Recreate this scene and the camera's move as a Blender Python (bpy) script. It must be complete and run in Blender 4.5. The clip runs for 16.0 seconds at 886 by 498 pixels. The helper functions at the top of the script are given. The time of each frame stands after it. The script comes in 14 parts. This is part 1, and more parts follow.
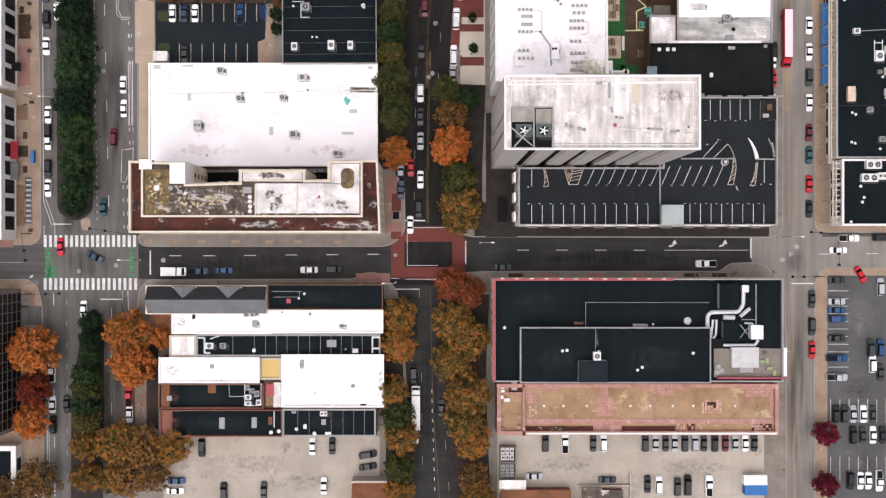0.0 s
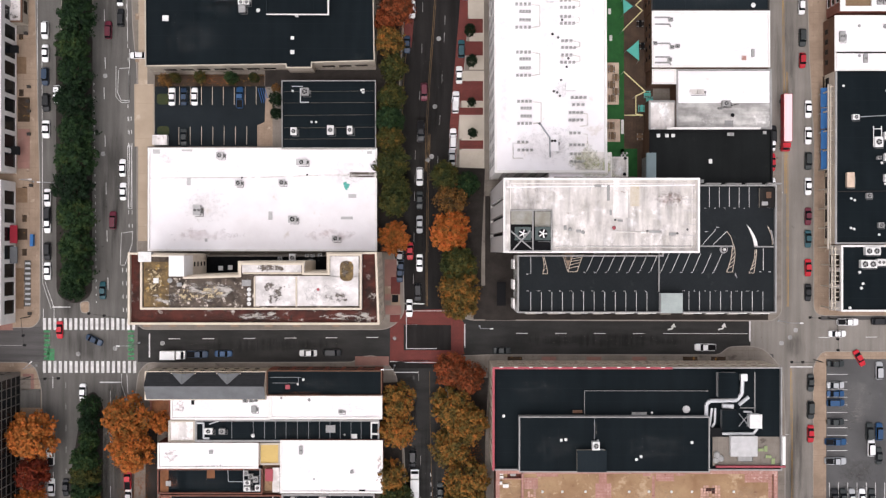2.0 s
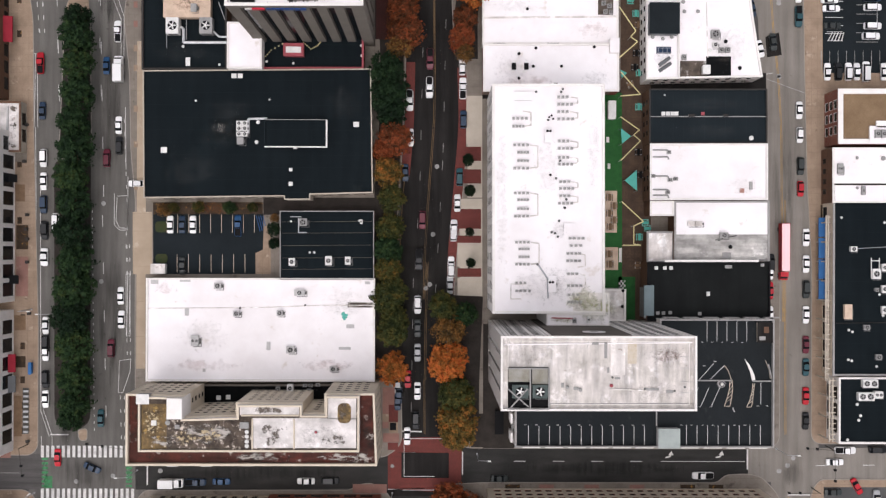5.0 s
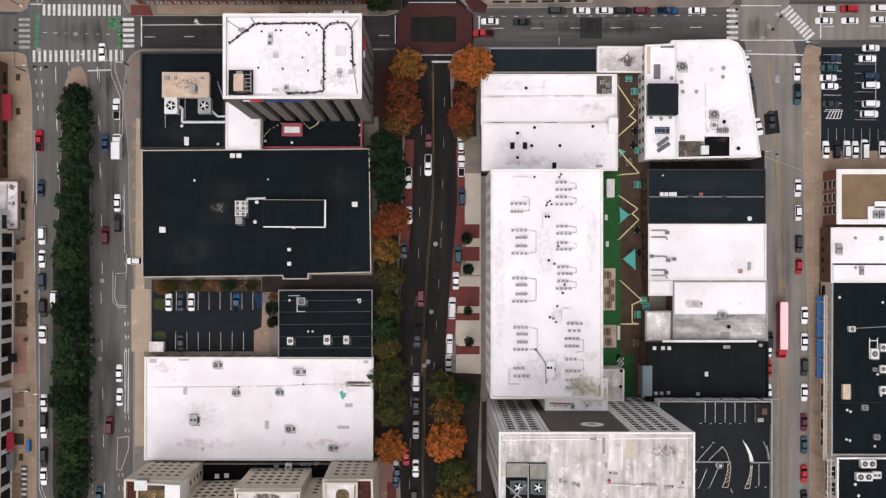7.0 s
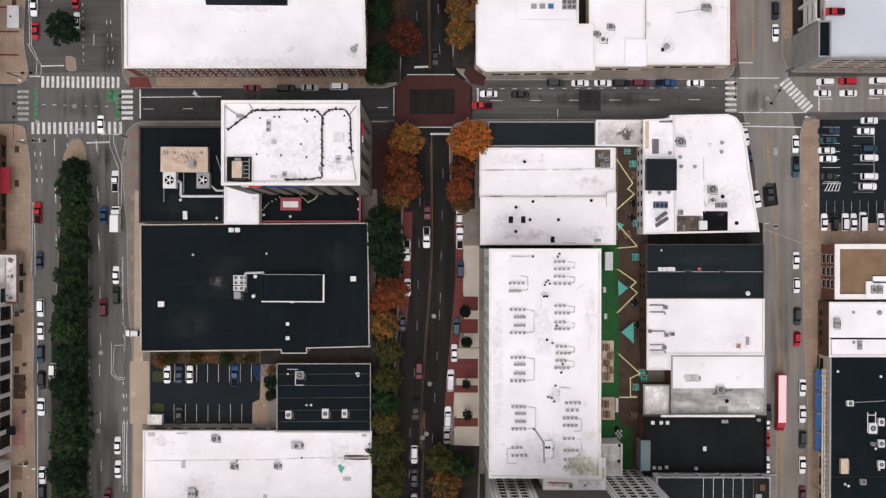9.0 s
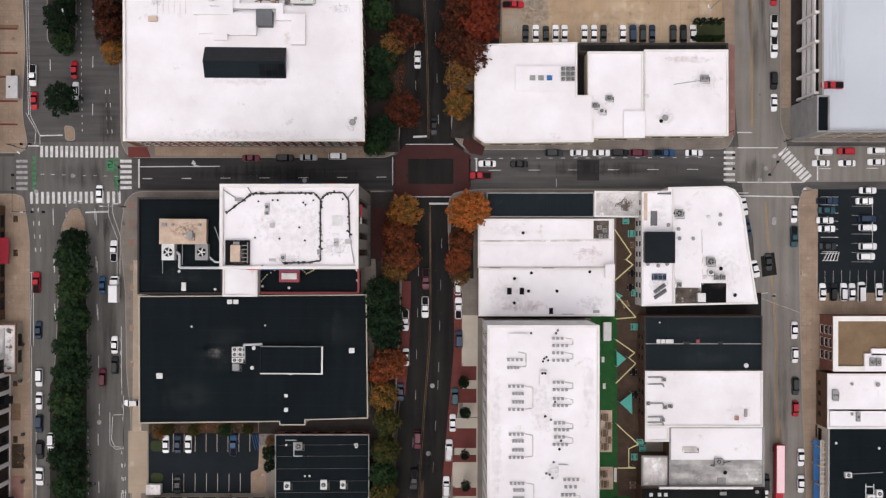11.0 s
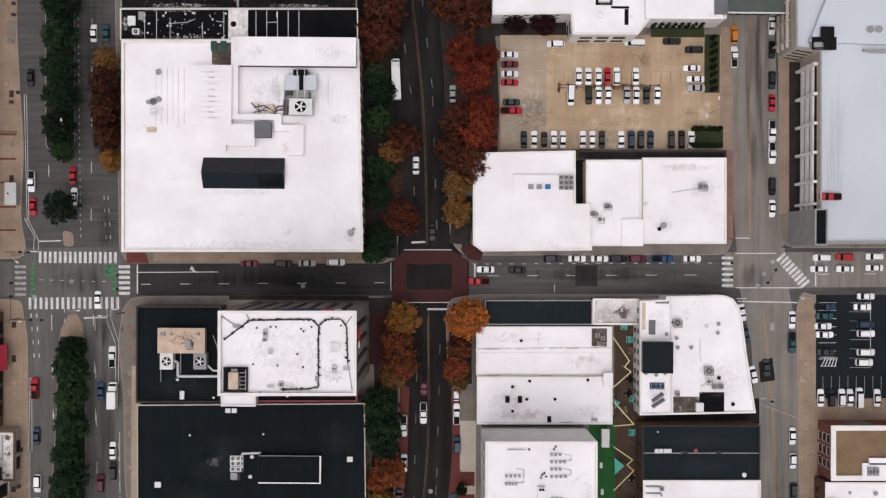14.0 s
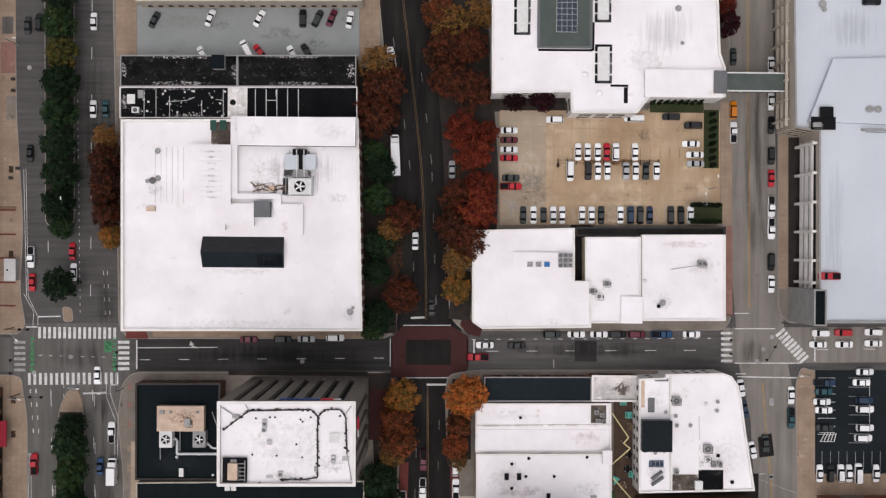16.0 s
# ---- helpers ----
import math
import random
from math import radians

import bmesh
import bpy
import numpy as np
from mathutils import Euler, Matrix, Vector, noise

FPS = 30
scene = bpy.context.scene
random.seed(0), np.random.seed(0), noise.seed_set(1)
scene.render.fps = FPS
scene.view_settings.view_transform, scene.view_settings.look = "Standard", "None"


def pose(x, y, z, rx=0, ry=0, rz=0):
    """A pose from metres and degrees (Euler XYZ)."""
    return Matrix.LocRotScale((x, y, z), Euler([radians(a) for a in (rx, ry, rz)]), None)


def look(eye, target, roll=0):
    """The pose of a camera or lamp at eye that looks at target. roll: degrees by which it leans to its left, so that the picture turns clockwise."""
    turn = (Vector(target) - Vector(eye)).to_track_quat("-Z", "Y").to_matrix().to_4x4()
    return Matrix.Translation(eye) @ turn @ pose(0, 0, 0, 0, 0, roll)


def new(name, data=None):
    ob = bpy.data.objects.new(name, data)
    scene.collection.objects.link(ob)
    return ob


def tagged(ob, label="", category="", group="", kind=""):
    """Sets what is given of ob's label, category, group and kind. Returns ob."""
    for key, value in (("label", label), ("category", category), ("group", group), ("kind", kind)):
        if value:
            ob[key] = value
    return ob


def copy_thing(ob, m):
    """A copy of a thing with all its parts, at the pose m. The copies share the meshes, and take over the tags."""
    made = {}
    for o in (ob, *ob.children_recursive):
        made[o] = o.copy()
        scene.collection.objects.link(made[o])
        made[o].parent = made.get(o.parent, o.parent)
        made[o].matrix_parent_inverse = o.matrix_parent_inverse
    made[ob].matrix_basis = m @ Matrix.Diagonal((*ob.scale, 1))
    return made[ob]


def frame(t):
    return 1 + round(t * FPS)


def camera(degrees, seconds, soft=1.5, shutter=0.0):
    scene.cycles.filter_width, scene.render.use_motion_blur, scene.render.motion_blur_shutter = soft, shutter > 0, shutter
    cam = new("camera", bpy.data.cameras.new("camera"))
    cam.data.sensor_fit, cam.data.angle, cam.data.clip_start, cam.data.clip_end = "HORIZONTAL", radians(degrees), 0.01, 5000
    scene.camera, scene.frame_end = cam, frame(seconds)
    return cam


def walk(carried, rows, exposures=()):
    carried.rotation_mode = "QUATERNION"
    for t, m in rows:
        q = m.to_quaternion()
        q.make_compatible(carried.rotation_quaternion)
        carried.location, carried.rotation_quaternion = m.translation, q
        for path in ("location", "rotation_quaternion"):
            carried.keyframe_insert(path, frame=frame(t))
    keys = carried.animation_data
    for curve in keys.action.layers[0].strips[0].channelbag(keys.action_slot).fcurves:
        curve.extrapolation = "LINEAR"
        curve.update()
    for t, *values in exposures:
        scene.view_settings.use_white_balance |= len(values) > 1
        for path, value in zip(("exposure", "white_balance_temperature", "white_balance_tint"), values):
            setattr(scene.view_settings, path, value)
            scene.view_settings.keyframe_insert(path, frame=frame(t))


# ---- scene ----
cam = camera(45.67, 16.0, 1.3)
# seconds, east, north, height, tilt, lean, turn
PATH = [
    (0, 0.000, 0.000, 269.999, 0.009, -0.458, 0.065),
    (0.5, 0.031, 5.092, 270.030, 0.012, -0.460, 0.085),
    (1, 0.068, 10.378, 270.061, 0.015, -0.461, 0.104),
    (1.5, 0.110, 15.796, 270.092, 0.019, -0.463, 0.122),
    (2, 0.157, 21.293, 270.122, 0.022, -0.464, 0.141),
    (2.5, 0.209, 26.825, 270.153, 0.025, -0.466, 0.158),
    (3, 0.264, 32.352, 270.184, 0.029, -0.467, 0.176),
    (3.5, 0.323, 37.844, 270.215, 0.032, -0.469, 0.192),
    (4, 0.384, 43.275, 270.246, 0.036, -0.471, 0.209),
    (4.75, 0.481, 51.268, 270.292, 0.041, -0.473, 0.232),
    (5.5, 0.581, 59.041, 270.338, 0.046, -0.475, 0.255),
    (6.5, 0.718, 69.034, 270.400, 0.053, -0.479, 0.283),
    (7, 0.787, 73.873, 270.431, 0.056, -0.480, 0.297),
    (7.5, 0.855, 78.616, 270.462, 0.059, -0.482, 0.310),
    (8, 0.922, 83.271, 270.493, 0.063, -0.483, 0.322),
    (8.5, 0.988, 87.850, 270.524, 0.066, -0.485, 0.334),
    (9, 1.052, 92.366, 270.554, 0.069, -0.486, 0.346),
    (10, 1.172, 101.266, 270.616, 0.076, -0.490, 0.368),
    (10.75, 1.253, 107.887, 270.662, 0.081, -0.492, 0.383),
    (11.5, 1.325, 114.520, 270.709, 0.086, -0.494, 0.397),
    (12, 1.367, 118.973, 270.740, 0.090, -0.496, 0.406),
    (12.5, 1.403, 123.467, 270.771, 0.093, -0.498, 0.414),
    (13, 1.434, 128.011, 270.801, 0.096, -0.499, 0.422),
    (13.5, 1.459, 132.616, 270.832, 0.100, -0.501, 0.429),
    (14, 1.477, 137.287, 270.863, 0.103, -0.502, 0.436),
    (14.5, 1.487, 142.028, 270.894, 0.107, -0.504, 0.443),
    (15, 1.490, 146.837, 270.925, 0.110, -0.505, 0.449),
    (15.5, 1.484, 151.710, 270.956, 0.113, -0.507, 0.454),
    (16, 1.470, 156.639, 270.987, 0.117, -0.509, 0.459),
]
walk(cam, [(t, pose(x, y, z, rx, ry, rz)) for t, x, y, z, rx, ry, rz in PATH],
     exposures=[(0, 0.41, 6450, 16), (4, 0.21, 6450, 15), (9, -0.04, 6450, 15), (13, -0.17, 6450, 14), (16, -0.19, 6450, 14)])

# ---- world and light: a flat, bright overcast sky ----
world = bpy.data.worlds.new("sky")
scene.world = world
world.use_nodes = True
wn = world.node_tree.nodes
sky = wn.new("ShaderNodeTexSky")
sky.sky_type = "NISHITA"
sky.sun_disc = False
sky.sun_elevation, sky.sun_rotation = radians(74), radians(197)
sky.air_density, sky.dust_density, sky.ozone_density = 1.0, 4.0, 1.0
grey = wn.new("ShaderNodeHueSaturation")
grey.inputs["Saturation"].default_value = 0.22
world.node_tree.links.new(sky.outputs["Color"], grey.inputs["Color"])
world.node_tree.links.new(grey.outputs["Color"], wn["Background"].inputs["Color"])
wn["Background"].inputs["Strength"].default_value = 0.15
sun = new("sun", bpy.data.lights.new("sun", "SUN"))
sun.data.energy, sun.data.angle, sun.data.color = 0.9, radians(75), (1.0, 0.95, 0.90)
sun.matrix_world = look((-8, -28, 100), (0, 0, 0))
scene.view_settings.exposure = 0.0


# ---- materials ----
def surface(name, color, second=None, rough=0.8, metal=0.0, scale=0.12, amount=0.5, grain=0.12, grain_scale=6.0,
            bump=0.15, spots=None, spot_scale=0.35, spot_cut=0.62, island=0.0, per_object=0.0, coat=0.0, gloss=0.12, spots2=None, spot2_scale=1.1, spot2_cut=0.66, streak=None, streak_amount=0.3):
    """A plain surface with large stains, fine grain, an optional layer of blotches and relief."""
    m = bpy.data.materials.new(name)
    m.use_nodes = True
    nt = m.node_tree
    n, link = nt.nodes, nt.links.new
    bsdf = n["Principled BSDF"]
    geo = n.new("ShaderNodeNewGeometry")
    big = n.new("ShaderNodeTexNoise")
    big.inputs["Scale"].default_value, big.inputs["Detail"].default_value = scale, 6.0
    big.inputs["Roughness"].default_value = 0.62
    link(geo.outputs["Position"], big.inputs["Vector"])
    ramp = n.new("ShaderNodeMapRange")
    ramp.inputs["From Min"].default_value, ramp.inputs["From Max"].default_value = 0.35, 0.68
    ramp.inputs["To Max"].default_value = amount
    link(big.outputs["Fac"], ramp.inputs["Value"])
    mix = n.new("ShaderNodeMix")
    mix.data_type = "RGBA"
    mix.inputs["A"].default_value = (*color, 1)
    mix.inputs["B"].default_value = (*(second or [c * 0.7 for c in color]), 1)
    link(ramp.outputs["Result"], mix.inputs["Factor"])
    out = mix.outputs["Result"]
    for spots, spot_scale, spot_cut, shift in ((spots, spot_scale, spot_cut, 31.0), (spots2, spot2_scale, spot2_cut, 77.0)):
        if not spots:
            continue
        sp = n.new("ShaderNodeTexNoise")
        sp.inputs["Scale"].default_value, sp.inputs["Detail"].default_value = spot_scale, 8.0
        sp.inputs["Roughness"].default_value = 0.7
        off = n.new("ShaderNodeVectorMath")
        off.operation = "ADD"
        off.inputs[1].default_value = (shift, 17.0, 5.0)
        link(geo.outputs["Position"], off.inputs[0])
        link(off.outputs["Vector"], sp.inputs["Vector"])
        cut = n.new("ShaderNodeMapRange")
        cut.inputs["From Min"].default_value, cut.inputs["From Max"].default_value = spot_cut, spot_cut + 0.08
        link(sp.outputs["Fac"], cut.inputs["Value"])
        mix2 = n.new("ShaderNodeMix")
        mix2.data_type = "RGBA"
        mix2.inputs["B"].default_value = (*spots, 1)
        link(cut.outputs["Result"], mix2.inputs["Factor"])
        link(out, mix2.inputs["A"])
        out = mix2.outputs["Result"]
    fine = n.new("ShaderNodeTexNoise")
    fine.inputs["Scale"].default_value, fine.inputs["Detail"].default_value = grain_scale, 4.0
    link(geo.outputs["Position"], fine.inputs["Vector"])
    val = n.new("ShaderNodeMapRange")
    val.inputs["From Min"].default_value, val.inputs["From Max"].default_value = 0.25, 0.75
    val.inputs["To Min"].default_value, val.inputs["To Max"].default_value = 1 - grain, 1 + grain
    link(fine.outputs["Fac"], val.inputs["Value"])
    hsv = n.new("ShaderNodeHueSaturation")
    link(out, hsv.inputs["Color"])
    value = val.outputs["Result"]
    for amount_, source in ((island, ("ShaderNodeNewGeometry", "Random Per Island")), (per_object, ("ShaderNodeObjectInfo", "Random"))):
        if amount_:
            rnd = n.new(source[0])
            r = n.new("ShaderNodeMapRange")
            r.inputs["To Min"].default_value, r.inputs["To Max"].default_value = 1 - amount_, 1 + amount_
            link(rnd.outputs[source[1]], r.inputs["Value"])
            mul = n.new("ShaderNodeMath")
            mul.operation = "MULTIPLY"
            link(value, mul.inputs[0])
            link(r.outputs["Result"], mul.inputs[1])
            value = mul.outputs[0]
    if streak:
        mp = n.new("ShaderNodeMapping")
        mp.inputs["Scale"].default_value = (*streak, 1.0)
        link(geo.outputs["Position"], mp.inputs["Vector"])
        st = n.new("ShaderNodeTexNoise")
        st.inputs["Scale"].default_value, st.inputs["Detail"].default_value = 1.0, 5.0
        link(mp.outputs["Vector"], st.inputs["Vector"])
        r = n.new("ShaderNodeMapRange")
        r.inputs["From Min"].default_value, r.inputs["From Max"].default_value = 0.3, 0.7
        r.inputs["To Min"].default_value, r.inputs["To Max"].default_value = 1 - streak_amount, 1 + streak_amount
        link(st.outputs["Fac"], r.inputs["Value"])
        mul = n.new("ShaderNodeMath")
        mul.operation = "MULTIPLY"
        link(value, mul.inputs[0])
        link(r.outputs["Result"], mul.inputs[1])
        value = mul.outputs[0]
    link(value, hsv.inputs["Value"])
    link(hsv.outputs["Color"], bsdf.inputs["Base Color"])
    bsdf.inputs["Roughness"].default_value = rough
    bsdf.inputs["Metallic"].default_value = metal
    bsdf.inputs["Coat Weight"].default_value = coat
    bsdf.inputs["Specular IOR Level"].default_value = gloss
    if bump:
        b = n.new("ShaderNodeBump")
        b.inputs["Strength"].default_value, b.inputs["Distance"].default_value = bump, 0.05
        link(fine.outputs["Fac"], b.inputs["Height"])
        link(b.outputs["Normal"], bsdf.inputs["Normal"])
    return m


def jointed(m, width, height, color, size=0.03, turn=0.0):
    """Lays joints of a regular bond over a surface material, in colour and relief."""
    nt = m.node_tree
    n, link = nt.nodes, nt.links.new
    bsdf = n["Principled BSDF"]
    src = bsdf.inputs["Base Color"].links[0].from_socket
    geo = n.new("ShaderNodeNewGeometry")
    mp = n.new("ShaderNodeMapping")
    mp.inputs["Rotation"].default_value[2] = turn
    link(geo.outputs["Position"], mp.inputs["Vector"])
    br = n.new("ShaderNodeTexBrick")
    br.inputs["Scale"].default_value = 1.0
    br.inputs["Brick Width"].default_value, br.inputs["Row Height"].default_value = width, height
    br.inputs["Mortar Size"].default_value = size
    br.offset = 0.0 if abs(width - height) < 0.01 else 0.5
    link(mp.outputs["Vector"], br.inputs["Vector"])
    mix = n.new("ShaderNodeMix")
    mix.data_type = "RGBA"
    mix.inputs["B"].default_value = (*color, 1)
    link(br.outputs["Fac"], mix.inputs["Factor"])
    link(src, mix.inputs["A"])
    link(mix.outputs["Result"], bsdf.inputs["Base Color"])
    return m


def leaves(name, colors, rough=0.7):
    """Leaf clumps: each island takes its own shade between the given colours."""
    m = bpy.data.materials.new(name)
    m.use_nodes = True
    n, link = m.node_tree.nodes, m.node_tree.links.new
    bsdf = n["Principled BSDF"]
    geo = n.new("ShaderNodeNewGeometry")
    big = n.new("ShaderNodeTexNoise")
    big.inputs["Scale"].default_value, big.inputs["Detail"].default_value = 0.55, 3.0
    link(geo.outputs["Position"], big.inputs["Vector"])
    add = n.new("ShaderNodeMath")
    add.operation = "MULTIPLY_ADD"
    add.inputs[1].default_value = 0.26
    link(geo.outputs["Random Per Island"], add.inputs[0])
    shift = n.new("ShaderNodeMath")
    shift.operation = "MULTIPLY_ADD"
    shift.inputs[1].default_value = 1.7
    per = n.new("ShaderNodeObjectInfo")
    lift = n.new("ShaderNodeMath")
    lift.operation = "MULTIPLY_ADD"
    lift.inputs[1].default_value, lift.inputs[2].default_value = 0.30, -0.66
    link(per.outputs["Random"], lift.inputs[0])
    link(lift.outputs[0], shift.inputs[2])
    link(big.outputs["Fac"], shift.inputs[0])
    link(shift.outputs[0], add.inputs[2])
    ramp = n.new("ShaderNodeValToRGB")
    els = ramp.color_ramp.elements
    while len(els) < len(colors):
        els.new(0.5)
    for i, c in enumerate(colors):
        els[i].position = i / (len(colors) - 1)
        els[i].color = (*c, 1)
    link(add.outputs[0], ramp.inputs["Fac"])
    link(ramp.outputs["Color"], bsdf.inputs["Base Color"])
    bsdf.inputs["Roughness"].default_value = rough
    bsdf.inputs["Specular IOR Level"].default_value = 0.1
    return m


def paint(name, color):
    return surface(name, color, [c * 0.85 for c in color], rough=0.28, amount=0.3, grain=0.03, bump=0.0, coat=0.06, per_object=0.12, gloss=0.2)


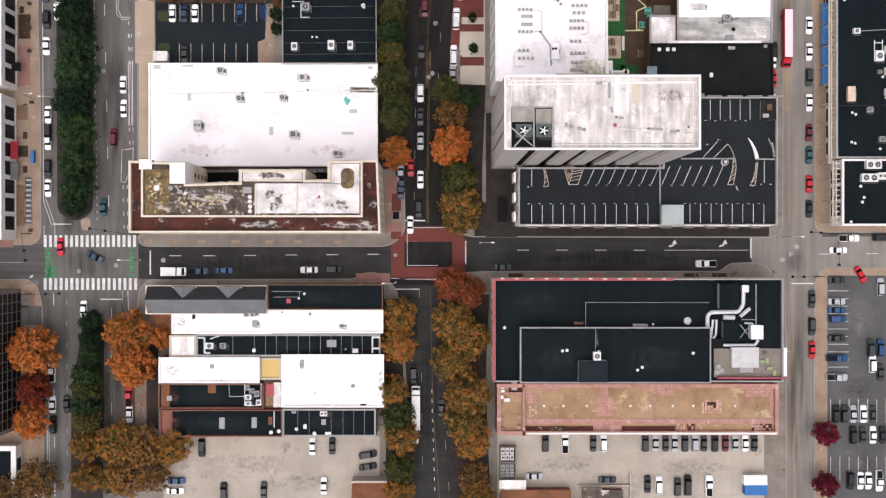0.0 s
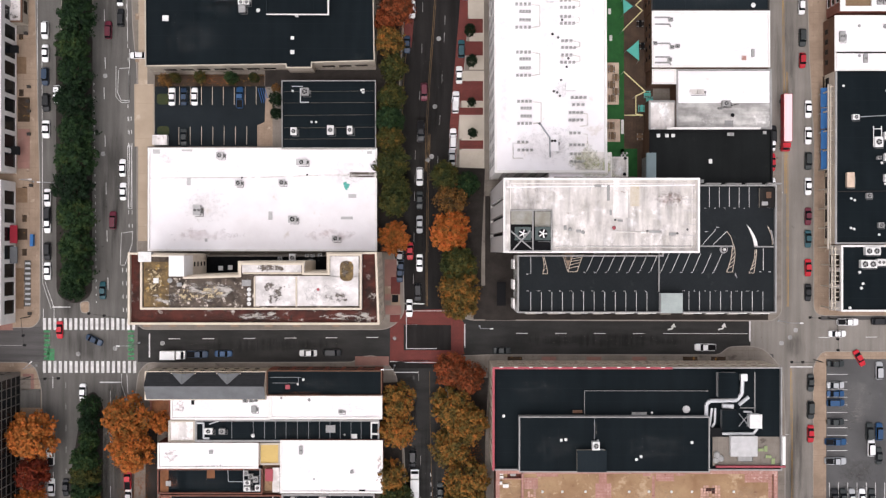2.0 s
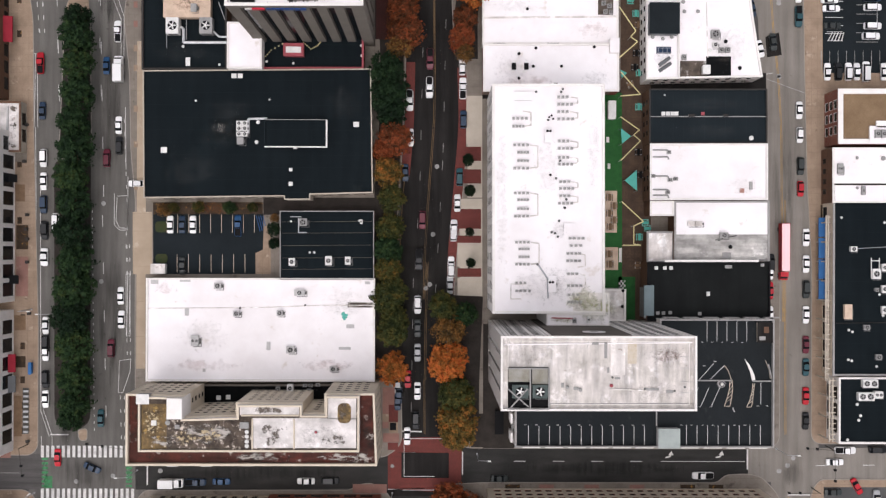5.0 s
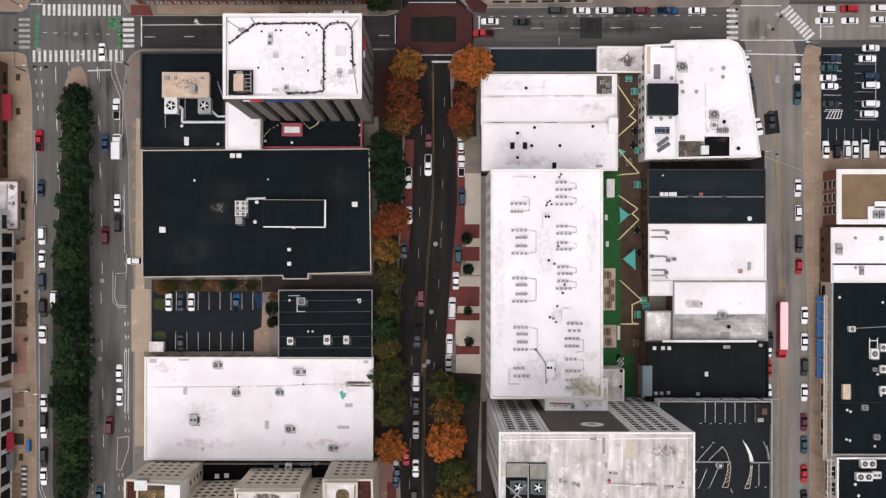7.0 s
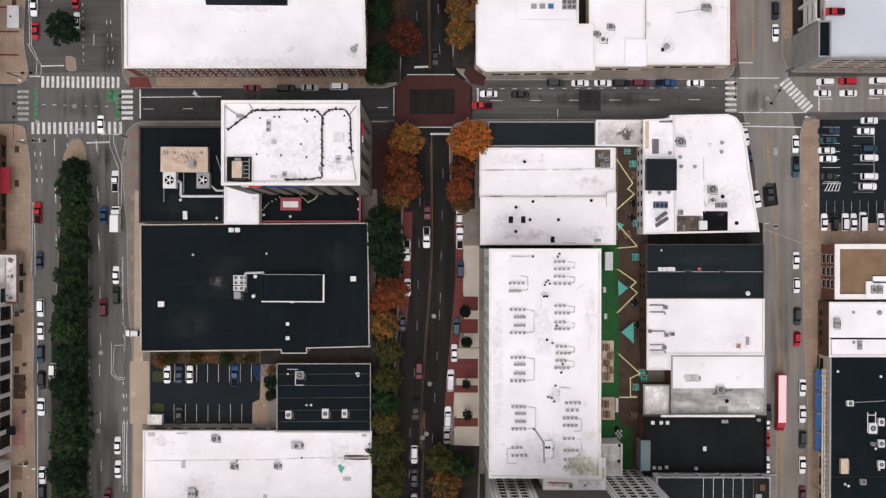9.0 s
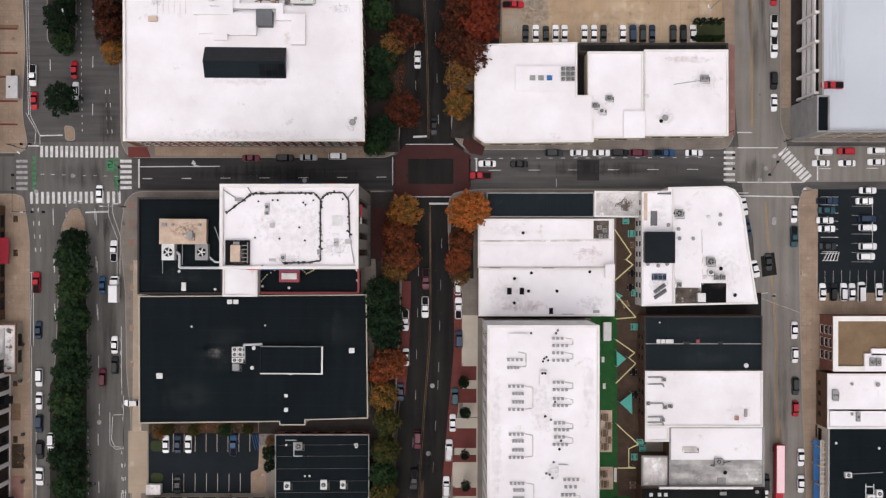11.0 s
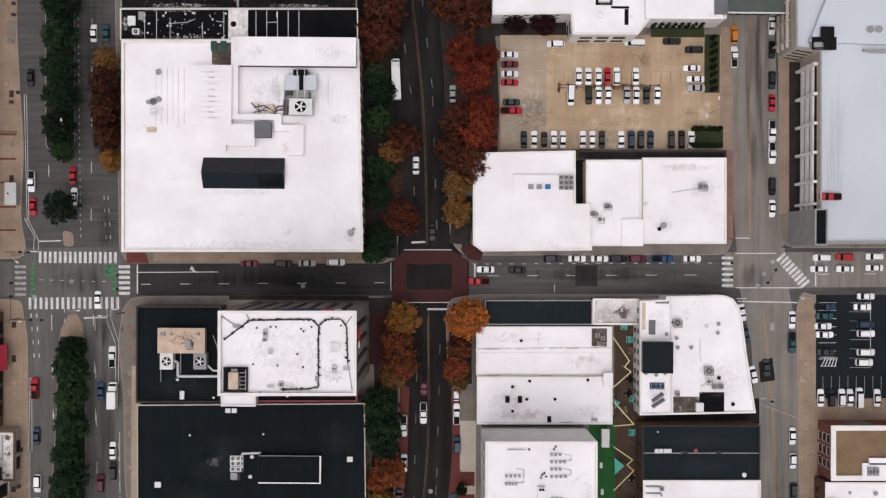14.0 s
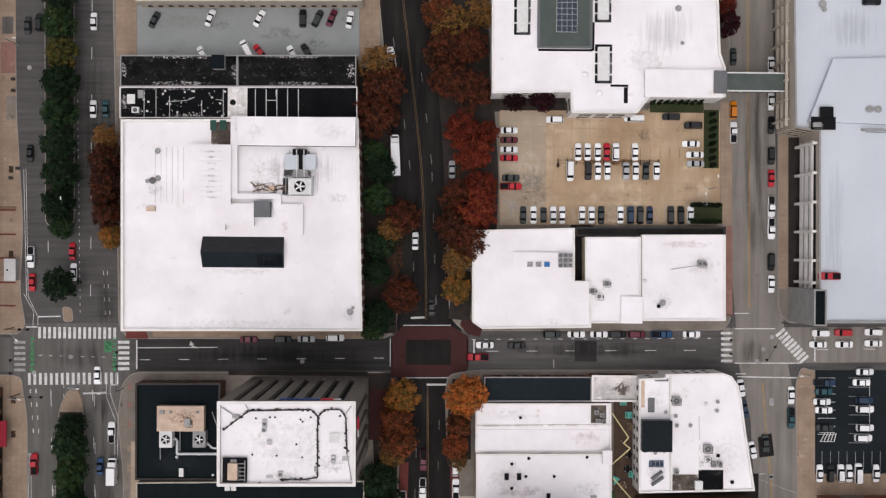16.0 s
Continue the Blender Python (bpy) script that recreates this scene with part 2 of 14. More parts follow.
M = {
    "lot_grey": surface("lot_grey", (0.285, 0.30, 0.295), (0.22, 0.232, 0.228), scale=0.08, amount=0.9, grain=0.15, bump=0.2, spots=(0.15, 0.155, 0.15), spot_scale=0.3, spot_cut=0.64, spots2=(0.10, 0.10, 0.097), spot2_scale=0.9, spot2_cut=0.69),
    "roof_dusk": jointed(surface("roof_dusk", (0.0125, 0.0172, 0.0205), (0.0165, 0.0222, 0.0258), gloss=0.035, scale=0.1, amount=0.9, grain=0.12, spots=(0.024, 0.029, 0.032), spot_scale=0.15, spot_cut=0.62), 2.6, 60.0, (0.022, 0.028, 0.032), 0.03),
    "glazing_blue": surface("glazing_blue", (0.028, 0.042, 0.06), (0.018, 0.028, 0.042), rough=0.2, scale=0.5, amount=0.8, gloss=0.3),
    "roof_sand": surface("roof_sand", (0.50, 0.43, 0.33), (0.57, 0.52, 0.45), scale=0.5, amount=1.0, grain=0.12, spots=(0.40, 0.33, 0.23), spot_scale=0.6, spot_cut=0.6),
    "roof_weathered": surface("roof_weathered", (0.60, 0.56, 0.535), (0.45, 0.42, 0.385), scale=0.3, amount=1.0, grain=0.13, rough=0.7, bump=0.05, spots=(0.67, 0.635, 0.62), spot_scale=0.35, spot_cut=0.54, spots2=(0.36, 0.325, 0.28), spot2_scale=0.9, spot2_cut=0.62, streak=(0.8, 0.14), streak_amount=0.3),
    "roof_mint": surface("roof_mint", (0.36, 0.40, 0.385), (0.27, 0.305, 0.29), scale=0.3, amount=0.9, grain=0.08, spots=(0.20, 0.22, 0.21), spot_cut=0.66),
    "roof_washed": surface("roof_washed", (0.74, 0.70, 0.68), (0.40, 0.375, 0.36), scale=0.22, amount=1.0, grain=0.1, rough=0.7, bump=0.05, spots=(0.20, 0.18, 0.155), spot_scale=0.3, spot_cut=0.62, spots2=(0.84, 0.81, 0.80), spot2_scale=0.25, spot2_cut=0.58),
    "roof_tobacco": surface("roof_tobacco", (0.105, 0.082, 0.066), (0.035, 0.028, 0.023), scale=0.4, amount=1.0, grain=0.25, rough=0.9, spots=(0.60, 0.53, 0.46), spot_scale=0.6, spot_cut=0.565, spots2=(0.045, 0.034, 0.028), spot2_scale=0.4, spot2_cut=0.55, streak=(0.2, 0.6), streak_amount=0.25),
    "roof_charcoal": surface("roof_charcoal", (0.0098, 0.0112, 0.0112), (0.0065, 0.0075, 0.0076), gloss=0.06, scale=0.12, amount=1.0, grain=0.15, rough=0.6, spots=(0.015, 0.0165, 0.0158), spot_scale=0.2, spot_cut=0.60, spots2=(0.024, 0.030, 0.027), spot2_scale=0.5, spot2_cut=0.68, streak=(0.5, 0.05), streak_amount=0.2),
    "machine_teal": surface("machine_teal", (0.085, 0.11, 0.105), (0.055, 0.07, 0.068), rough=0.5, scale=0.5, amount=0.9, grain=0.1),
    "teal_metal": surface("teal_metal", (0.19, 0.245, 0.26), (0.15, 0.20, 0.21), rough=0.5, scale=0.3, amount=0.8, grain=0.05),
    "line_amber": surface("line_amber", (0.46, 0.27, 0.07), (0.30, 0.185, 0.07), scale=0.5, amount=0.9, grain=0.2, spots=(0.20, 0.16, 0.10), spot_scale=1.2, spot_cut=0.66),
    "roof_sage": surface("roof_sage", (0.088, 0.104, 0.094), (0.066, 0.080, 0.072), scale=0.2, amount=0.9, grain=0.08, spots=(0.12, 0.135, 0.123), spot_cut=0.64),
    "roof_peeling": surface("roof_peeling", (0.0065, 0.0065, 0.0068), (0.016, 0.0155, 0.0155), gloss=0.03, scale=0.3, amount=1.0, grain=0.25, spots=(0.36, 0.345, 0.33), spot_scale=1.3, spot_cut=0.625, spots2=(0.05, 0.049, 0.048), spot2_scale=0.6, spot2_cut=0.58, streak=(0.1, 0.7), streak_amount=0.35),
    "asphalt": surface("asphalt", (0.095, 0.09, 0.087), (0.066, 0.062, 0.06), scale=0.06, amount=0.9, grain=0.22, bump=0.3, spots=(0.045, 0.042, 0.04), spot_cut=0.64, streak=(0.05, 0.9), streak_amount=0.22),
    "asphalt_light": surface("asphalt_light", (0.135, 0.128, 0.118), (0.092, 0.087, 0.08), scale=0.05, amount=0.9, grain=0.2, bump=0.3, spots=(0.06, 0.057, 0.053), spot_cut=0.64, spots2=(0.17, 0.16, 0.15), spot2_scale=0.5, spot2_cut=0.66, streak=(0.6, 0.03), streak_amount=0.22),
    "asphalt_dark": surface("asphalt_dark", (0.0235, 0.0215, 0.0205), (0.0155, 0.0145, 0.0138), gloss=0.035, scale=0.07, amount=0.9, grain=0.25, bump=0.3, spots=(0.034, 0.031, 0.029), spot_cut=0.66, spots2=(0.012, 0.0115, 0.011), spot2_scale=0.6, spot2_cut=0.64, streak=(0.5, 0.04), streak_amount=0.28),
    "asphalt_lot": surface("asphalt_lot", (0.095, 0.094, 0.093), (0.066, 0.065, 0.065), scale=0.1, amount=0.9, grain=0.22, bump=0.3, spots=(0.145, 0.14, 0.135), spot_scale=0.25, spot_cut=0.61, spots2=(0.033, 0.032, 0.031), spot2_scale=0.8, spot2_cut=0.66),
    "asphalt_side": surface("asphalt_side", (0.225, 0.206, 0.184), (0.165, 0.149, 0.131), scale=0.06, amount=0.9, grain=0.2, bump=0.3, spots=(0.085, 0.079, 0.071), spot_scale=0.4, spot_cut=0.64, streak=(0.6, 0.03), streak_amount=0.18),
    "asphalt_cross": surface("asphalt_cross", (0.043, 0.0415, 0.0405), (0.029, 0.028, 0.0275), gloss=0.05, scale=0.07, amount=0.9, grain=0.22, bump=0.3, spots=(0.056, 0.054, 0.052), spot_cut=0.66, streak=(0.04, 0.8), streak_amount=0.25),
    "asphalt_mid": surface("asphalt_mid", (0.041, 0.0395, 0.038), (0.028, 0.0275, 0.0265), gloss=0.035, scale=0.07, amount=0.9, grain=0.22, bump=0.3, spots=(0.052, 0.050, 0.048), spot_cut=0.66, streak=(0.1, 0.5), streak_amount=0.2),
    "asphalt_new": surface("asphalt_new", (0.017, 0.0215, 0.0245), (0.012, 0.015, 0.017), gloss=0.035, scale=0.1, amount=0.9, grain=0.25, bump=0.3, spots=(0.028, 0.031, 0.033), spot_scale=0.2, spot_cut=0.64),
    "deck": surface("deck", (0.0185, 0.0215, 0.0235), (0.0135, 0.0158, 0.0172), gloss=0.06, scale=0.08, amount=0.9, grain=0.25, bump=0.2, spots=(0.027, 0.030, 0.031), spot_cut=0.6, spots2=(0.05, 0.051, 0.05), spot2_scale=0.9, spot2_cut=0.67),
    "concrete": jointed(surface("concrete", (0.235, 0.205, 0.175), (0.145, 0.125, 0.105), scale=0.18, amount=0.9, grain=0.15, spots=(0.10, 0.083, 0.07), spot_scale=0.3, spot_cut=0.6, spots2=(0.30, 0.26, 0.22), spot2_scale=0.5, spot2_cut=0.64), 1.5, 1.5, (0.15, 0.13, 0.11), 0.025),
    "concrete_tan": jointed(surface("concrete_tan", (0.33, 0.245, 0.178), (0.215, 0.155, 0.112), scale=0.2, amount=0.9, grain=0.12, spots=(0.15, 0.11, 0.08), spot_scale=0.35, spot_cut=0.62, spots2=(0.40, 0.315, 0.24), spot2_scale=0.4, spot2_cut=0.6), 1.5, 1.5, (0.21, 0.155, 0.115), 0.025),
    "lot_pale": jointed(surface("lot_pale", (0.41, 0.362, 0.305), (0.305, 0.268, 0.225), scale=0.1, amount=0.9, grain=0.1, spots=(0.24, 0.21, 0.18), spot_scale=0.25, spot_cut=0.61, spots2=(0.125, 0.11, 0.095), spot2_scale=0.9, spot2_cut=0.68), 4.5, 4.5, (0.32, 0.285, 0.24), 0.04),
    "lot_bay": jointed(surface("lot_bay", (0.42, 0.335, 0.25), (0.33, 0.26, 0.19), scale=0.12, amount=1.0, grain=0.1, spots=(0.47, 0.39, 0.305), spot_scale=0.2, spot_cut=0.55), 4.5, 4.5, (0.3, 0.235, 0.17), 0.04),
    "lot_tan": jointed(surface("lot_tan", (0.46, 0.345, 0.235), (0.35, 0.235, 0.135), scale=0.07, amount=1.0, grain=0.12, spots=(0.51, 0.40, 0.285), spot_scale=0.09, spot_cut=0.54, spots2=(0.29, 0.19, 0.105), spot2_scale=0.5, spot2_cut=0.62, streak=(0.35, 0.05), streak_amount=0.12), 4.6, 4.6, (0.34, 0.25, 0.165), 0.05),
    # Dark paving colour, also laid on pavements and medians as painted shade.
    "concrete_dark_and_shade": surface("concrete_dark_and_shade", (0.042, 0.036, 0.032), (0.026, 0.022, 0.020), gloss=0.035, scale=0.3, amount=0.9, grain=0.25, spots=(0.06, 0.043, 0.031), spot_scale=0.8, spot_cut=0.62, spots2=(0.10, 0.045, 0.018), spot2_scale=2.5, spot2_cut=0.68),
    "curb": surface("curb", (0.30, 0.27, 0.24), (0.20, 0.18, 0.155), scale=0.5),
    "brick_paving": jointed(surface("brick_paving", (0.18, 0.050, 0.043), (0.125, 0.038, 0.034), gloss=0.035, scale=0.3, amount=0.8, grain=0.2, grain_scale=3.0, spots=(0.08, 0.04, 0.035), spot_cut=0.65), 0.6, 0.3, (0.07, 0.035, 0.03), 0.03),
    "brick_dusky": jointed(surface("brick_dusky", (0.075, 0.028, 0.026), (0.050, 0.021, 0.020), gloss=0.035, scale=0.3, amount=0.8, grain=0.2, grain_scale=3.0, spots=(0.045, 0.028, 0.026), spot_cut=0.62), 0.6, 0.3, (0.045, 0.026, 0.024), 0.03),
    "brick_pink": jointed(surface("brick_pink", (0.31, 0.165, 0.135), (0.22, 0.115, 0.095), scale=0.3, amount=0.9, grain=0.18, spots=(0.36, 0.27, 0.22), spot_scale=0.4, spot_cut=0.6), 0.6, 0.3, (0.19, 0.11, 0.095), 0.03),
    "line_cream": surface("line_cream", (0.62, 0.52, 0.42), (0.42, 0.35, 0.28), scale=0.8, amount=0.9, grain=0.2),
    "panel_drab": surface("panel_drab", (0.24, 0.225, 0.185), (0.33, 0.32, 0.29), scale=0.5, amount=1.0, grain=0.15, spots=(0.12, 0.08, 0.05), spot_scale=0.9, spot_cut=0.64),
    "line_white": surface("line_white", (0.70, 0.69, 0.67), (0.42, 0.41, 0.40), scale=0.8, amount=0.9, grain=0.2, spots=(0.25, 0.245, 0.24), spot_scale=2.0, spot_cut=0.64),
    "line_worn": surface("line_worn", (0.38, 0.375, 0.36), (0.22, 0.215, 0.21), scale=0.8, amount=0.9, grain=0.3, spots=(0.13, 0.13, 0.127), spot_scale=2.0, spot_cut=0.55),
    "line_yellow": surface("line_yellow", (0.20, 0.125, 0.055), (0.10, 0.07, 0.045), scale=0.5, amount=0.9, grain=0.25, spots=(0.05, 0.042, 0.036), spot_scale=1.2, spot_cut=0.6),
    "line_green": surface("line_green", (0.055, 0.25, 0.10), (0.06, 0.14, 0.08), scale=0.6, amount=0.9, grain=0.2, spots=(0.09, 0.11, 0.085), spot_scale=1.5, spot_cut=0.54),
    "line_blue": surface("line_blue", (0.03, 0.10, 0.28), scale=0.5),
    "roof_white": surface("roof_white", (0.865, 0.838, 0.85), (0.755, 0.718, 0.72), scale=0.09, amount=0.9, grain=0.03, rough=0.55, bump=0.05, spots=(0.68, 0.625, 0.59), spot_scale=0.2, spot_cut=0.615, spots2=(0.40, 0.34, 0.29), spot2_scale=0.8, spot2_cut=0.685),
    "roof_white_dirty": surface("roof_white_dirty", (0.76, 0.72, 0.695), (0.50, 0.46, 0.43), scale=0.2, amount=1.0, grain=0.08, rough=0.6, bump=0.05, spots=(0.88, 0.86, 0.85), spot_scale=0.25, spot_cut=0.53, spots2=(0.27, 0.22, 0.185), spot2_scale=0.7, spot2_cut=0.62, streak=(0.7, 0.12), streak_amount=0.18),
    "roof_stained": surface("roof_stained", (0.13, 0.105, 0.085), (0.045, 0.036, 0.03), scale=0.25, amount=1.0, grain=0.2, spots=(0.52, 0.49, 0.46), spot_scale=0.28, spot_cut=0.56, spots2=(0.30, 0.26, 0.22), spot2_scale=1.0, spot2_cut=0.62, streak=(0.15, 0.8), streak_amount=0.3),
    "roof_lichen": surface("roof_lichen", (0.20, 0.135, 0.062), (0.045, 0.033, 0.022), scale=0.45, amount=1.0, grain=0.25, spots=(0.34, 0.22, 0.075), spot_scale=0.5, spot_cut=0.58, spots2=(0.72, 0.64, 0.50), spot2_scale=0.75, spot2_cut=0.615),
    "roof_black": jointed(surface("roof_black", (0.0054, 0.0086, 0.0106), (0.0080, 0.0118, 0.0140), gloss=0.035, scale=0.08, amount=0.9, grain=0.12, rough=0.6, bump=0.1, spots=(0.0135, 0.0175, 0.019), spot_scale=0.1, spot_cut=0.64, spots2=(0.022, 0.026, 0.027), spot2_scale=0.5, spot2_cut=0.71, streak=(0.5, 0.05), streak_amount=0.15), 60.0, 3.1, (0.0105, 0.0150, 0.0172), 0.04),
    "roof_black_worn": surface("roof_black_worn", (0.005, 0.0055, 0.006), (0.010, 0.0105, 0.011), gloss=0.03, scale=0.2, amount=0.9, grain=0.2, spots=(0.06, 0.06, 0.06), spot_scale=0.5, spot_cut=0.64, spots2=(0.50, 0.48, 0.46), spot2_scale=1.5, spot2_cut=0.67),
    "roof_marbled": surface("roof_marbled", (0.52, 0.50, 0.475), (0.24, 0.232, 0.222), scale=0.22, amount=1.0, grain=0.06, rough=0.7, spots=(0.60, 0.58, 0.56), spot_scale=0.16, spot_cut=0.56, spots2=(0.15, 0.14, 0.125), spot2_scale=0.8, spot2_cut=0.69, streak=(0.07, 0.5), streak_amount=0.45),
    "roof_slate": jointed(surface("roof_slate", (0.035, 0.036, 0.04), (0.024, 0.025, 0.027), scale=0.4, amount=0.8, grain=0.3, grain_scale=3.0), 0.6, 0.4, (0.015, 0.015, 0.016), 0.03),
    "roof_grey": surface("roof_grey", (0.15, 0.155, 0.16), (0.11, 0.112, 0.116), scale=0.3, amount=0.8, grain=0.12),
    "roof_brown": surface("roof_brown", (0.35, 0.235, 0.135), (0.235, 0.14, 0.08), scale=0.16, amount=1.0, grain=0.15, spots=(0.44, 0.32, 0.21), spot_scale=0.22, spot_cut=0.56, spots2=(0.165, 0.085, 0.06), spot2_scale=0.6, spot2_cut=0.61),
    "roof_gravel": surface("roof_gravel", (0.22, 0.15, 0.09), (0.16, 0.105, 0.06), scale=0.2, amount=0.9, grain=0.2),
    "roof_metal": surface("roof_metal", (0.55, 0.58, 0.62), (0.49, 0.52, 0.56), scale=0.05, amount=0.9, grain=0.03, rough=0.45, bump=0.02),
    "roof_yellow": surface("roof_yellow", (0.58, 0.42, 0.16), (0.48, 0.34, 0.13), scale=0.3),
    "roof_rust": surface("roof_rust", (0.20, 0.085, 0.04), (0.12, 0.055, 0.03), scale=0.4, amount=1.0, grain=0.2),
    "terrace_red": surface("terrace_red", (0.095, 0.028, 0.021), (0.030, 0.019, 0.016), scale=0.16, amount=1.0, grain=0.25, spots=(0.030, 0.022, 0.018), spot_scale=0.3, spot_cut=0.56, spots2=(0.40, 0.37, 0.34), spot2_scale=0.35, spot2_cut=0.60, streak=(0.15, 0.8), streak_amount=0.25),
    "tile_pale": surface("tile_pale", (0.52, 0.34, 0.28), (0.36, 0.20, 0.15), scale=0.6, amount=0.9, grain=0.12, island=0.2),
    "tile_pink": jointed(surface("tile_pink", (0.43, 0.25, 0.215), (0.30, 0.155, 0.125), scale=0.4, amount=1.0, grain=0.15, spots=(0.58, 0.43, 0.39), spot_scale=0.5, spot_cut=0.57, spots2=(0.17, 0.07, 0.055), spot2_scale=0.7, spot2_cut=0.60), 0.8, 0.8, (0.30, 0.15, 0.12), 0.04),
    "stone": surface("stone", (0.50, 0.445, 0.37), (0.40, 0.35, 0.29), scale=0.2, amount=0.8, grain=0.08),
    "stone_cream": surface("stone_cream", (0.64, 0.56, 0.45), (0.52, 0.45, 0.36), scale=0.2, amount=0.8, grain=0.08),
    "stone_white": surface("stone_white", (0.80, 0.77, 0.74), (0.66, 0.63, 0.60), scale=0.25, amount=0.8, grain=0.06),
    "stone_grey": surface("stone_grey", (0.19, 0.17, 0.147), (0.15, 0.134, 0.114), scale=0.2, amount=0.8, grain=0.1),
    "panel_taupe": surface("panel_taupe", (0.115, 0.10, 0.088), (0.095, 0.083, 0.074), scale=0.15, amount=0.8, grain=0.06),
    "brick_red": jointed(surface("brick_red", (0.23, 0.075, 0.052), (0.16, 0.055, 0.04), scale=0.3, amount=0.8, grain=0.2), 0.5, 0.17, (0.2, 0.15, 0.12), 0.02),
    "brick_brown": surface("brick_brown", (0.15, 0.085, 0.055), (0.10, 0.058, 0.04), scale=0.3, amount=0.8, grain=0.2),
    "coping_red": surface("coping_red", (0.36, 0.085, 0.10), (0.27, 0.07, 0.08), scale=0.4, amount=0.8),
    "coping_grey": surface("coping_grey", (0.33, 0.32, 0.31), (0.24, 0.232, 0.225), scale=0.4, amount=0.8),
    "glass": surface("glass", (0.018, 0.021, 0.025), rough=0.08, gloss=0.3, amount=0.2, grain=0.02, bump=0.0, per_object=0.4),
    "car_glass": surface("car_glass", (0.008, 0.010, 0.012), rough=0.1, gloss=0.16, amount=0.2, grain=0.02, bump=0.0),
    "pane": surface("pane", (0.010, 0.012, 0.014), rough=0.15, gloss=0.07, amount=0.2, grain=0.02, bump=0.0, per_object=0.4),
    "glass_blue": surface("glass_blue", (0.02, 0.035, 0.05), rough=0.06, gloss=0.5, amount=0.3, grain=0.02, bump=0.0),
    "frame_dark": surface("frame_dark", (0.04, 0.036, 0.033), rough=0.5),
    "steel": surface("steel", (0.36, 0.37, 0.38), (0.26, 0.265, 0.27), rough=0.45, metal=0.5, scale=0.6),
    "duct": surface("duct", (0.60, 0.61, 0.62), (0.46, 0.465, 0.47), rough=0.4, metal=0.3, scale=0.6),
    "unit_grey": surface("unit_grey", (0.34, 0.335, 0.325), (0.22, 0.215, 0.21), scale=0.7, amount=0.8),
    "unit_pale": surface("unit_pale", (0.50, 0.49, 0.485), (0.40, 0.39, 0.385), scale=0.7, amount=0.8),
    "unit_white": surface("unit_white", (0.72, 0.71, 0.69), (0.58, 0.57, 0.55), scale=0.7, amount=0.8),
    "unit_tan": surface("unit_tan", (0.62, 0.48, 0.37), (0.46, 0.34, 0.26), scale=0.4, amount=0.9, spots=(0.25, 0.12, 0.06), spot_cut=0.64),
    "fan_grey": surface("fan_grey", (0.16, 0.158, 0.155), (0.10, 0.10, 0.098), scale=1.5, amount=0.9),
    "ribbed": jointed(surface("ribbed", (0.82, 0.79, 0.76), (0.70, 0.67, 0.64), scale=0.25, amount=0.8, grain=0.06), 0.9, 0.9, (0.42, 0.39, 0.365), 0.12),
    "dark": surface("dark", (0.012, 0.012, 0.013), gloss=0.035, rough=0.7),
    "rubber": surface("rubber", (0.016, 0.016, 0.016), gloss=0.035, rough=0.85),
    "canvas_blue": surface("canvas_blue", (0.045, 0.15, 0.36), (0.035, 0.12, 0.29), scale=0.6),
    "canvas_red": surface("canvas_red", (0.30, 0.025, 0.04), (0.22, 0.02, 0.03), scale=0.6),
    "canvas_sage": surface("canvas_sage", (0.27, 0.33, 0.16), (0.20, 0.25, 0.12), scale=0.6),
    "canvas_dark": surface("canvas_dark", (0.03, 0.075, 0.06), (0.02, 0.05, 0.04), scale=0.6),
    "canvas_teal": surface("canvas_teal", (0.10, 0.42, 0.35), (0.08, 0.34, 0.28), scale=0.6),
    "sign_red": surface("sign_red", (0.60, 0.03, 0.06), rough=0.4, grain=0.03),
    "sign_blue": surface("sign_blue", (0.03, 0.08, 0.25), rough=0.4, grain=0.03),
    "turf": surface("turf", (0.03, 0.12, 0.035), (0.022, 0.085, 0.028), scale=0.5, amount=0.8, grain=0.25, grain_scale=9.0, rough=0.95),
    "grass": surface("grass", (0.030, 0.046, 0.020), (0.052, 0.050, 0.024), scale=0.5, amount=1.0, grain=0.3, grain_scale=9.0, rough=0.95),
    "mulch": surface("mulch", (0.060, 0.040, 0.026), (0.030, 0.021, 0.015), scale=0.6, amount=1.0, grain=0.3, spots=(0.30, 0.16, 0.04), spot_scale=1.2, spot_cut=0.58),
    "wood": surface("wood", (0.20, 0.13, 0.08), (0.14, 0.09, 0.055), scale=0.6, amount=0.8, grain=0.2),
    "patio": jointed(surface("patio", (0.100, 0.066, 0.046), (0.058, 0.040, 0.030), scale=0.4, amount=0.9, grain=0.25), 0.8, 0.8, (0.060, 0.042, 0.031), 0.02),
    "bulb": surface("bulb", (0.72, 0.64, 0.34), rough=0.4),
    "bark": surface("bark", (0.085, 0.06, 0.042), (0.05, 0.037, 0.027), scale=3.0, amount=0.8, grain=0.3),
    "solar": jointed(surface("solar", (0.018, 0.035, 0.075), rough=0.15, grain=0.05, bump=0.0), 1.1, 1.1, (0.25, 0.27, 0.3), 0.06),
}
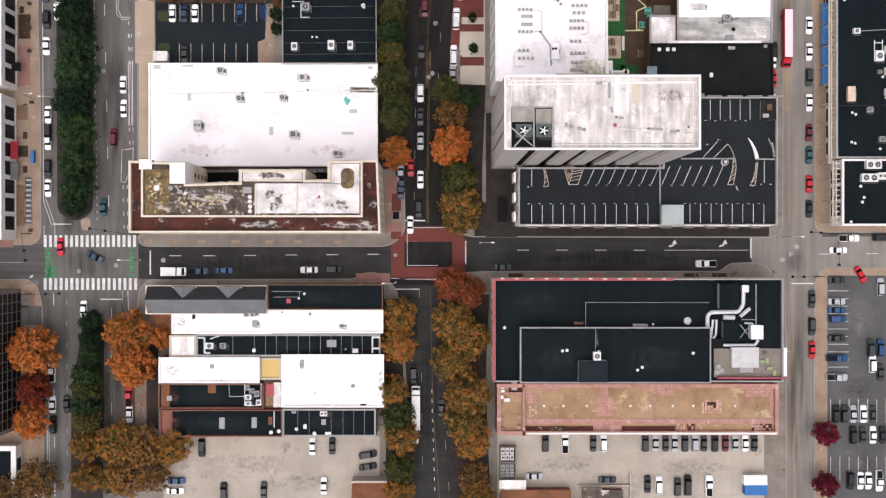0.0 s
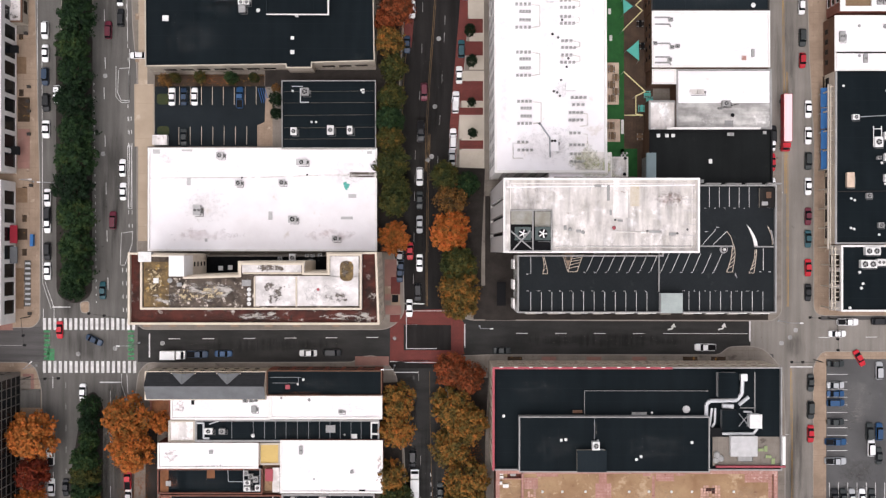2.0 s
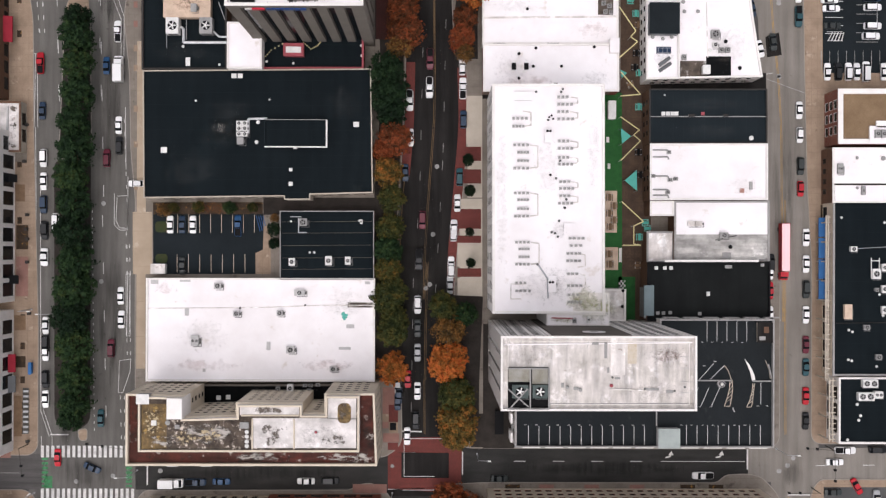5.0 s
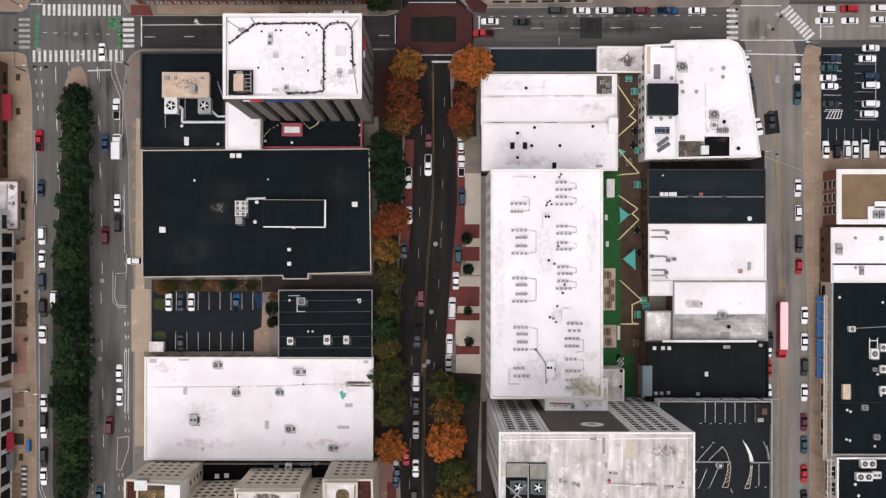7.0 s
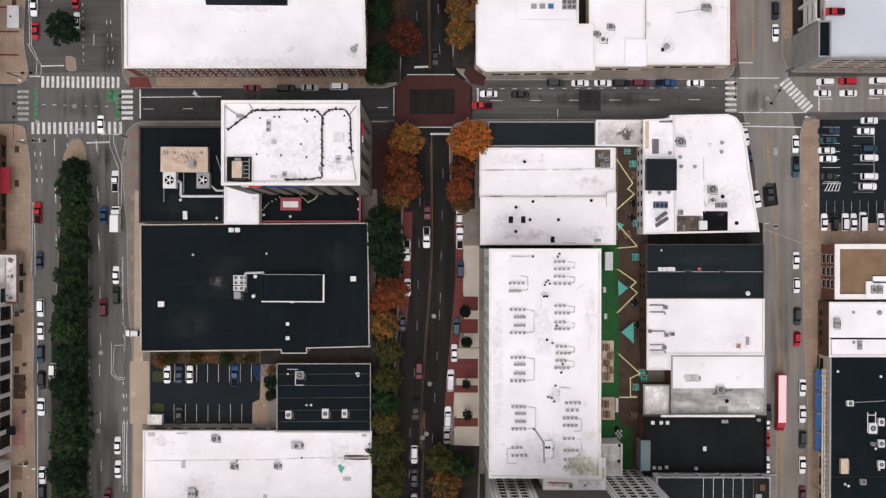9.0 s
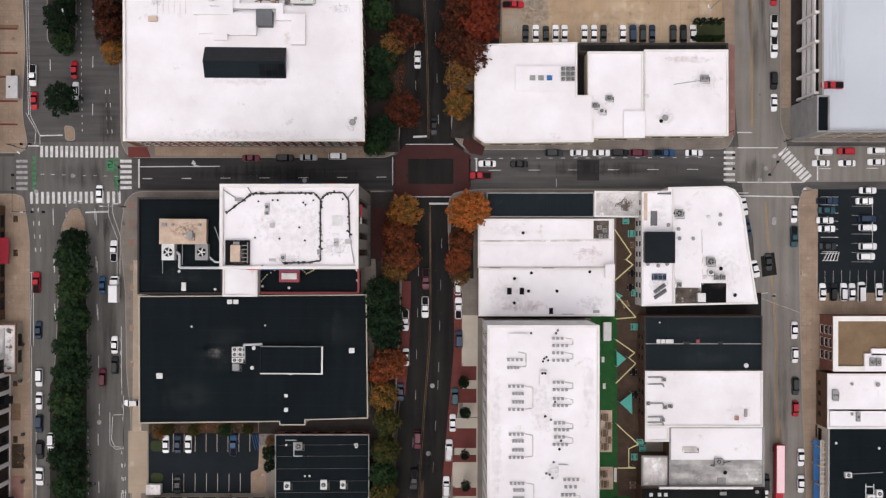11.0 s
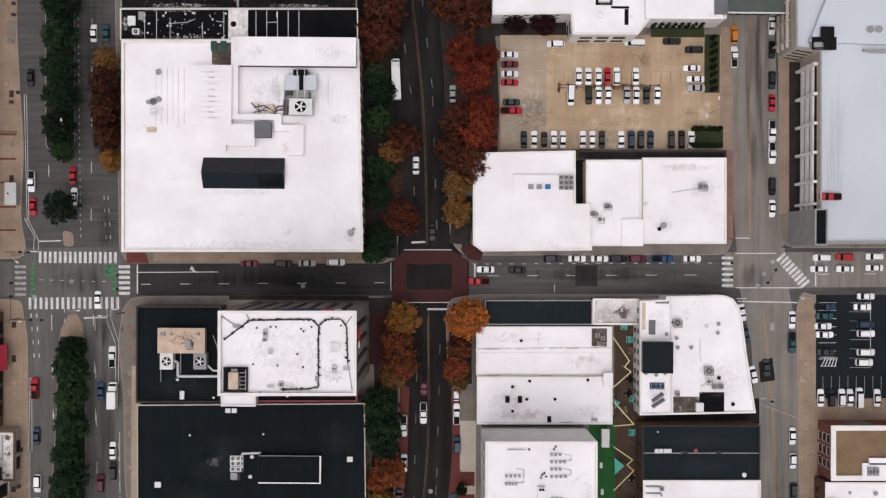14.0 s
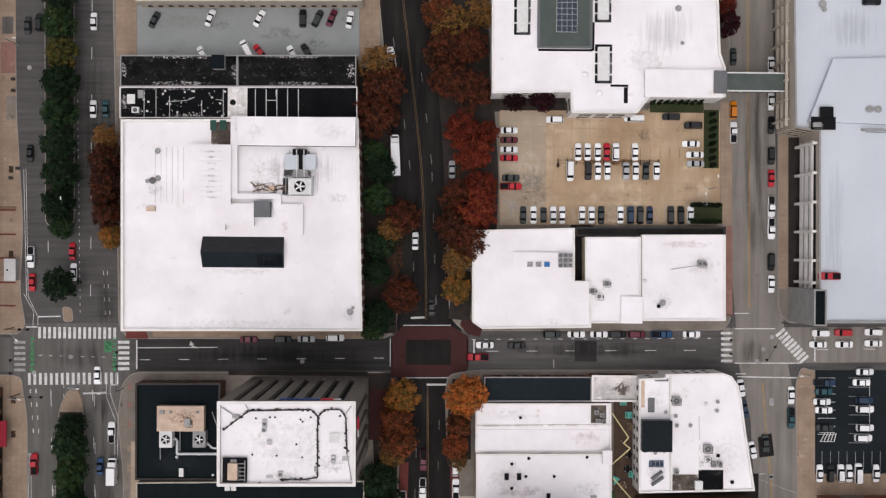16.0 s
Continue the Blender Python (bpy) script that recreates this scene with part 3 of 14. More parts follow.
PAINT = {
    "white": paint("paint_white", (0.80, 0.80, 0.80)), "silver": paint("paint_silver", (0.38, 0.39, 0.40)),
    "grey": paint("paint_grey", (0.030, 0.036, 0.036)), "black": paint("paint_black", (0.012, 0.013, 0.015)),
    "red": paint("paint_red", (0.40, 0.012, 0.022)), "blue": paint("paint_blue", (0.018, 0.062, 0.145)),
    "navy": paint("paint_navy", (0.02, 0.04, 0.075)), "teal": paint("paint_teal", (0.02, 0.07, 0.085)),
    "maroon": paint("paint_maroon", (0.11, 0.016, 0.03)), "tan": paint("paint_tan", (0.42, 0.36, 0.28)),
    "orange": paint("paint_orange", (0.62, 0.20, 0.01)), "pink": paint("paint_pink", (0.84, 0.58, 0.60)),
}
LEAF = {
    "green": leaves("leaves_green", [(0.005, 0.011, 0.006), (0.013, 0.030, 0.012), (0.024, 0.047, 0.016), (0.052, 0.066, 0.019)]),
    "dark_green": leaves("leaves_dark_green", [(0.004, 0.009, 0.005), (0.009, 0.021, 0.009), (0.019, 0.038, 0.014)]),
    "olive": leaves("leaves_olive", [(0.012, 0.018, 0.008), (0.032, 0.043, 0.014), (0.072, 0.064, 0.017), (0.16, 0.085, 0.019)]),
    "gold": leaves("leaves_gold", [(0.030, 0.027, 0.010), (0.098, 0.070, 0.019), (0.25, 0.110, 0.025), (0.38, 0.105, 0.022)]),
    "orange": leaves("leaves_orange", [(0.085, 0.052, 0.014), (0.23, 0.080, 0.018), (0.42, 0.118, 0.026), (0.46, 0.085, 0.024)]),
    "rust": leaves("leaves_rust", [(0.024, 0.017, 0.008), (0.105, 0.034, 0.014), (0.22, 0.056, 0.020), (0.22, 0.040, 0.019)]),
    "russet": leaves("leaves_russet", [(0.008, 0.006, 0.004), (0.036, 0.013, 0.007), (0.095, 0.027, 0.012), (0.10, 0.022, 0.012)]),
    "red": leaves("leaves_red", [(0.022, 0.007, 0.004), (0.085, 0.015, 0.008), (0.155, 0.026, 0.012), (0.17, 0.042, 0.012)]),
    "crimson": leaves("leaves_crimson", [(0.03, 0.004, 0.008), (0.10, 0.009, 0.02), (0.19, 0.016, 0.032)]),
    "wine": leaves("leaves_wine", [(0.007, 0.003, 0.004), (0.020, 0.005, 0.007), (0.042, 0.008, 0.010)]),
    "brown": leaves("leaves_brown", [(0.035, 0.026, 0.011), (0.10, 0.055, 0.018), (0.20, 0.095, 0.026), (0.15, 0.072, 0.024)]),
}



def grime(name, color, cut=0.5, soft=0.12, scale=0.6, strength=0.85, streak=(1.0, 1.0)):
    """Dirt that thins out to nothing towards the edge of its patch, broken up by noise."""
    m = bpy.data.materials.new(name)
    m.use_nodes = True
    n, link = m.node_tree.nodes, m.node_tree.links.new
    bsdf, out = n["Principled BSDF"], n["Material Output"]
    bsdf.inputs["Base Color"].default_value = (*color, 1)
    bsdf.inputs["Roughness"].default_value, bsdf.inputs["Specular IOR Level"].default_value = 0.8, 0.1
    tc, geo = n.new("ShaderNodeTexCoord"), n.new("ShaderNodeNewGeometry")
    mp = n.new("ShaderNodeMapping")
    mp.inputs["Scale"].default_value = (*streak, 1.0)
    link(geo.outputs["Position"], mp.inputs["Vector"])
    noise = n.new("ShaderNodeTexNoise")
    noise.inputs["Scale"].default_value, noise.inputs["Detail"].default_value, noise.inputs["Roughness"].default_value = scale, 8.0, 0.68
    link(mp.outputs["Vector"], noise.inputs["Vector"])
    sub = n.new("ShaderNodeVectorMath")
    sub.operation = "SUBTRACT"
    sub.inputs[1].default_value = (0.5, 0.5, 0.0)
    link(tc.outputs["Generated"], sub.inputs[0])
    flat_ = n.new("ShaderNodeVectorMath")
    flat_.operation = "MULTIPLY"
    flat_.inputs[1].default_value = (2.0, 2.0, 0.0)
    link(sub.outputs["Vector"], flat_.inputs[0])
    dist = n.new("ShaderNodeVectorMath")
    dist.operation = "LENGTH"
    link(flat_.outputs["Vector"], dist.inputs[0])
    edge = n.new("ShaderNodeMapRange")
    for key, v in (("From Min", 1.0), ("From Max", 0.35), ("To Min", -0.30), ("To Max", 0.0)):
        edge.inputs[key].default_value = v
    link(dist.outputs["Value"], edge.inputs["Value"])
    add = n.new("ShaderNodeMath")
    link(noise.outputs["Fac"], add.inputs[0])
    link(edge.outputs["Result"], add.inputs[1])
    r = n.new("ShaderNodeMapRange")
    for key, v in (("From Min", cut), ("From Max", cut + soft), ("To Max", strength)):
        r.inputs[key].default_value = v
    link(add.outputs[0], r.inputs["Value"])
    clear, mix = n.new("ShaderNodeBsdfTransparent"), n.new("ShaderNodeMixShader")
    link(r.outputs["Result"], mix.inputs["Fac"])
    link(clear.outputs["BSDF"], mix.inputs[1])
    link(bsdf.outputs["BSDF"], mix.inputs[2])
    link(mix.outputs["Shader"], out.inputs["Surface"])
    return m


GRIME = {
    "soot": grime("soot", (0.07, 0.066, 0.062), 0.40, 0.34, 1.5, 0.34),
    "dust": grime("dust", (0.36, 0.31, 0.275), 0.38, 0.36, 0.9, 0.2),
    "rust": grime("rust", (0.25, 0.10, 0.055), 0.45, 0.22, 1.4, 0.55),
    "pink": grime("pink", (0.55, 0.33, 0.30), 0.40, 0.3, 0.6, 0.32),
    "oil": grime("oil", (0.05, 0.041, 0.034), 0.40, 0.32, 1.1, 0.36),
    "moss": grime("moss", (0.52, 0.53, 0.30), 0.32, 0.3, 0.5, 0.6),
    "mud": grime("mud", (0.13, 0.108, 0.09), 0.46, 0.08, 0.5, 0.9),
    "lichen": grime("lichen", (0.50, 0.40, 0.25), 0.49, 0.07, 1.3, 0.85),
    "flakes": grime("flakes", (0.46, 0.425, 0.39), 0.45, 0.12, 1.0, 0.8, (0.35, 1.0)),
    "peel": grime("peel", (0.46, 0.44, 0.425), 0.46, 0.12, 2.0, 0.8),
    "streaks": grime("streaks", (0.40, 0.395, 0.39), 0.36, 0.36, 1.0, 0.3, (1.3, 0.06)),
    "tyre": grime("tyre", (0.014, 0.0135, 0.013), 0.38, 0.3, 0.5, 0.5, (1.4, 0.1)),
    "litter": grime("litter", (0.22, 0.075, 0.02), 0.53, 0.04, 3.2, 0.8),
    "pale": grime("pale", (0.16, 0.16, 0.155), 0.38, 0.36, 0.7, 0.10),
    "green": grime("green", (0.10, 0.30, 0.15), 0.30, 0.30, 1.3, 0.5),
    "worn": grime("worn", (0.30, 0.285, 0.265), 0.42, 0.26, 0.5, 0.5),
}
STAIN = {"green": "faded green bicycle lane paint", "soot": "black sooty stain", "dust": "brown dusty stain", "rust": "rust-brown stain", "pink": "faded pinkish stain", "oil": "dark oily stain", "peel": "white peeling patches of coating", "streaks": "grey streaks of dirt", "tyre": "dark rubber marks", "litter": "scatter of fallen orange leaves", "moss": "yellow green mossy film", "mud": "brown muddy blotches", "lichen": "yellow lichen blotches", "flakes": "pale flaking patches of coating", "pale": "faint grey water mark", "worn": "pale worn dusty patch"}


def stain(kind_, x0, y0, x1, y1, z, on="a flat roof"):
    s = Solid()
    s.face([(x0, y0, z), (x1, y0, z), (x1, y1, z), (x0, y1, z)])
    return tagged(part("stain", s, GRIME[kind_]), f"{STAIN[kind_]} on {on}", "stain", kind="structure")


# ---- helpers for building ----
class Solid:
    """Collects faces for one mesh; boxes and prisms may carry different material slots."""

    def __init__(self):
        self.v, self.f, self.s = [], [], []

    def face(self, pts, slot=0):
        k = len(self.v)
        self.v.extend(tuple(p) for p in pts)
        self.f.append(tuple(range(k, k + len(pts))))
        self.s.append(slot)

    def box(self, x0, y0, z0, x1, y1, z1, slot=0, turn=0.0, about=None):
        p = [(x0, y0), (x1, y0), (x1, y1), (x0, y1)]
        if turn:
            cx, cy = about or ((x0 + x1) / 2, (y0 + y1) / 2)
            c, s = math.cos(turn), math.sin(turn)
            p = [(cx + (x - cx) * c - (y - cy) * s, cy + (x - cx) * s + (y - cy) * c) for x, y in p]
        return self.prism(p, z0, z1, slot)

    def prism(self, p, z0, z1, slot=0, top=None):
        k, n = len(self.v), len(p)
        self.v.extend((x, y, z0) for x, y in p)
        self.v.extend((x, y, z1) for x, y in p)
        for i in range(n):
            j = (i + 1) % n
            self.f.append((k + i, k + j, k + n + j, k + n + i))
            self.s.append(slot)
        self.f.append(tuple(range(k + n, k + 2 * n)))
        self.s.append(slot if top is None else top)
        self.f.append(tuple(range(k + n - 1, k - 1, -1)))
        self.s.append(slot)
        return self

    def tube(self, cx, cy, z0, z1, r0, r1=None, n=12, slot=0):
        r1 = r0 if r1 is None else r1
        k = len(self.v)
        for r, z in ((r0, z0), (r1, z1)):
            self.v.extend((cx + r * math.cos(2 * math.pi * i / n), cy + r * math.sin(2 * math.pi * i / n), z) for i in range(n))
        for i in range(n):
            j = (i + 1) % n
            self.f.append((k + i, k + j, k + n + j, k + n + i))
            self.s.append(slot)
        self.f.append(tuple(range(k + n, k + 2 * n)))
        self.s.append(slot)
        self.f.append(tuple(range(k + n - 1, k - 1, -1)))
        self.s.append(slot)
        return self

    def bar(self, a, b, r, n=6, slot=0, r2=None):
        a, b = Vector(a), Vector(b)
        d = (b - a).normalized()
        u = d.orthogonal().normalized()
        w = d.cross(u)
        k = len(self.v)
        for p, rr in ((a, r), (b, r if r2 is None else r2)):
            for i in range(n):
                q = p + (u * math.cos(2 * math.pi * i / n) + w * math.sin(2 * math.pi * i / n)) * rr
                self.v.append(tuple(q))
        for i in range(n):
            j = (i + 1) % n
            self.f.append((k + i, k + j, k + n + j, k + n + i))
            self.s.append(slot)
        self.f.append(tuple(range(k + n, k + 2 * n)))
        self.s.append(slot)
        self.f.append(tuple(range(k + n - 1, k - 1, -1)))
        self.s.append(slot)
        return self

    def mesh(self, name, *mats):
        me = bpy.data.meshes.new(name)
        me.from_pydata(self.v, [], self.f)
        for m in mats:
            me.materials.append(m)
        if len(mats) > 1:
            me.polygons.foreach_set("material_index", self.s)
        me.validate()
        me.update()
        return me


def part(name, solid, mats, parent=None, label="", kind="", smooth=False):
    """Links a solid (or a ready mesh) as one mesh object under a thing or a part."""
    if isinstance(solid, Solid):
        mats = mats if isinstance(mats, (list, tuple)) else (mats,)
        solid = solid.mesh(name, *mats)
    if smooth:
        solid.shade_smooth()
    ob = new(name, solid)
    ob.parent = parent
    return tagged(ob, label=label, kind=kind)


def thing(name, x, y, z, label, category, group="", turn=0.0, kind=""):
    ob = new(name)
    ob.empty_display_size = 0.5
    ob.matrix_basis = pose(x, y, z, 0, 0, turn)
    return tagged(ob, label, category, group, kind)


def rect(x0, y0, x1, y1):
    return [(x0, y0), (x1, y0), (x1, y1), (x0, y1)]


def inset(p, d):
    """The polygon p (anticlockwise) moved inwards by d."""
    out, n = [], len(p)
    for i in range(n):
        a, b, c = Vector(p[i - 1]), Vector(p[i]), Vector(p[(i + 1) % n])
        u, w = (b - a).normalized(), (c - b).normalized()
        nu, nw = Vector((-u.y, u.x)), Vector((-w.y, w.x))
        k = d / max(0.3, 1 + nu.dot(nw))
        out.append(tuple(b + (nu + nw) * k))
    return out


def rounded(p, r, n=5):
    """The polygon p with its corners rounded."""
    out = []
    for i in range(len(p)):
        a, b, c = Vector(p[i - 1]), Vector(p[i]), Vector(p[(i + 1) % len(p)])
        rr = min(r, (a - b).length * 0.45, (c - b).length * 0.45)
        s, e = b + (a - b).normalized() * rr, b + (c - b).normalized() * rr
        for k in range(n + 1):
            t = k / n
            out.append(tuple(s * (1 - t) ** 2 + b * 2 * t * (1 - t) + e * t * t))
    return out


# ---- buildings ----
WINDOW = {}


def window_mesh(w, h, frame_mat, glass_mat, t=0.11):
    """A window in its wall hole: a frame round recessed glass; local x along the wall, y inwards, z up."""
    key = (round(w, 2), round(h, 2), frame_mat.name, glass_mat.name, t)
    if key not in WINDOW:
        s = Solid()
        rings = [[(x0, y, z0), (w - x0, y, z0), (w - x0, y, h - z0), (x0, y, h - z0)] for x0, y, z0 in ((0, 0, 0), (t, 0, t), (t, 0.06, t))]
        s.v = [p for r in rings for p in r]
        for r in (0, 4):
            for i in range(4):
                j = (i + 1) % 4
                s.f.append((r + i, r + j, r + 4 + j, r + 4 + i))
                s.s.append(0)
        s.f.append((8, 9, 10, 11))
        s.s.append(1)
        WINDOW[key] = s.mesh("window", frame_mat, glass_mat)
    return WINDOW[key]


def facade(s, a, b, z0, z1, spec, spots):
    """One outer wall from a to b with real window openings; appends window places to spots."""
    a, b = Vector((*a, 0)), Vector((*b, 0))
    L = (b - a).length
    u = (b - a) / L
    inw = Vector((-u.y, u.x, 0))
    if not spec or L < 2.5:
        s.face([a + Vector((0, 0, z0)), b + Vector((0, 0, z0)), b + Vector((0, 0, z1)), a + Vector((0, 0, z1))])
        return
    if spec.get("tall"):
        spec = dict(spec, h=z1 - z0 - spec["base"] - spec["top"] - 0.01, rows=1)
    bay, w, h, floor, base = spec["bay"], spec["w"], spec["h"], spec["floor"], spec.get("base", 1.1)
    m = spec.get("margin", 0.8)
    n = max(1, int((L - 2 * m) / bay))
    start = (L - n * bay) / 2
    skip = spec.get("skip")
    xs = [start + bay * i + (bay - w) / 2 for i in range(n)]
    if skip:
        xs = [x for i, x in enumerate(xs) if i % skip]
    rows = []
    z = z0 + base
    while z + h <= z1 - spec.get("top", 0.5) and len(rows) < spec.get("rows", 99):
        rows.append(z)
        z += floor
    cuts_x = sorted({0.0, L, *xs, *[x + w for x in xs]})
    cuts_z = sorted({z0, z1, *rows, *[r + h for r in rows]})
    d = spec.get("deep", 0.1)
    for i in range(len(cuts_x) - 1):
        hole_col = any(abs(cuts_x[i] - x) < 1e-6 for x in xs)
        if not hole_col:
            x0, x1 = cuts_x[i], cuts_x[i + 1]
            s.face([a + u * x0 + Vector((0, 0, z0)), a + u * x1 + Vector((0, 0, z0)), a + u * x1 + Vector((0, 0, z1)), a + u * x0 + Vector((0, 0, z1))])
            continue
        for j in range(len(cuts_z) - 1):
            x0, x1, q0, q1 = cuts_x[i], cuts_x[i + 1], cuts_z[j], cuts_z[j + 1]
            c = [a + u * x + Vector((0, 0, q)) for x, q in ((x0, q0), (x1, q0), (x1, q1), (x0, q1))]
            if any(abs(q0 - r) < 1e-6 for r in rows):
                e = [p + inw * d for p in c]
                for k in range(4):
                    s.face([c[k], c[(k + 1) % 4], e[(k + 1) % 4], e[k]])
                spots.append((c[0] + inw * (d - 0.08), math.degrees(math.atan2(u.y, u.x)), w, h))
            else:
                s.face(c)


def building(name, pts, h, wall, roof, label, edge=None, lip=0.9, thick=0.4, fronts=None, base=0.0, category="building",
             frame_mat="frame_dark", glass="pane", rim=0.11, parent=None, limit=44):
    """A flat-roofed building on the outline pts (anticlockwise): walls with openings, roof, parapet with coping, windows."""
    cx, cy = sum(p[0] for p in pts) / len(pts), sum(p[1] for p in pts) / len(pts)
    top = parent or thing(name, cx, cy, base, label, category)
    ox, oy = (cx, cy) if parent is None else (parent.location.x, parent.location.y)
    oz = base - (parent.location.z if parent else base)
    loc = [(x - ox, y - oy) for x, y in pts]
    fronts = fronts or {}
    s, spots = Solid(), []
    zt = oz + h
    for i in range(len(loc)):
        facade(s, loc[i], loc[(i + 1) % len(loc)], oz, zt, fronts.get(i, fronts.get("all")), spots)
    part("wall", s, M[wall], top)
    if lip > 0:
        inner = inset(loc, thick)
        r = Solid()
        r.prism(inset(loc, thick - 0.02), zt - lip - 0.3, zt - lip)
        part("roof", r, M[roof], top)
        e, n = Solid(), len(loc)
        outer = inset(loc, -0.06)
        for i in range(n):
            j = (i + 1) % n
            o0, o1, i0, i1 = outer[i], outer[j], inner[i], inner[j]
            e.face([(*o0, zt + 0.1), (*o1, zt + 0.1), (*i1, zt + 0.1), (*i0, zt + 0.1)])
            e.face([(*i0, zt + 0.1), (*i1, zt + 0.1), (*i1, zt - lip - 0.05), (*i0, zt - lip - 0.05)])
            e.face([(*o0, zt - 0.25), (*o1, zt - 0.25), (*o1, zt + 0.1), (*o0, zt + 0.1)])
            e.face([(*o1, zt - 0.25), (*o0, zt - 0.25), (*loc[i], zt - 0.25), (*loc[j], zt - 0.25)])
        part("parapet", e, M[edge or wall], top)
    else:
        r = Solid()
        r.prism(inset(loc, -0.15), zt, zt + 0.2)
        part("roof", r, M[roof], top)
    rest = Solid()
    for k, (p, ang, w, hh) in enumerate(spots):
        me = window_mesh(w, hh, M[frame_mat], M[glass], rim)
        if k < limit:
            o = part("window", me, None, top)
            o.matrix_basis = pose(p.x, p.y, p.z, 0, 0, ang)
        else:
            mm = pose(p.x, p.y, p.z, 0, 0, ang)
            kk = len(rest.v)
            rest.v.extend(tuple(mm @ v.co) for v in me.vertices)
            rest.f.extend(tuple(kk + i for i in f.vertices) for f in me.polygons)
            rest.s.extend(f.material_index for f in me.polygons)
    if rest.v:
        part("window_rest", rest, (M[frame_mat], M[glass]), top, kind="stuff")
    return top


# ---- ground pieces ----
def slab(name, pts, z0, z1, mat, label, category, edge=None, kind="structure"):
    s = Solid().prism(pts, z0, z1, 0, 1 if edge else 0)
    ob = part(name, s, (M[edge], M[mat]) if edge else M[mat])
    return tagged(ob, label, category, kind=kind)


def pavement(pts, label, mat="concrete", r=3.0):
    """A raised block of pavement with a kerb of its own round it."""
    p = rounded(pts, r)
    ob = slab("pavement", inset(p, 0.2), -0.3, 0.155, mat, label, "pavement")
    k, q, n = Solid(), inset(p, 0.2), len(p)
    for i in range(n):
        j = (i + 1) % n
        k.face([(*p[i], -0.3), (*p[j], -0.3), (*p[j], 0.15), (*p[i], 0.15)])
        k.face([(*p[i], 0.15), (*p[j], 0.15), (*q[j], 0.15), (*q[i], 0.15)])
    part("kerb", k, M["curb"], ob)
    return ob


def band(line, width, z0, z1):
    """A strip of a given width along a line of points, as a solid."""
    s, n = Solid(), len(line)
    left, right = [], []
    for i in range(n):
        a, b = Vector(line[max(0, i - 1)]), Vector(line[min(n - 1, i + 1)])
        d = (b - a).normalized()
        w = Vector((-d.y, d.x)) * width / 2
        left.append(Vector(line[i]) + w)
        right.append(Vector(line[i]) - w)
    for i in range(n - 1):
        s.prism([tuple(right[i]), tuple(right[i + 1]), tuple(left[i + 1]), tuple(left[i])], z0, z1)
    return s


def curve(pts, n=8):
    """A smooth line through the points."""
    if len(pts) < 3:
        return pts
    out = []
    q = [Vector(p) for p in pts]
    q = [q[0] * 2 - q[1]] + q + [q[-1] * 2 - q[-2]]
    for i in range(1, len(q) - 2):
        for k in range(n):
            t = k / n
            out.append(tuple(0.5 * (2 * q[i] + (q[i + 1] - q[i - 1]) * t + (2 * q[i - 1] - 5 * q[i] + 4 * q[i + 1] - q[i + 2]) * t * t
                                    + (3 * q[i] - q[i - 1] - 3 * q[i + 1] + q[i + 2]) * t ** 3)))
    out.append(tuple(q[-2]))
    return out


def road(line, width, mat, label, z=0.0, bent=False):
    ob = part("road", band(curve(line) if bent else line, width, z - 0.05, z + 0.004), M[mat])
    return tagged(ob, label, "road", kind="structure")


markings = {}
BARS = {}


def marking(kind_, x, y, length, width, turn, mat="line_white", z=0.0):
    """One painted bar on the ground, lying along turn degrees from east."""
    if kind_ not in markings:
        markings[kind_] = tagged(new(kind_), {"lane_marking": "worn white and yellow painted lane lines on asphalt", "crosswalk": "white painted zebra crossing bars on asphalt",
                                              "parking_lines": "thin painted parking stall lines on the lots", "bike_lane": "worn green bicycle lane paint on asphalt"}[kind_], "road marking", kind="structure")
    key = (round(length, 1), round(width, 2), mat)
    if key not in BARS:
        BARS[key] = Solid().box(-key[0] / 2, -width / 2, 0.0, key[0] / 2, width / 2, 0.004).mesh("bar", M[mat])
    ob = part({"crosswalk": "stripe", "parking_lines": "stall_line", "bike_lane": "green_bar"}.get(kind_, "line"), BARS[key], None, markings[kind_])
    ob.matrix_basis = pose(x, y, z + 0.012, 0, 0, turn)
    return ob


def line(kind_, a, b, width=0.12, mat="line_white", z=0.0):
    d = Vector(b) - Vector(a)
    return marking(kind_, (a[0] + b[0]) / 2, (a[1] + b[1]) / 2, d.length, width, math.degrees(math.atan2(d.y, d.x)), mat, z)


import functools

lane = functools.partial(line, "lane_marking")
stall = functools.partial(line, "parking_lines")
cycle = functools.partial(line, "bike_lane")


def dashes(a, b, dash=3.0, gap=9.2, width=0.16, mat="line_white", offset=0.0):
    a, b = Vector(a), Vector(b)
    L = (b - a).length
    u = (b - a) / L
    t = offset
    if dash < 1.3:
        s = Solid()
        n = Vector((-u.y, u.x)) * width / 2
        while t + dash <= L:
            p, q = a + u * t, a + u * (t + dash)
            s.prism([tuple(p - n), tuple(q - n), tuple(q + n), tuple(p + n)], 0.012, 0.016)
            t += dash + gap
        tagged(part("dotted_line", s, M[mat]), "dotted line of short worn white dashes on asphalt", "road marking", kind="stuff")
        return
    while t + dash <= L:
        line("lane_marking", tuple(a + u * t), tuple(a + u * (t + dash)), width, mat)
        t += dash + gap


def stripes(a, b, n, length, width=0.6, mat="line_white"):
    """A zebra crossing: n bars spread from a to b, each across that way."""
    a, b = Vector(a), Vector(b)
    ang = math.degrees(math.atan2((b - a).y, (b - a).x)) + 90
    for i in range(n):
        p = a + (b - a) * (i / (n - 1))
        marking("crosswalk", p.x, p.y, length, width, ang, mat)


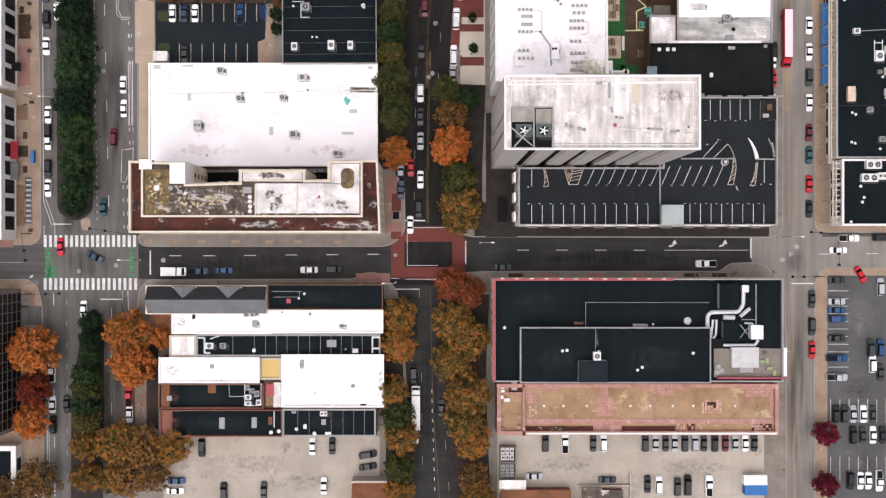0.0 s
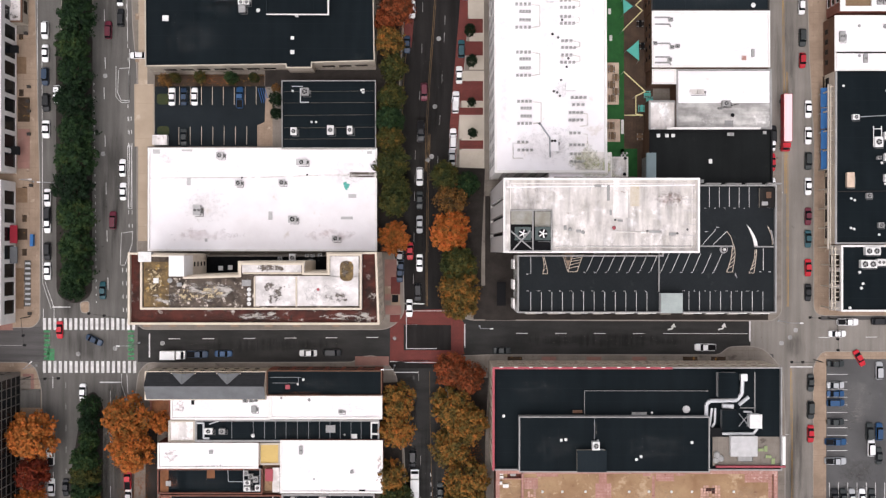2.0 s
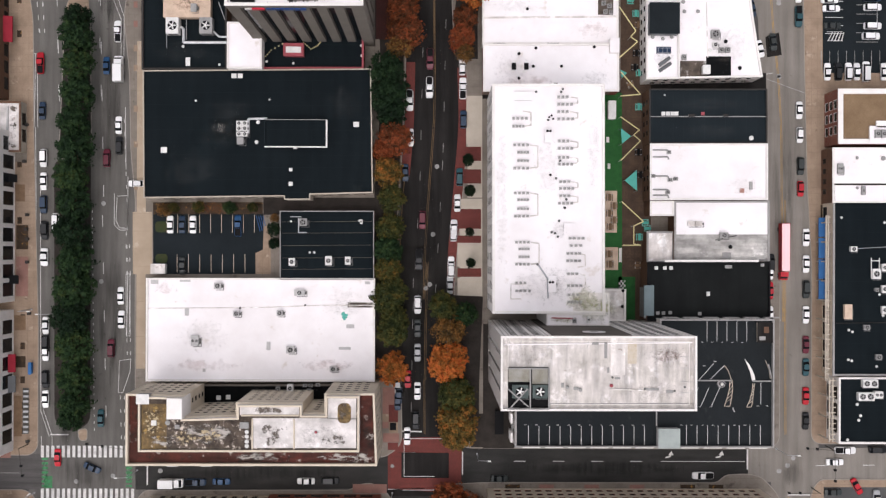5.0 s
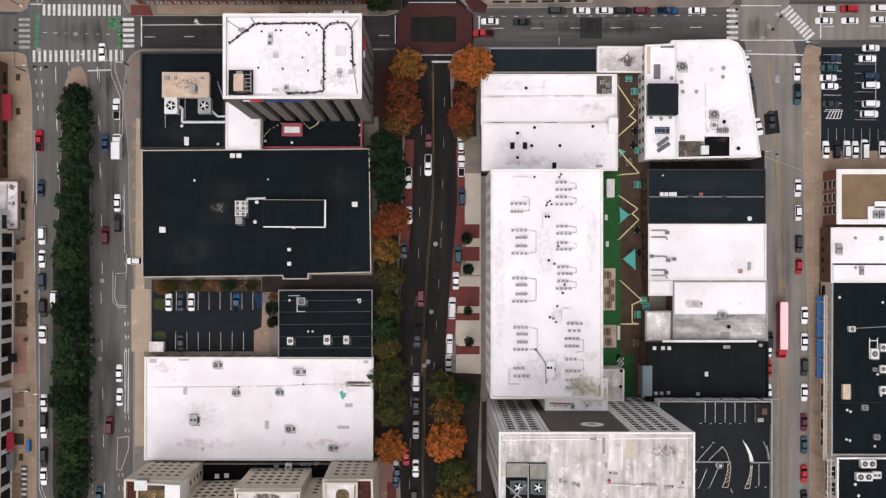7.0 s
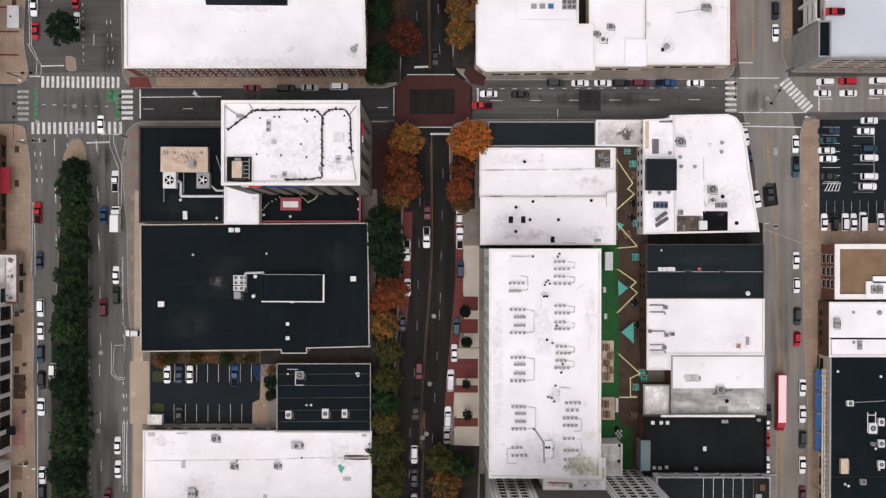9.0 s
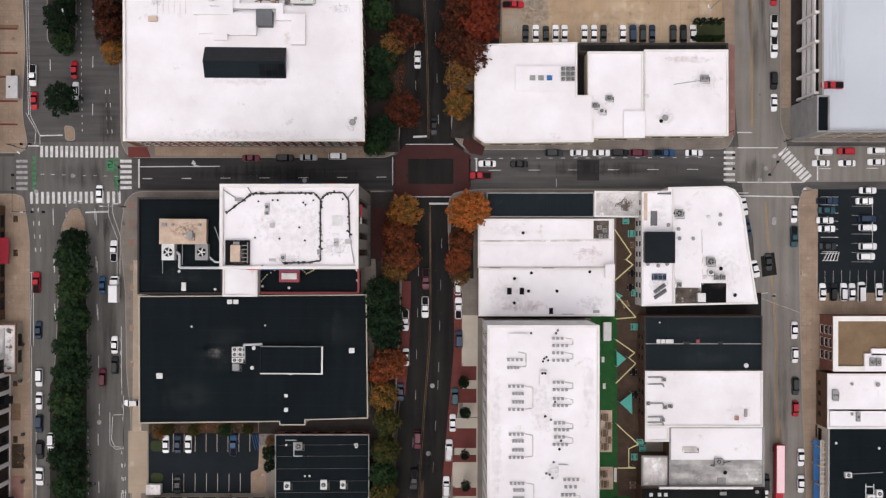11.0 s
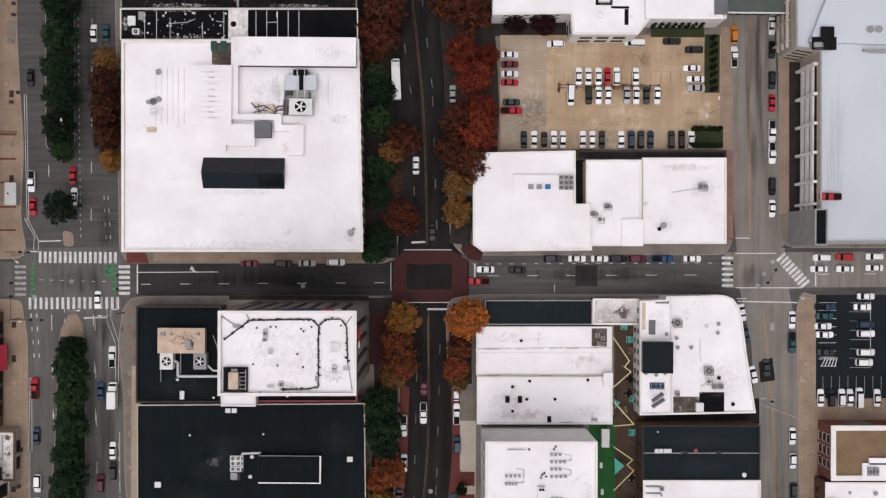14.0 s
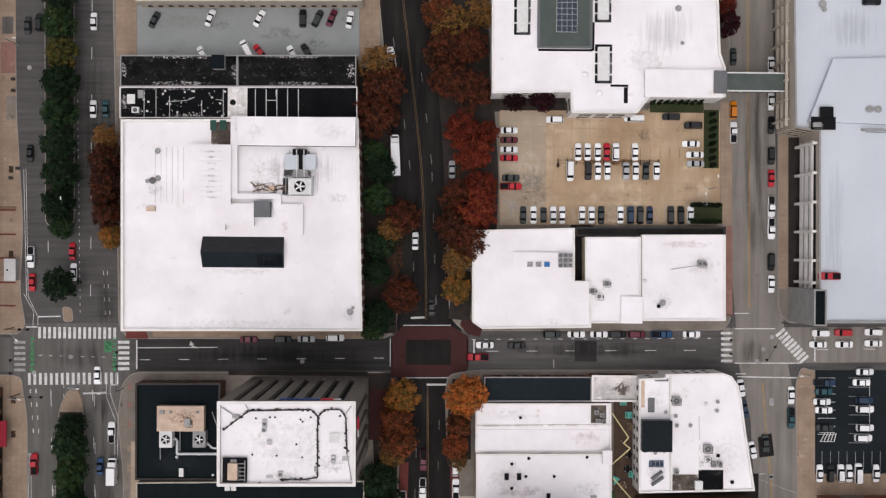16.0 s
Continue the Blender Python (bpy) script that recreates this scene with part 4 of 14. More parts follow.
def stalls(a, b, n, length, turn, width=0.12, mat="line_white", z=0.0):
    """n + 1 parking stall lines from a to b, each of that length, along turn degrees."""
    a, b = Vector(a), Vector(b)
    d = Vector((math.cos(radians(turn)), math.sin(radians(turn)))) * length
    for i in range(n + 1):
        p = a + (b - a) * (i / n)
        line("parking_lines", tuple(p), tuple(p + d), width, mat, z)


# ---- vehicles ----
CARS = {}
SHAPES = {  # length, width, height, hood end, glass start, roof start, roof end, glass end (from the nose, in parts of the length)
    "sedan": (4.5, 1.62, 1.45, 0.27, 0.41, 0.66, 0.82, 0.96),
    "hatch": (4.0, 1.60, 1.5, 0.25, 0.39, 0.80, 0.93, 1.0),
    "suv": (4.6, 1.72, 1.75, 0.25, 0.37, 0.86, 0.95, 1.3),
    "van": (5.2, 1.82, 2.05, 0.15, 0.29, 0.93, 0.98, 1.6),
    "pickup": (5.5, 1.80, 1.85, 0.26, 0.37, 0.55, 0.60, 1.2),
}


def car_parts(kind_, color):
    L, W, H, hood, ws, re_, rg, _ = SHAPES[kind_]
    body, belt = Solid(), H * 0.60
    st = [(0.0, 0.60, 0.30, belt * 0.64), (0.022, 0.82, 0.26, belt * 0.74), (0.07, 0.95, 0.22, belt * 0.83), (0.14, 1.0, 0.2, belt * 0.9), (hood, 1.0, 0.2, belt), (rg, 1.0, 0.2, belt * 1.02),
          (0.92, 0.98, 0.22, belt * 0.99), (0.97, 0.88, 0.26, belt * 0.93), (1.0, 0.68, 0.32, belt * 0.75)]
    rings = []
    for f, wf, zb, zt in st:
        hw = W / 2 * wf
        rings.append([(L / 2 - f * L, y, z) for y, z in ((-hw * 0.96, zb), (-hw, zb + 0.25), (-hw, zt - 0.14), (-hw * 0.86, zt), (hw * 0.86, zt), (hw, zt - 0.14), (hw, zb + 0.25), (hw * 0.96, zb))])
    k = len(rings[0])
    body.v = [p for r in rings for p in r]
    for i in range(len(rings) - 1):
        for j in range(k):
            body.f.append((i * k + j, i * k + (j + 1) % k, (i + 1) * k + (j + 1) % k, (i + 1) * k + j))
            body.s.append(0)
    body.f += [tuple(range(k - 1, -1, -1)), tuple((len(rings) - 1) * k + j for j in range(k))]
    body.s += [0, 0]
    for sgn in (-1, 1):
        body.box(L / 2 - (ws - 0.02) * L, sgn * (W / 2 + 0.06) - 0.06, belt + 0.02, L / 2 - (ws - 0.06) * L, sgn * (W / 2 + 0.06) + 0.06, belt + 0.18)
    root = part("car" if kind_ != "pickup" else "pickup_truck", body, PAINT[color])
    if kind_ == "pickup":
        bx0, bx1 = L / 2 - 0.97 * L, L / 2 - 0.62 * L
        part("cargo_bed", Solid().box(bx0, -W * 0.40, belt * 0.98, bx1, W * 0.40, belt * 1.02 + 0.05), M["dark"], root, "dark lined open cargo bed")
    hw, rw = W / 2 * 0.88, W / 2 * 0.74
    xa, xb, xc, xd = L / 2 - hood * L, L / 2 - ws * L, L / 2 - re_ * L, L / 2 - rg * L
    zt = H
    part("windshield", Solid_quad([(xa, -hw, belt), (xa, hw, belt), (xb, rw, zt), (xb, -rw, zt)]), M["car_glass"], root)
    part("rear_window", Solid_quad([(xd, hw, belt), (xd, -hw, belt), (xc, -rw, zt), (xc, rw, zt)]), M["car_glass"], root)
    for sgn in (-1, 1):
        q = [(xa, sgn * hw, belt), (xb, sgn * rw, zt), (xc, sgn * rw, zt), (xd, sgn * hw, belt)]
        part("side_window", Solid_quad(q if sgn > 0 else q[::-1]), M["car_glass"], root)
    roof = Solid()
    e = 0.02
    roof.prism([(xb + 0.03, -rw - e), (xb + 0.10, -rw * 0.6), (xb + 0.10, rw * 0.6), (xb + 0.03, rw + e), (xc - 0.02, rw + e), (xc - 0.08, rw * 0.6), (xc - 0.08, -rw * 0.6), (xc - 0.02, -rw - e)][::-1], zt - 0.03, zt + 0.04)
    part("roof", roof, PAINT[color], root)
    wheel = None
    for fx in (0.19, 0.80):
        for sgn in (-1, 1):
            if wheel is None:
                s = Solid()
                s.bar((0, -0.12, 0), (0, 0.12, 0), 0.33, 14, 0)
                s.bar((0, -0.135, 0), (0, 0.135, 0), 0.2, 10, 1)
                wheel = s.mesh("wheel", M["rubber"], M["steel"])
            part("wheel", wheel, None, root).location = (L / 2 - fx * L, sgn * (W / 2 - 0.11), 0.33)
    return root


def Solid_quad(q):
    """A thin glazed panel through four corners."""
    s = Solid()
    a = [Vector(p) for p in q]
    nrm = (a[1] - a[0]).cross(a[3] - a[0]).normalized() * 0.03
    inner = [p - nrm for p in a]
    s.face(a)
    s.face(inner[::-1])
    for i in range(4):
        j = (i + 1) % 4
        s.face([a[i], inner[i], inner[j], a[j]])
    return s


WHERE = {"p": "parked at the kerb", "l": "parked in a marked lot", "t": "standing in a traffic lane", "d": "parked on a rooftop deck"}
KINDS = {"sedan": "four-door sedan", "hatch": "small hatchback", "suv": "sport utility vehicle", "van": "passenger van", "pickup": "pickup truck with open bed"}


def car(x, y, turn, color, kind_="sedan", where="p", z=0.0):
    """A vehicle standing at x, y with its nose towards turn degrees from east."""
    key = (kind_, color)
    z = z + 0.004
    m = pose(x, y, z, 0, 0, turn)
    if key not in CARS:
        CARS[key] = ob = car_parts(kind_, color)
        ob.matrix_basis = m
    else:
        ob = copy_thing(CARS[key], m)
    tagged(ob, f"{color} {KINDS[kind_]} {WHERE[where]}", "pickup truck" if kind_ == "pickup" else "van" if kind_ == "van" else "car",
           {"p": "cars parked along the streets", "l": "cars in the parking lots", "t": "cars in the traffic lanes", "d": "cars on the rooftop decks"}[where])
    return ob


def truck(x, y, turn, box_color, cab_color, length, label):
    """A box truck: cargo box, cab with windshield, chassis, wheels."""
    root = thing("box_truck", x, y, 0.004, label, "truck", turn=turn)
    L, W = length, 2.15
    part("chassis", Solid().box(-L / 2, -0.5, 0.5, L / 2 - 0.3, 0.5, 0.8), M["dark"], root)
    b = Solid().box(-L / 2, -W / 2, 0.8, L / 2 - 2.3, W / 2, 3.3)
    b = part("cargo_box", b, PAINT["red" if box_color == "pink" else box_color], root)
    part("roof_sheet", Solid().box(-L / 2 + 0.08, -W / 2 + 0.08, 3.3, L / 2 - 2.38, W / 2 - 0.08, 3.33), PAINT[box_color], b)
    c = Solid()
    c.prism([(L / 2 - 2.1, -1.05), (L / 2 - 0.15, -1.05), (L / 2, -0.8), (L / 2, 0.8), (L / 2 - 0.15, 1.05), (L / 2 - 2.1, 1.05)], 0.5, 1.6)
    c.prism([(L / 2 - 2.1, -1.0), (L / 2 - 0.9, -0.95), (L / 2 - 0.9, 0.95), (L / 2 - 2.1, 1.0)], 1.6, 2.5)
    part("cab", c, PAINT[cab_color], root)
    part("windshield", Solid_quad([(L / 2 - 0.35, -0.9, 1.62), (L / 2 - 0.35, 0.9, 1.62), (L / 2 - 0.85, 0.85, 2.4), (L / 2 - 0.85, -0.85, 2.4)]), M["glass"], root)
    s = Solid()
    s.bar((0, -0.15, 0), (0, 0.15, 0), 0.45, 14, 0)
    s.bar((0, -0.165, 0), (0, 0.165, 0), 0.25, 10, 1)
    wheel = s.mesh("wheel", M["rubber"], M["steel"])
    for xx in (L / 2 - 1.1, -L / 2 + 1.5):
        for sgn in (-1, 1):
            part("wheel", wheel, None, root).location = (xx, sgn * 1.0, 0.45)
    return root


# ---- trees ----
TREES = {}
WORDS = {"green": "dense green-leaved", "dark_green": "dark green-leaved", "olive": "olive and yellow autumn", "gold": "golden brown autumn", "orange": "bright orange autumn",
         "rust": "rust-red autumn", "russet": "dark russet autumn", "red": "red-leaved autumn", "wine": "wine-red-leaved", "crimson": "bright crimson-leaved", "brown": "brown half-bare autumn"}


def tree_proto(tone, variant):
    """A street tree of crown radius 1 (scaled when placed): tapered trunk with limbs, and a crown of leaf clumps."""
    rng = random.Random(f"{tone}{variant}")
    root = thing("tree", 0, 0, 0, "", "tree")
    R, Hc = 5.0, 9.8
    t = Solid()
    t.bar((0, 0, -0.1), (0.1, 0.1, 3.2), 0.30, 10, 0, 0.22)
    t.bar((0.1, 0.1, 3.2), (0.0, 0.0, 7.2), 0.22, 8, 0, 0.08)
    clumps = []
    lobes = [(rng.uniform(0, 6.28), rng.uniform(0.78, 1.08)) for _ in range(7)]

    def reach(a):
        return sum(w * max(0.05, math.cos(a - b)) ** 2 for b, w in lobes) / sum(max(0.05, math.cos(a - b)) ** 2 for b, w in lobes)

    for i in range(11):
        a = i * 2.4 + rng.uniform(-0.3, 0.3)
        r = R * rng.uniform(0.45, 0.85) * reach(a)
        e = (r * math.cos(a), r * math.sin(a), rng.uniform(5.2, 8.2))
        s0 = (0.08, 0.08, rng.uniform(2.6, 4.6))
        mid = (e[0] * 0.5, e[1] * 0.5, s0[2] * 0.45 + e[2] * 0.55 + 0.3)
        t.bar(s0, mid, 0.12, 6, 0, 0.07)
        t.bar(mid, e, 0.07, 5, 0, 0.025)
    part("trunk", t, M["bark"], root)
    for i in range(70):
        a = i * 2.39996 + rng.uniform(-0.2, 0.2)
        f = math.sqrt((i + 0.5) / 70)
        r = R * f * 0.90 * reach(a) * rng.uniform(0.84, 1.08)
        z = 3.6 + (Hc - 3.0) * math.sqrt(max(0.0, 1 - (f * 0.98) ** 2)) + rng.uniform(-1.9, 0.9)
        clumps.append((r * math.cos(a), r * math.sin(a), z, rng.uniform(0.45, 1.0) * (1.1 - 0.35 * f)))
    for i in range(30):
        a = rng.uniform(0, 6.28)
        r = R * rng.uniform(0.25, 0.80) * reach(a)
        clumps.append((r * math.cos(a), r * math.sin(a), rng.uniform(2.8, 4.8), rng.uniform(0.7, 1.2)))
    s = Solid()
    sparse = 0.5 if tone == "brown" else 0.85 if tone in ("rust", "russet", "gold") else 1.0
    for cx, cy, cz, cr in clumps:
        if rng.random() > 0.95 * (0.8 + 0.2 * sparse):
            continue
        for _ in range(int((18 + 34 * cr * cr) * sparse)):
            d = Vector((rng.gauss(0, 1), rng.gauss(0, 1), rng.gauss(0.45, 0.75))).normalized()
            p = Vector((cx, cy, cz)) + Vector((d.x * 1.2, d.y * 1.2, d.z * 0.8)) * cr * min(1.45, abs(rng.gauss(0.78, 0.26)))
            d = (d + Vector((rng.gauss(0, 0.4), rng.gauss(0, 0.4), 0.5 + rng.gauss(0, 0.3)))).normalized()
            u = d.orthogonal().normalized()
            u.rotate(Matrix.Rotation(rng.uniform(0, 6.28), 3, d))
            w = d.cross(u)
            sz = rng.uniform(0.17, 0.36)
            tip = d * rng.uniform(-0.12, 0.16)
            s.face([p - u * sz, p + w * sz * 0.7 + tip, p + u * sz * 1.1, p - w * sz * 0.7 - tip])
    part("crown", s, LEAF[tone], root)
    return root


def tree(x, y, r, tone, z=0.15, group="street trees"):
    variant = (len(TREES) + int(abs(x) * 7 + abs(y) * 3)) % 3
    key = (tone, variant)
    m = pose(x, y, z, 0, 0, (x * 37 + y * 91) % 360)
    if key not in TREES:
        TREES[key] = ob = tree_proto(tone, variant)
    else:
        ob = copy_thing(TREES[key], m)
    f = r / 4.9
    ob.matrix_basis = m @ Matrix.Diagonal((f, f, min(1.25, 0.55 + 0.45 * f), 1))
    return tagged(ob, f"{WORDS[tone]} street tree with spreading crown", "tree", group)


# ---- rooftop things ----
def ac_unit(x, y, z, w, d, h, mat="unit_grey", fans=1, label="", turn=0.0):
    """A rooftop cooling unit: casing with a proud lid, a grille, fans on top."""
    c = Solid().box(-w / 2, -d / 2, 0.0, w / 2, d / 2, h - 0.08)
    c.box(-w / 2 - 0.03, -d / 2 - 0.03, h - 0.08, w / 2 + 0.03, d / 2 + 0.03, h)
    root = tagged(part("rooftop_unit", c, M[mat]), label or "sheet-metal cooling unit standing on the roof", "air conditioner", "rooftop units")
    root.matrix_basis = pose(x, y, z, 0, 0, turn)
    if h > 2.5:
        part("grille", Solid().box(-w * 0.42, -d / 2 - 0.03, 0.25, w * 0.42, -d / 2, h * 0.75), M["fan_grey"], root)
    for i in range(fans):
        fx = (i + 0.5) / fans * w - w / 2
        r = min(w / fans, d) * 0.36
        s = Solid()
        s.tube(fx, 0, h, h + 0.12, r, n=18, slot=0)
        for k in range(5):
            s.box(fx, -0.13 * r, h + 0.12, fx + r * 0.92, 0.13 * r, h + 0.14, 1, turn=k * 1.2566, about=(fx, 0))
        s.tube(fx, 0, h + 0.12, h + 0.18, r * 0.26, n=8, slot=1)
        part("fan", s, (M["dark"], M["unit_white"] if r > 0.75 else M["unit_grey"]), root)
    if w > 1.2 and h < 2:
        side = Solid().box(w / 2, -d * 0.3, 0.1, w / 2 + 0.35, d * 0.2, h * 0.8)
        side.bar((-w * 0.3, -d / 2 - 0.3, 0.1), (w / 2 + 0.5, -d / 2 - 0.3, 0.1), 0.07, 6)
        side.bar((w / 2 + 0.5, -d / 2 - 0.3, 0.1), (w / 2 + 0.5, d * 0.3, 0.1), 0.07, 6)
        part("pipework", side, M["fan_grey"], root)
    return root


def vent(x, y, z, r=0.35, h=0.7, mat="unit_white"):
    """A small roof vent: stem and hood."""
    root = tagged(part("roof_vent", Solid().tube(0, 0, 0, h * 0.7, r * 0.6, n=10), M["steel"]), "small sheet-metal vent on the roof", "vent", "roof vents")
    root.location = (x, y, z)
    part("hood", Solid().tube(0, 0, h * 0.7, h, r, r * 0.6, n=12), M[mat], root)
    return root


def hatch(x, y, z, w, d, h=0.45, mat="unit_white", label="square roof hatch with a curb"):
    root = tagged(part("roof_hatch", Solid().box(-w / 2, -d / 2, 0, w / 2, d / 2, h - 0.1), M["steel"]), label, "roof hatch", "roof hatches")
    root.location = (x, y, z)
    part("lid", Solid().box(-w / 2 - 0.06, -d / 2 - 0.06, h - 0.1, w / 2 + 0.06, d / 2 + 0.06, h), M[mat], root)
    return root


def pipe(pts, r, mat, label, name="duct", category="duct"):
    s = Solid()
    for a, b in zip(pts, pts[1:]):
        s.bar(a, b, r, 8)
    return tagged(part(name, s, M[mat]), label, category)


def block(name, x0, y0, x1, y1, z0, z1, mat, label, category, top=None):
    """A plain roof house with a slightly proud cap."""
    cx, cy = (x0 + x1) / 2, (y0 + y1) / 2
    w, d, h = (x1 - x0) / 2, (y1 - y0) / 2, z1 - z0
    root = tagged(part(name, Solid().box(-w, -d, 0, w, d, h), M[mat]), label, category)
    root.location = (cx, cy, z0)
    part("cap", Solid().box(-w - 0.12, -d - 0.12, h, w + 0.12, d + 0.12, h + 0.12), M[top or mat], root)
    return root


def condenser(x, y, z, w=0.62):
    """A small square condenser with a fan guard on top."""
    s = Solid()
    s.box(-w / 2, -w / 2, 0.0, w / 2, w / 2, 0.8)
    ob = tagged(part("condenser", s, M["unit_pale"]), "small square grey condenser in a row on the white roof", "air conditioner", "condensers in rows on the roof")
    ob.location = (x, y, z)
    part("fan_guard", Solid().tube(0, 0, 0.8, 0.86, w * 0.4, n=12), M["unit_grey"], ob)
    return ob


CONDENSER = []


def condensers(a, b, n, z):
    for i in range(n):
        f = i / max(1, n - 1)
        p = (a[0] + (b[0] - a[0]) * f, a[1] + (b[1] - a[1]) * f)
        if not CONDENSER:
            CONDENSER.append(condenser(*p, z))
        else:
            copy_thing(CONDENSER[0], pose(*p, z))


def gable(name, x0, y0, x1, y1, z0, z1, mats, label, category, ridge=0.5):
    """A roof with a ridge running east to west; ridge says how far north it lies."""
    yr = y0 + (y1 - y0) * ridge
    root = thing(name, (x0 + x1) / 2, (y0 + y1) / 2, z0, label, category)
    w, a, b, r, h = (x1 - x0) / 2, (y0 - y1) / 2, (y1 - y0) / 2, yr - (y0 + y1) / 2, z1 - z0
    part("south_slope", Solid_quad([(-w, a, 0.05), (w, a, 0.05), (w, r, h), (-w, r, h)]), M[mats[0]], root)
    part("north_slope", Solid_quad([(w, b, 0.05), (-w, b, 0.05), (-w, r, h), (w, r, h)]), M[mats[1]], root)
    s = Solid()
    for x in (-w + 0.03, w - 0.03):
        s.face([(x, a, 0), (x, b, 0), (x, r, h - 0.03)])
    part("gable_wall", s, M[mats[2]], root)
    return root


def dormer(x, y0, y1, half, z0, z1):
    """A gabled dormer: two grey slopes running back to a point, and a front with a window."""
    root = thing("dormer", x, y1, z0, "gabled dormer with grey roof slopes and a window", "dormer", "dormers of the corner building")
    d, h = y1 - y0, z1 - z0
    part("roof", Solid_quad([(-half, 0, 0.1), (0, 0, h), (0, -d, h * 0.98), (-half * 0.05, -d, h * 0.9)]), M["roof_grey"], root)
    part("roof", Solid_quad([(0, 0, h), (half, 0, 0.1), (half * 0.05, -d, h * 0.9), (0, -d, h * 0.98)]), M["roof_grey"], root)
    s = Solid()
    s.face([(-half, 0.02, 0.0), (half, 0.02, 0.0), (0, 0.02, h)][::-1])
    s.box(-half, -0.3, -1.2, half, 0.02, 0.0)
    part("front", s, M["stone_cream"], root)
    o = part("window", window_mesh(1.2, 1.4, M["frame_dark"], M["glass"]), None, root)
    o.matrix_basis = pose(0.6, 0.06, -0.6, 0, 0, 180)
    return root


def pergola(x, y0, y1, z, out, n, mat, label):
    """A slatted frame standing off a wall: two rails, posts and rungs."""
    root = thing("pergola", x, (y0 + y1) / 2, 0.15, label, "pergola")
    h = (y1 - y0) / 2
    for k, xx in enumerate((-out, -out * 0.45)):
        part("rail", Solid().box(xx - 0.15, -h, z - 0.55 - k * 0.3, xx + 0.15, h, z - 0.15 - k * 0.3), M[mat], root)
    for i in range(n):
        yy = -h + (i + 0.5) * 2 * h / n
        part("rung", Solid().box(-out, yy - 0.12, z - 0.6, 0, yy + 0.12, z - 0.35), M[mat], root)
        if i % 4 == 0:
            part("post", Solid().box(-out - 0.15, yy - 0.15, 0, -out + 0.15, yy + 0.15, z - 0.5), M[mat], root)
    return root


def awning(x0, y0, x1, y1, z0, z1, mat, label, high="e"):
    """A sloping canvas awning with a hanging valance."""
    root = thing("awning", (x0 + x1) / 2, (y0 + y1) / 2, z0, label, "awning", "shop awnings")
    w, d, h = (x1 - x0) / 2, (y1 - y0) / 2, z1 - z0
    za, zb = (0, h) if high == "e" else (h, 0)
    part("canvas", Solid_quad([(-w, -d, za), (w, -d, zb), (w, d, zb), (-w, d, za)]), M[mat], root)
    low = -w if high == "e" else w
    part("valance", Solid().box(low - 0.03, -d, -0.35, low + 0.03, d, 0.02), M[mat], root)
    return root


def street_lamp(x, y, turn, z=0.15, h=9.0, arm=2.6):
    root = thing("street_lamp", x, y, z, "grey steel street lamp with a curved arm", "street lamp", "street lamps", turn)
    part("base", Solid().tube(0, 0, -0.15, 0.3, 0.25, n=10), M["steel"], root)
    part("pole", Solid().tube(0, 0, 0.3, h, 0.11, 0.07, n=8), M["steel"], root)
    a = part("arm", Solid().bar((0, 0, h - 0.4), (arm, 0, h + 0.3), 0.06, 6), M["steel"], root)
    part("lamp_head", Solid().box(arm - 0.3, -0.15, h + 0.22, arm + 0.5, 0.15, h + 0.38), M["unit_white"], a)
    return root


def traffic_signal(x, y, turns, z=0.15):
    """A corner pole with thin arms, each carrying two dark signal heads; turns lists (degrees, arm length)."""
    root = thing("traffic_signal", x, y, z, "dark traffic signal pole with mast arms over the crossing", "traffic signal", "signals at the crossings")
    part("pole", Solid().tube(0, 0, 0, 6.6, 0.14, 0.09, 10), M["frame_dark"], root)
    for turn, reach in turns:
        c, s_ = math.cos(radians(turn)), math.sin(radians(turn))
        arm = Solid()
        arm.bar((0, 0, 6.1), (c * reach, s_ * reach, 6.4), 0.07, 8, 0, 0.04)
        arm = part("mast_arm", arm, M["frame_dark"], root)
        for f in (0.62, 0.97):
            h = Solid().box(-0.2, -0.2, -0.55, 0.2, 0.2, 0.55)
            h.box(-0.3, -0.3, 0.2, 0.3, 0.3, 0.26)
            part("signal_head", h, M["dark"], arm).location = (c * reach * f, s_ * reach * f, 6.0)
    return root


def picnic_table(x, y, turn, z=0.2, mat="wood"):
    root = thing("picnic_table", x, y, z, "small outdoor table with two benches", "table", "courtyard tables", turn)
    part("tabletop", Solid().box(-0.9, -0.4, 0.7, 0.9, 0.4, 0.76), M[mat], root)
    for sgn in (-1, 1):
        part("bench", Solid().box(-0.9, sgn * 0.75 - 0.14, 0.42, 0.9, sgn * 0.75 + 0.14, 0.47), M[mat], root)
        part("leg", Solid().box(sgn * 0.65 - 0.05, -0.85, 0, sgn * 0.65 + 0.05, 0.85, 0.7), M["steel"], root)
    return root


def lamp_string(pts, z, label="zigzag of pale painted beams with lamps over a courtyard"):
    root = thing("light_string", pts[0][0], pts[0][1], 0.2, label, "string lights", "courtyard light beams")
    o = Vector((*pts[0], 0.2))
    for a, b in zip(pts, pts[1:]):
        part("beam", Solid().bar(Vector((*a, z)) - o, Vector((*b, z)) - o, 0.16, 6), M["bulb"], root)
    for p in pts[::2]:
        part("post", Solid().bar(Vector((*p, 0.2)) - o, Vector((*p, z)) - o, 0.08, 6), M["steel"], root)
    return root


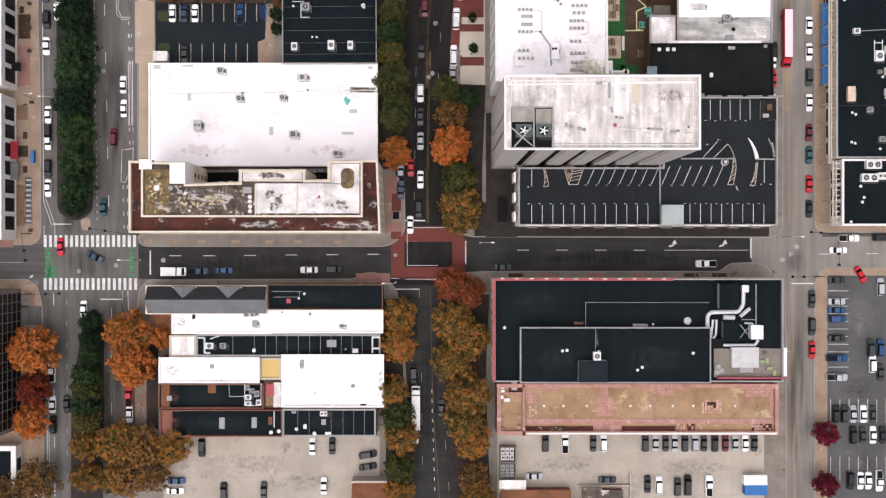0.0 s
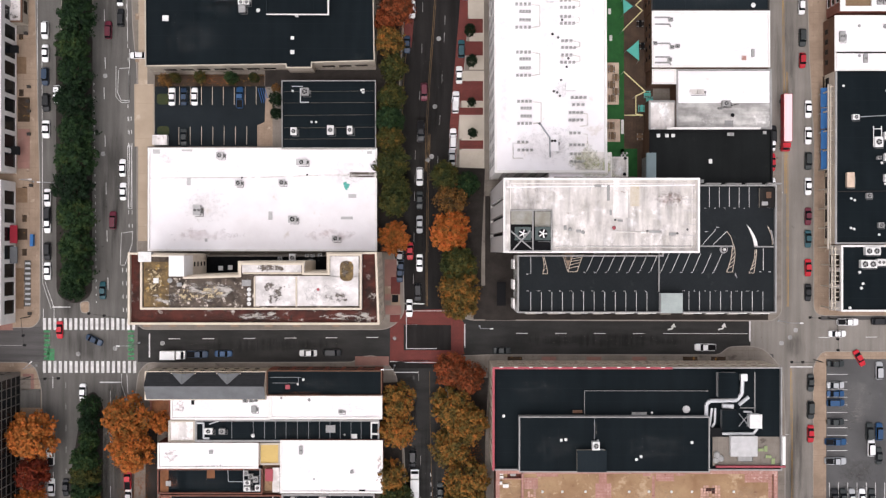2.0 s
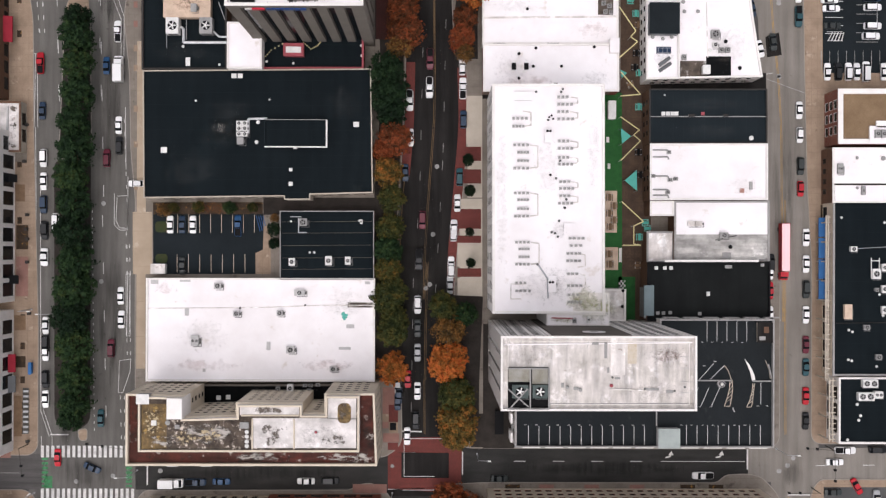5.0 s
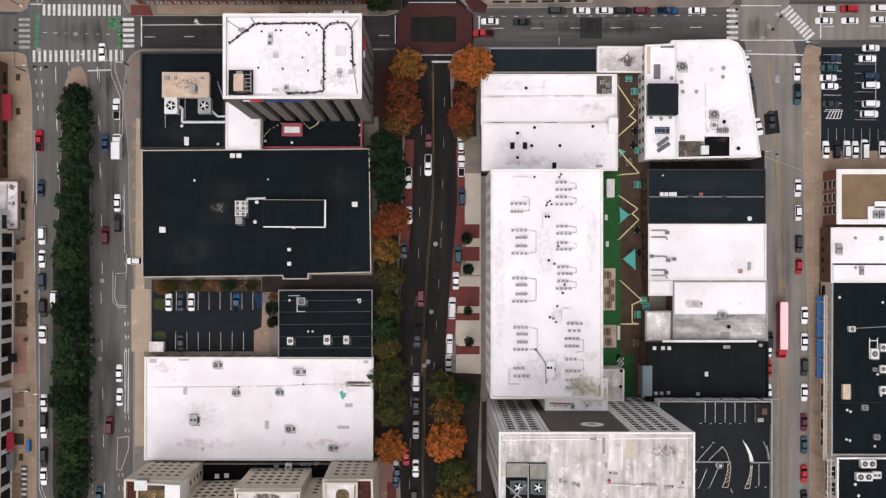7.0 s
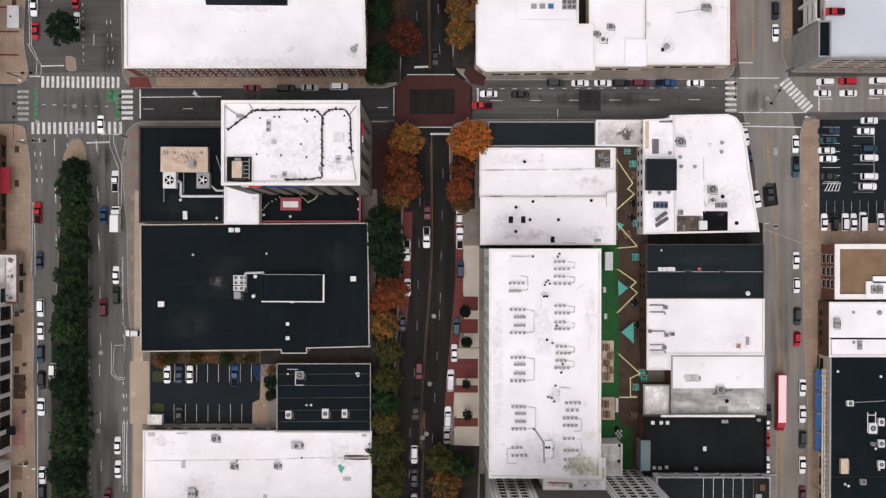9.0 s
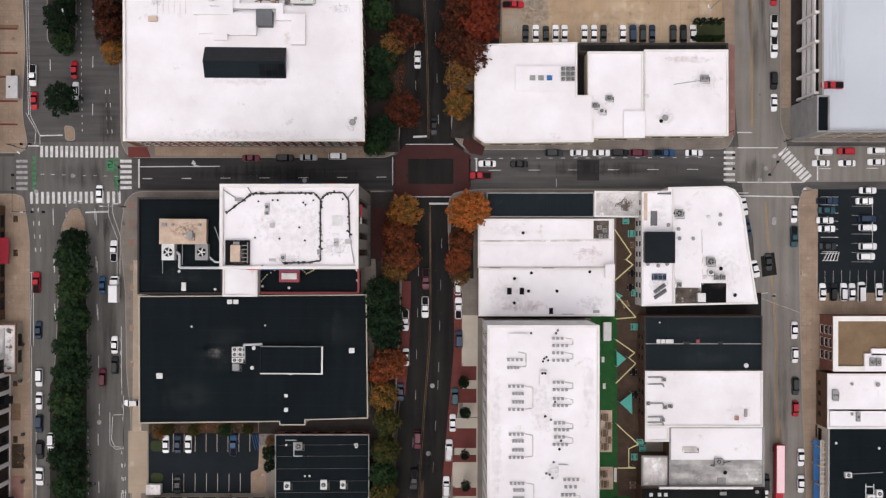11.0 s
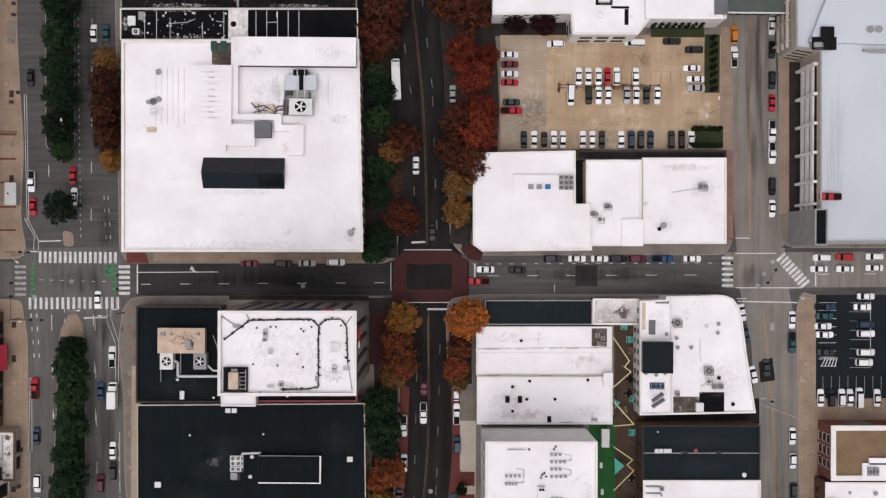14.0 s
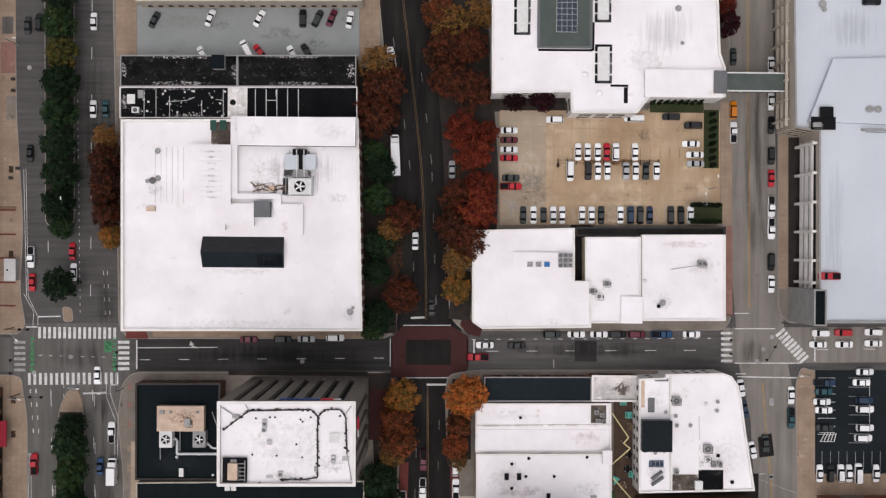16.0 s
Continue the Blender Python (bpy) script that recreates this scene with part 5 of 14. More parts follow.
def sail(pts, z, label="teal triangular shade sail over a courtyard"):
    root = thing("shade_sail", pts[0][0], pts[0][1], 0.2, label, "shade sail", "shade sails")
    o = Vector((*pts[0], 0.2))
    q = [Vector((*p, z + 0.5 * i)) - o for i, p in enumerate(pts)]
    s = Solid()
    s.face(q)
    s.face([p - Vector((0, 0, 0.03)) for p in q][::-1])
    part("cloth", s, M["canvas_teal"], root)
    for p in q:
        part("mast", Solid().bar((p.x, p.y, 0), (p.x, p.y, p.z), 0.06, 6), M["steel"], root)
    return root


def manhole(x, y):
    ob = part("manhole_cover", Solid().tube(0, 0, 0.0, 0.006, 0.42, n=16), M["unit_grey"])
    ob.location = (x, y, 0.013)
    part("rim", Solid().tube(0, 0, 0.0, 0.003, 0.6, n=16), M["line_worn"], ob)
    return tagged(ob, "round iron manhole cover in the road", "manhole cover", "manhole covers")


def paving(x0, y0, x1, y1, z, mat, label):
    return slab("pavement", rect(x0, y0, x1, y1), 0.0, z, mat, label, "pavement")


def patch(x0, y0, x1, y1, z, mat, label):
    return slab("roof_patch", rect(x0, y0, x1, y1), z - 0.1, z, mat, label, "roof patch", kind="")


def coping(x0, y0, x1, y1, z0, z1, mat, label):
    return slab("coping", rect(x0, y0, x1, y1), z0, z1, mat, label, "coping", kind="")


def median_tree(x, y, r, tone):
    return tree(x, y, r, tone, group="trees on the avenue median")


def shrub(x, y, r, tone):
    return tree(x, y, r, tone, group="shrubs round the lots")


def run(pts, z, r, mat, label, name="duct", category="duct"):
    """A pipe along a line of points at one height."""
    return pipe([(x, y, z) for x, y in pts], r, mat, label, name, category)


def lanes(pts, width=0.12, mat="line_white"):
    for a, b in zip(pts, pts[1:]):
        lane(a, b, width, mat)


def arrow(x, y, way):
    """A bent turn arrow painted on the street; way says to which side it starts."""
    s = Solid()
    s.prism([(-1.1, -0.55), (0.1, -0.3), (0.55, 0.35), (0.2, 0.45), (-0.1, 0.1), (-1.1, -0.2)], 0.012, 0.016)
    s.prism([(-0.35, 0.35), (1.0, 0.25), (0.5, 1.35)], 0.012, 0.0165)
    ob = tagged(part("lane_arrow", s, M["line_white"]), "white painted turn arrow on asphalt", "road marking", kind="structure")
    ob.matrix_basis = pose(x, y, 0) @ Matrix.Diagonal((way, 1, 1, 1))
    return ob


def pipe_rack(pts, z):
    """A dark pipe on many small supports across a flat roof."""
    root = thing("pipe_rack", *pts[0], z, "dark pipe on many small supports crossing a white roof", "pipe rack", "pipe racks of the hotel roof")
    o, s, rng = Vector((*pts[0], 0)), Solid(), random.Random(int(pts[0][0] * 10))
    foot = [Solid().box(-w, -d, 0, w, d, h).mesh("support", M[m]) for w, d, h, m in ((0.26, 0.2, 0.32, "dark"), (0.18, 0.32, 0.36, "frame_dark"), (0.2, 0.22, 0.42, "unit_grey"))]
    for a, b in zip(pts, pts[1:]):
        a, b = Vector((*a, 0.38)) - o, Vector((*b, 0.38)) - o
        s.bar(a, b, 0.15, 6)
        n = max(1, int((b - a).length / 0.72))
        for i in range(n):
            p = a + (b - a) * ((i + rng.uniform(0.2, 0.8)) / n)
            q = part("support", foot[rng.randrange(3)], None, root)
            q.matrix_basis = pose(p.x + rng.uniform(-0.2, 0.2), p.y + rng.uniform(-0.2, 0.2), 0, 0, 0, rng.uniform(0, 90))
    part("pipe", s, M["frame_dark"], root)
    return root


# ---- labels used many times ----
SQUARE_TREE = "square tree pit in the pavement"
THIN_RAISED = "thin raised seam on a black roof"
SMALL_PAVED = "small paved panel beside the kerb"
PATCH_PINK = "patch of pink floor tiles in a ruin"
PALE_PIPE = "pale pipe run on a white roof"
WHITE_COPING = "white coping stone between red copings"
DARK_LITTER = "dark litter bin on a pavement"
WORN_PAVING = "worn paving panel in a shop pavement"
TREE_SHADE = "pavement painted dark as tree shade, strewn with leaves"
WHITE_BRIDGE = "white bridge over a roof slot"
GREY_STEEL = "grey steel bicycle rack on a pavement"
WHITE_SQUARE = "white square of a giant chessboard"
SILVER_SHEET = "silver sheet-metal duct bending over a black roof"
WHITE_PAINTED = "white painted roof beam"
WHITE_SEALANT = "white sealant line on a black roof"
DARK_RED = "dark red stained floor of a ruin"
GREY_STEEL_BEAM = "grey steel beam over a machine pit"
PALE_LOW = "pale low concrete wall on a parking deck"
PALE_CONCRETE = "pale concrete panel on a garage wall"
FAINT_RAISED = "faint raised seam on a white roof"
NARROW_PLANTED = "narrow planted panel along the pavement"
REDDISH_BRICK = "reddish brick band across the pavement"
BRICK_CONCRETE = "brick and concrete paving panel before shops"
DARK_SERVICE = "dark service alley between buildings"
THIN_PIPE = "thin pipe on a white roof"
GREY_PIPE = "grey pipe on a white roof"
THICK_WHITE = "thick white screen wall on a roof"
BLACK_SLOT = "black slot in a white roof"
DARK_RED_BRICK = "dark red brick band across a pavement"
THIN_PALE = "thin pale seam on a black roof"
DARK_GREY = "dark grey asphalt cross street"
NARROW_PLANTED_STREET = "narrow planted street median with a concrete kerb"
BLUE_CANVAS = "blue canvas shop awning over the pavement"
PALE_SHEET = "pale sheet-metal roof machine in a dark slot"

# ---- ground, roads and pavements ----
tagged(part("ground", Solid().box(-900, -900, -1, 900, 1100, -0.06), M["asphalt"]), "grey asphalt city ground reaching to the horizon", "ground", kind="structure")
road([(-89.36, -153.2), (-88.31, -63.84), (-88.08, -8.59), (-88.46, 63.73), (-89.29, 78.41), (-91.37, 130.48), (-92.74, 220.45), (-94.64, 322.18)], 30, "asphalt_light", "wide grey asphalt avenue divided by a tree-lined median")
road([(-91.72, 137.44), (-92.74, 220.45), (-94.64, 322.18)], 30, "asphalt", "grey asphalt avenue north of a crossing", z=0.004)
road([(-1.15, -153.5), (-1.68, -63.9), (-2.44, -37.51), (-3.19, -11.42), (-2.49, 3.08), (-2.07, 20.49), (-0.59, 41.27), (0.14, 67.42), (0.76, 87.76), (0.32, 113.9), (0.59, 131.14), (-0.16, 151.5), (-1.82, 177.69), (-4.07, 203.88), (-6.54, 221.33), (-10.56, 250.42), (-16.97, 323.23)], 16.5, "asphalt_dark", "dark asphalt two-way street curving gently between trees", z=0.006, bent=True)
road([(95.54, -153.83), (94.42, -63.98), (93.63, 0.15), (92.76, 41.67), (91.84, 79.53), (89.77, 114.49), (86.69, 128.84), (84.62, 152.17), (83, 193.03), (82.34, 222.23), (80.85, 324.54)], 12.4, "asphalt_side", "light grey asphalt side street with a yellow centre line")
road([(-1.15, -153.5), (-1.68, -63.9), (-2.44, -37.51), (-3.04, -17.22), (-3.05, -9.24)], 16.5, "asphalt_mid", "grey asphalt street between autumn trees", z=0.0098, bent=True)
road([(-75.83, -3.23), (-38.97, -3.04), (-10.02, -2.72)], 9, "asphalt_mid", DARK_GREY, z=0.008)
road([(7.38, -1.35), (48.05, -1.4), (81.53, -1.3)], 9.3, "asphalt_mid", DARK_GREY, z=0.008)
road([(-240.3, -3.25), (-99.63, -3.25)], 9, "asphalt", "grey asphalt cross street", z=0.002)
road([(81.53, -1.17), (115.07, -0.85), (238.15, -0.42)], 8.6, "asphalt_side", "grey asphalt cross street", z=0.0045)
road([(-74.87, 129.73), (-40.09, 129.98), (-8.13, 130.2)], 8.8, "asphalt_cross", DARK_GREY, z=0.008)
road([(9.61, 131.49), (42.84, 132.02), (76.43, 132.27)], 8.6, "asphalt", DARK_GREY, z=0.008)
road([(-239.02, 128.26), (-100.91, 129.25)], 8.8, "asphalt_light", "grey asphalt cross street", z=0.002)
road([(76.42, 132.85), (117.42, 133.44), (241.06, 134.92)], 9.2, "asphalt_side", "grey asphalt cross street", z=0.002)
slab("road", [(-11.17, -7.36), (-0.15, -8.08), (7.68, -5.61), (7.81, 2.52), (3.75, 5.99), (-9.3, 5.69), (-11.18, 1.62)], -0.05, 0.016, "brick_paving", "dark red brick-paved street crossing", "road")
slab("road", rect(-7.7, -4.6, 4.48, 1.92), -0.05, 0.022, "asphalt_dark", "dark asphalt square inside the brick crossing", "road")
slab("road", [(-9.24, 124.09), (9.38, 124.22), (10.67, 126.85), (10.6, 134.7), (6.36, 137.29), (-6.44, 137.2), (-9.32, 133.98)], -0.05, 0.016, "brick_dusky", "dark red brick-paved street crossing", "road")
slab("road", rect(-5.52, 127.36, 6.12, 133.76), -0.05, 0.022, "asphalt_dark", "dark asphalt square inside the brick crossing", "road")
pavement([(-75.69, 0.54), (-11.47, 0.61), (-7.42, 4.24), (-7.72, 16.13), (-9.46, 17.86), (-10.2, 19.46), (-9.23, 55.75), (-8.17, 73.18), (-7.23, 87.71), (-6.89, 105.14), (-6.97, 119.67), (-9.76, 125.46), (-73.37, 125.02), (-75.97, 124.57), (-78.27, 122.09), (-79.37, 113.38), (-77.85, 98.9), (-77.44, 78.62), (-76.22, 67.03), (-76.16, 34.83), (-75.98, 5.89)], "stained concrete pavement with a rounded kerb, round a city block", "concrete", 3)
pavement([(7.81, 3.05), (87.4, 3.0), (89.68, 5.2), (89.63, 49.73), (85.57, 48.92), (84.75, 95.52), (81.79, 102.78), (78.49, 120.24), (76.56, 126.63), (12.47, 126.19), (5.2, 124.98), (4.65, 119.74), (5.32, 103.76), (8.53, 100.88), (9.04, 87.8), (8.1, 73.27), (7, 61.64), (5.77, 47.11), (5.24, 38.39), (3.71, 35), (3.75, 7.44)], "stained concrete pavement with a rounded kerb, round a city block", "concrete", 3)
pavement([(-76.37, -153.25), (-8.11, -153.48), (-7.63, -63.9), (-6.78, -46.21), (-7.38, -30.27), (-9.42, -17.22), (-9.14, -11.42), (-11.46, -8.09), (-15.08, -5.77), (-18.71, -6.21), (-20.88, -7.66), (-70.04, -7.85), (-73.37, -7.71), (-75.67, -10.32), (-76.53, -17.26)], "worn concrete pavement with planted trees, round a city block", "concrete", 3)
pavement([(4.65, -153.52), (91.02, -153.82), (90.63, -63.97), (90.59, -22.97), (89.99, -9.16), (85.17, -4.08), (81.53, -3.21), (75.7, -3.5), (73.52, -5.54), (14.64, -5.6), (4.49, -6.04), (3.04, -11.41), (3.36, -37.51), (4.55, -63.91)], "worn concrete pavement with planted trees, round a city block", "concrete", 3)
pavement([(98.02, -153.84), (238.31, -154.32), (238.16, -4.51), (103.4, -4.64), (99.76, -4.64), (97.57, -8.43), (97.6, -37.51)], "tan concrete pavement edging a parking lot", "concrete_tan", 3)
pavement([(97.7, 4.37), (238.15, 4.55), (239.4, 127.61), (99.2, 126.64), (96.71, 127.65), (95.13, 123.26), (95.71, 95.58), (96.42, 70.82), (97.65, 49.75)], "tan concrete pavement along a shop front", "concrete_tan", 3)
pavement([(-240.31, 0.78), (-102.51, 0.94), (-100.64, 2.96), (-100.68, 34.77), (-102.03, 84.27), (-102.34, 113.24), (-103.99, 123.36), (-106.3, 124.07), (-239.95, 123.16)], "tan concrete pavement in front of old shops", "concrete_tan", 3)
pavement([(-240.11, -152.69), (-99.74, -153.17), (-99.84, -63.83), (-100.19, -14.38), (-101.64, -9.33), (-103.95, -7.74), (-240.3, -7.86)], "brick and concrete pavement at a street corner", "concrete_tan", 3)
pavement([(-239.07, 133.17), (-104.56, 134.44), (-103, 136.92), (-104.51, 144.88), (-103.8, 162.29), (-105.79, 191.29), (-106.33, 220.32), (-108.39, 321.99), (-240.91, 320.21)], "tan concrete pavement in front of old shops", "concrete_tan", 3)
pavement([(-77.22, 133.48), (-11.07, 133.96), (-8.46, 135.44), (-7.63, 139.81), (-8.37, 160.17), (-9.97, 177.62), (-10.87, 199.44), (-12.94, 221.26), (-22.79, 323.15), (-82.91, 322.34), (-81.45, 220.57), (-80.2, 177.01), (-79.28, 137.1)], "red brick and concrete pavement round a city block", "concrete", 3)
pavement([(13.65, 136.18), (76.69, 136.79), (78.71, 140.45), (78.13, 178.38), (77.22, 222.18), (75.73, 324.48), (-9.7, 323.32), (-0.14, 221.39), (3.74, 192.3), (4.7, 163.19), (5.61, 139.91), (8.99, 136.15)], "dark stained concrete pavement round a city block", "concrete", 3)
pavement([(92.47, 138.8), (241.03, 139.61), (239.87, 326.69), (89.64, 324.66), (89.81, 222.3), (90.13, 178.49), (90.4, 142.73)], "stained concrete pavement beside a parking garage", "concrete", 3)
# Planted medians get a dark ground colour that paints the shade beneath their trees.
pavement([(-96.69, 76.43), (-87.75, 76.46), (-87.67, 9.49), (-91.71, 7.02), (-96.33, 9.48)], NARROW_PLANTED_STREET, "concrete_dark_and_shade", 2)
pavement([(-89.52, -17.27), (-86.92, -15.1), (-84.75, -18.71), (-85.33, -138.76), (-92.98, -138.73), (-92.67, -37.52)], NARROW_PLANTED_STREET, "concrete_dark_and_shade", 2)
pavement([(-96.07, 76.78), (-87.26, 76.82), (-87.76, 113.33), (-89.68, 120.56), (-92.13, 120.26), (-94.41, 115.46), (-95.53, 84.31)], NARROW_PLANTED_STREET, "concrete_dark_and_shade", 2)
pavement([(-98.3, 162.34), (-90.78, 162.4), (-91.29, 220.47), (-92.5, 293.12), (-99.74, 293.03)], NARROW_PLANTED_STREET, "concrete_dark_and_shade", 2)
pavement([(-93.46, 137.72), (-90.86, 137.74), (-91.18, 141.36), (-93.79, 141.78)], "small concrete traffic island at a crossing", "concrete_tan", 1)
pavement([(-90.26, 4.71), (-88.1, 4.72), (-88.1, 8.04), (-90.7, 7.6)], "small concrete traffic island at a crossing", "concrete_tan", 1)
road([(5.36, 42.75), (5.17, 50.01), (5.98, 61.63), (6.94, 73.26), (7.88, 86.34), (7.51, 100.87)], 2.6, "brick_paving", "dark red brick parking strip along the street", z=0.02, bent=True)
road([(-7.01, 73.19), (-6.06, 86.26), (-5.71, 102.24)], 2.3, "brick_paving", "dark red brick parking strip along the street", z=0.02, bent=True)
for k, (x0, y0, x1, y1, mat) in enumerate(((-12.6, 14.2, -8.8, 18.7, "brick_pink"), (-11.0, 9.8, -8.6, 14.2, "brick_paving"), (-12.6, 11.8, -11.0, 14.2, "brick_pink"), (-12.6, 8.2, -11.0, 9.8, "brick_pink"), (-10.9, 7.0, -8.6, 9.7, "concrete_tan"), (-12.6, 9.8, -11.0, 11.8, "concrete_tan"), (-12.4, 4.6, -8.3, 6.9, "brick_pink"), (-11.2, 2.6, -8.6, 4.5, "brick_paving"))):
    paving(x0, y0, x1, y1, 0.166 + 0.002 * k, mat, "patched red brick and concrete paving on a street corner")
paving(-10.7, 7.7, -9.1, 9.6, 0.188, "dark", "dark square tree pit on a street corner")
for a, b in (((-7.03, 5.4), (-7.01, -4.2)), ((-7.01, -4.2), (0.8, -4.2)), ((-7.0, 5.5), (5.6, 5.55)), ((-7.4, -7.7), (0.8, -7.7)), ((8.06, 2.2), (8.06, -3.9))):
    lane(a, b, 0.13, z=0.026)
paving(-20.15, -8.52, -11.46, -6.2, 0.168, "brick_pink", "pink brick paving on a street corner")
paving(-105.09, -15.11, -102.21, -10.77, 0.166, "brick_pink", "pink brick paving on a street corner")
slab("pavement", [(9, 67.46), (12.78, 67.48), (12.64, 93.05), (8.86, 93.03)], 0, 0.166, "stone", "pale concrete paving along a street", "pavement")
slab("pavement", [(7.11, 41.01), (12.92, 41.04), (12.78, 67.19), (6.97, 67.16)], 0, 0.166, "stone", "pale concrete paving along a street", "pavement")
paving(7.63, 76.91, 12.43, 80.54, 0.171, "brick_paving", REDDISH_BRICK)
paving(7.67, 71.1, 12.46, 74.73, 0.171, "brick_paving", REDDISH_BRICK)
paving(6.42, 59.48, 12.52, 64.56, 0.171, "brick_paving", REDDISH_BRICK)
paving(6.44, 55.84, 12.54, 57.72, 0.171, "brick_paving", REDDISH_BRICK)
paving(6.5, 47.12, 12.6, 49.3, 0.171, "brick_paving", REDDISH_BRICK)
paving(8.6, 81.27, 12.68, 93.62, 0.177, "stone", "pale concrete paving panel in the pavement")
paving(6.46, 49.74, 12.86, 55.84, 0.177, "stone", "pale concrete paving panel in the pavement")
paving(6.52, 41.32, 12.9, 46.84, 0.177, "stone", "pale concrete paving panel in the pavement")
slab("pavement", [(-77.3, 133.6), (-71.5, 133.6), (-72.5, 136.3), (-77.4, 136.3)], 0, 0.166, "brick_paving", "red brick band along a kerb", "pavement")
slab("pavement", [(-15.76, 107.99), (-9.23, 108.03), (-9.32, 125.17), (-15.85, 125.13)], 0, 0.166, "concrete_dark_and_shade", "dark brick plaza paving under trees", "pavement")
slab("pavement", [(-75.71, 23.25), (-73.4, 23.26), (-73.5, 107.18), (-75.81, 107.17)], 0, 0.166, "lot_bay", "tan concrete pavement along the avenue", "pavement")
slab("pavement", [(-76.68, 47.47), (-71.77, 47.49), (-71.86, 63.43), (-76.78, 63.4)], 0, 0.171, "lot_bay", "tan concrete pavement beside a small parking lot", "pavement")
paving(-110.06, 211.59, -106.3, 220.3, 0.169, "concrete_tan", BRICK_CONCRETE)
paving(-109.96, 201.43, -106.2, 209.41, 0.169, "brick_pink", BRICK_CONCRETE)
paving(-109.84, 184.02, -106.08, 198.53, 0.169, "concrete_tan", BRICK_CONCRETE)
paving(-109.72, 172.42, -105.96, 182.28, 0.169, "concrete_tan", BRICK_CONCRETE)
paving(-109.48, 144.86, -105.72, 157.92, 0.169, "concrete_tan", BRICK_CONCRETE)
# Two dark slabs put the shade below the garage fronts into the ground colour.
slab("pavement", [(93.14, 147.56), (96.8, 147.59), (96.52, 186.72), (92.85, 186.69)], 0, 0.171, "concrete_dark_and_shade", "pavement painted dark as shade below an open garage front", "pavement")
slab("pavement", [(90.92, 190.18), (92.68, 190.19), (92.38, 231.1), (90.62, 231.08)], 0, 0.171, "concrete_dark_and_shade", "pavement painted dark as shade below an open garage front", "pavement")
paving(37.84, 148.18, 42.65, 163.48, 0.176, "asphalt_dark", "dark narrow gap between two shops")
slab("pavement", [(75.46, 164.06), (78.39, 164.08), (78.15, 195.61), (75.22, 195.58)], 0, 0.172, "concrete_tan", "tan concrete pavement beside a parking lot", "pavement")
slab("pavement", [(77.1, 140.44), (78.71, 140.45), (78.53, 163.79), (76.92, 163.78)], 0, 0.172, "brick_pink", "reddish brick band along a pavement", "pavement")
slab("pavement", [(90.65, 147.55), (92.99, 147.56), (92.7, 187.27), (90.36, 187.25)], 0, 0.172, "concrete_tan", "tan concrete pavement beside a garage", "pavement")
# Leaf-strewn strips whose dark colour paints the shade under the street trees.
road([(-11.49, 20.47), (-11.81, 42.21), (-12.12, 61.06), (-11.38, 77.52), (-10.59, 90.59), (-10.67, 106.57), (-12.22, 123.99)], 6, "concrete_dark_and_shade", TREE_SHADE, z=0.175, bent=True)
road([(8.24, 5.27), (8.23, 20.5), (8.79, 35.01), (9.07, 42.26)], 8, "concrete_dark_and_shade", TREE_SHADE, z=0.178, bent=True)
road([(8.52, 103.06), (8.46, 113.96), (9.57, 123.41)], 6, "concrete_dark_and_shade", TREE_SHADE, z=0.181, bent=True)
road([(-9.95, -63.9), (-9.97, -46.21), (-10.56, -30.27), (-11.45, -12.87)], 5, "concrete_dark_and_shade", TREE_SHADE, z=0.184, bent=True)
road([(10.08, -75.23), (8.89, -52.02), (8.28, -30.26), (9.13, -11.41)], 10, "concrete_dark_and_shade", TREE_SHADE, z=0.187, bent=True)
road([(-12.24, 135.41), (-12.45, 160.14), (-13.75, 177.58), (-14.84, 203.77)], 8.6, "concrete_dark_and_shade", TREE_SHADE, z=0.19, bent=True)
road([(8.09, 139.05), (9.45, 151.58)], 5.5, "concrete_dark_and_shade", TREE_SHADE, z=0.193, bent=True)
road([(10.6, 160.5), (10.9, 177.81), (8.9, 204.01), (6.7, 233.13)], 14, "concrete_dark_and_shade", TREE_SHADE, z=0.196, bent=True)
road([(-72.19, -23.05), (-72.17, -46.2)], 3, "concrete_dark_and_shade", TREE_SHADE, z=0.199, bent=True)
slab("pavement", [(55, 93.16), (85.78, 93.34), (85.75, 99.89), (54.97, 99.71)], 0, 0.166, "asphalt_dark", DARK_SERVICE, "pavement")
slab("pavement", [(-43.35, 62.84), (-14.79, 62.99), (-14.81, 67.34), (-43.37, 67.2)], 0, 0.169, "concrete_dark_and_shade", DARK_SERVICE, "pavement")
slab("pavement", [(13.18, 3.1), (21.16, 3.11), (21.13, 35.04), (13.14, 35.02)], 0, 0.169, "concrete_dark_and_shade", "dark paved alley beside a garage", "pavement")
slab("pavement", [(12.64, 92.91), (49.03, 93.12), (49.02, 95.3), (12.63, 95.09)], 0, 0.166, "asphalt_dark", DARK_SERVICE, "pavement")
slab("pavement", [(16.12, 192.7), (36.82, 192.89), (36.78, 198), (16.07, 197.8)], 0, 0.169, "concrete_dark_and_shade", "dark planted forecourt with red-leaved trees", "pavement")
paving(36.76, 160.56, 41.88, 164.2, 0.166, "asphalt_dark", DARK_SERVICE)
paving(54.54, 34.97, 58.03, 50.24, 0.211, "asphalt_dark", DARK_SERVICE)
slab("pavement", [(99.96, 62.68), (117.8, 62.76), (117.79, 66.12), (99.95, 66.03)], 0, 0.169, "mulch", "brown bare ground between two buildings", "pavement")
slab("parking_lot", [(-71.48, 47.49), (-43.26, 47.62), (-43.35, 63.13), (-71.57, 63)], -0.2, 0.17, "asphalt_new", "small dark asphalt parking lot with white stall lines", "parking lot")
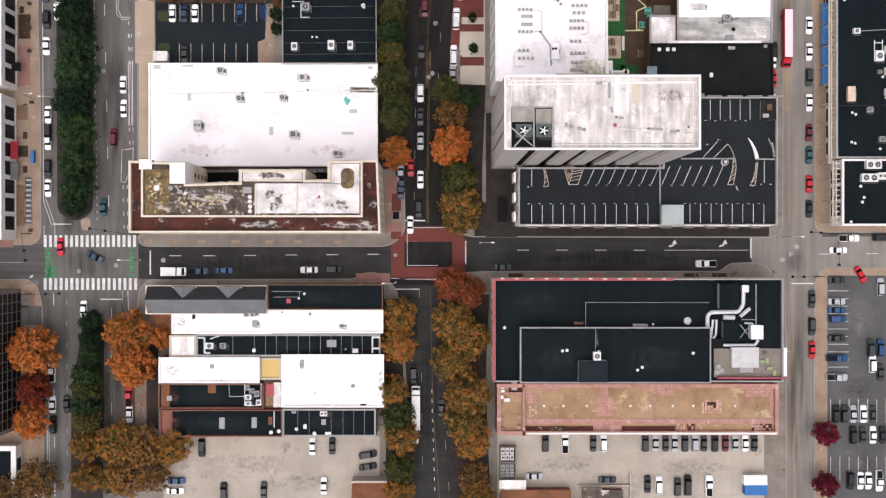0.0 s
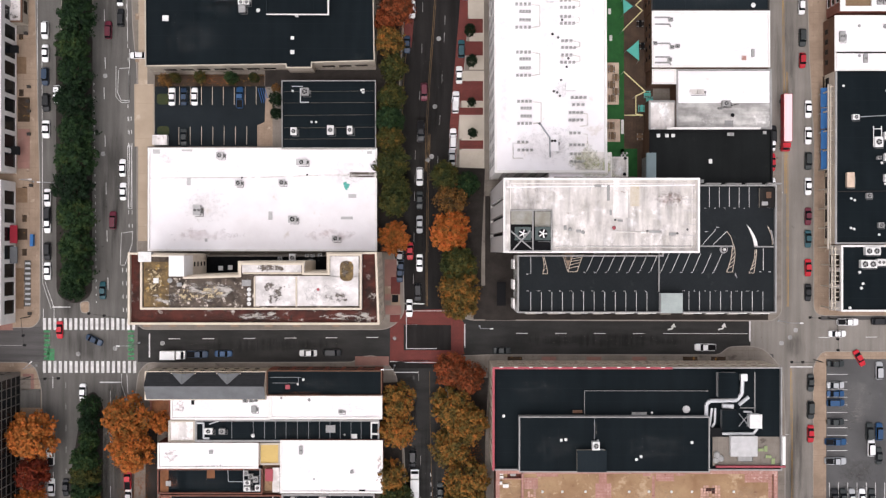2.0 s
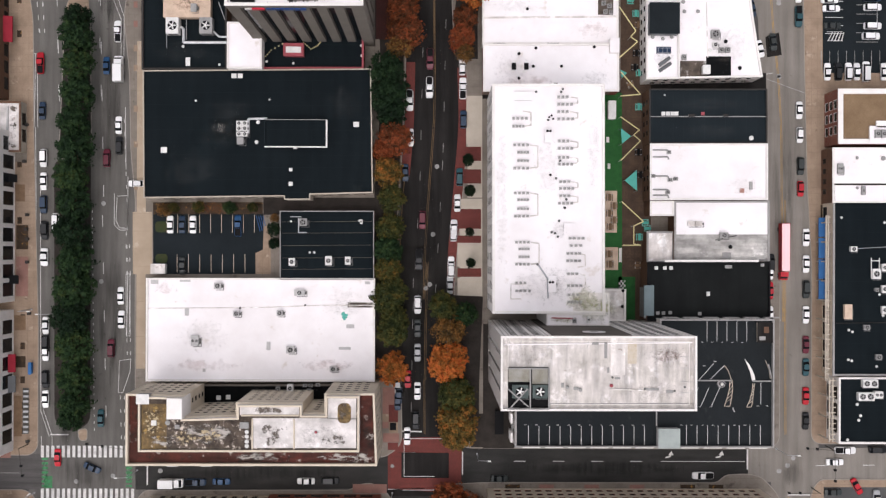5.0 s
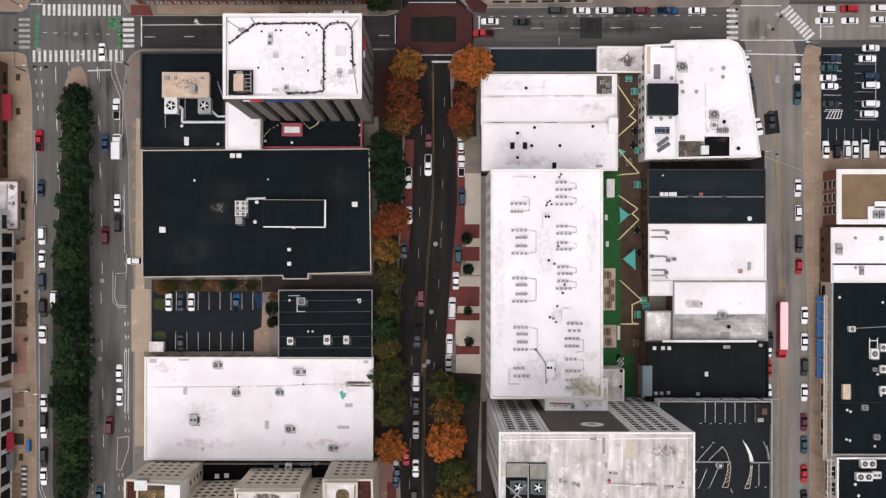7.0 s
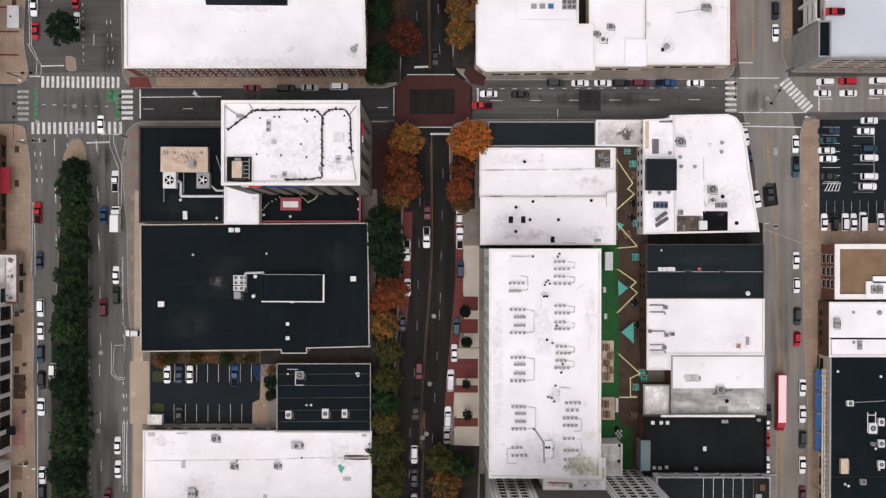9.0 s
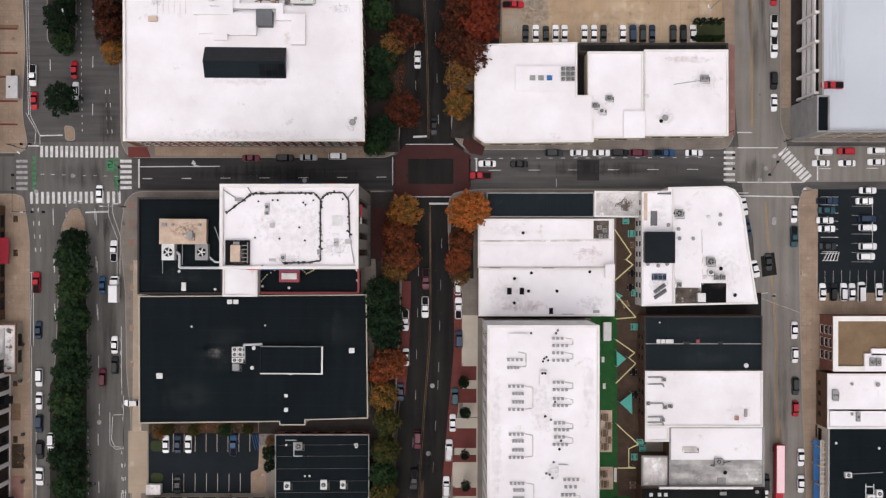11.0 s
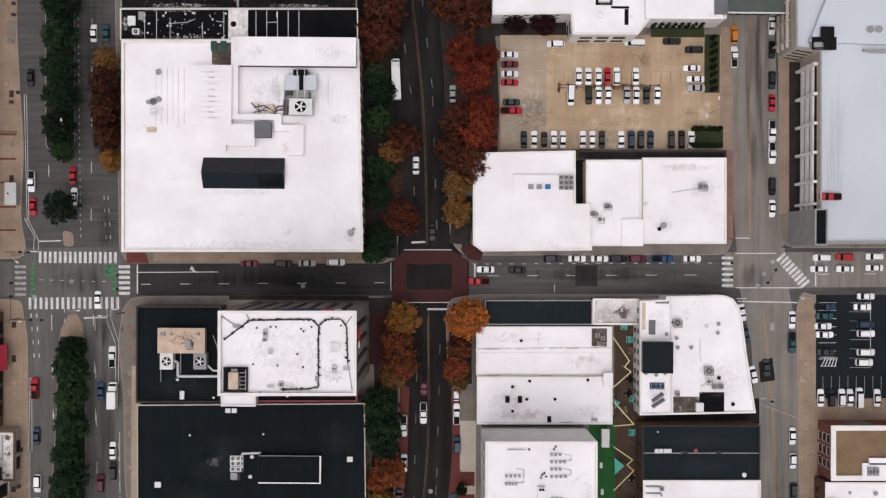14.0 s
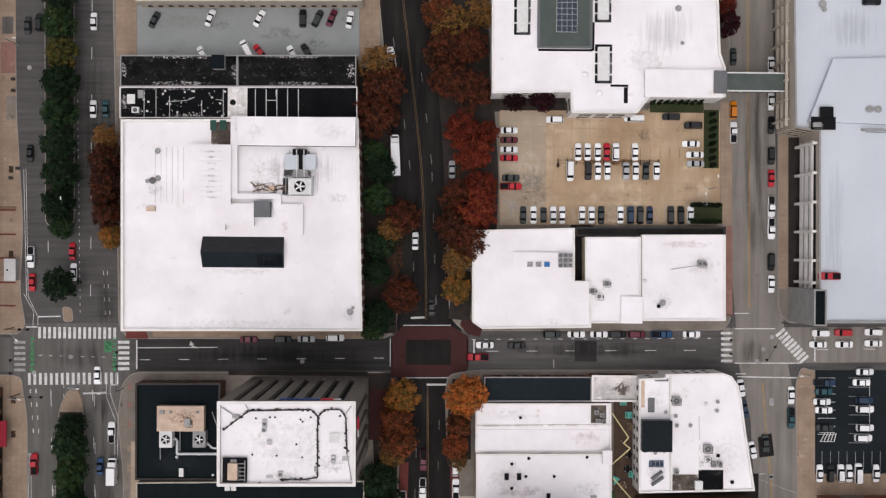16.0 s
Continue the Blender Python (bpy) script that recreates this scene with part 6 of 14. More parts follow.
slab("parking_lot", [(-69.15, -153.27), (-13.9, -153.46), (-14.02, -47.95), (-69.28, -47.93)], -0.2, 0.17, "lot_pale", "pale concrete parking lot behind brick buildings", "parking lot")
slab("parking_lot", [(16.26, -153.56), (84.9, -153.8), (84.78, -47.69), (16.14, -47.67)], -0.2, 0.17, "lot_pale", "pale concrete parking lot behind a large building", "parking lot")
slab("parking_lot", [(101.23, -153.85), (223.61, -154.27), (223.46, -6.56), (101.07, -6.68)], -0.2, 0.17, "asphalt_lot", "dark worn asphalt parking lot with stall lines", "parking lot")
slab("parking_lot", [(100.36, 99.98), (148.37, 100.27), (148.24, 126.98), (100.23, 126.65)], -0.2, 0.17, "asphalt_new", "dark asphalt parking lot with fresh white lines", "parking lot")
slab("parking_lot", [(18.39, 163.59), (75.31, 164.06), (75.09, 193.54), (18.15, 193.01)], -0.2, 0.17, "lot_tan", "tan concrete parking lot with oil stains", "parking lot")
slab("parking_lot", [(-75.09, 206.1), (-18.06, 206.65), (-18.17, 219.75), (-75.21, 219.18)], -0.2, 0.17, "lot_grey", "pale grey concrete parking lot with faint oil stains", "parking lot")
slab("pavement", [(-80.45, 206.05), (-75.24, 206.1), (-75.44, 229.35), (-80.65, 229.3)], 0, 0.166, "concrete_tan", "tan concrete pavement along the avenue", "pavement")
paving(-17.98, 206.98, -12.88, 221.24, 0.172, "concrete_tan", "tan concrete pavement beside a lot")
slab("lawn", [(-71.57, 62.85), (-43.49, 62.99), (-43.51, 66.03), (-71.59, 65.89)], 0, 0.2, "mulch", "strip of shrubs and fallen leaves beside a lot", "planting bed")
slab("lawn", rect(70.9, 178.63, 74.85, 193.66), 0, 0.2, "grass", "grass bed at the edge of a parking lot", "planting bed")
slab("lawn", rect(68.57, 164.33, 75.88, 169.58), 0, 0.2, "grass", "grass bed at the edge of a parking lot", "planting bed")
slab("lawn", rect(56.96, 192.86, 70.84, 196.36), 0, 0.2, "grass", "grass strip beside a white building", "planting bed")
slab("lawn", [(-45.29, 47.61), (-41.38, 47.62), (-41.45, 59.95), (-43.19, 59.94), (-43.44, 53.85), (-45.32, 52.97)], 0, 0.2, "concrete_tan", "tan concrete path round a small lot", "path")
slab("courtyard", [(48.6, 34.94), (56.32, 34.97), (55.88, 120.09), (48.16, 120.04)], 0, 0.2, "patio", "brown brick courtyard with tables under string lights", "courtyard")
slab("courtyard", [(42.05, 34.91), (48.89, 34.94), (48.58, 94.57), (41.74, 94.53)], 0, 0.22, "turf", "artificial green lawn beside a long white building", "lawn")
slab("courtyard", rect(47.84, 34.94, 52.22, 47.3), 0, 0.22, "turf", "artificial green lawn at the end of a courtyard", "lawn")

slab("pavement", [(-88.1, 114.6), (-88.3, 117.5), (-89.6, 120.2), (-92.0, 120.0), (-93.6, 117.0), (-94.1, 114.6)][::-1], 0.0, 0.168, "concrete_tan", "worn tan concrete tip of a planted median", "pavement")

paving(10.2, 3.35, 86, 5.75, 0.172, "concrete_dark_and_shade", "dark brown pavement before a parking garage")
# Corner slab with its shade given by a dark colour.
paving(9.3, 5.75, 14, 12, 0.171, "concrete_dark_and_shade", "street corner pavement with shade painted in dark")
slab("pavement", [(8.4, 137.6), (10.4, 135.3), (13.5, 134.7), (14.2, 136.9), (11.1, 139.2), (9.2, 140.6)], 0, 0.17, "brick_dusky", "dark red brick paving on a street corner", "pavement")
paving(-70.5, 134.1, -16.5, 136.35, 0.168, "concrete_tan", "tan paved strip before a brick building")
# Strip along the tower, shade painted in by its dark colour.
paving(-51, 124.35, -15.2, 125.5, 0.174, "concrete_dark_and_shade", "pavement strip painted dark as shade at the foot of a tower")
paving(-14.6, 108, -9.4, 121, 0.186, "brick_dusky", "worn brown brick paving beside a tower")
slab("pavement", rect(18.7, 172.6, 30.3, 192.8), 0.1, 0.176, "lot_bay", "beige concrete bay of a tan parking lot", "pavement")
slab("pavement", rect(18.7, 163.8, 30.3, 172.4), 0.1, 0.175, "lot_bay", "beige concrete bay of a tan parking lot", "pavement")

# ---- road markings ----
stripes((-99.63, 1.95), (-76.84, 1.98), 18, 3, 0.75, "line_white")
stripes((-99.62, -9.03), (-76.54, -9.01), 18, 3, 0.75, "line_white")
stripes((-99.51, 134.92), (-80.27, 134.91), 16, 2.9, 0.7, "line_white")
stripes((-102.01, 123.01), (-79.59, 123.31), 17, 3, 0.7, "line_white")
stripes((-77.94, 132.61), (-77.88, 125.79), 6, 2.9, 0.75, "line_white")
stripes((-104.55, 132.41), (-104.48, 125.31), 6, 2.9, 0.7, "line_worn")
stripes((77.28, 136.06), (77.33, 128.92), 6, 2.9, 0.65, "line_white")
stripes((91.17, 136.31), (97.37, 129.5), 9, 2.9, 0.75, "line_white")
lanes([(-100.44, 72.37), (-100.08, 12.36), (-97.91, 5.86)])
lane((-99.5, 12.8), (-97.19, 6.15))
lane((-97.62, 6.29), (-93.01, 6.3), 0.3)
lane((-99.93, 5.86), (-99.92, 3.25))
lane((-97.19, 6), (-97.18, 3.26))
dashes((-84.56, 62.58), (-83.34, 8.77))
dashes((-87.16, 63.73), (-86.37, 6.6), 0.6, 1.2, 0.14)
dashes((-78.49, 55.08), (-78.19, 46.4), 1, 2.4, 0.14)
dashes((-77.63, 55.08), (-77.33, 46.4), 1, 2.4, 0.14)
lane((-78.48, 47.55), (-78.32, 31.64))
lane((-77.47, 47.55), (-77.31, 31.64))
lane((-78.48, 47.55), (-77.47, 47.55))
lane((-78.32, 31.64), (-77.31, 31.64))
dashes((-78.18, 31.06), (-78.02, 25.85), 1, 2.4, 0.14)
dashes((-77.31, 31.06), (-77.16, 25.85), 1, 2.4, 0.14)
lanes([(-80.04, 25.27), (-77.16, 25.71), (-77.3, 22.52), (-79.17, 17.02), (-80.32, 17.17), (-80.04, 25.27)])
lanes([(-81.54, 68.09), (-81.53, 60.13), (-80.08, 58.69), (-78.06, 58.84), (-78.08, 72.44)])
dashes((-78.74, 16.3), (-78.58, 3.71), 1, 2.4, 0.14)
dashes((-79.75, 16.3), (-79.44, 3.71), 1, 2.4, 0.14)
lane((-101.74, 85), (-101.2, 40.84))
lane((-102.03, 85), (-101.85, 103.82))
lane((-101.17, 85), (-101.42, 103.83))
lane((-101.56, 103.83), (-102.14, 103.82))
dashes((-96.45, 119.07), (-95.39, 84.31))
dashes((-85.33, 119.14), (-84.13, 61.19))
dashes((-101.66, 120.48), (-100.71, 106), 1, 2.4, 0.14)
dashes((-100.22, 120.49), (-99.27, 106.01), 1, 2.4, 0.14)
lanes([(-80.7, 67.44), (-78.1, 67.6), (-78.05, 59.2), (-80.22, 59.33), (-81.1, 61.21), (-80.84, 67.01)])
lane((-88.22, 119.41), (-82.3, 119.74), 0.3)
lanes([(-82.31, 121.63), (-82.29, 118.58), (-79.95, 112.66)])
lanes([(-81.3, 121.63), (-81.29, 119.46), (-79.23, 113.39), (-79.28, 96.72)])
lane((-79.95, 112.66), (-80, 96.71))
lane((-81.16, 121.63), (-79.42, 121.65), 0.3)
lane((-78.81, 90.2), (-78.57, 74.26))
lane((-77.99, 48.19), (-78.19, 31.96))
lane((-77.41, 48.19), (-77.61, 31.96))
dashes((-79.08, 87.3), (-78.22, 64.12), 1, 2.4, 0.14)
dashes((-78.48, 58.32), (-77.84, 48.19), 1, 2.4, 0.14)
lane((-99.98, 138.97), (-94.2, 139.16), 0.3)
lane((-99.98, 138.97), (-99.96, 136.8))
lanes([(-99.98, 139.12), (-102.48, 144.17), (-103.35, 176.81)])
lane((-103.93, 176.8), (-102.92, 144.17))
lanes([(-101.26, 136.79), (-101, 140.27), (-103.64, 144.89)])
lane((-102.99, 136.34), (-100.1, 136.36), 0.3)
dashes((-86.8, 220.52), (-86.51, 137.04))
dashes((-90.39, 200.15), (-89.14, 139.2), 0.6, 1.2, 0.14)
dashes((-98.41, 207.33), (-97.31, 147.84))
dashes((-82.29, 150.86), (-81.3, 136.36), 1, 2.4, 0.14)
dashes((-83.3, 150.85), (-82.46, 136.35), 1, 2.4, 0.14)
dashes((-96.49, 120.29), (-95.82, 92.75))
dashes((-85.79, 120.37), (-84.97, 92.82))
dashes((-93.18, 121.76), (-93.13, 115.96), 1, 1.5, 0.14)
lane((-88.24, 119.33), (-82.31, 119.52), 0.3)
dashes((-101.84, 120.26), (-100.41, 105.77), 1, 2.4, 0.14)
dashes((-100.39, 120.27), (-99.25, 105.78), 1, 2.4, 0.14)
dashes((-99.75, 129.11), (-79.49, 128.68), 0.9, 1.8, 0.12)
lane((-85.48, -12.93), (-79.86, -12.92), 0.3)
lanes([(-79.86, -10.75), (-79.85, -13.65), (-78.26, -18.71)])
lane((-78.56, -10.75), (-78.26, -15.82))
dashes((-97.45, -11.49), (-97.1, -63.54))
dashes((-94.14, -12.93), (-93.79, -63.54), 1.5, 4, 0.14, "line_worn")
dashes((-82.74, -15.1), (-82.54, -63.55))
lane((-99.15, -37.52), (-98.84, -62.09))
lane((-98.72, -37.52), (-98.4, -62.09))
lane((-72.8, -0.47), (-72.79, -6.55), 0.35)
dashes((-59.22, -1.76), (-11.47, -1.28), 3, 7.5, 0.16)
dashes((-67.89, -1.77), (-61.39, -1.76), 3, 7, 0.16)
lane((7.96, 2.08), (7.96, -3.57), 0.2)
dashes((21.17, -0.22), (55.32, -0.19), 3, 7, 0.16)
lane((58.96, -0.18), (80.8, -0.16))
lane((81.38, 3.19), (81.38, -2.19), 0.4)
dashes((99.02, -1.15), (116.24, -0.99))
lane((-111.15, -3.55), (-105.39, -3.55), mat="line_worn")
arrow(61.3, 1.15, 1)
arrow(74.3, 1.2, 1)
arrow(-60.2, 131.7, -1)
lane((-74.61, 133.21), (-74.55, 125.67), 0.35)
lane((-74.45, 131.18), (-53.88, 131.47), 0.2)
dashes((-73.7, 128.14), (-9.58, 129.03), 2.6, 7.4, 0.16)
lane((-9.18, 133.69), (-9.13, 127.58), 0.25)
lane((10.32, 134.12), (10.37, 127.86), 0.2)
lane((12.07, 133.84), (12.09, 130.49), 0.4)
dashes((15.29, 130.95), (74.97, 131.67), 3, 7.2, 0.16)
dashes((11.48, 133.98), (74.95, 134.74), 1, 2.2, 0.14)
dashes((100.58, 132), (117.43, 132.27))
lane((100.11, 135.65), (100.16, 128.93), 0.35)
lane((79.32, 137.25), (89.85, 137.32), 0.25)
lane((79.38, 128.35), (96.21, 128.47), 0.25)
lane((80.14, 124.85), (95.51, 124.67), 0.3)
lane((79.29, 141.18), (82.94, 141.21), 0.25)
lane((79.7, 125.58), (82.33, 125.6), 0.2)
lane((32.65, 128.89), (32.67, 126.85))
lane((-8.14, 7.43), (-2.49, 7.29), 0.35)
lane((-1.91, 6.71), (-2.07, 20.49), 0.12, mat="line_yellow")
lane((-1.62, 6.71), (-1.78, 20.49), 0.12, mat="line_yellow")
lanes([(-1.93, 20.49), (-1.8, 34.99), (-1.38, 50.94), (-2.33, 41.26), (-2.1, 52.88), (-1.44, 64.5), (-0.5, 77.58), (0.18, 87.75), (0.26, 99.37), (0, 120)], 0.11, mat="line_yellow")
lanes([(-1.56, 20.49), (-1.43, 34.99), (-1.02, 50.94), (-1.97, 41.27), (-1.74, 52.88), (-1.08, 64.5), (-0.13, 77.58), (0.54, 87.75), (0.62, 99.38), (0.36, 120.01)], 0.11, mat="line_yellow")
lanes([(-8.86, 41.24), (-8.35, 52.85), (-7.7, 67.38), (-6.31, 79), (-5.2, 87.72)], 0.14, mat="line_yellow")
dashes((-5.25, 12.51), (-4.72, 55.28), 2.4, 8.2, 0.11, "line_worn")
dashes((-4.93, 38.35), (-3.22, 71.76), 2.4, 8.2, 0.11, "line_worn")
dashes((-3.22, 71.76), (-2.56, 109.53), 2.4, 8.2, 0.11, "line_worn")
dashes((0.86, 42.73), (2.69, 79.05), 2.4, 8.2, 0.11, "line_worn")
dashes((2.69, 79.05), (3.35, 118.28), 2.4, 8.2, 0.11, "line_worn")
lane((-9.52, 134.18), (-9.48, 126.91), 0.2)
lanes([(-7.41, 1.92), (-7.41, -4.17), (-4.51, -4.17)], 0.2)
lane((-7.41, 1.92), (-4.51, 1.92), 0.2)
lanes([(-0.16, 133.75), (5.95, 133.8), (5.97, 131.47)], 0.2)
lane((-6.67, 129.63), (-5.8, 129.35), 0.2)
lane((-11.17, -7.51), (-1.31, -7.21), 0.2)
lane((-10.01, -10.26), (-3.92, -10.26), 0.2)
lanes([(-0.49, 138.84), (-0.75, 152.95), (-1.29, 166.05), (-1.97, 177.69), (-3.07, 187.87), (-4.63, 200.96), (-6.03, 212.59), (-7.12, 221.32), (-10.5, 243.14)], 0.11, mat="line_yellow")
lanes([(-0.13, 138.84), (-0.39, 152.96), (-0.93, 166.05), (-1.6, 177.69), (-2.7, 187.87), (-4.27, 200.96), (-5.67, 212.6), (-6.76, 221.33), (-10.14, 243.14)], 0.11, mat="line_yellow")
dashes((2.24, 142.79), (0.79, 179.17), 2.4, 8.2, 0.11, "line_worn")
dashes((0.79, 179.17), (-2.95, 209.71), 2.4, 8.2, 0.11, "line_worn")
dashes((-3.65, 151.48), (-4.42, 174.75), 2.4, 8.2, 0.11, "line_worn")
dashes((-4.73, 177.66), (-10.3, 218.38), 2.4, 8.2, 0.11, "line_worn")
lane((-4.28, 139.4), (-0.79, 139.57), 0.5)
lane((-6.15, 137.49), (6.07, 137.58), 0.2)
lane((-5.75, 123.97), (5.74, 124.05), 0.2)
lane((-0.07, 122.26), (5.61, 122.3), 0.5)
lane((0.23, 121.83), (0.6, 93.32), 0.14, mat="line_yellow")
lanes([(-1.02, -9.96), (-0.86, -23.01), (-0.41, -37.51), (0.18, -49.11), (1.36, -63.91), (4.59, -95.52)], mat="line_yellow")
dashes((-0.7, -36.06), (0.2, -63.9), 0.9, 1.6, 0.16)
dashes((-3.92, -9.97), (-3.62, -17.22), 2.4, 8.2, 0.11, "line_worn")
dashes((-3.32, -31.71), (-2.99, -63.9), 2.4, 8.2, 0.11, "line_worn")
dashes((2.79, -49.12), (3.97, -63.91), 2.4, 8.2, 0.11, "line_worn")
lanes([(90.64, 67.18), (90.82, 35.19), (90.99, 6.83)], 0.11, mat="line_amber")
lanes([(90.96, 67.18), (91.14, 35.19), (91.31, 6.83)], 0.11, mat="line_amber")
lanes([(91.89, -9.16), (92.21, -37.51), (92.53, -63.97), (93, -95.67)], 0.11, mat="line_amber")
lanes([(92.21, -9.16), (92.53, -37.51), (92.85, -63.97), (93.32, -95.67)], 0.11, mat="line_amber")
lanes([(89.64, 82.43), (89.92, 56.22), (90.31, 35.83)], 0.11, mat="line_amber")
lanes([(89.96, 82.44), (90.24, 56.22), (90.63, 35.83)], 0.11, mat="line_amber")
lanes([(86.51, 123.21), (87.44, 111.56), (88.67, 99.91), (89.46, 88.26), (89.64, 82.43)], 0.11, mat="line_amber")
lanes([(86.83, 123.21), (87.76, 111.56), (88.99, 99.91), (89.78, 88.26), (89.96, 82.44)], 0.11, mat="line_amber")
lanes([(82.93, 142.67), (82.52, 178.42), (81.97, 213.46), (81.39, 251.44)], 0.11, mat="line_amber")
lanes([(83.25, 142.67), (82.84, 178.43), (82.29, 213.46), (81.72, 251.44)], 0.11, mat="line_amber")
lane((91.74, -8.72), (97.57, -8.72), 0.3)
lane((87.38, -25.88), (91.47, -26.17), 0.15)
lane((87.54, 36.11), (89.87, 36.12), 0.15)
lane((85.46, 99.6), (87.5, 99.9), 0.12)
lane((85.76, 98.44), (95.71, 94.85), 0.14, mat="line_worn")
slab("road", [(85.56, 109.21), (89.06, 110.4), (89.82, 104.58), (86.02, 103.97)], -0.05, 0.02, "asphalt_dark", "dark asphalt repair patch in the street", "road")
slab("road", rect(38.03, 128.51, 43.72, 133.9), -0.05, 0.02, "asphalt_mid", "dark asphalt repair patch in the street", "road")
cycle((-78.28, 0.1), (-76.7, 0.1), 0.55, mat="line_green")
cycle((-78.28, -1.06), (-76.69, -1.06), 0.55, mat="line_green")
cycle((-78.28, -2.22), (-76.69, -2.21), 0.55, mat="line_green")
cycle((-78.28, -3.37), (-76.69, -3.37), 0.55, mat="line_green")
cycle((-78.28, -4.53), (-76.69, -4.53), 0.55, mat="line_green")
cycle((-78.28, -5.69), (-76.69, -5.69), 0.55, mat="line_green")
cycle((-78.27, -6.85), (-76.69, -6.84), 0.55, mat="line_green")
cycle((-99.77, 0.07), (-98.19, 0.08), 0.55, mat="line_green")
cycle((-99.77, -1.08), (-98.19, -1.08), 0.55, mat="line_green")
cycle((-99.77, -2.24), (-98.19, -2.24), 0.55, mat="line_green")
cycle((-99.77, -3.4), (-98.19, -3.39), 0.55, mat="line_green")
cycle((-99.77, -4.55), (-98.18, -4.55), 0.55, mat="line_green")
cycle((-99.77, -5.71), (-98.18, -5.71), 0.55, mat="line_green")
cycle((-99.77, -6.87), (-98.18, -6.86), 0.55, mat="line_green")
cycle((-99.05, -5.85), (-97.03, -5.85), 3, mat="line_green")
cycle((-80.69, 133.46), (-79.83, 133.46), 0.7, mat="line_green")
cycle((-80.68, 132.15), (-79.81, 132.16), 0.7, mat="line_green")
cycle((-80.67, 130.85), (-79.8, 130.85), 0.7, mat="line_green")
cycle((-80.66, 129.54), (-79.79, 129.55), 0.7, mat="line_green")
cycle((-80.65, 128.23), (-79.78, 128.24), 0.7, mat="line_green")
cycle((-80.64, 126.93), (-79.77, 126.93), 0.7, mat="line_green")
cycle((-80.63, 125.62), (-79.76, 125.63), 0.7, mat="line_green")
cycle((-101.81, 133.3), (-100.94, 133.31), 0.7, mat="line_green")
cycle((-101.8, 132), (-100.93, 132.01), 0.7, mat="line_green")
cycle((-101.79, 130.69), (-100.92, 130.7), 0.7, mat="line_green")
cycle((-101.77, 129.39), (-100.91, 129.4), 0.7, mat="line_green")
cycle((-101.76, 128.08), (-100.9, 128.09), 0.7, mat="line_green")
cycle((-101.75, 126.78), (-100.88, 126.79), 0.7, mat="line_green")
cycle((-101.74, 125.48), (-100.87, 125.48), 0.7, mat="line_green")
cycle((-82.85, 131.56), (-80.97, 131.57), 3.1, mat="line_green")
lane((-82.41, 130.98), (-81.4, 130.99), 0.2)
lanes([(-82.41, 130.98), (-82.42, 131.7), (-81.4, 131.71), (-81.41, 132.58)], 0.2)
lane((-82.42, 132.57), (-81.41, 132.58), 0.2)
stalls((-68.05, 62.73), (-45.64, 62.84), 8, 4.6, -90, 0.12, "line_cream", 0.17)
stalls((-65.37, 47.97), (-48.01, 48.05), 6, 4.6, 90, 0.12, "line_cream", 0.17)
stalls((-45.2, 62.56), (-43.46, 62.56), 3, 4, -75, 0.14, "line_blue", 0.17)
stalls((101.3, -10.6), (101.32, -30.22), 10, 5.2, 0, 0.13, "line_white", 0.17)
stalls((101.92, -44.46), (116.22, -44.47), 6, 6, 90, 0.13, "line_white", 0.17)
stalls((101.94, -59.29), (116.23, -59.3), 6, 6, 90, 0.13, "line_white", 0.17)
stalls((100.9, 124.73), (100.98, 110.17), 7, 4.6, 0, 0.13, "line_white", 0.17)
stalls((108.94, 124.79), (109.02, 108.03), 7, 5.6, 0, 0.12, "line_worn", 0.17)
stall((114.35, 124.82), (114.41, 112.44), 0.12, z=0.17)
stalls((100, 101.13), (117.25, 101.24), 8, 4.6, 90, 0.11, "line_worn", 0.17)
stall((101.72, 108.28), (102.87, 110.47), 0.25, z=0.17)
stall((102.59, 108.28), (103.6, 110.47), 0.25, z=0.17)
stall((103.47, 108.29), (104.34, 110.48), 0.25, z=0.17)
stall((104.35, 108.29), (105.07, 110.48), 0.25, z=0.17)
stall((105.22, 108.3), (105.8, 110.49), 0.25, z=0.17)
stall((101.42, 108.28), (105.52, 108.3), 0.12, z=0.17)
stall((101.41, 110.61), (105.5, 110.63), 0.12, z=0.17)
stalls((21.43, 164.05), (68.83, 164.44), 24, 4.6, 90, 0.13, "line_worn", 0.17)
stalls((35.14, 180.76), (59.95, 180.98), 12, 0.1, 90, 0.13, "line_worn", 0.17)
stalls((18.31, 190.23), (18.51, 164.75), 12, 4.6, 0, 0.13, "line_worn", 0.17)
stalls((27.74, -51.56), (82.99, -51.58), 22, 4, 90, 0.13, "line_worn", 0.17)
stalls((48.08, -58.53), (81.54, -58.55), 14, 4.6, -90, 0.13, "line_worn", 0.17)
stalls((-30.22, -48.78), (-15.75, -48.79), 5, 5, -90, 0.13, "line_worn", 0.17)
stall((19.64, 169.86), (21.4, 167.4), 0.2, mat="line_worn", z=0.17)
stall((20.51, 169.86), (21.99, 167.4), 0.2, mat="line_worn", z=0.17)
stall((21.38, 169.87), (22.57, 167.41), 0.2, mat="line_worn", z=0.17)
stall((22.26, 169.88), (23.15, 167.41), 0.2, mat="line_worn", z=0.17)

# ---- buildings ----
OLD = dict(bay=2.6, w=1.3, h=2.0, floor=3.9, base=1.3, top=0.9)
SHOP = dict(bay=4.2, w=3.2, h=2.6, floor=4.2, base=0.6, top=0.8)
OFFICE = dict(bay=2.1, w=1.15, h=1.5, floor=3.6, base=1.6, top=1.5)
STRIP = dict(bay=5.6, w=2.2, h=3, floor=99, base=1.0, top=1.6, tall=True, deep=0.9)
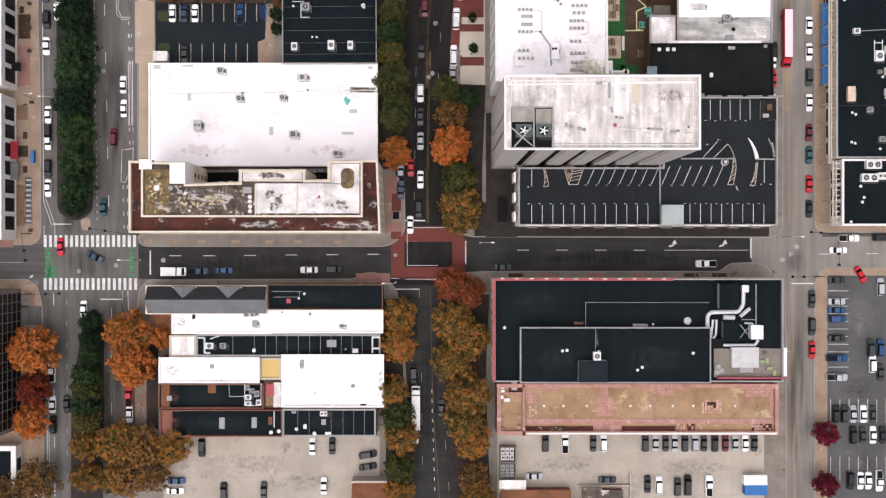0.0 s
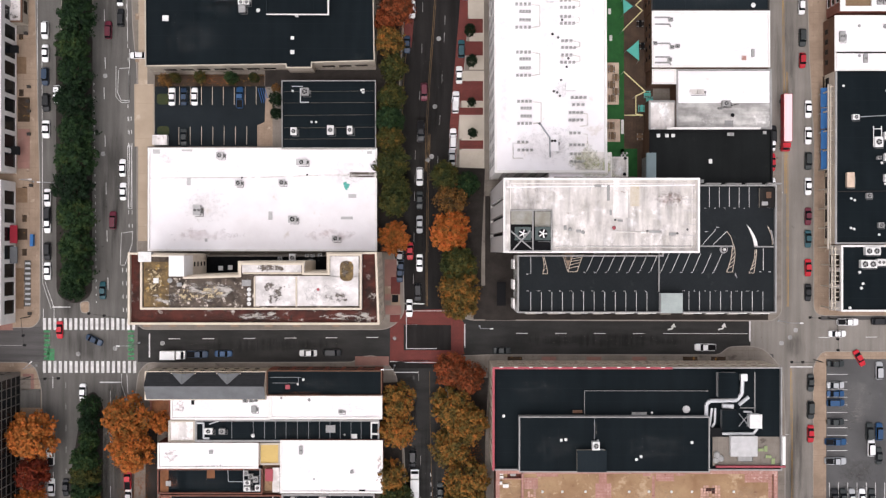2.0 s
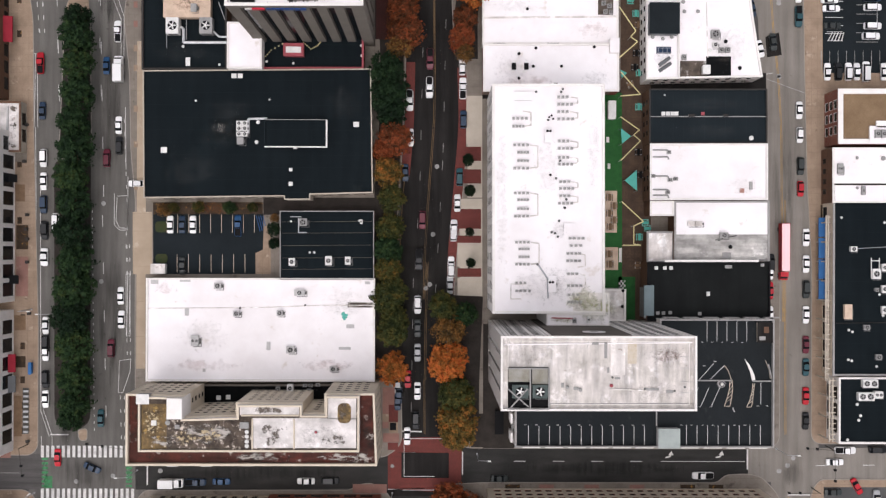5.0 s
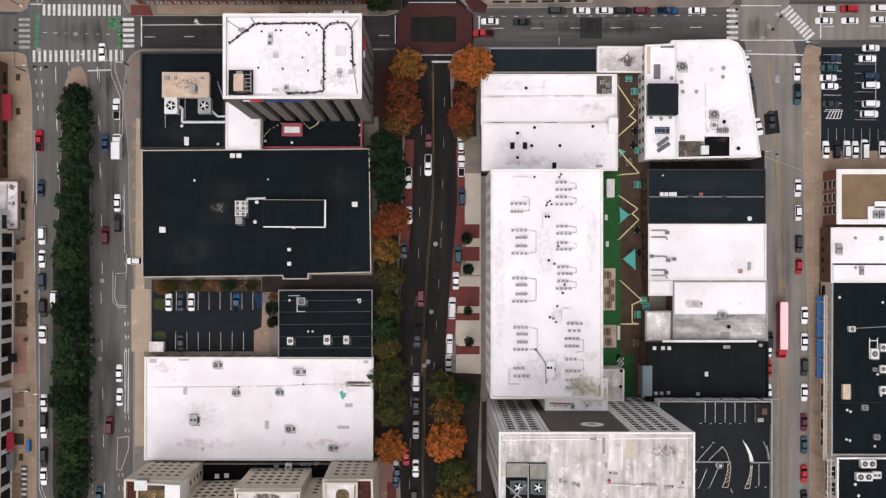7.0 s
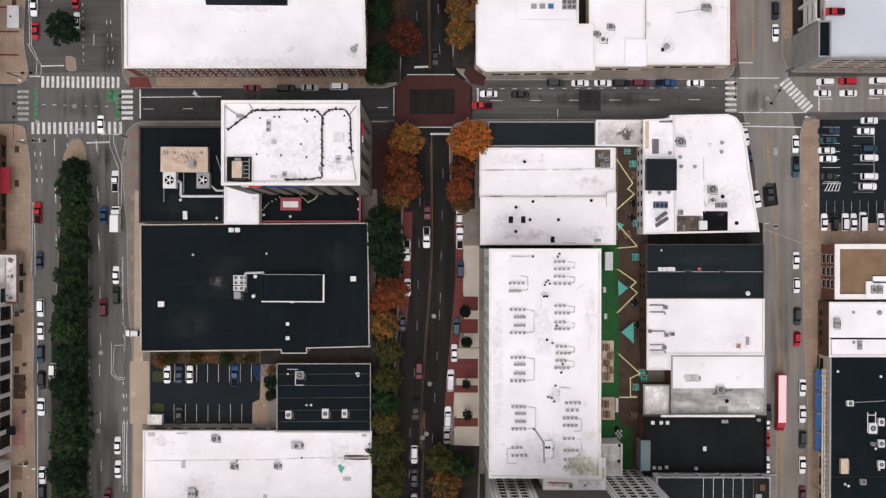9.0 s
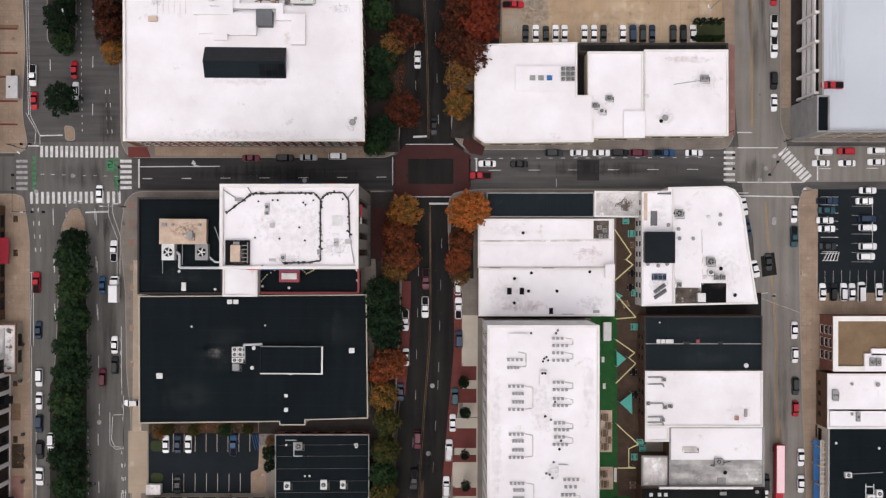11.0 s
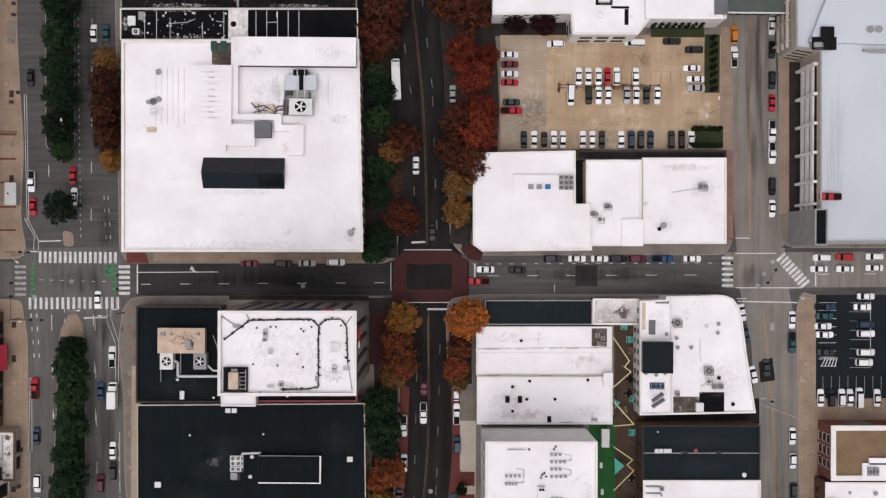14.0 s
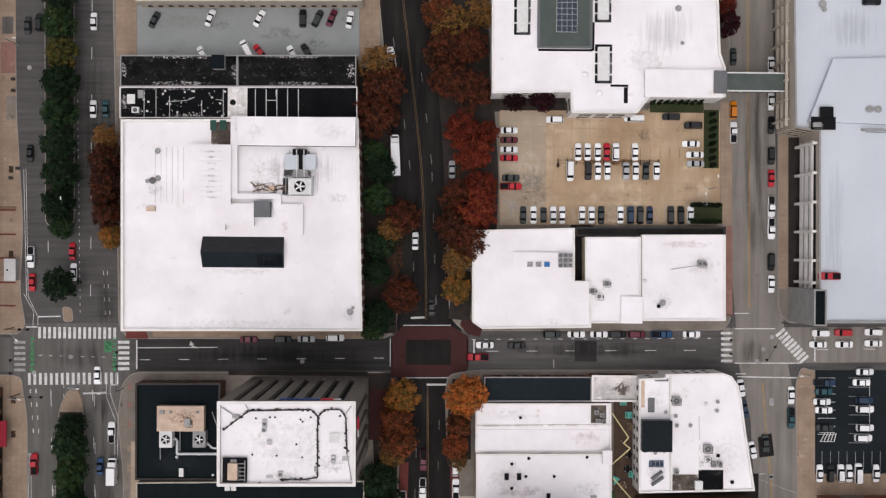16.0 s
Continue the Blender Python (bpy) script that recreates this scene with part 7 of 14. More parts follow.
SMALL = dict(bay=2.5, w=1.55, h=1.85, floor=3.05, base=1.2, top=2.6)
LOUVRE = dict(bay=5.2, w=4.2, h=1.3, floor=3.2, base=1.2, top=1.3)
FIN = dict(bay=3.75, w=1.6, h=3, floor=99, base=4.0, top=2.6, tall=True, deep=0.7)
corner_house = building("building", [(-71.47, -16.12), (-41.58, -16.11), (-41.58, -9.11), (-71.48, -9.13)], 9, "stone", "roof_grey", "old corner building with a slate roof and two gabled dormers", edge="stone_cream", lip=0.4, fronts={0: OLD, 2: OLD, 3: OLD})
brick_store = building("building", [(-41.22, -14.96), (-12.87, -14.94), (-12.87, -8.78), (-41.23, -8.81)], 9.5, "brick_red", "roof_black", "brick store with a dark flat roof and red copings", edge="brick_brown", lip=0.7, thick=0.18, fronts={2: SHOP, 1: OLD})
w1 = building("building", [(-65.24, -21.08), (-40.72, -21.07), (-40.72, -15.03), (-65.25, -15.05)], 8.2, "brick_red", "roof_white", "narrow brick building with a white membrane roof", edge="stone_white", lip=0.4)
w2 = building("building", [(-40.51, -20.9), (-12.76, -20.88), (-12.77, -15.13), (-40.52, -15.15)], 8.6, "brick_red", "roof_white", "narrow brick building with a white membrane roof", edge="stone_white", lip=0.4, fronts={1: OLD})
w3 = building("building", rect(-71.28, -21.34, -66.18, -16.51), 5, "brick_red", "roof_rust", "low brick annex with a rusty brown roof", edge="brick_red", lip=0.3, fronts={3: SHOP})
w4 = building("building", rect(-66.1, -26.96, -59.62, -21.6), 7, "stone", "roof_white_dirty", "narrow old building with a dirty white roof", lip=0.3, fronts={3: SHOP})
w5 = building("building", [(-59.35, -26.75), (-13.51, -26.74), (-13.52, -21.25), (-59.35, -21.27)], 7.6, "brick_brown", "roof_black", "long narrow building with a black tarred roof", edge="coping_grey", lip=0.6, fronts={1: OLD})
w6 = building("building", [(-68.5, -33.32), (-43.54, -33.31), (-43.55, -26.99), (-68.51, -27)], 8, "brick_red", "roof_white", "old brick building with a white roof and red brick parapet", edge="stone_white", lip=0.4, fronts={3: OLD})
w7 = building("building", rect(-43.57, -32.59, -38.36, -27.23), 7, "stone", "roof_yellow", "small building with a yellow painted roof", lip=0.3)
w8 = building("building", [(-37.94, -39.23), (-12.59, -39.24), (-12.61, -26.2), (-37.96, -26.2)], 8.8, "brick_red", "roof_white", "wide brick building with a bright white membrane roof", edge="stone_white", lip=0.4, fronts={1: OLD})
w9 = building("building", [(-68.65, -39.72), (-42.65, -39.73), (-42.65, -33.67), (-68.66, -33.67)], 7.4, "brick_red", "roof_black", "brick building with a black roof and worn red coping", edge="brick_red", lip=0.6, thick=0.2, fronts={3: OLD})
w10 = building("building", rect(-42.74, -39.8, -38.64, -33), 6, "brick_brown", "roof_brown", "low pink and brown building link crowded with machines", lip=0.3)
w11 = building("building", [(-68.26, -46.69), (-37.94, -46.7), (-37.95, -40.09), (-68.26, -40.09)], 7.8, "brick_red", "roof_black", "brick building with a black roof and red end wall", edge="brick_red", lip=0.6, thick=0.2, fronts={3: OLD, 0: OLD})
w12 = building("building", [(-37.86, -46.77), (-14.62, -46.78), (-14.63, -39.87), (-37.86, -39.87)], 7.4, "brick_brown", "roof_black", "brick building with a seamed black roof", edge="coping_grey", lip=0.4, fronts={0: OLD, 1: OLD})
kiosk = building("building", rect(-20.77, -73.53, -11.99, -58.22), 6, "stone", "roof_white_dirty", "small pale building with a folded metal roof", lip=0.3)
block_b = building("building", [(14.35, -32.02), (84.41, -32.01), (84.38, -7.11), (14.32, -7.18)], 16, "stone_cream", "roof_black", "large old commercial building with a black roof and red copings", edge="coping_grey", lip=1.0, thick=0.26, frame_mat="brick_red", rim=0.28, glass="dark", fronts={2: dict(bay=2.6, w=1.7, h=2.7, floor=4.0, base=1.0, top=0.6, deep=0.3), 3: OLD, 1: OLD})
pent_b = building("building", [(20.57, -31.98), (66.23, -31.98), (66.22, -18.71), (20.56, -18.73)], 3.2, "coping_grey", "roof_black", "raised black-roofed upper storey with pale coping", base=15.2, edge="coping_grey", lip=0.3, thick=0.22)
terrace_b = building("building", [(15.6, -46.08), (85.62, -46.1), (85.61, -33.45), (15.59, -33.46)], 9, "brick_red", "roof_brown", "roofless brick ruin with a brown gravel floor and pink tile remains", edge="tile_pink", lip=1.0, thick=0.9, fronts={0: OLD, 1: OLD})
court_house = building("building", [(-70.75, 3.75), (-12.59, 3.82), (-13.27, 20.59), (-24.79, 20.57), (-24.78, 16.12), (-29.88, 16.11), (-29.88, 18.46), (-45.31, 18.44), (-45.31, 15.56), (-57.45, 15.15), (-57.46, 20.12), (-70.77, 20.35)], 26, "stone_cream", "terrace_red", "tall cream stone office building with light courts and a roof terrace", edge="stone_cream", lip=1.2, thick=0.42, fronts={"all": OFFICE}, frame_mat="stone_grey")
court_top = building("building", [(-67.33, 7.35), (-16.65, 7.42), (-16.66, 20.15), (-24.32, 20.14), (-24.32, 15.72), (-29.9, 15.72), (-29.9, 18.05), (-44.68, 18.03), (-44.68, 15.17), (-57.24, 14.76), (-57.25, 19.69), (-67.34, 19.93)], 3, "stone_white", "roof_tobacco", "stained upper roof of a tall office building with white parapets", base=25, edge="stone_cream", lip=0.5, thick=0.38)
slab("roof_patch", rect(-66.69, 7.9, -60.98, 18.3), 27.48, 27.58, "roof_lichen", "lichen-spotted old roof felt", "roof", kind="")
slab("roof_patch", [(-41.25, 8.19), (-17.34, 8.22), (-17.34, 15.12), (-41.26, 15.08)], 27.48, 27.58, "roof_washed", "patched and dirty white roof coating", "roof", kind="")
slab("roof_patch", rect(-44.12, 15.74, -30.48, 17.95), 27.48, 27.58, "roof_washed", "patched and dirty white roof coating", "roof", kind="")
slab("roof_patch", rect(-23.85, 14.98, -17.34, 19.66), 27.48, 27.58, "roof_washed", "patched and dirty white roof coating", "roof", kind="")
white_hall = building("building", [(-71.77, 20.75), (-14.38, 20.85), (-14.41, 46.74), (-71.79, 46.6)], 5.5, "stone", "roof_white", "wide low building with a bright white membrane roof", edge="stone_white", lip=0.35, fronts={2: SHOP, 3: SHOP, 1: SHOP})
low_court = building("building", [(-58.77, 13.59), (-25.25, 13.69), (-25.28, 19.84), (-58.8, 19.73)], 4, "stone_grey", "roof_black_worn", "low dark roof at the foot of a light court", lip=0.3)
dark_small = building("building", [(-38.24, 46.42), (-14.66, 46.52), (-14.76, 63.73), (-38.34, 63.61)], 5.5, "brick_red", "roof_black", "low building with a seamed black roof and thin pale coping", edge="coping_grey", lip=0.4, thick=0.16, fronts={2: SHOP, 1: SHOP})
dark_big = building("building", [(-71.83, 66.68), (-37, 67.28), (-36.86, 66.43), (-30.53, 66.47), (-30.53, 67.73), (-14.91, 68.23), (-15.51, 99.09), (-72.15, 98.32)], 8, "stone", "roof_black", "large low building with a smooth black membrane roof", edge="stone", lip=0.35, thick=0.2, fronts={0: SHOP, 4: SHOP, 5: SHOP, 7: OLD})
dark_house = building("building", [(-41.65, 79.36), (-26.25, 79.44), (-26.29, 86.17), (-41.68, 86.08)], 1.6, "dark", "roof_black", "low black plant house on a black roof", base=7.65, edge="roof_dusk", lip=0.3, thick=0.14)
coping(-41.65, 79.25, -26.1, 79.55, 9.15, 9.4, "stone_white", "white coping of a low plant house")
coping(-26.5, 79.6, -26.1, 86.15, 9.15, 9.42, "stone_white", "white coping of a low plant house")
coping(-41.65, 86.05, -26.55, 86.2, 9.15, 9.41, "coping_grey", "thin grey coping of a low plant house")
podium = building("building", [(-72.71, 98.82), (-51.57, 98.95), (-51.71, 123.11), (-72.85, 122.96)], 7, "brick_brown", "roof_black", "black-roofed podium beside a tower", edge="frame_dark", lip=0.6, fronts={2: SHOP, 3: SHOP})
podium_link = building("building", rect(-50.77, 98.56, -42.28, 110), 10.5, "stone_white", "roof_white", "white-roofed stair block between podium and tower", edge="stone_white", lip=0.3)
podium_terrace = building("building", [(-42.69, 99.14), (-17.41, 99.3), (-17.45, 107.5), (-42.73, 107.34)], 7, "brick_red", "roof_black", "dark roof terrace with a red parapet and strings of lamps", edge="coping_red", lip=0.9, fronts={1: SHOP})
hotel = building("building", [(-44.45, 105.99), (-14.91, 106.18), (-15.01, 124.29), (-44.55, 124.08)], 45.5, "stone_grey", "roof_white", "grey brown hotel tower with dark window strips and a white roof", edge="stone_white", lip=1.0, thick=0.6, fronts={0: FIN, 1: FIN, 2: FIN, 3: FIN}, frame_mat="stone_grey")
pale_tower = building("building", [(14.49, 20.67), (55.22, 20.75), (55.2, 36.23), (41.69, 36.2), (25.26, 36.16), (14.47, 36.13)], 52, "ribbed", "roof_weathered", "tall pale slab tower with ribbed walls and a weathered white roof", edge="stone_white", lip=1.2, thick=0.38, glass="dark", fronts={0: STRIP, 1: STRIP, 2: SMALL, 4: SMALL, 5: dict(bay=3.7, w=0.85, h=3, floor=99, base=1.0, top=1.6, tall=True, deep=0.9)})
deck = building("building", [(20.52, 5.85), (83.81, 5.94), (83.78, 37.29), (55.83, 37.23), (55.85, 19.98), (20.5, 19.91)], 13.5, "stone_white", "deck", "open parking deck with a dark top floor and white stall lines", edge="coping_grey", lip=1.1, thick=0.3, fronts={0: LOUVRE, 1: LOUVRE, 2: LOUVRE, 5: dict(bay=4.6, w=3.4, h=1.6, floor=3.2, base=1.2, top=1.3)}, category="parking garage")
long_white = building("building", [(14.21, 39.25), (40.35, 39.35), (40.07, 92.94), (13.92, 92.79)], 25, "stone_white", "roof_white", "long apartment building with a white roof and rows of cooling units", edge="stone_white", lip=0.5, thick=0.5, fronts={k: dict(bay=3.4, w=1.9, h=1.7, floor=3.2, base=1.2, top=1.2) for k in (0, 1, 3)})
annex_white = building("building", rect(33.62, 36.5, 48.2, 44.4), 9, "stone_white", "roof_white_dirty", "low white annex with a greenish stained roof", lip=0.4)
link_white = building("building", [(26.89, 36.52), (41.5, 36.55), (41.45, 44.0), (40.42, 44.0), (40.42, 39.15), (26.89, 39.1)], 24.7, "stone_white", "roof_white", "white-roofed lift link with greenish stains between buildings", edge="stone_white", lip=0.2, thick=0.2)
arcade = building("building", [(12.48, 105.86), (46.69, 106.08), (46.63, 118.48), (12.41, 118.25)], 5.5, "stone_white", "roof_white", "low hall with a gently ridged white roof", edge="stone_white", lip=0.3, fronts={3: SHOP})
arcade_low = building("building", [(12.64, 93.84), (46.73, 94.04), (46.66, 105.97), (12.57, 105.76)], 6.5, "brick_red", "roof_white", "low brick hall with a white flat roof", edge="stone_white", lip=0.3, fronts={3: SHOP})
dark_strip = building("building", [(14.57, 118.77), (41.71, 118.95), (41.68, 125.09), (14.54, 124.9)], 5, "brick_red", "roof_dusk", "low shop row with a black roof and pale coping", edge="coping_grey", lip=0.3, thick=0.2, fronts={2: SHOP})
stained_strip = building("building", rect(41.8, 118.96, 53.38, 125.52), 5.2, "brick_brown", "roof_washed", "low shop with a mottled stained roof", edge="stone_white", lip=0.5, fronts={2: SHOP})
wedge = [(53.18, 96.75), (82.09, 97.49), (79.76, 111.84), (78.58, 120.28), (77.72, 123.79), (76.15, 125.9), (74.03, 126.73), (59.65, 126.34), (59.51, 125.5), (53.03, 125.17)]
wedge_house = building("building", wedge, 9, "stone_white", "roof_white", "wedge-shaped white-roofed building with a rounded corner", edge="stone_white", lip=0.4, fronts={"all": OLD})
dark_mid = building("building", [(53.87, 80.72), (83.14, 80.88), (83.07, 94.37), (53.79, 94.2)], 9.5, "brick_brown", "roof_dusk", "brick warehouse with a seamed black roof split by a pale coping", edge="frame_dark", lip=0.3, thick=0.25, fronts={1: OLD, 3: OLD})
white_mid = building("building", [(54.08, 66.68), (83.36, 66.83), (83.29, 80.74), (54.01, 80.58)], 9.5, "brick_brown", "roof_white", "brick warehouse with a bright white roof", edge="stone_white", lip=0.4, fronts={1: OLD, 3: OLD})
grey_low = building("building", [(60.66, 51.48), (84.49, 51.59), (84.41, 66.6), (60.58, 66.48)], 7.5, "brick_brown", "roof_white", "lower warehouse with a streaked grey and white roof", edge="coping_grey", lip=0.3, fronts={1: OLD})
grey_annex = building("building", rect(54, 51.02, 60.84, 58.84), 6, "brick_brown", "roof_white_dirty", "small annex with a dirty white roof", edge="coping_grey", lip=0.3)
white_annex = building("building", rect(54.44, 62.8, 60.38, 66.47), 7.8, "brick_brown", "roof_white", "small white-roofed annex of a warehouse", edge="stone_white", lip=0.3)
dark_low = building("building", [(53.63, 36.56), (84.23, 36.68), (84.16, 51.32), (53.56, 51.18)], 9, "brick_brown", "roof_charcoal", "low building with a charcoal membrane roof", edge="dark", lip=0.5, fronts={1: OLD})
north_hall = building("building", [(-74.99, 136.48), (-15.91, 136.91), (-17.31, 189.07), (-75.43, 188.27)], 12.5, "brick_red", "roof_white", "large old brick department building with a white roof", edge="stone_white", lip=0.6, thick=0.6, fronts={0: dict(bay=2.3, w=1.35, h=2.3, floor=4.0, base=0.9, top=0.6), 1: OLD, 3: OLD, 2: OLD}, frame_mat="stone_white", rim=0.24)
north_dark = building("building", [(-76.61, 189.05), (-17.81, 189.59), (-17.87, 197.31), (-76.68, 196.76)], 9.5, "brick_red", "roof_black_worn", "dark-roofed brick building with peeling black coating", edge="stone_white", lip=0.4, thick=0.2, fronts={3: OLD, 1: OLD})
north_dark2 = building("building", [(-76.84, 197.05), (-18.23, 197.61), (-18.29, 205.36), (-76.9, 204.79)], 8.5, "brick_brown", "roof_peeling", "old building with a peeling black and white roof", edge="coping_grey", lip=0.4, thick=0.2, fronts={3: OLD, 2: OLD})
north_far = building("building", [(-73.37, 218.46), (-17.03, 219.03), (-17.22, 241.92), (-73.57, 241.31)], 8, "stone", "roof_grey", "long grey-roofed building at the edge of a lot", lip=0.4, fronts={0: OLD})
white_row1 = building("building", [(13.76, 137.28), (41.16, 137.77), (41.07, 149.4), (36.95, 149.37), (36.84, 162.71), (11.15, 161.94), (11.33, 138.96)], 7, "stone_cream", "roof_white", "white-roofed corner building with a cut corner", edge="stone_white", lip=0.35, fronts={0: SHOP, 6: OLD, 5: OLD})
white_row2 = building("building", [(39.8, 138.86), (53.76, 138.96), (53.6, 160.59), (39.63, 160.47)], 6.5, "stone_cream", "roof_white", "middle shop building with a white roof", edge="stone_white", lip=0.35, fronts={0: SHOP})
white_row3 = building("building", [(54.14, 139.5), (75.29, 139.66), (75.13, 161.34), (53.98, 161.17)], 6, "stone_cream", "roof_white", "end shop building with a white roof", edge="stone_white", lip=0.35, fronts={0: SHOP, 1: SHOP})
row_back = building("building", [(37.69, 160.78), (75.69, 161.09), (75.67, 163.39), (37.68, 163.07)], 4, "brick_brown", "asphalt_dark", "narrow back lane roof behind shops", edge="frame_dark", lip=0.3)
library = building("building", [(15.65, 195.93), (35.13, 196.39), (35.45, 191.21), (51.73, 191.36), (54.79, 195.31), (73.62, 195.49), (73.57, 202.79), (72.28, 206.28), (70.75, 240.66), (15.3, 240.06)], 10.5, "stone_white", "roof_white", "large modern white building with stepped walls", edge="stone_white", lip=0.5, thick=0.5, fronts={0: dict(bay=2.6, w=1.3, h=1.2, floor=3.4, base=1.4, top=0.8), 1: SHOP, 2: SHOP})
east_dark = building("building", [(100.5, 22.92), (140.26, 23), (140.21, 71.14), (100.45, 71.01)], 7.5, "stone_cream", "roof_black", "long building with a black roof and a pale pergola front", edge="coping_grey", lip=0.5, fronts={3: SHOP})
east_dark2 = building("building", [(101.69, 6.07), (139.75, 6.12), (139.73, 22.63), (101.67, 22.56)], 8.5, "stone_white", "roof_black", "square corner building with a black roof and white frame front", edge="stone_white", lip=0.7, fronts={3: SHOP, 0: OLD})
east_white = building("building", [(100.14, 66.27), (141.33, 66.48), (141.26, 80.21), (100.07, 79.99)], 8, "brick_brown", "roof_white", "flat building with a white roof", edge="stone_white", lip=0.4, fronts={3: OLD})
east_brown = building("building", [(100.91, 80.83), (140.45, 81.05), (140.39, 94.71), (100.84, 94.47)], 9.5, "brick_red", "roof_gravel", "brick building with a brown gravel roof and white copings", edge="stone_white", lip=0.6, thick=1.2, fronts={3: dict(bay=3.2, w=2.3, h=2.0, floor=2.9, base=0.6, top=0.6)}, frame_mat="stone_white")
arena = building("building", [(95.92, 139.82), (158.43, 140.28), (157.52, 275.01), (88, 274.17), (89.75, 187.73), (95.58, 186.81)], 14.5, "stone", "roof_metal", "parking garage with a pale blue grey coated top deck", edge="coping_grey", lip=0.9, thick=0.4, fronts={0: LOUVRE, 5: LOUVRE, 4: LOUVRE}, category="parking garage")
arena_stair = building("building", rect(93.19, 139.4, 96.2, 148.11), 18.5, "coping_grey", "roof_black", "plain grey stair tower of a parking garage with a black roof", edge="coping_grey", lip=0.5, thick=0.3)
west1 = building("building", [(-152.8, 40.31), (-106.81, 40.42), (-106.86, 83.57), (-152.86, 83.4)], 10, "stone_white", "roof_white_dirty", "old pale shop building with large dark windows", edge="stone_white", lip=0.6, fronts={1: dict(bay=4.6, w=3.5, h=3, floor=99, base=0.6, top=2.4, tall=True, deep=0.3)})
west2 = building("building", [(-153.05, 2.23), (-106.97, 2.29), (-107.02, 38.27), (-153.09, 38.16)], 9.5, "stone_white", "roof_white_dirty", "old white-painted shop building with large dark windows", edge="stone_white", lip=0.6, fronts={1: dict(bay=4.6, w=3.5, h=3, floor=99, base=0.6, top=2.4, tall=True, deep=0.3)})
west3 = building("building", [(-149.17, -45.61), (-105.6, -45.63), (-105.64, -10.28), (-149.22, -10.31)], 16, "stone_grey", "roof_black", "dark glazed office building with horizontal window bands", edge="dark", lip=0.6, fronts={1: dict(bay=2.4, w=2.28, h=2.55, floor=2.9, base=0.4, top=0.3), 2: OLD}, rim=0.09)
west4 = building("building", [(-156.13, -122.27), (-105.39, -122.4), (-105.48, -49.78), (-156.22, -49.76)], 4, "stone_white", "roof_black", "low building with a dark roof and broad white parapet", edge="stone_white", lip=0.7, thick=1.2, fronts={1: SHOP})
west5 = building("building", [(-155.25, 78.04), (-103.9, 78.33), (-103.97, 91), (-155.33, 90.69)], 4.2, "stone", "roof_washed", "single-storey shop with a peeling white roof", edge="brick_brown", lip=0.5, fronts={1: SHOP})
west6 = building("building", [(-154.45, 91.62), (-108.5, 91.9), (-108.65, 120.92), (-154.63, 120.6)], 6, "brick_brown", "roof_grey", "low brown shop building with awnings", lip=0.5, fronts={1: SHOP})
west7 = building("building", [(-153.12, 134.92), (-111.54, 135.23), (-112.53, 246.86), (-154.15, 246.4)], 7, "brick_red", "roof_grey", "row of old brick shops", lip=0.5, fronts={1: SHOP})

# ---- vehicles ----
car(-99.01, 58.48, -90, "black", "suv", "p")
car(-99, 51.7, -90, "white", "sedan", "p")
car(-98.69, 34.25, -90, "white", "sedan", "p")
car(-98.69, 27.47, -90, "white", "sedan", "p")
car(-98.69, 29.64, -90, "black", "suv", "p")
car(-98.68, 20.55, -90, "black", "suv", "p")
car(-98.67, 15.51, -90, "white", "sedan", "p")
car(-79.57, 41.94, 90, "white", "sedan", "t")
car(-79.42, 35.88, 90, "white", "sedan", "t")
car(-82, 28.52, 90, "maroon", "suv", "t")
car(-84.57, 10.62, 90, "teal", "sedan", "t")
car(-86.71, -2.08, -25, "navy", "sedan", "t")
car(-95.49, 0.51, -90, "red", "sedan", "t")
car(-96.28, 60.65, -90, "white", "suv", "p")
car(-89.57, -15.49, -90, "white", "sedan", "t")
car(-97.61, -31.36, 90, "white", "pickup", "p")
car(-97.46, -39.73, 90, "white", "sedan", "p")
car(-97.31, -44.92, 90, "black", "suv", "p")
car(-93.86, -39.73, -90, "black", "sedan", "t")
car(-78.04, -37.56, 90, "red", "pickup", "p")
car(-77.89, -42.18, -90, "white", "sedan", "p")
car(-99.42, 77.05, -90, "white", "suv", "p")
car(-99.38, 71.13, -90, "white", "sedan", "p")
car(-99.35, 65.21, -90, "navy", "suv", "p")
car(-99.31, 58.71, -90, "black", "sedan", "p")
car(-99.27, 51.78, -90, "white", "sedan", "p")
car(-100.28, 101.31, 90, "red", "pickup", "t")
car(-99.77, 89.18, 90, "navy", "sedan", "t")
car(-80.59, 109.53, 90, "white", "pickup", "p")
car(-80.3, 85.54, 90, "white", "sedan", "p")
car(-80.13, 80.33, 90, "black", "suv", "p")
car(-75.75, 70.67, 180, "white", "hatch", "p")
car(-83.28, 77.14, 90, "maroon", "suv", "t")
truck(-80.15, 99.78, 90, "white", "white", 6.6, "white box truck standing at the kerb")
car(-84.42, 124.1, -90, "white", "sedan", "t")
car(-102.97, 213.67, 90, "grey", "sedan", "p")
car(-100.09, 214.42, 90, "black", "suv", "t")
car(-97.5, 214.74, 90, "white", "pickup", "t")
car(-102.1, 180.81, -90, "black", "sedan", "p")
car(-101.58, 154.34, -90, "white", "pickup", "p")
car(-101.24, 147.83, -90, "red", "sedan", "p")
car(-86.1, 214.85, 90, "white", "sedan", "t")
car(-86.04, 192.4, 90, "white", "sedan", "t")
car(-82.87, 192.43, 90, "teal", "sedan", "t")
car(-91.07, 155.87, 90, "red", "sedan", "t")
car(-90.73, 150.52, 90, "white", "sedan", "t")
car(-83.52, 100.8, 90, "blue", "sedan", "t")
truck(-66.35, -5.79, 0, "white", "white", 6, "white delivery truck parked at the kerb")
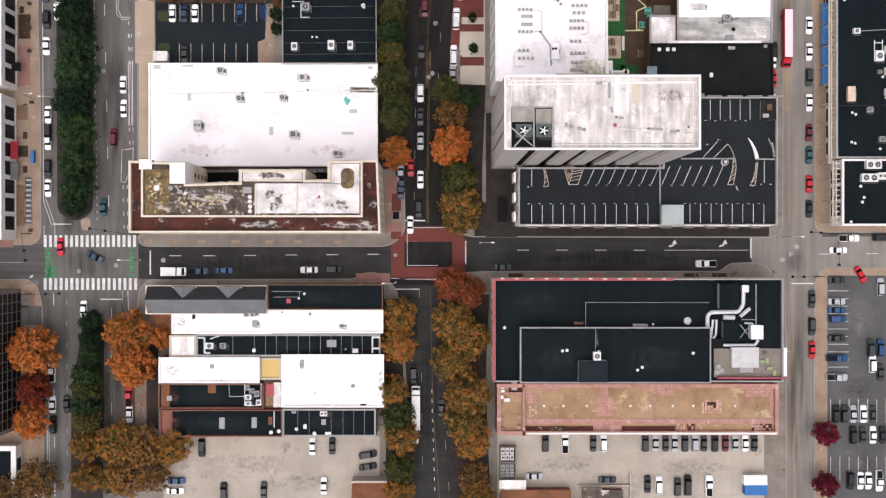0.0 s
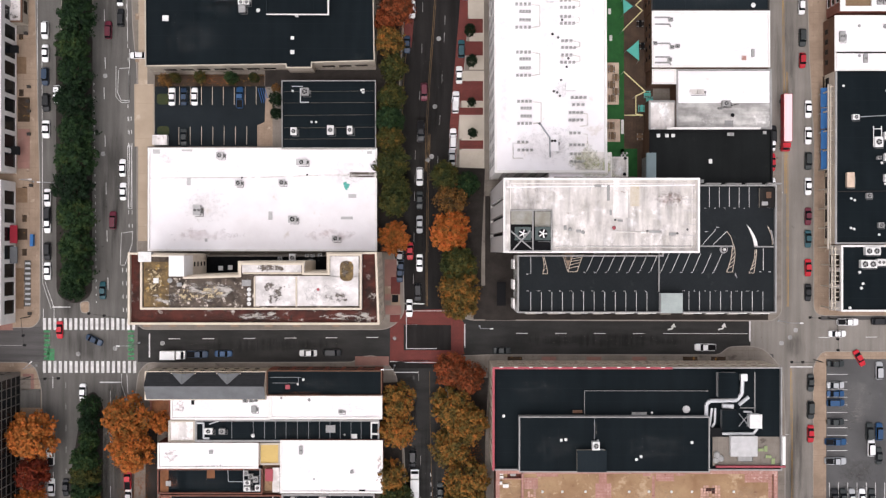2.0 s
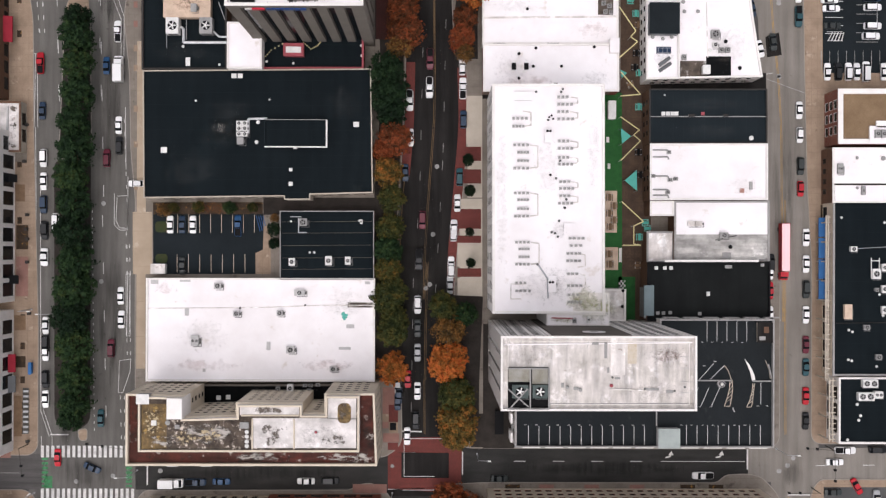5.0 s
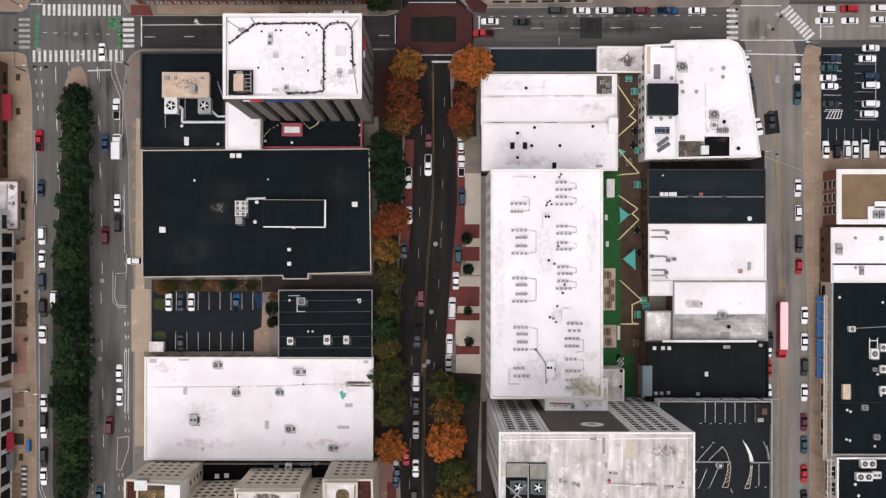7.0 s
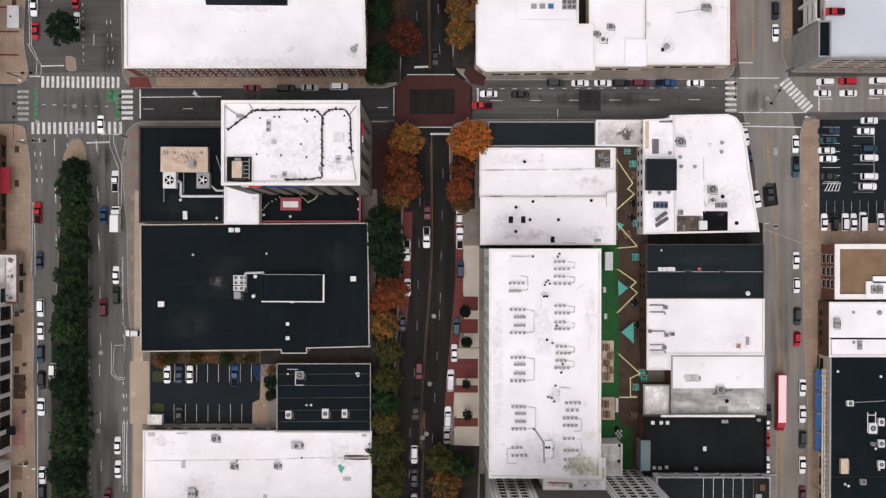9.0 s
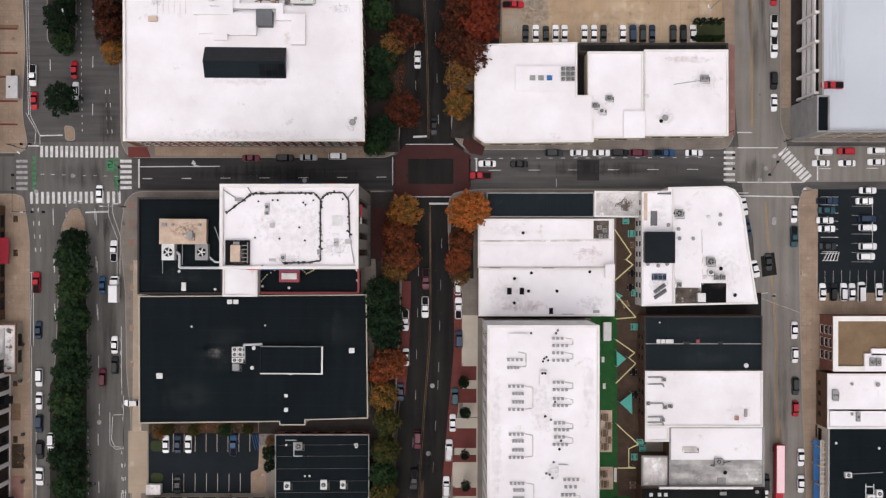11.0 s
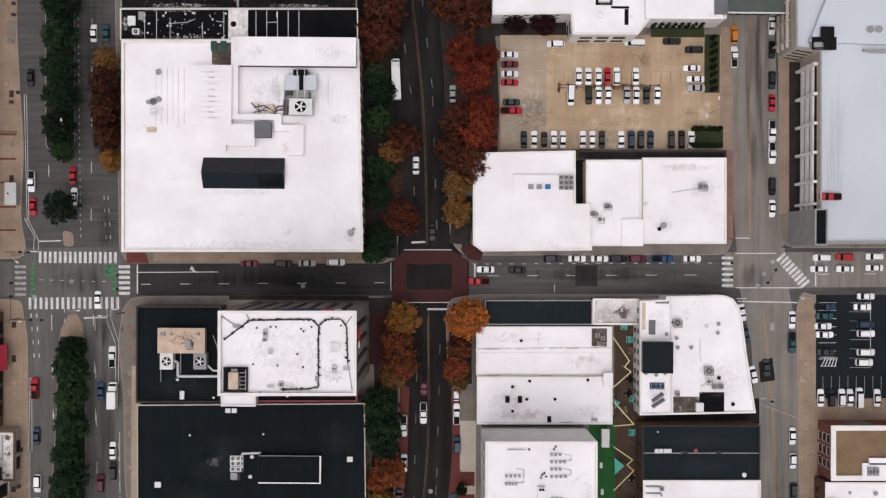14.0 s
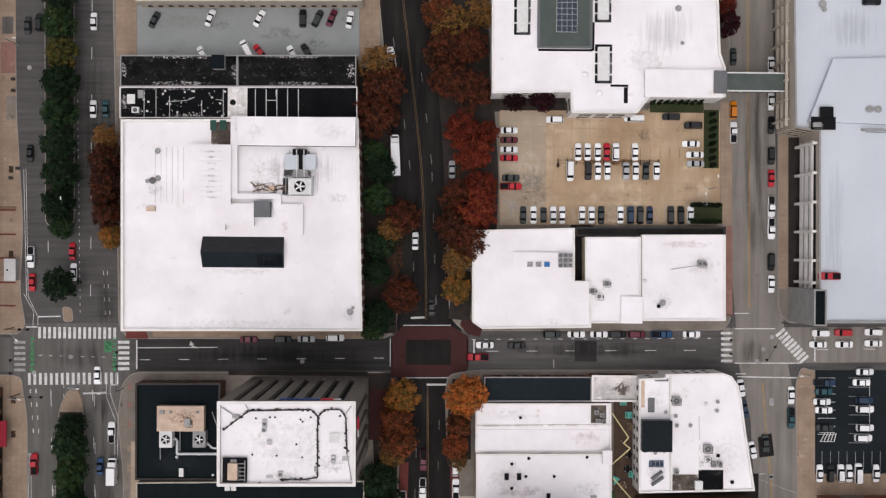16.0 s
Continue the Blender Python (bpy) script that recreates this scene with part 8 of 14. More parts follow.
car(-60.36, -5.66, 0, "navy", "pickup", "p")
car(-53.73, -5.51, 0, "blue", "sedan", "p")
car(-32.09, -5.34, 180, "white", "sedan", "p")
car(-25.88, -5.19, 0, "black", "suv", "p")
car(17.5, -4.57, 0, "grey", "sedan", "p")
car(69.7, -3.65, 180, "white", "pickup", "p")
car(106.33, 2.92, 0, "white", "pickup", "p")
car(114.77, 3.08, 0, "black", "suv", "p")
car(103.71, -0.13, 0, "white", "sedan", "t")
car(109.39, -6.36, -60, "red", "sedan", "t")
car(-45.8, 133.62, 0, "maroon", "sedan", "p")
car(-37.11, 133.69, 0, "black", "suv", "p")
car(-31.03, 133.88, 0, "silver", "sedan", "p")
car(-23.65, 134.22, 0, "white", "suv", "p")
car(31.94, 135.5, 0, "grey", "suv", "p")
car(38.34, 135.54, 0, "white", "sedan", "p")
car(44.16, 135.59, 0, "white", "sedan", "p")
car(48.82, 135.62, 0, "black", "suv", "p")
car(53.77, 135.66, 0, "maroon", "suv", "p")
car(60.32, 135.7, 0, "blue", "pickup", "p")
car(68.04, 135.76, 0, "white", "sedan", "p")
car(14.81, 132.61, 180, "white", "sedan", "t")
car(22.95, 132.53, 180, "black", "sedan", "t")
car(13.09, 129.55, 180, "red", "pickup", "t")
car(101.46, 136.3, 180, "white", "suv", "p")
car(107.3, 136.48, 180, "red", "suv", "p")
car(115.05, 136.69, 180, "white", "suv", "p")
car(100.75, 133.38, 180, "white", "sedan", "t")
car(107.47, 133.43, 180, "white", "sedan", "t")
car(115.07, 133.77, 180, "white", "sedan", "t")
car(-3.4, 51.52, -90, "black", "pickup", "t")
car(-3.68, 39.95, -90, "white", "suv", "t")
car(-3.67, 33.88, -90, "grey", "sedan", "t")
car(-3.66, 27.66, -90, "silver", "sedan", "t")
car(-3.65, 17.83, -90, "white", "sedan", "t")
car(-4.08, 10.31, -90, "black", "suv", "t")
car(-6.24, 6.25, -90, "white", "sedan", "t")
car(-6.11, 20.86, -90, "red", "sedan", "t")
car(-8.71, 15.07, -90, "navy", "sedan", "p")
car(-8.71, 19.26, -90, "silver", "sedan", "p")
car(5.41, 58.49, 90, "white", "suv", "p")
car(4.85, 49.23, 90, "white", "suv", "p")
car(-5.93, 92.33, -90, "white", "pickup", "p")
car(-5.73, 82.77, -90, "white", "sedan", "p")
car(-6.99, 73.78, -90, "navy", "sedan", "p")
car(7.5, 100.81, 90, "white", "hatch", "p")
car(7.67, 95.45, 90, "white", "pickup", "p")
car(7.86, 87.48, 90, "navy", "suv", "p")
car(6.92, 72.7, 90, "teal", "suv", "p")
car(6.38, 66.03, 90, "white", "sedan", "p")
car(5.55, 59.5, 90, "white", "suv", "p")
car(4.87, 50.08, 90, "white", "sedan", "p")
car(4.61, 45.01, 90, "silver", "sedan", "p")
car(-8.42, 16.72, -90, "navy", "sedan", "p")
car(-0.88, 95.69, -90, "white", "pickup", "t")
car(-2.58, 61.64, -90, "maroon", "suv", "t")
car(-0.77, 102.94, -90, "maroon", "pickup", "t")
car(-9.74, 206.31, 100, "white", "pickup", "t")
car(-3.26, 159.19, 90, "white", "sedan", "t")
car(1.08, 142.09, -90, "black", "sedan", "t")
car(6.03, 177.7, 90, "silver", "sedan", "p")
truck(-8.49, 181.13, 93, "white", "white", 10.5, "long white bus-like truck parked beneath trees")
car(-5.33, -32.36, -90, "black", "suv", "p")
car(1.76, -40.6, 90, "grey", "sedan", "p")
car(-4.88, -47.54, -90, "white", "sedan", "p")
truck(-4.73, -40.48, 90, "white", "white", 11, "long white truck parked beside street trees")
car(96.08, 57.59, -90, "white", "sedan", "p")
car(96.09, 50.77, -90, "white", "sedan", "p")
car(96.1, 44.25, -90, "grey", "suv", "p")
car(96.11, 37.72, -90, "white", "sedan", "p")
car(96.11, 30.03, -90, "maroon", "sedan", "p")
car(96.12, 24.23, -90, "teal", "sedan", "p")
car(96.13, 16.83, -90, "red", "sedan", "p")
car(96.13, 10.45, -90, "black", "sedan", "p")
car(96.89, -12.76, -90, "grey", "sedan", "p")
car(96.89, -19.72, -90, "grey", "suv", "p")
car(96.9, -25.81, -90, "red", "sedan", "p")
car(93.88, 120.24, -90, "white", "sedan", "p")
car(93.91, 114.42, -90, "teal", "pickup", "p")
car(94.18, 90.3, -90, "white", "sedan", "p")
car(94.35, 83.91, -90, "white", "hatch", "p")
car(94.54, 75.91, -90, "grey", "suv", "p")
car(94.57, 70.1, -90, "red", "hatch", "p")
car(88.1, 205.22, -90, "white", "sedan", "p")
car(88.17, 195.9, -90, "white", "sedan", "p")
car(88.21, 189.78, -90, "black", "sedan", "p")
car(88.27, 181.91, -90, "black", "suv", "p")
car(88.31, 176.09, -90, "red", "sedan", "p")
car(88.37, 168.81, -90, "white", "pickup", "p")
car(88.41, 163.13, -90, "white", "pickup", "p")
car(88.47, 154.54, -90, "black", "suv", "p")
car(88.52, 148.86, -90, "white", "sedan", "p")
car(78.4, 193.62, 90, "orange", "suv", "p")
car(78.45, 187.8, 90, "white", "pickup", "p")
car(78.3, 207.45, 90, "grey", "sedan", "p")
truck(90.02, 53.88, -90, "pink", "red", 14.5, "long truck with pale red box and red cab")
car(80.98, 122.03, -80, "white", "sedan", "p")
car(81.9, 116.51, -78, "navy", "sedan", "p")
car(84.02, 106.05, -76, "white", "sedan", "p")
car(87.36, 107.82, -84, "grey", "sedan", "p")
car(86.81, 49, 90, "white", "sedan", "p")
car(86.84, 43.92, 90, "red", "sedan", "p")
car(86.87, 37.67, 90, "white", "sedan", "p")
car(87.07, 51.04, 90, "black", "suv", "p")
car(-66.99, 60.18, 90, "white", "sedan", "l", 0.17)
car(-63.97, 60.19, 90, "navy", "sedan", "l", 0.17)
car(-61.23, 60.21, 90, "white", "sedan", "l", 0.17)
car(-49.68, 59.97, 90, "blue", "pickup", "l", 0.17)
car(-63.91, 49.65, -90, "grey", "sedan", "l", 0.17)
car(-59.4, -50.81, -90, "black", "suv", "l", 0.17)
car(-31.15, -50.39, 90, "white", "sedan", "l", 0.17)
car(-26.1, -50.25, 90, "black", "sedan", "l", 0.17)
car(-17, -52.56, 10, "black", "suv", "l", 0.17)
car(-17, -55.6, 10, "black", "sedan", "l", 0.17)
car(-65.87, -59.18, 0, "blue", "sedan", "l", 0.17)
car(-66.16, -61.77, 0, "white", "sedan", "l", 0.17)
car(-53.77, -61.93, 90, "black", "suv", "l", 0.17)
car(-43.54, -61.64, 90, "grey", "sedan", "l", 0.17)
car(-28.25, -60.5, 90, "white", "sedan", "l", 0.17)
car(-45.98, -66.98, 90, "white", "sedan", "l", 0.17)
car(-35.89, -67.71, 90, "grey", "suv", "l", 0.17)
car(28.39, -49.54, 90, "black", "suv", "l", 0.17)
car(33.46, -49.55, 90, "white", "pickup", "l", 0.17)
car(40.7, -49.55, 90, "grey", "sedan", "l", 0.17)
car(43.31, -49.55, 90, "white", "suv", "l", 0.17)
car(54.04, -49.55, 90, "grey", "suv", "l", 0.17)
car(56.65, -49.55, 90, "silver", "sedan", "l", 0.17)
car(59.26, -49.55, 90, "grey", "sedan", "l", 0.17)
car(61.58, -49.56, 90, "silver", "sedan", "l", 0.17)
car(64.19, -49.56, 90, "grey", "suv", "l", 0.17)
car(66.8, -49.56, 90, "silver", "suv", "l", 0.17)
car(69.12, -49.56, 90, "grey", "sedan", "l", 0.17)
car(71.88, -49.56, 90, "black", "suv", "l", 0.17)
car(74.64, -49.56, 90, "maroon", "sedan", "l", 0.17)
car(77.11, -49.56, 90, "silver", "sedan", "l", 0.17)
car(79.72, -49.56, 90, "white", "sedan", "l", 0.17)
car(82.04, -49.56, 90, "grey", "sedan", "l", 0.17)
car(25.65, -58.08, 0, "silver", "sedan", "l", 0.17)
car(44.34, -58.96, 0, "grey", "sedan", "l", 0.17)
car(54.63, -60.12, 90, "black", "sedan", "l", 0.17)
car(57.53, -60.41, 90, "white", "suv", "l", 0.17)
car(62.32, -60.85, 90, "grey", "suv", "l", 0.17)
car(64.93, -60.42, 90, "black", "van", "l", 0.17)
car(70.44, -60.57, 90, "white", "pickup", "l", 0.17)
car(103.22, -7.81, 0, "grey", "sedan", "l", 0.17)
car(103.22, -13.32, 0, "silver", "sedan", "l", 0.17)
car(103.23, -15.5, 0, "blue", "sedan", "l", 0.17)
car(103.23, -17.82, 0, "blue", "suv", "l", 0.17)
car(103.23, -22.75, 0, "grey", "sedan", "l", 0.17)
car(103.24, -27.82, 0, "blue", "pickup", "l", 0.17)
car(103.24, -32.75, 0, "silver", "pickup", "l", 0.17)
car(102.96, -42.18, 90, "black", "suv", "l", 0.17)
car(105.15, -42.18, 90, "grey", "suv", "l", 0.17)
car(107.47, -42.18, 90, "silver", "sedan", "l", 0.17)
car(110.09, -42.18, 90, "white", "sedan", "l", 0.17)
car(112.56, -42.18, 90, "grey", "sedan", "l", 0.17)
car(107.48, -47.54, 90, "black", "suv", "l", 0.17)
car(109.95, -47.54, 90, "grey", "sedan", "l", 0.17)
car(112.57, -47.54, 90, "white", "sedan", "l", 0.17)
car(115.04, -47.54, 90, "black", "sedan", "l", 0.17)
car(106.76, -59.28, -90, "black", "suv", "l", 0.17)
car(109.38, -59.29, -90, "white", "sedan", "l", 0.17)
car(111.42, -59.29, -90, "white", "sedan", "l", 0.17)
car(114.18, -59.29, -90, "white", "pickup", "l", 0.17)
car(114.42, -9.54, 90, "silver", "suv", "l", 0.17)
car(111.96, -25.21, 90, "grey", "suv", "l", 0.17)
car(114.44, -25.21, 90, "blue", "suv", "l", 0.17)
car(112.41, -29.27, 90, "white", "suv", "l", 0.17)
car(114.44, -31.44, 90, "grey", "sedan", "l", 0.17)
car(102.4, 123.61, 0, "navy", "pickup", "l", 0.17)
car(102.26, 121.28, 0, "teal", "sedan", "l", 0.17)
car(101.84, 118.66, 0, "white", "sedan", "l", 0.17)
car(102.29, 116.49, 0, "white", "sedan", "l", 0.17)
car(102.6, 111.99, 0, "grey", "sedan", "l", 0.17)
car(112.88, 126.44, 0, "white", "sedan", "l", 0.17)
car(112.02, 123.67, 0, "white", "sedan", "l", 0.17)
car(112.77, 119.17, 0, "navy", "suv", "l", 0.17)
car(112.93, 116.85, 0, "white", "suv", "l", 0.17)
car(112.95, 112.05, 0, "white", "suv", "l", 0.17)
car(112.53, 109.43, 0, "white", "suv", "l", 0.17)
car(101.35, 100.21, 90, "white", "sedan", "l", 0.17)
car(104.12, 100.23, 90, "black", "suv", "l", 0.17)
car(106.74, 100.24, 90, "white", "suv", "l", 0.17)
car(108.93, 100.26, 90, "white", "sedan", "l", 0.17)
car(111.26, 100.27, 90, "white", "van", "l", 0.17)
car(115.93, 100.3, 90, "white", "sedan", "l", 0.17)
car(20.61, 187.84, 0, "white", "sedan", "l", 0.17)
car(20.63, 185.37, 0, "maroon", "sedan", "l", 0.17)
car(20.65, 182.9, 0, "white", "sedan", "l", 0.17)
car(20.67, 180.72, 0, "red", "sedan", "l", 0.17)
car(21.14, 175.64, 0, "grey", "sedan", "l", 0.17)
car(21.16, 173.46, 0, "red", "pickup", "l", 0.17)
car(32.36, 190.7, 180, "white", "suv", "l", 0.17)
car(52.73, 191.18, 180, "white", "van", "l", 0.17)
car(62.34, 191.7, 180, "black", "suv", "l", 0.17)
car(68.03, 189.57, 180, "black", "suv", "l", 0.17)
car(67.49, 184.77, 180, "white", "sedan", "l", 0.17)
car(68.53, 182.01, 180, "white", "sedan", "l", 0.17)
car(68.69, 179.69, 180, "silver", "sedan", "l", 0.17)
car(24.41, 166.09, 90, "grey", "sedan", "l", 0.17)
car(27.03, 166.11, 90, "white", "sedan", "l", 0.17)
car(29.64, 166.13, 90, "grey", "hatch", "l", 0.17)
car(32.12, 166.15, 90, "white", "sedan", "l", 0.17)
car(34.44, 166.17, 90, "white", "sedan", "l", 0.17)
car(39.53, 166.21, 90, "white", "sedan", "l", 0.17)
car(42, 166.23, 90, "white", "sedan", "l", 0.17)
car(44.48, 166.25, 90, "grey", "sedan", "l", 0.17)
car(49.42, 166.29, 90, "white", "sedan", "l", 0.17)
car(52.04, 166.32, 90, "navy", "suv", "l", 0.17)
car(54.52, 166.34, 90, "grey", "suv", "l", 0.17)
car(56.99, 166.36, 90, "navy", "sedan", "l", 0.17)
car(62.38, 166.4, 90, "grey", "suv", "l", 0.17)
car(65, 166.42, 90, "black", "suv", "l", 0.17)
car(67.48, 166.44, 90, "white", "sedan", "l", 0.17)
car(38.39, 182.48, 90, "white", "sedan", "l", 0.17)
car(40.86, 182.5, 90, "white", "sedan", "l", 0.17)
car(43.48, 182.52, 90, "white", "sedan", "l", 0.17)
car(45.81, 182.54, 90, "red", "sedan", "l", 0.17)
car(48.13, 182.56, 90, "white", "suv", "l", 0.17)
car(53.08, 182.61, 90, "white", "sedan", "l", 0.17)
car(36.39, 177.52, -90, "white", "van", "l", 0.17)
car(41.04, 177.56, -90, "black", "suv", "l", 0.17)
car(43.52, 177.58, -90, "white", "sedan", "l", 0.17)
car(45.99, 177.6, -90, "white", "sedan", "l", 0.17)
car(50.79, 177.64, -90, "silver", "sedan", "l", 0.17)
car(53.27, 177.66, -90, "white", "sedan", "l", 0.17)
car(55.89, 177.69, -90, "grey", "sedan", "l", 0.17)
car(58.65, 177.71, -90, "white", "sedan", "l", 0.17)
car(-70.6, 215.4, 65, "grey", "sedan", "l", 0.17)
car(-56.29, 215.98, 68, "white", "sedan", "l", 0.17)
car(-43.71, 215.96, 62, "white", "sedan", "l", 0.17)
car(-32.56, 216.07, 90, "black", "suv", "l", 0.17)
car(-28.8, 216.11, 65, "grey", "suv", "l", 0.17)
car(-25.18, 216.29, 68, "maroon", "sedan", "l", 0.17)
car(-20.54, 215.9, 80, "white", "sedan", "l", 0.17)
car(-58.24, 206.83, 120, "white", "hatch", "l", 0.17)
car(-46.83, 207.95, 120, "white", "van", "l", 0.17)
car(-43.49, 207.41, 130, "red", "sedan", "l", 0.17)
car(-35.09, 207.05, 120, "white", "sedan", "l", 0.17)
car(-31.48, 207.52, 120, "black", "sedan", "l", 0.17)
car(98.41, 151.3, 180, "red", "pickup", "d", 13.6)
car(108.34, 218.66, 0, "black", "suv", "d", 13.6)

# ---- trees ----
median_tree(-90.42, 72.06, 5.2, "green")
median_tree(-89.99, 65.29, 5, "green")
median_tree(-90.55, 58.23, 5.3, "dark_green")
median_tree(-89.55, 50.89, 5.2, "green")
median_tree(-90.11, 43.83, 5.7, "green")
median_tree(-90.38, 36.49, 5.2, "dark_green")
median_tree(-89.67, 29.44, 5.5, "green")
median_tree(-89.8, 21.96, 5.2, "green")
median_tree(-89.51, 15.32, 4.7, "green")
median_tree(-90.63, 11.37, 3.5, "green")
median_tree(-86.37, -18.26, 3.1, "green")
median_tree(-86.37, -22.5, 3.1, "dark_green")
median_tree(-86.36, -26.73, 3.1, "green")
median_tree(-87.34, -31.67, 4.1, "green")
median_tree(-87.34, -35.2, 4.1, "olive")
median_tree(-87.33, -42.96, 4.1, "olive")
median_tree(-87.32, -49.32, 4.1, "gold")
median_tree(-87.31, -57.08, 4.1, "gold")
median_tree(-87.33, -39.44, 4.1, "green")
median_tree(-89.3, 112.2, 3.9, "dark_green")
median_tree(-89.26, 107.38, 5.2, "green")
median_tree(-89.5, 100.03, 4.7, "green")
median_tree(-88.76, 92.96, 5.3, "green")
median_tree(-89.84, 85.61, 5, "green")
median_tree(-89.66, 79.1, 5.5, "green")
median_tree(-92.89, 220.6, 4.7, "dark_green")
median_tree(-93.25, 213.23, 4.8, "green")
median_tree(-92.62, 205.86, 4.5, "olive")
median_tree(-93.12, 198.35, 5, "dark_green")
median_tree(-92.91, 190.56, 5.1, "green")
median_tree(-92.7, 182.77, 4.8, "dark_green")
median_tree(-92.49, 174.98, 5.1, "dark_green")
median_tree(-92.85, 167.61, 4.7, "dark_green")
median_tree(-92.24, 162.23, 3.3, "green")
median_tree(-92.25, 147.51, 4.5, "dark_green")
tree(-100.44, -24.9, 7, "orange")
tree(-100.43, -35.2, 5, "red")
tree(-101.12, -43.39, 5, "orange")
tree(-98.57, -57.49, 6.4, "brown")
tree(-105.6, -60.59, 4.8, "brown")
tree(-76.09, -21.08, 6.7, "orange")
tree(-75.38, -28.14, 6.7, "orange")
tree(-68.34, -22.49, 3.4, "orange")
tree(-78.88, -48.61, 6.2, "gold")
tree(-72.54, -49.32, 6.4, "brown")
tree(-65.49, -49.32, 5.3, "gold")
tree(-76.75, -56.1, 6.2, "brown")
tree(-70.41, -56.38, 5, "brown")
tree(-80.27, -57.79, 4.2, "gold")
tree(-8.91, -16.8, 5, "gold")
tree(-9.18, -24.16, 5.3, "gold")
tree(-10.87, -35.9, 5, "gold")
tree(-9.45, -41.56, 4.8, "olive")
tree(-8.03, -47.22, 4.8, "gold")
tree(-8.58, -55, 4.5, "olive")
tree(-9.14, -60.66, 4.8, "gold")
tree(4.38, -9.01, 5, "rust")
tree(8.91, -11.13, 4.8, "rust")
tree(4.39, -18.21, 6.2, "gold")
tree(8.36, -22.46, 5.9, "gold")
tree(4.4, -28.12, 5.9, "gold")
tree(8.38, -36.61, 6.2, "gold")
tree(7.53, -42.98, 6.2, "gold")
tree(9.52, -47.94, 5.3, "gold")
tree(10.1, -57.56, 4.8, "brown")
tree(11.24, -63.51, 5.6, "gold")
tree(-9.81, 24.51, 4.5, "orange")
tree(4.34, 25.95, 5.9, "orange")
tree(6.05, 17.46, 5.3, "olive")
tree(6.48, 11.51, 5.9, "gold")
tree(6.49, 7.98, 5, "gold")
tree(2.91, 39.82, 4.2, "olive")
tree(4.33, 33.45, 5, "brown")
tree(8.58, 37.71, 3.6, "green")
tree(-11.24, 41.91, 4.5, "olive")
tree(-9.82, 33.42, 4.5, "olive")
tree(-11.25, 53.93, 4.2, "green")
tree(-10.98, 59.59, 3.9, "olive")
tree(-11.21, 73.58, 4.2, "gold")
tree(-10.18, 66.92, 3.9, "olive")
tree(-10.43, 59.84, 3.6, "olive")
tree(-10.82, 54.17, 3.6, "green")
tree(-11.08, 49.21, 3.9, "olive")
tree(-10.05, 43.55, 4.2, "olive")
tree(-9.31, 36.46, 3.9, "olive")
tree(-11.77, 98.8, 5, "dark_green")
tree(-11.03, 92.43, 5.6, "dark_green")
tree(-10.3, 88.18, 4.2, "dark_green")
tree(-9.56, 81.81, 5, "rust")
tree(-12.37, 78.96, 3.4, "rust")
tree(-6.22, 120.1, 4.8, "gold")
tree(-7.32, 114.42, 5, "rust")
tree(-6.87, 108.76, 5.3, "rust")
tree(-8.27, 105.2, 3.9, "brown")
tree(9.7, 120.3, 6.0, "orange")
tree(8, 112.4, 3.6, "rust")
tree(7.32, 107.43, 3.9, "rust")
tree(8.04, 103.89, 2.8, "brown")
tree(-13.68, 137.06, 3.6, "green")
tree(8.9, 76.95, 1.7, "dark_green")
tree(9.37, 69.15, 1.7, "dark_green")
tree(9.75, 50.72, 1.4, "dark_green")
tree(9.42, 58.52, 1.3, "dark_green")
tree(-6.6, 145.19, 5, "russet")
tree(-11.95, 140.18, 4.5, "dark_green")
tree(-12.61, 151.53, 4.2, "dark_green")
tree(-12.1, 158.63, 4.5, "green")
tree(-6.05, 165.07, 4.8, "russet")
tree(-9.57, 161.49, 4.2, "brown")
tree(-12.76, 169.99, 4.5, "green")
tree(-12.25, 177.09, 4.5, "dark_green")
tree(-13.28, 181.34, 3.9, "green")
tree(-12.93, 190.58, 5.6, "russet")
tree(-11.57, 198.41, 5.9, "russet")
tree(-12.6, 203.8, 5.6, "brown")
tree(-16.92, 192.67, 3.6, "russet")
tree(7.31, 147.14, 4.2, "gold")
tree(10.05, 158.81, 5.6, "russet")
tree(7.53, 154.53, 4.8, "brown")
tree(11.98, 167.35, 6.2, "red")
tree(6.33, 163.04, 5.3, "russet")
tree(13.07, 173.05, 5, "red")
tree(7.69, 170.16, 5, "russet")
tree(11.3, 181.56, 5.6, "red")
tree(8.41, 187.22, 5.3, "red")
tree(14.67, 186.57, 3.6, "red")
tree(10.74, 197.2, 5.6, "russet")
tree(5.04, 199.99, 5.6, "russet")
tree(4.27, 207.09, 5.9, "russet")
tree(9.94, 208.56, 5, "russet")
tree(5.63, 214.21, 5.6, "brown")
tree(2.48, 217.02, 5.3, "rust")
tree(12.72, 217.13, 4.8, "brown")
tree(21.6, 195.2, 3.1, "wine")
tree(28.6, 195.6, 3.9, "wine")
tree(-81.23, 178.62, 4.8, "russet")
tree(-80.75, 172.25, 5, "russet")
tree(-80.41, 165.16, 4.2, "russet")
tree(-81.28, 184.99, 3.9, "brown")
tree(-79.65, 159.5, 3.6, "gold")
tree(-81.85, 169.4, 3.4, "russet")
tree(75.45, 214.9, 3.6, "wine")
tree(75.13, 218.89, 3.1, "red")
tree(98.82, -46.54, 3.4, "crimson")
tree(98.84, -59.32, 3.4, "crimson")
shrub(-67.71, 63.81, 2, "brown")
shrub(-58.96, 64.56, 1.8, "olive")
shrub(-51.2, 64.59, 2, "green")
shrub(-65.32, 64.52, 1.4, "olive")
shrub(-45.54, 64.62, 1.4, "olive")
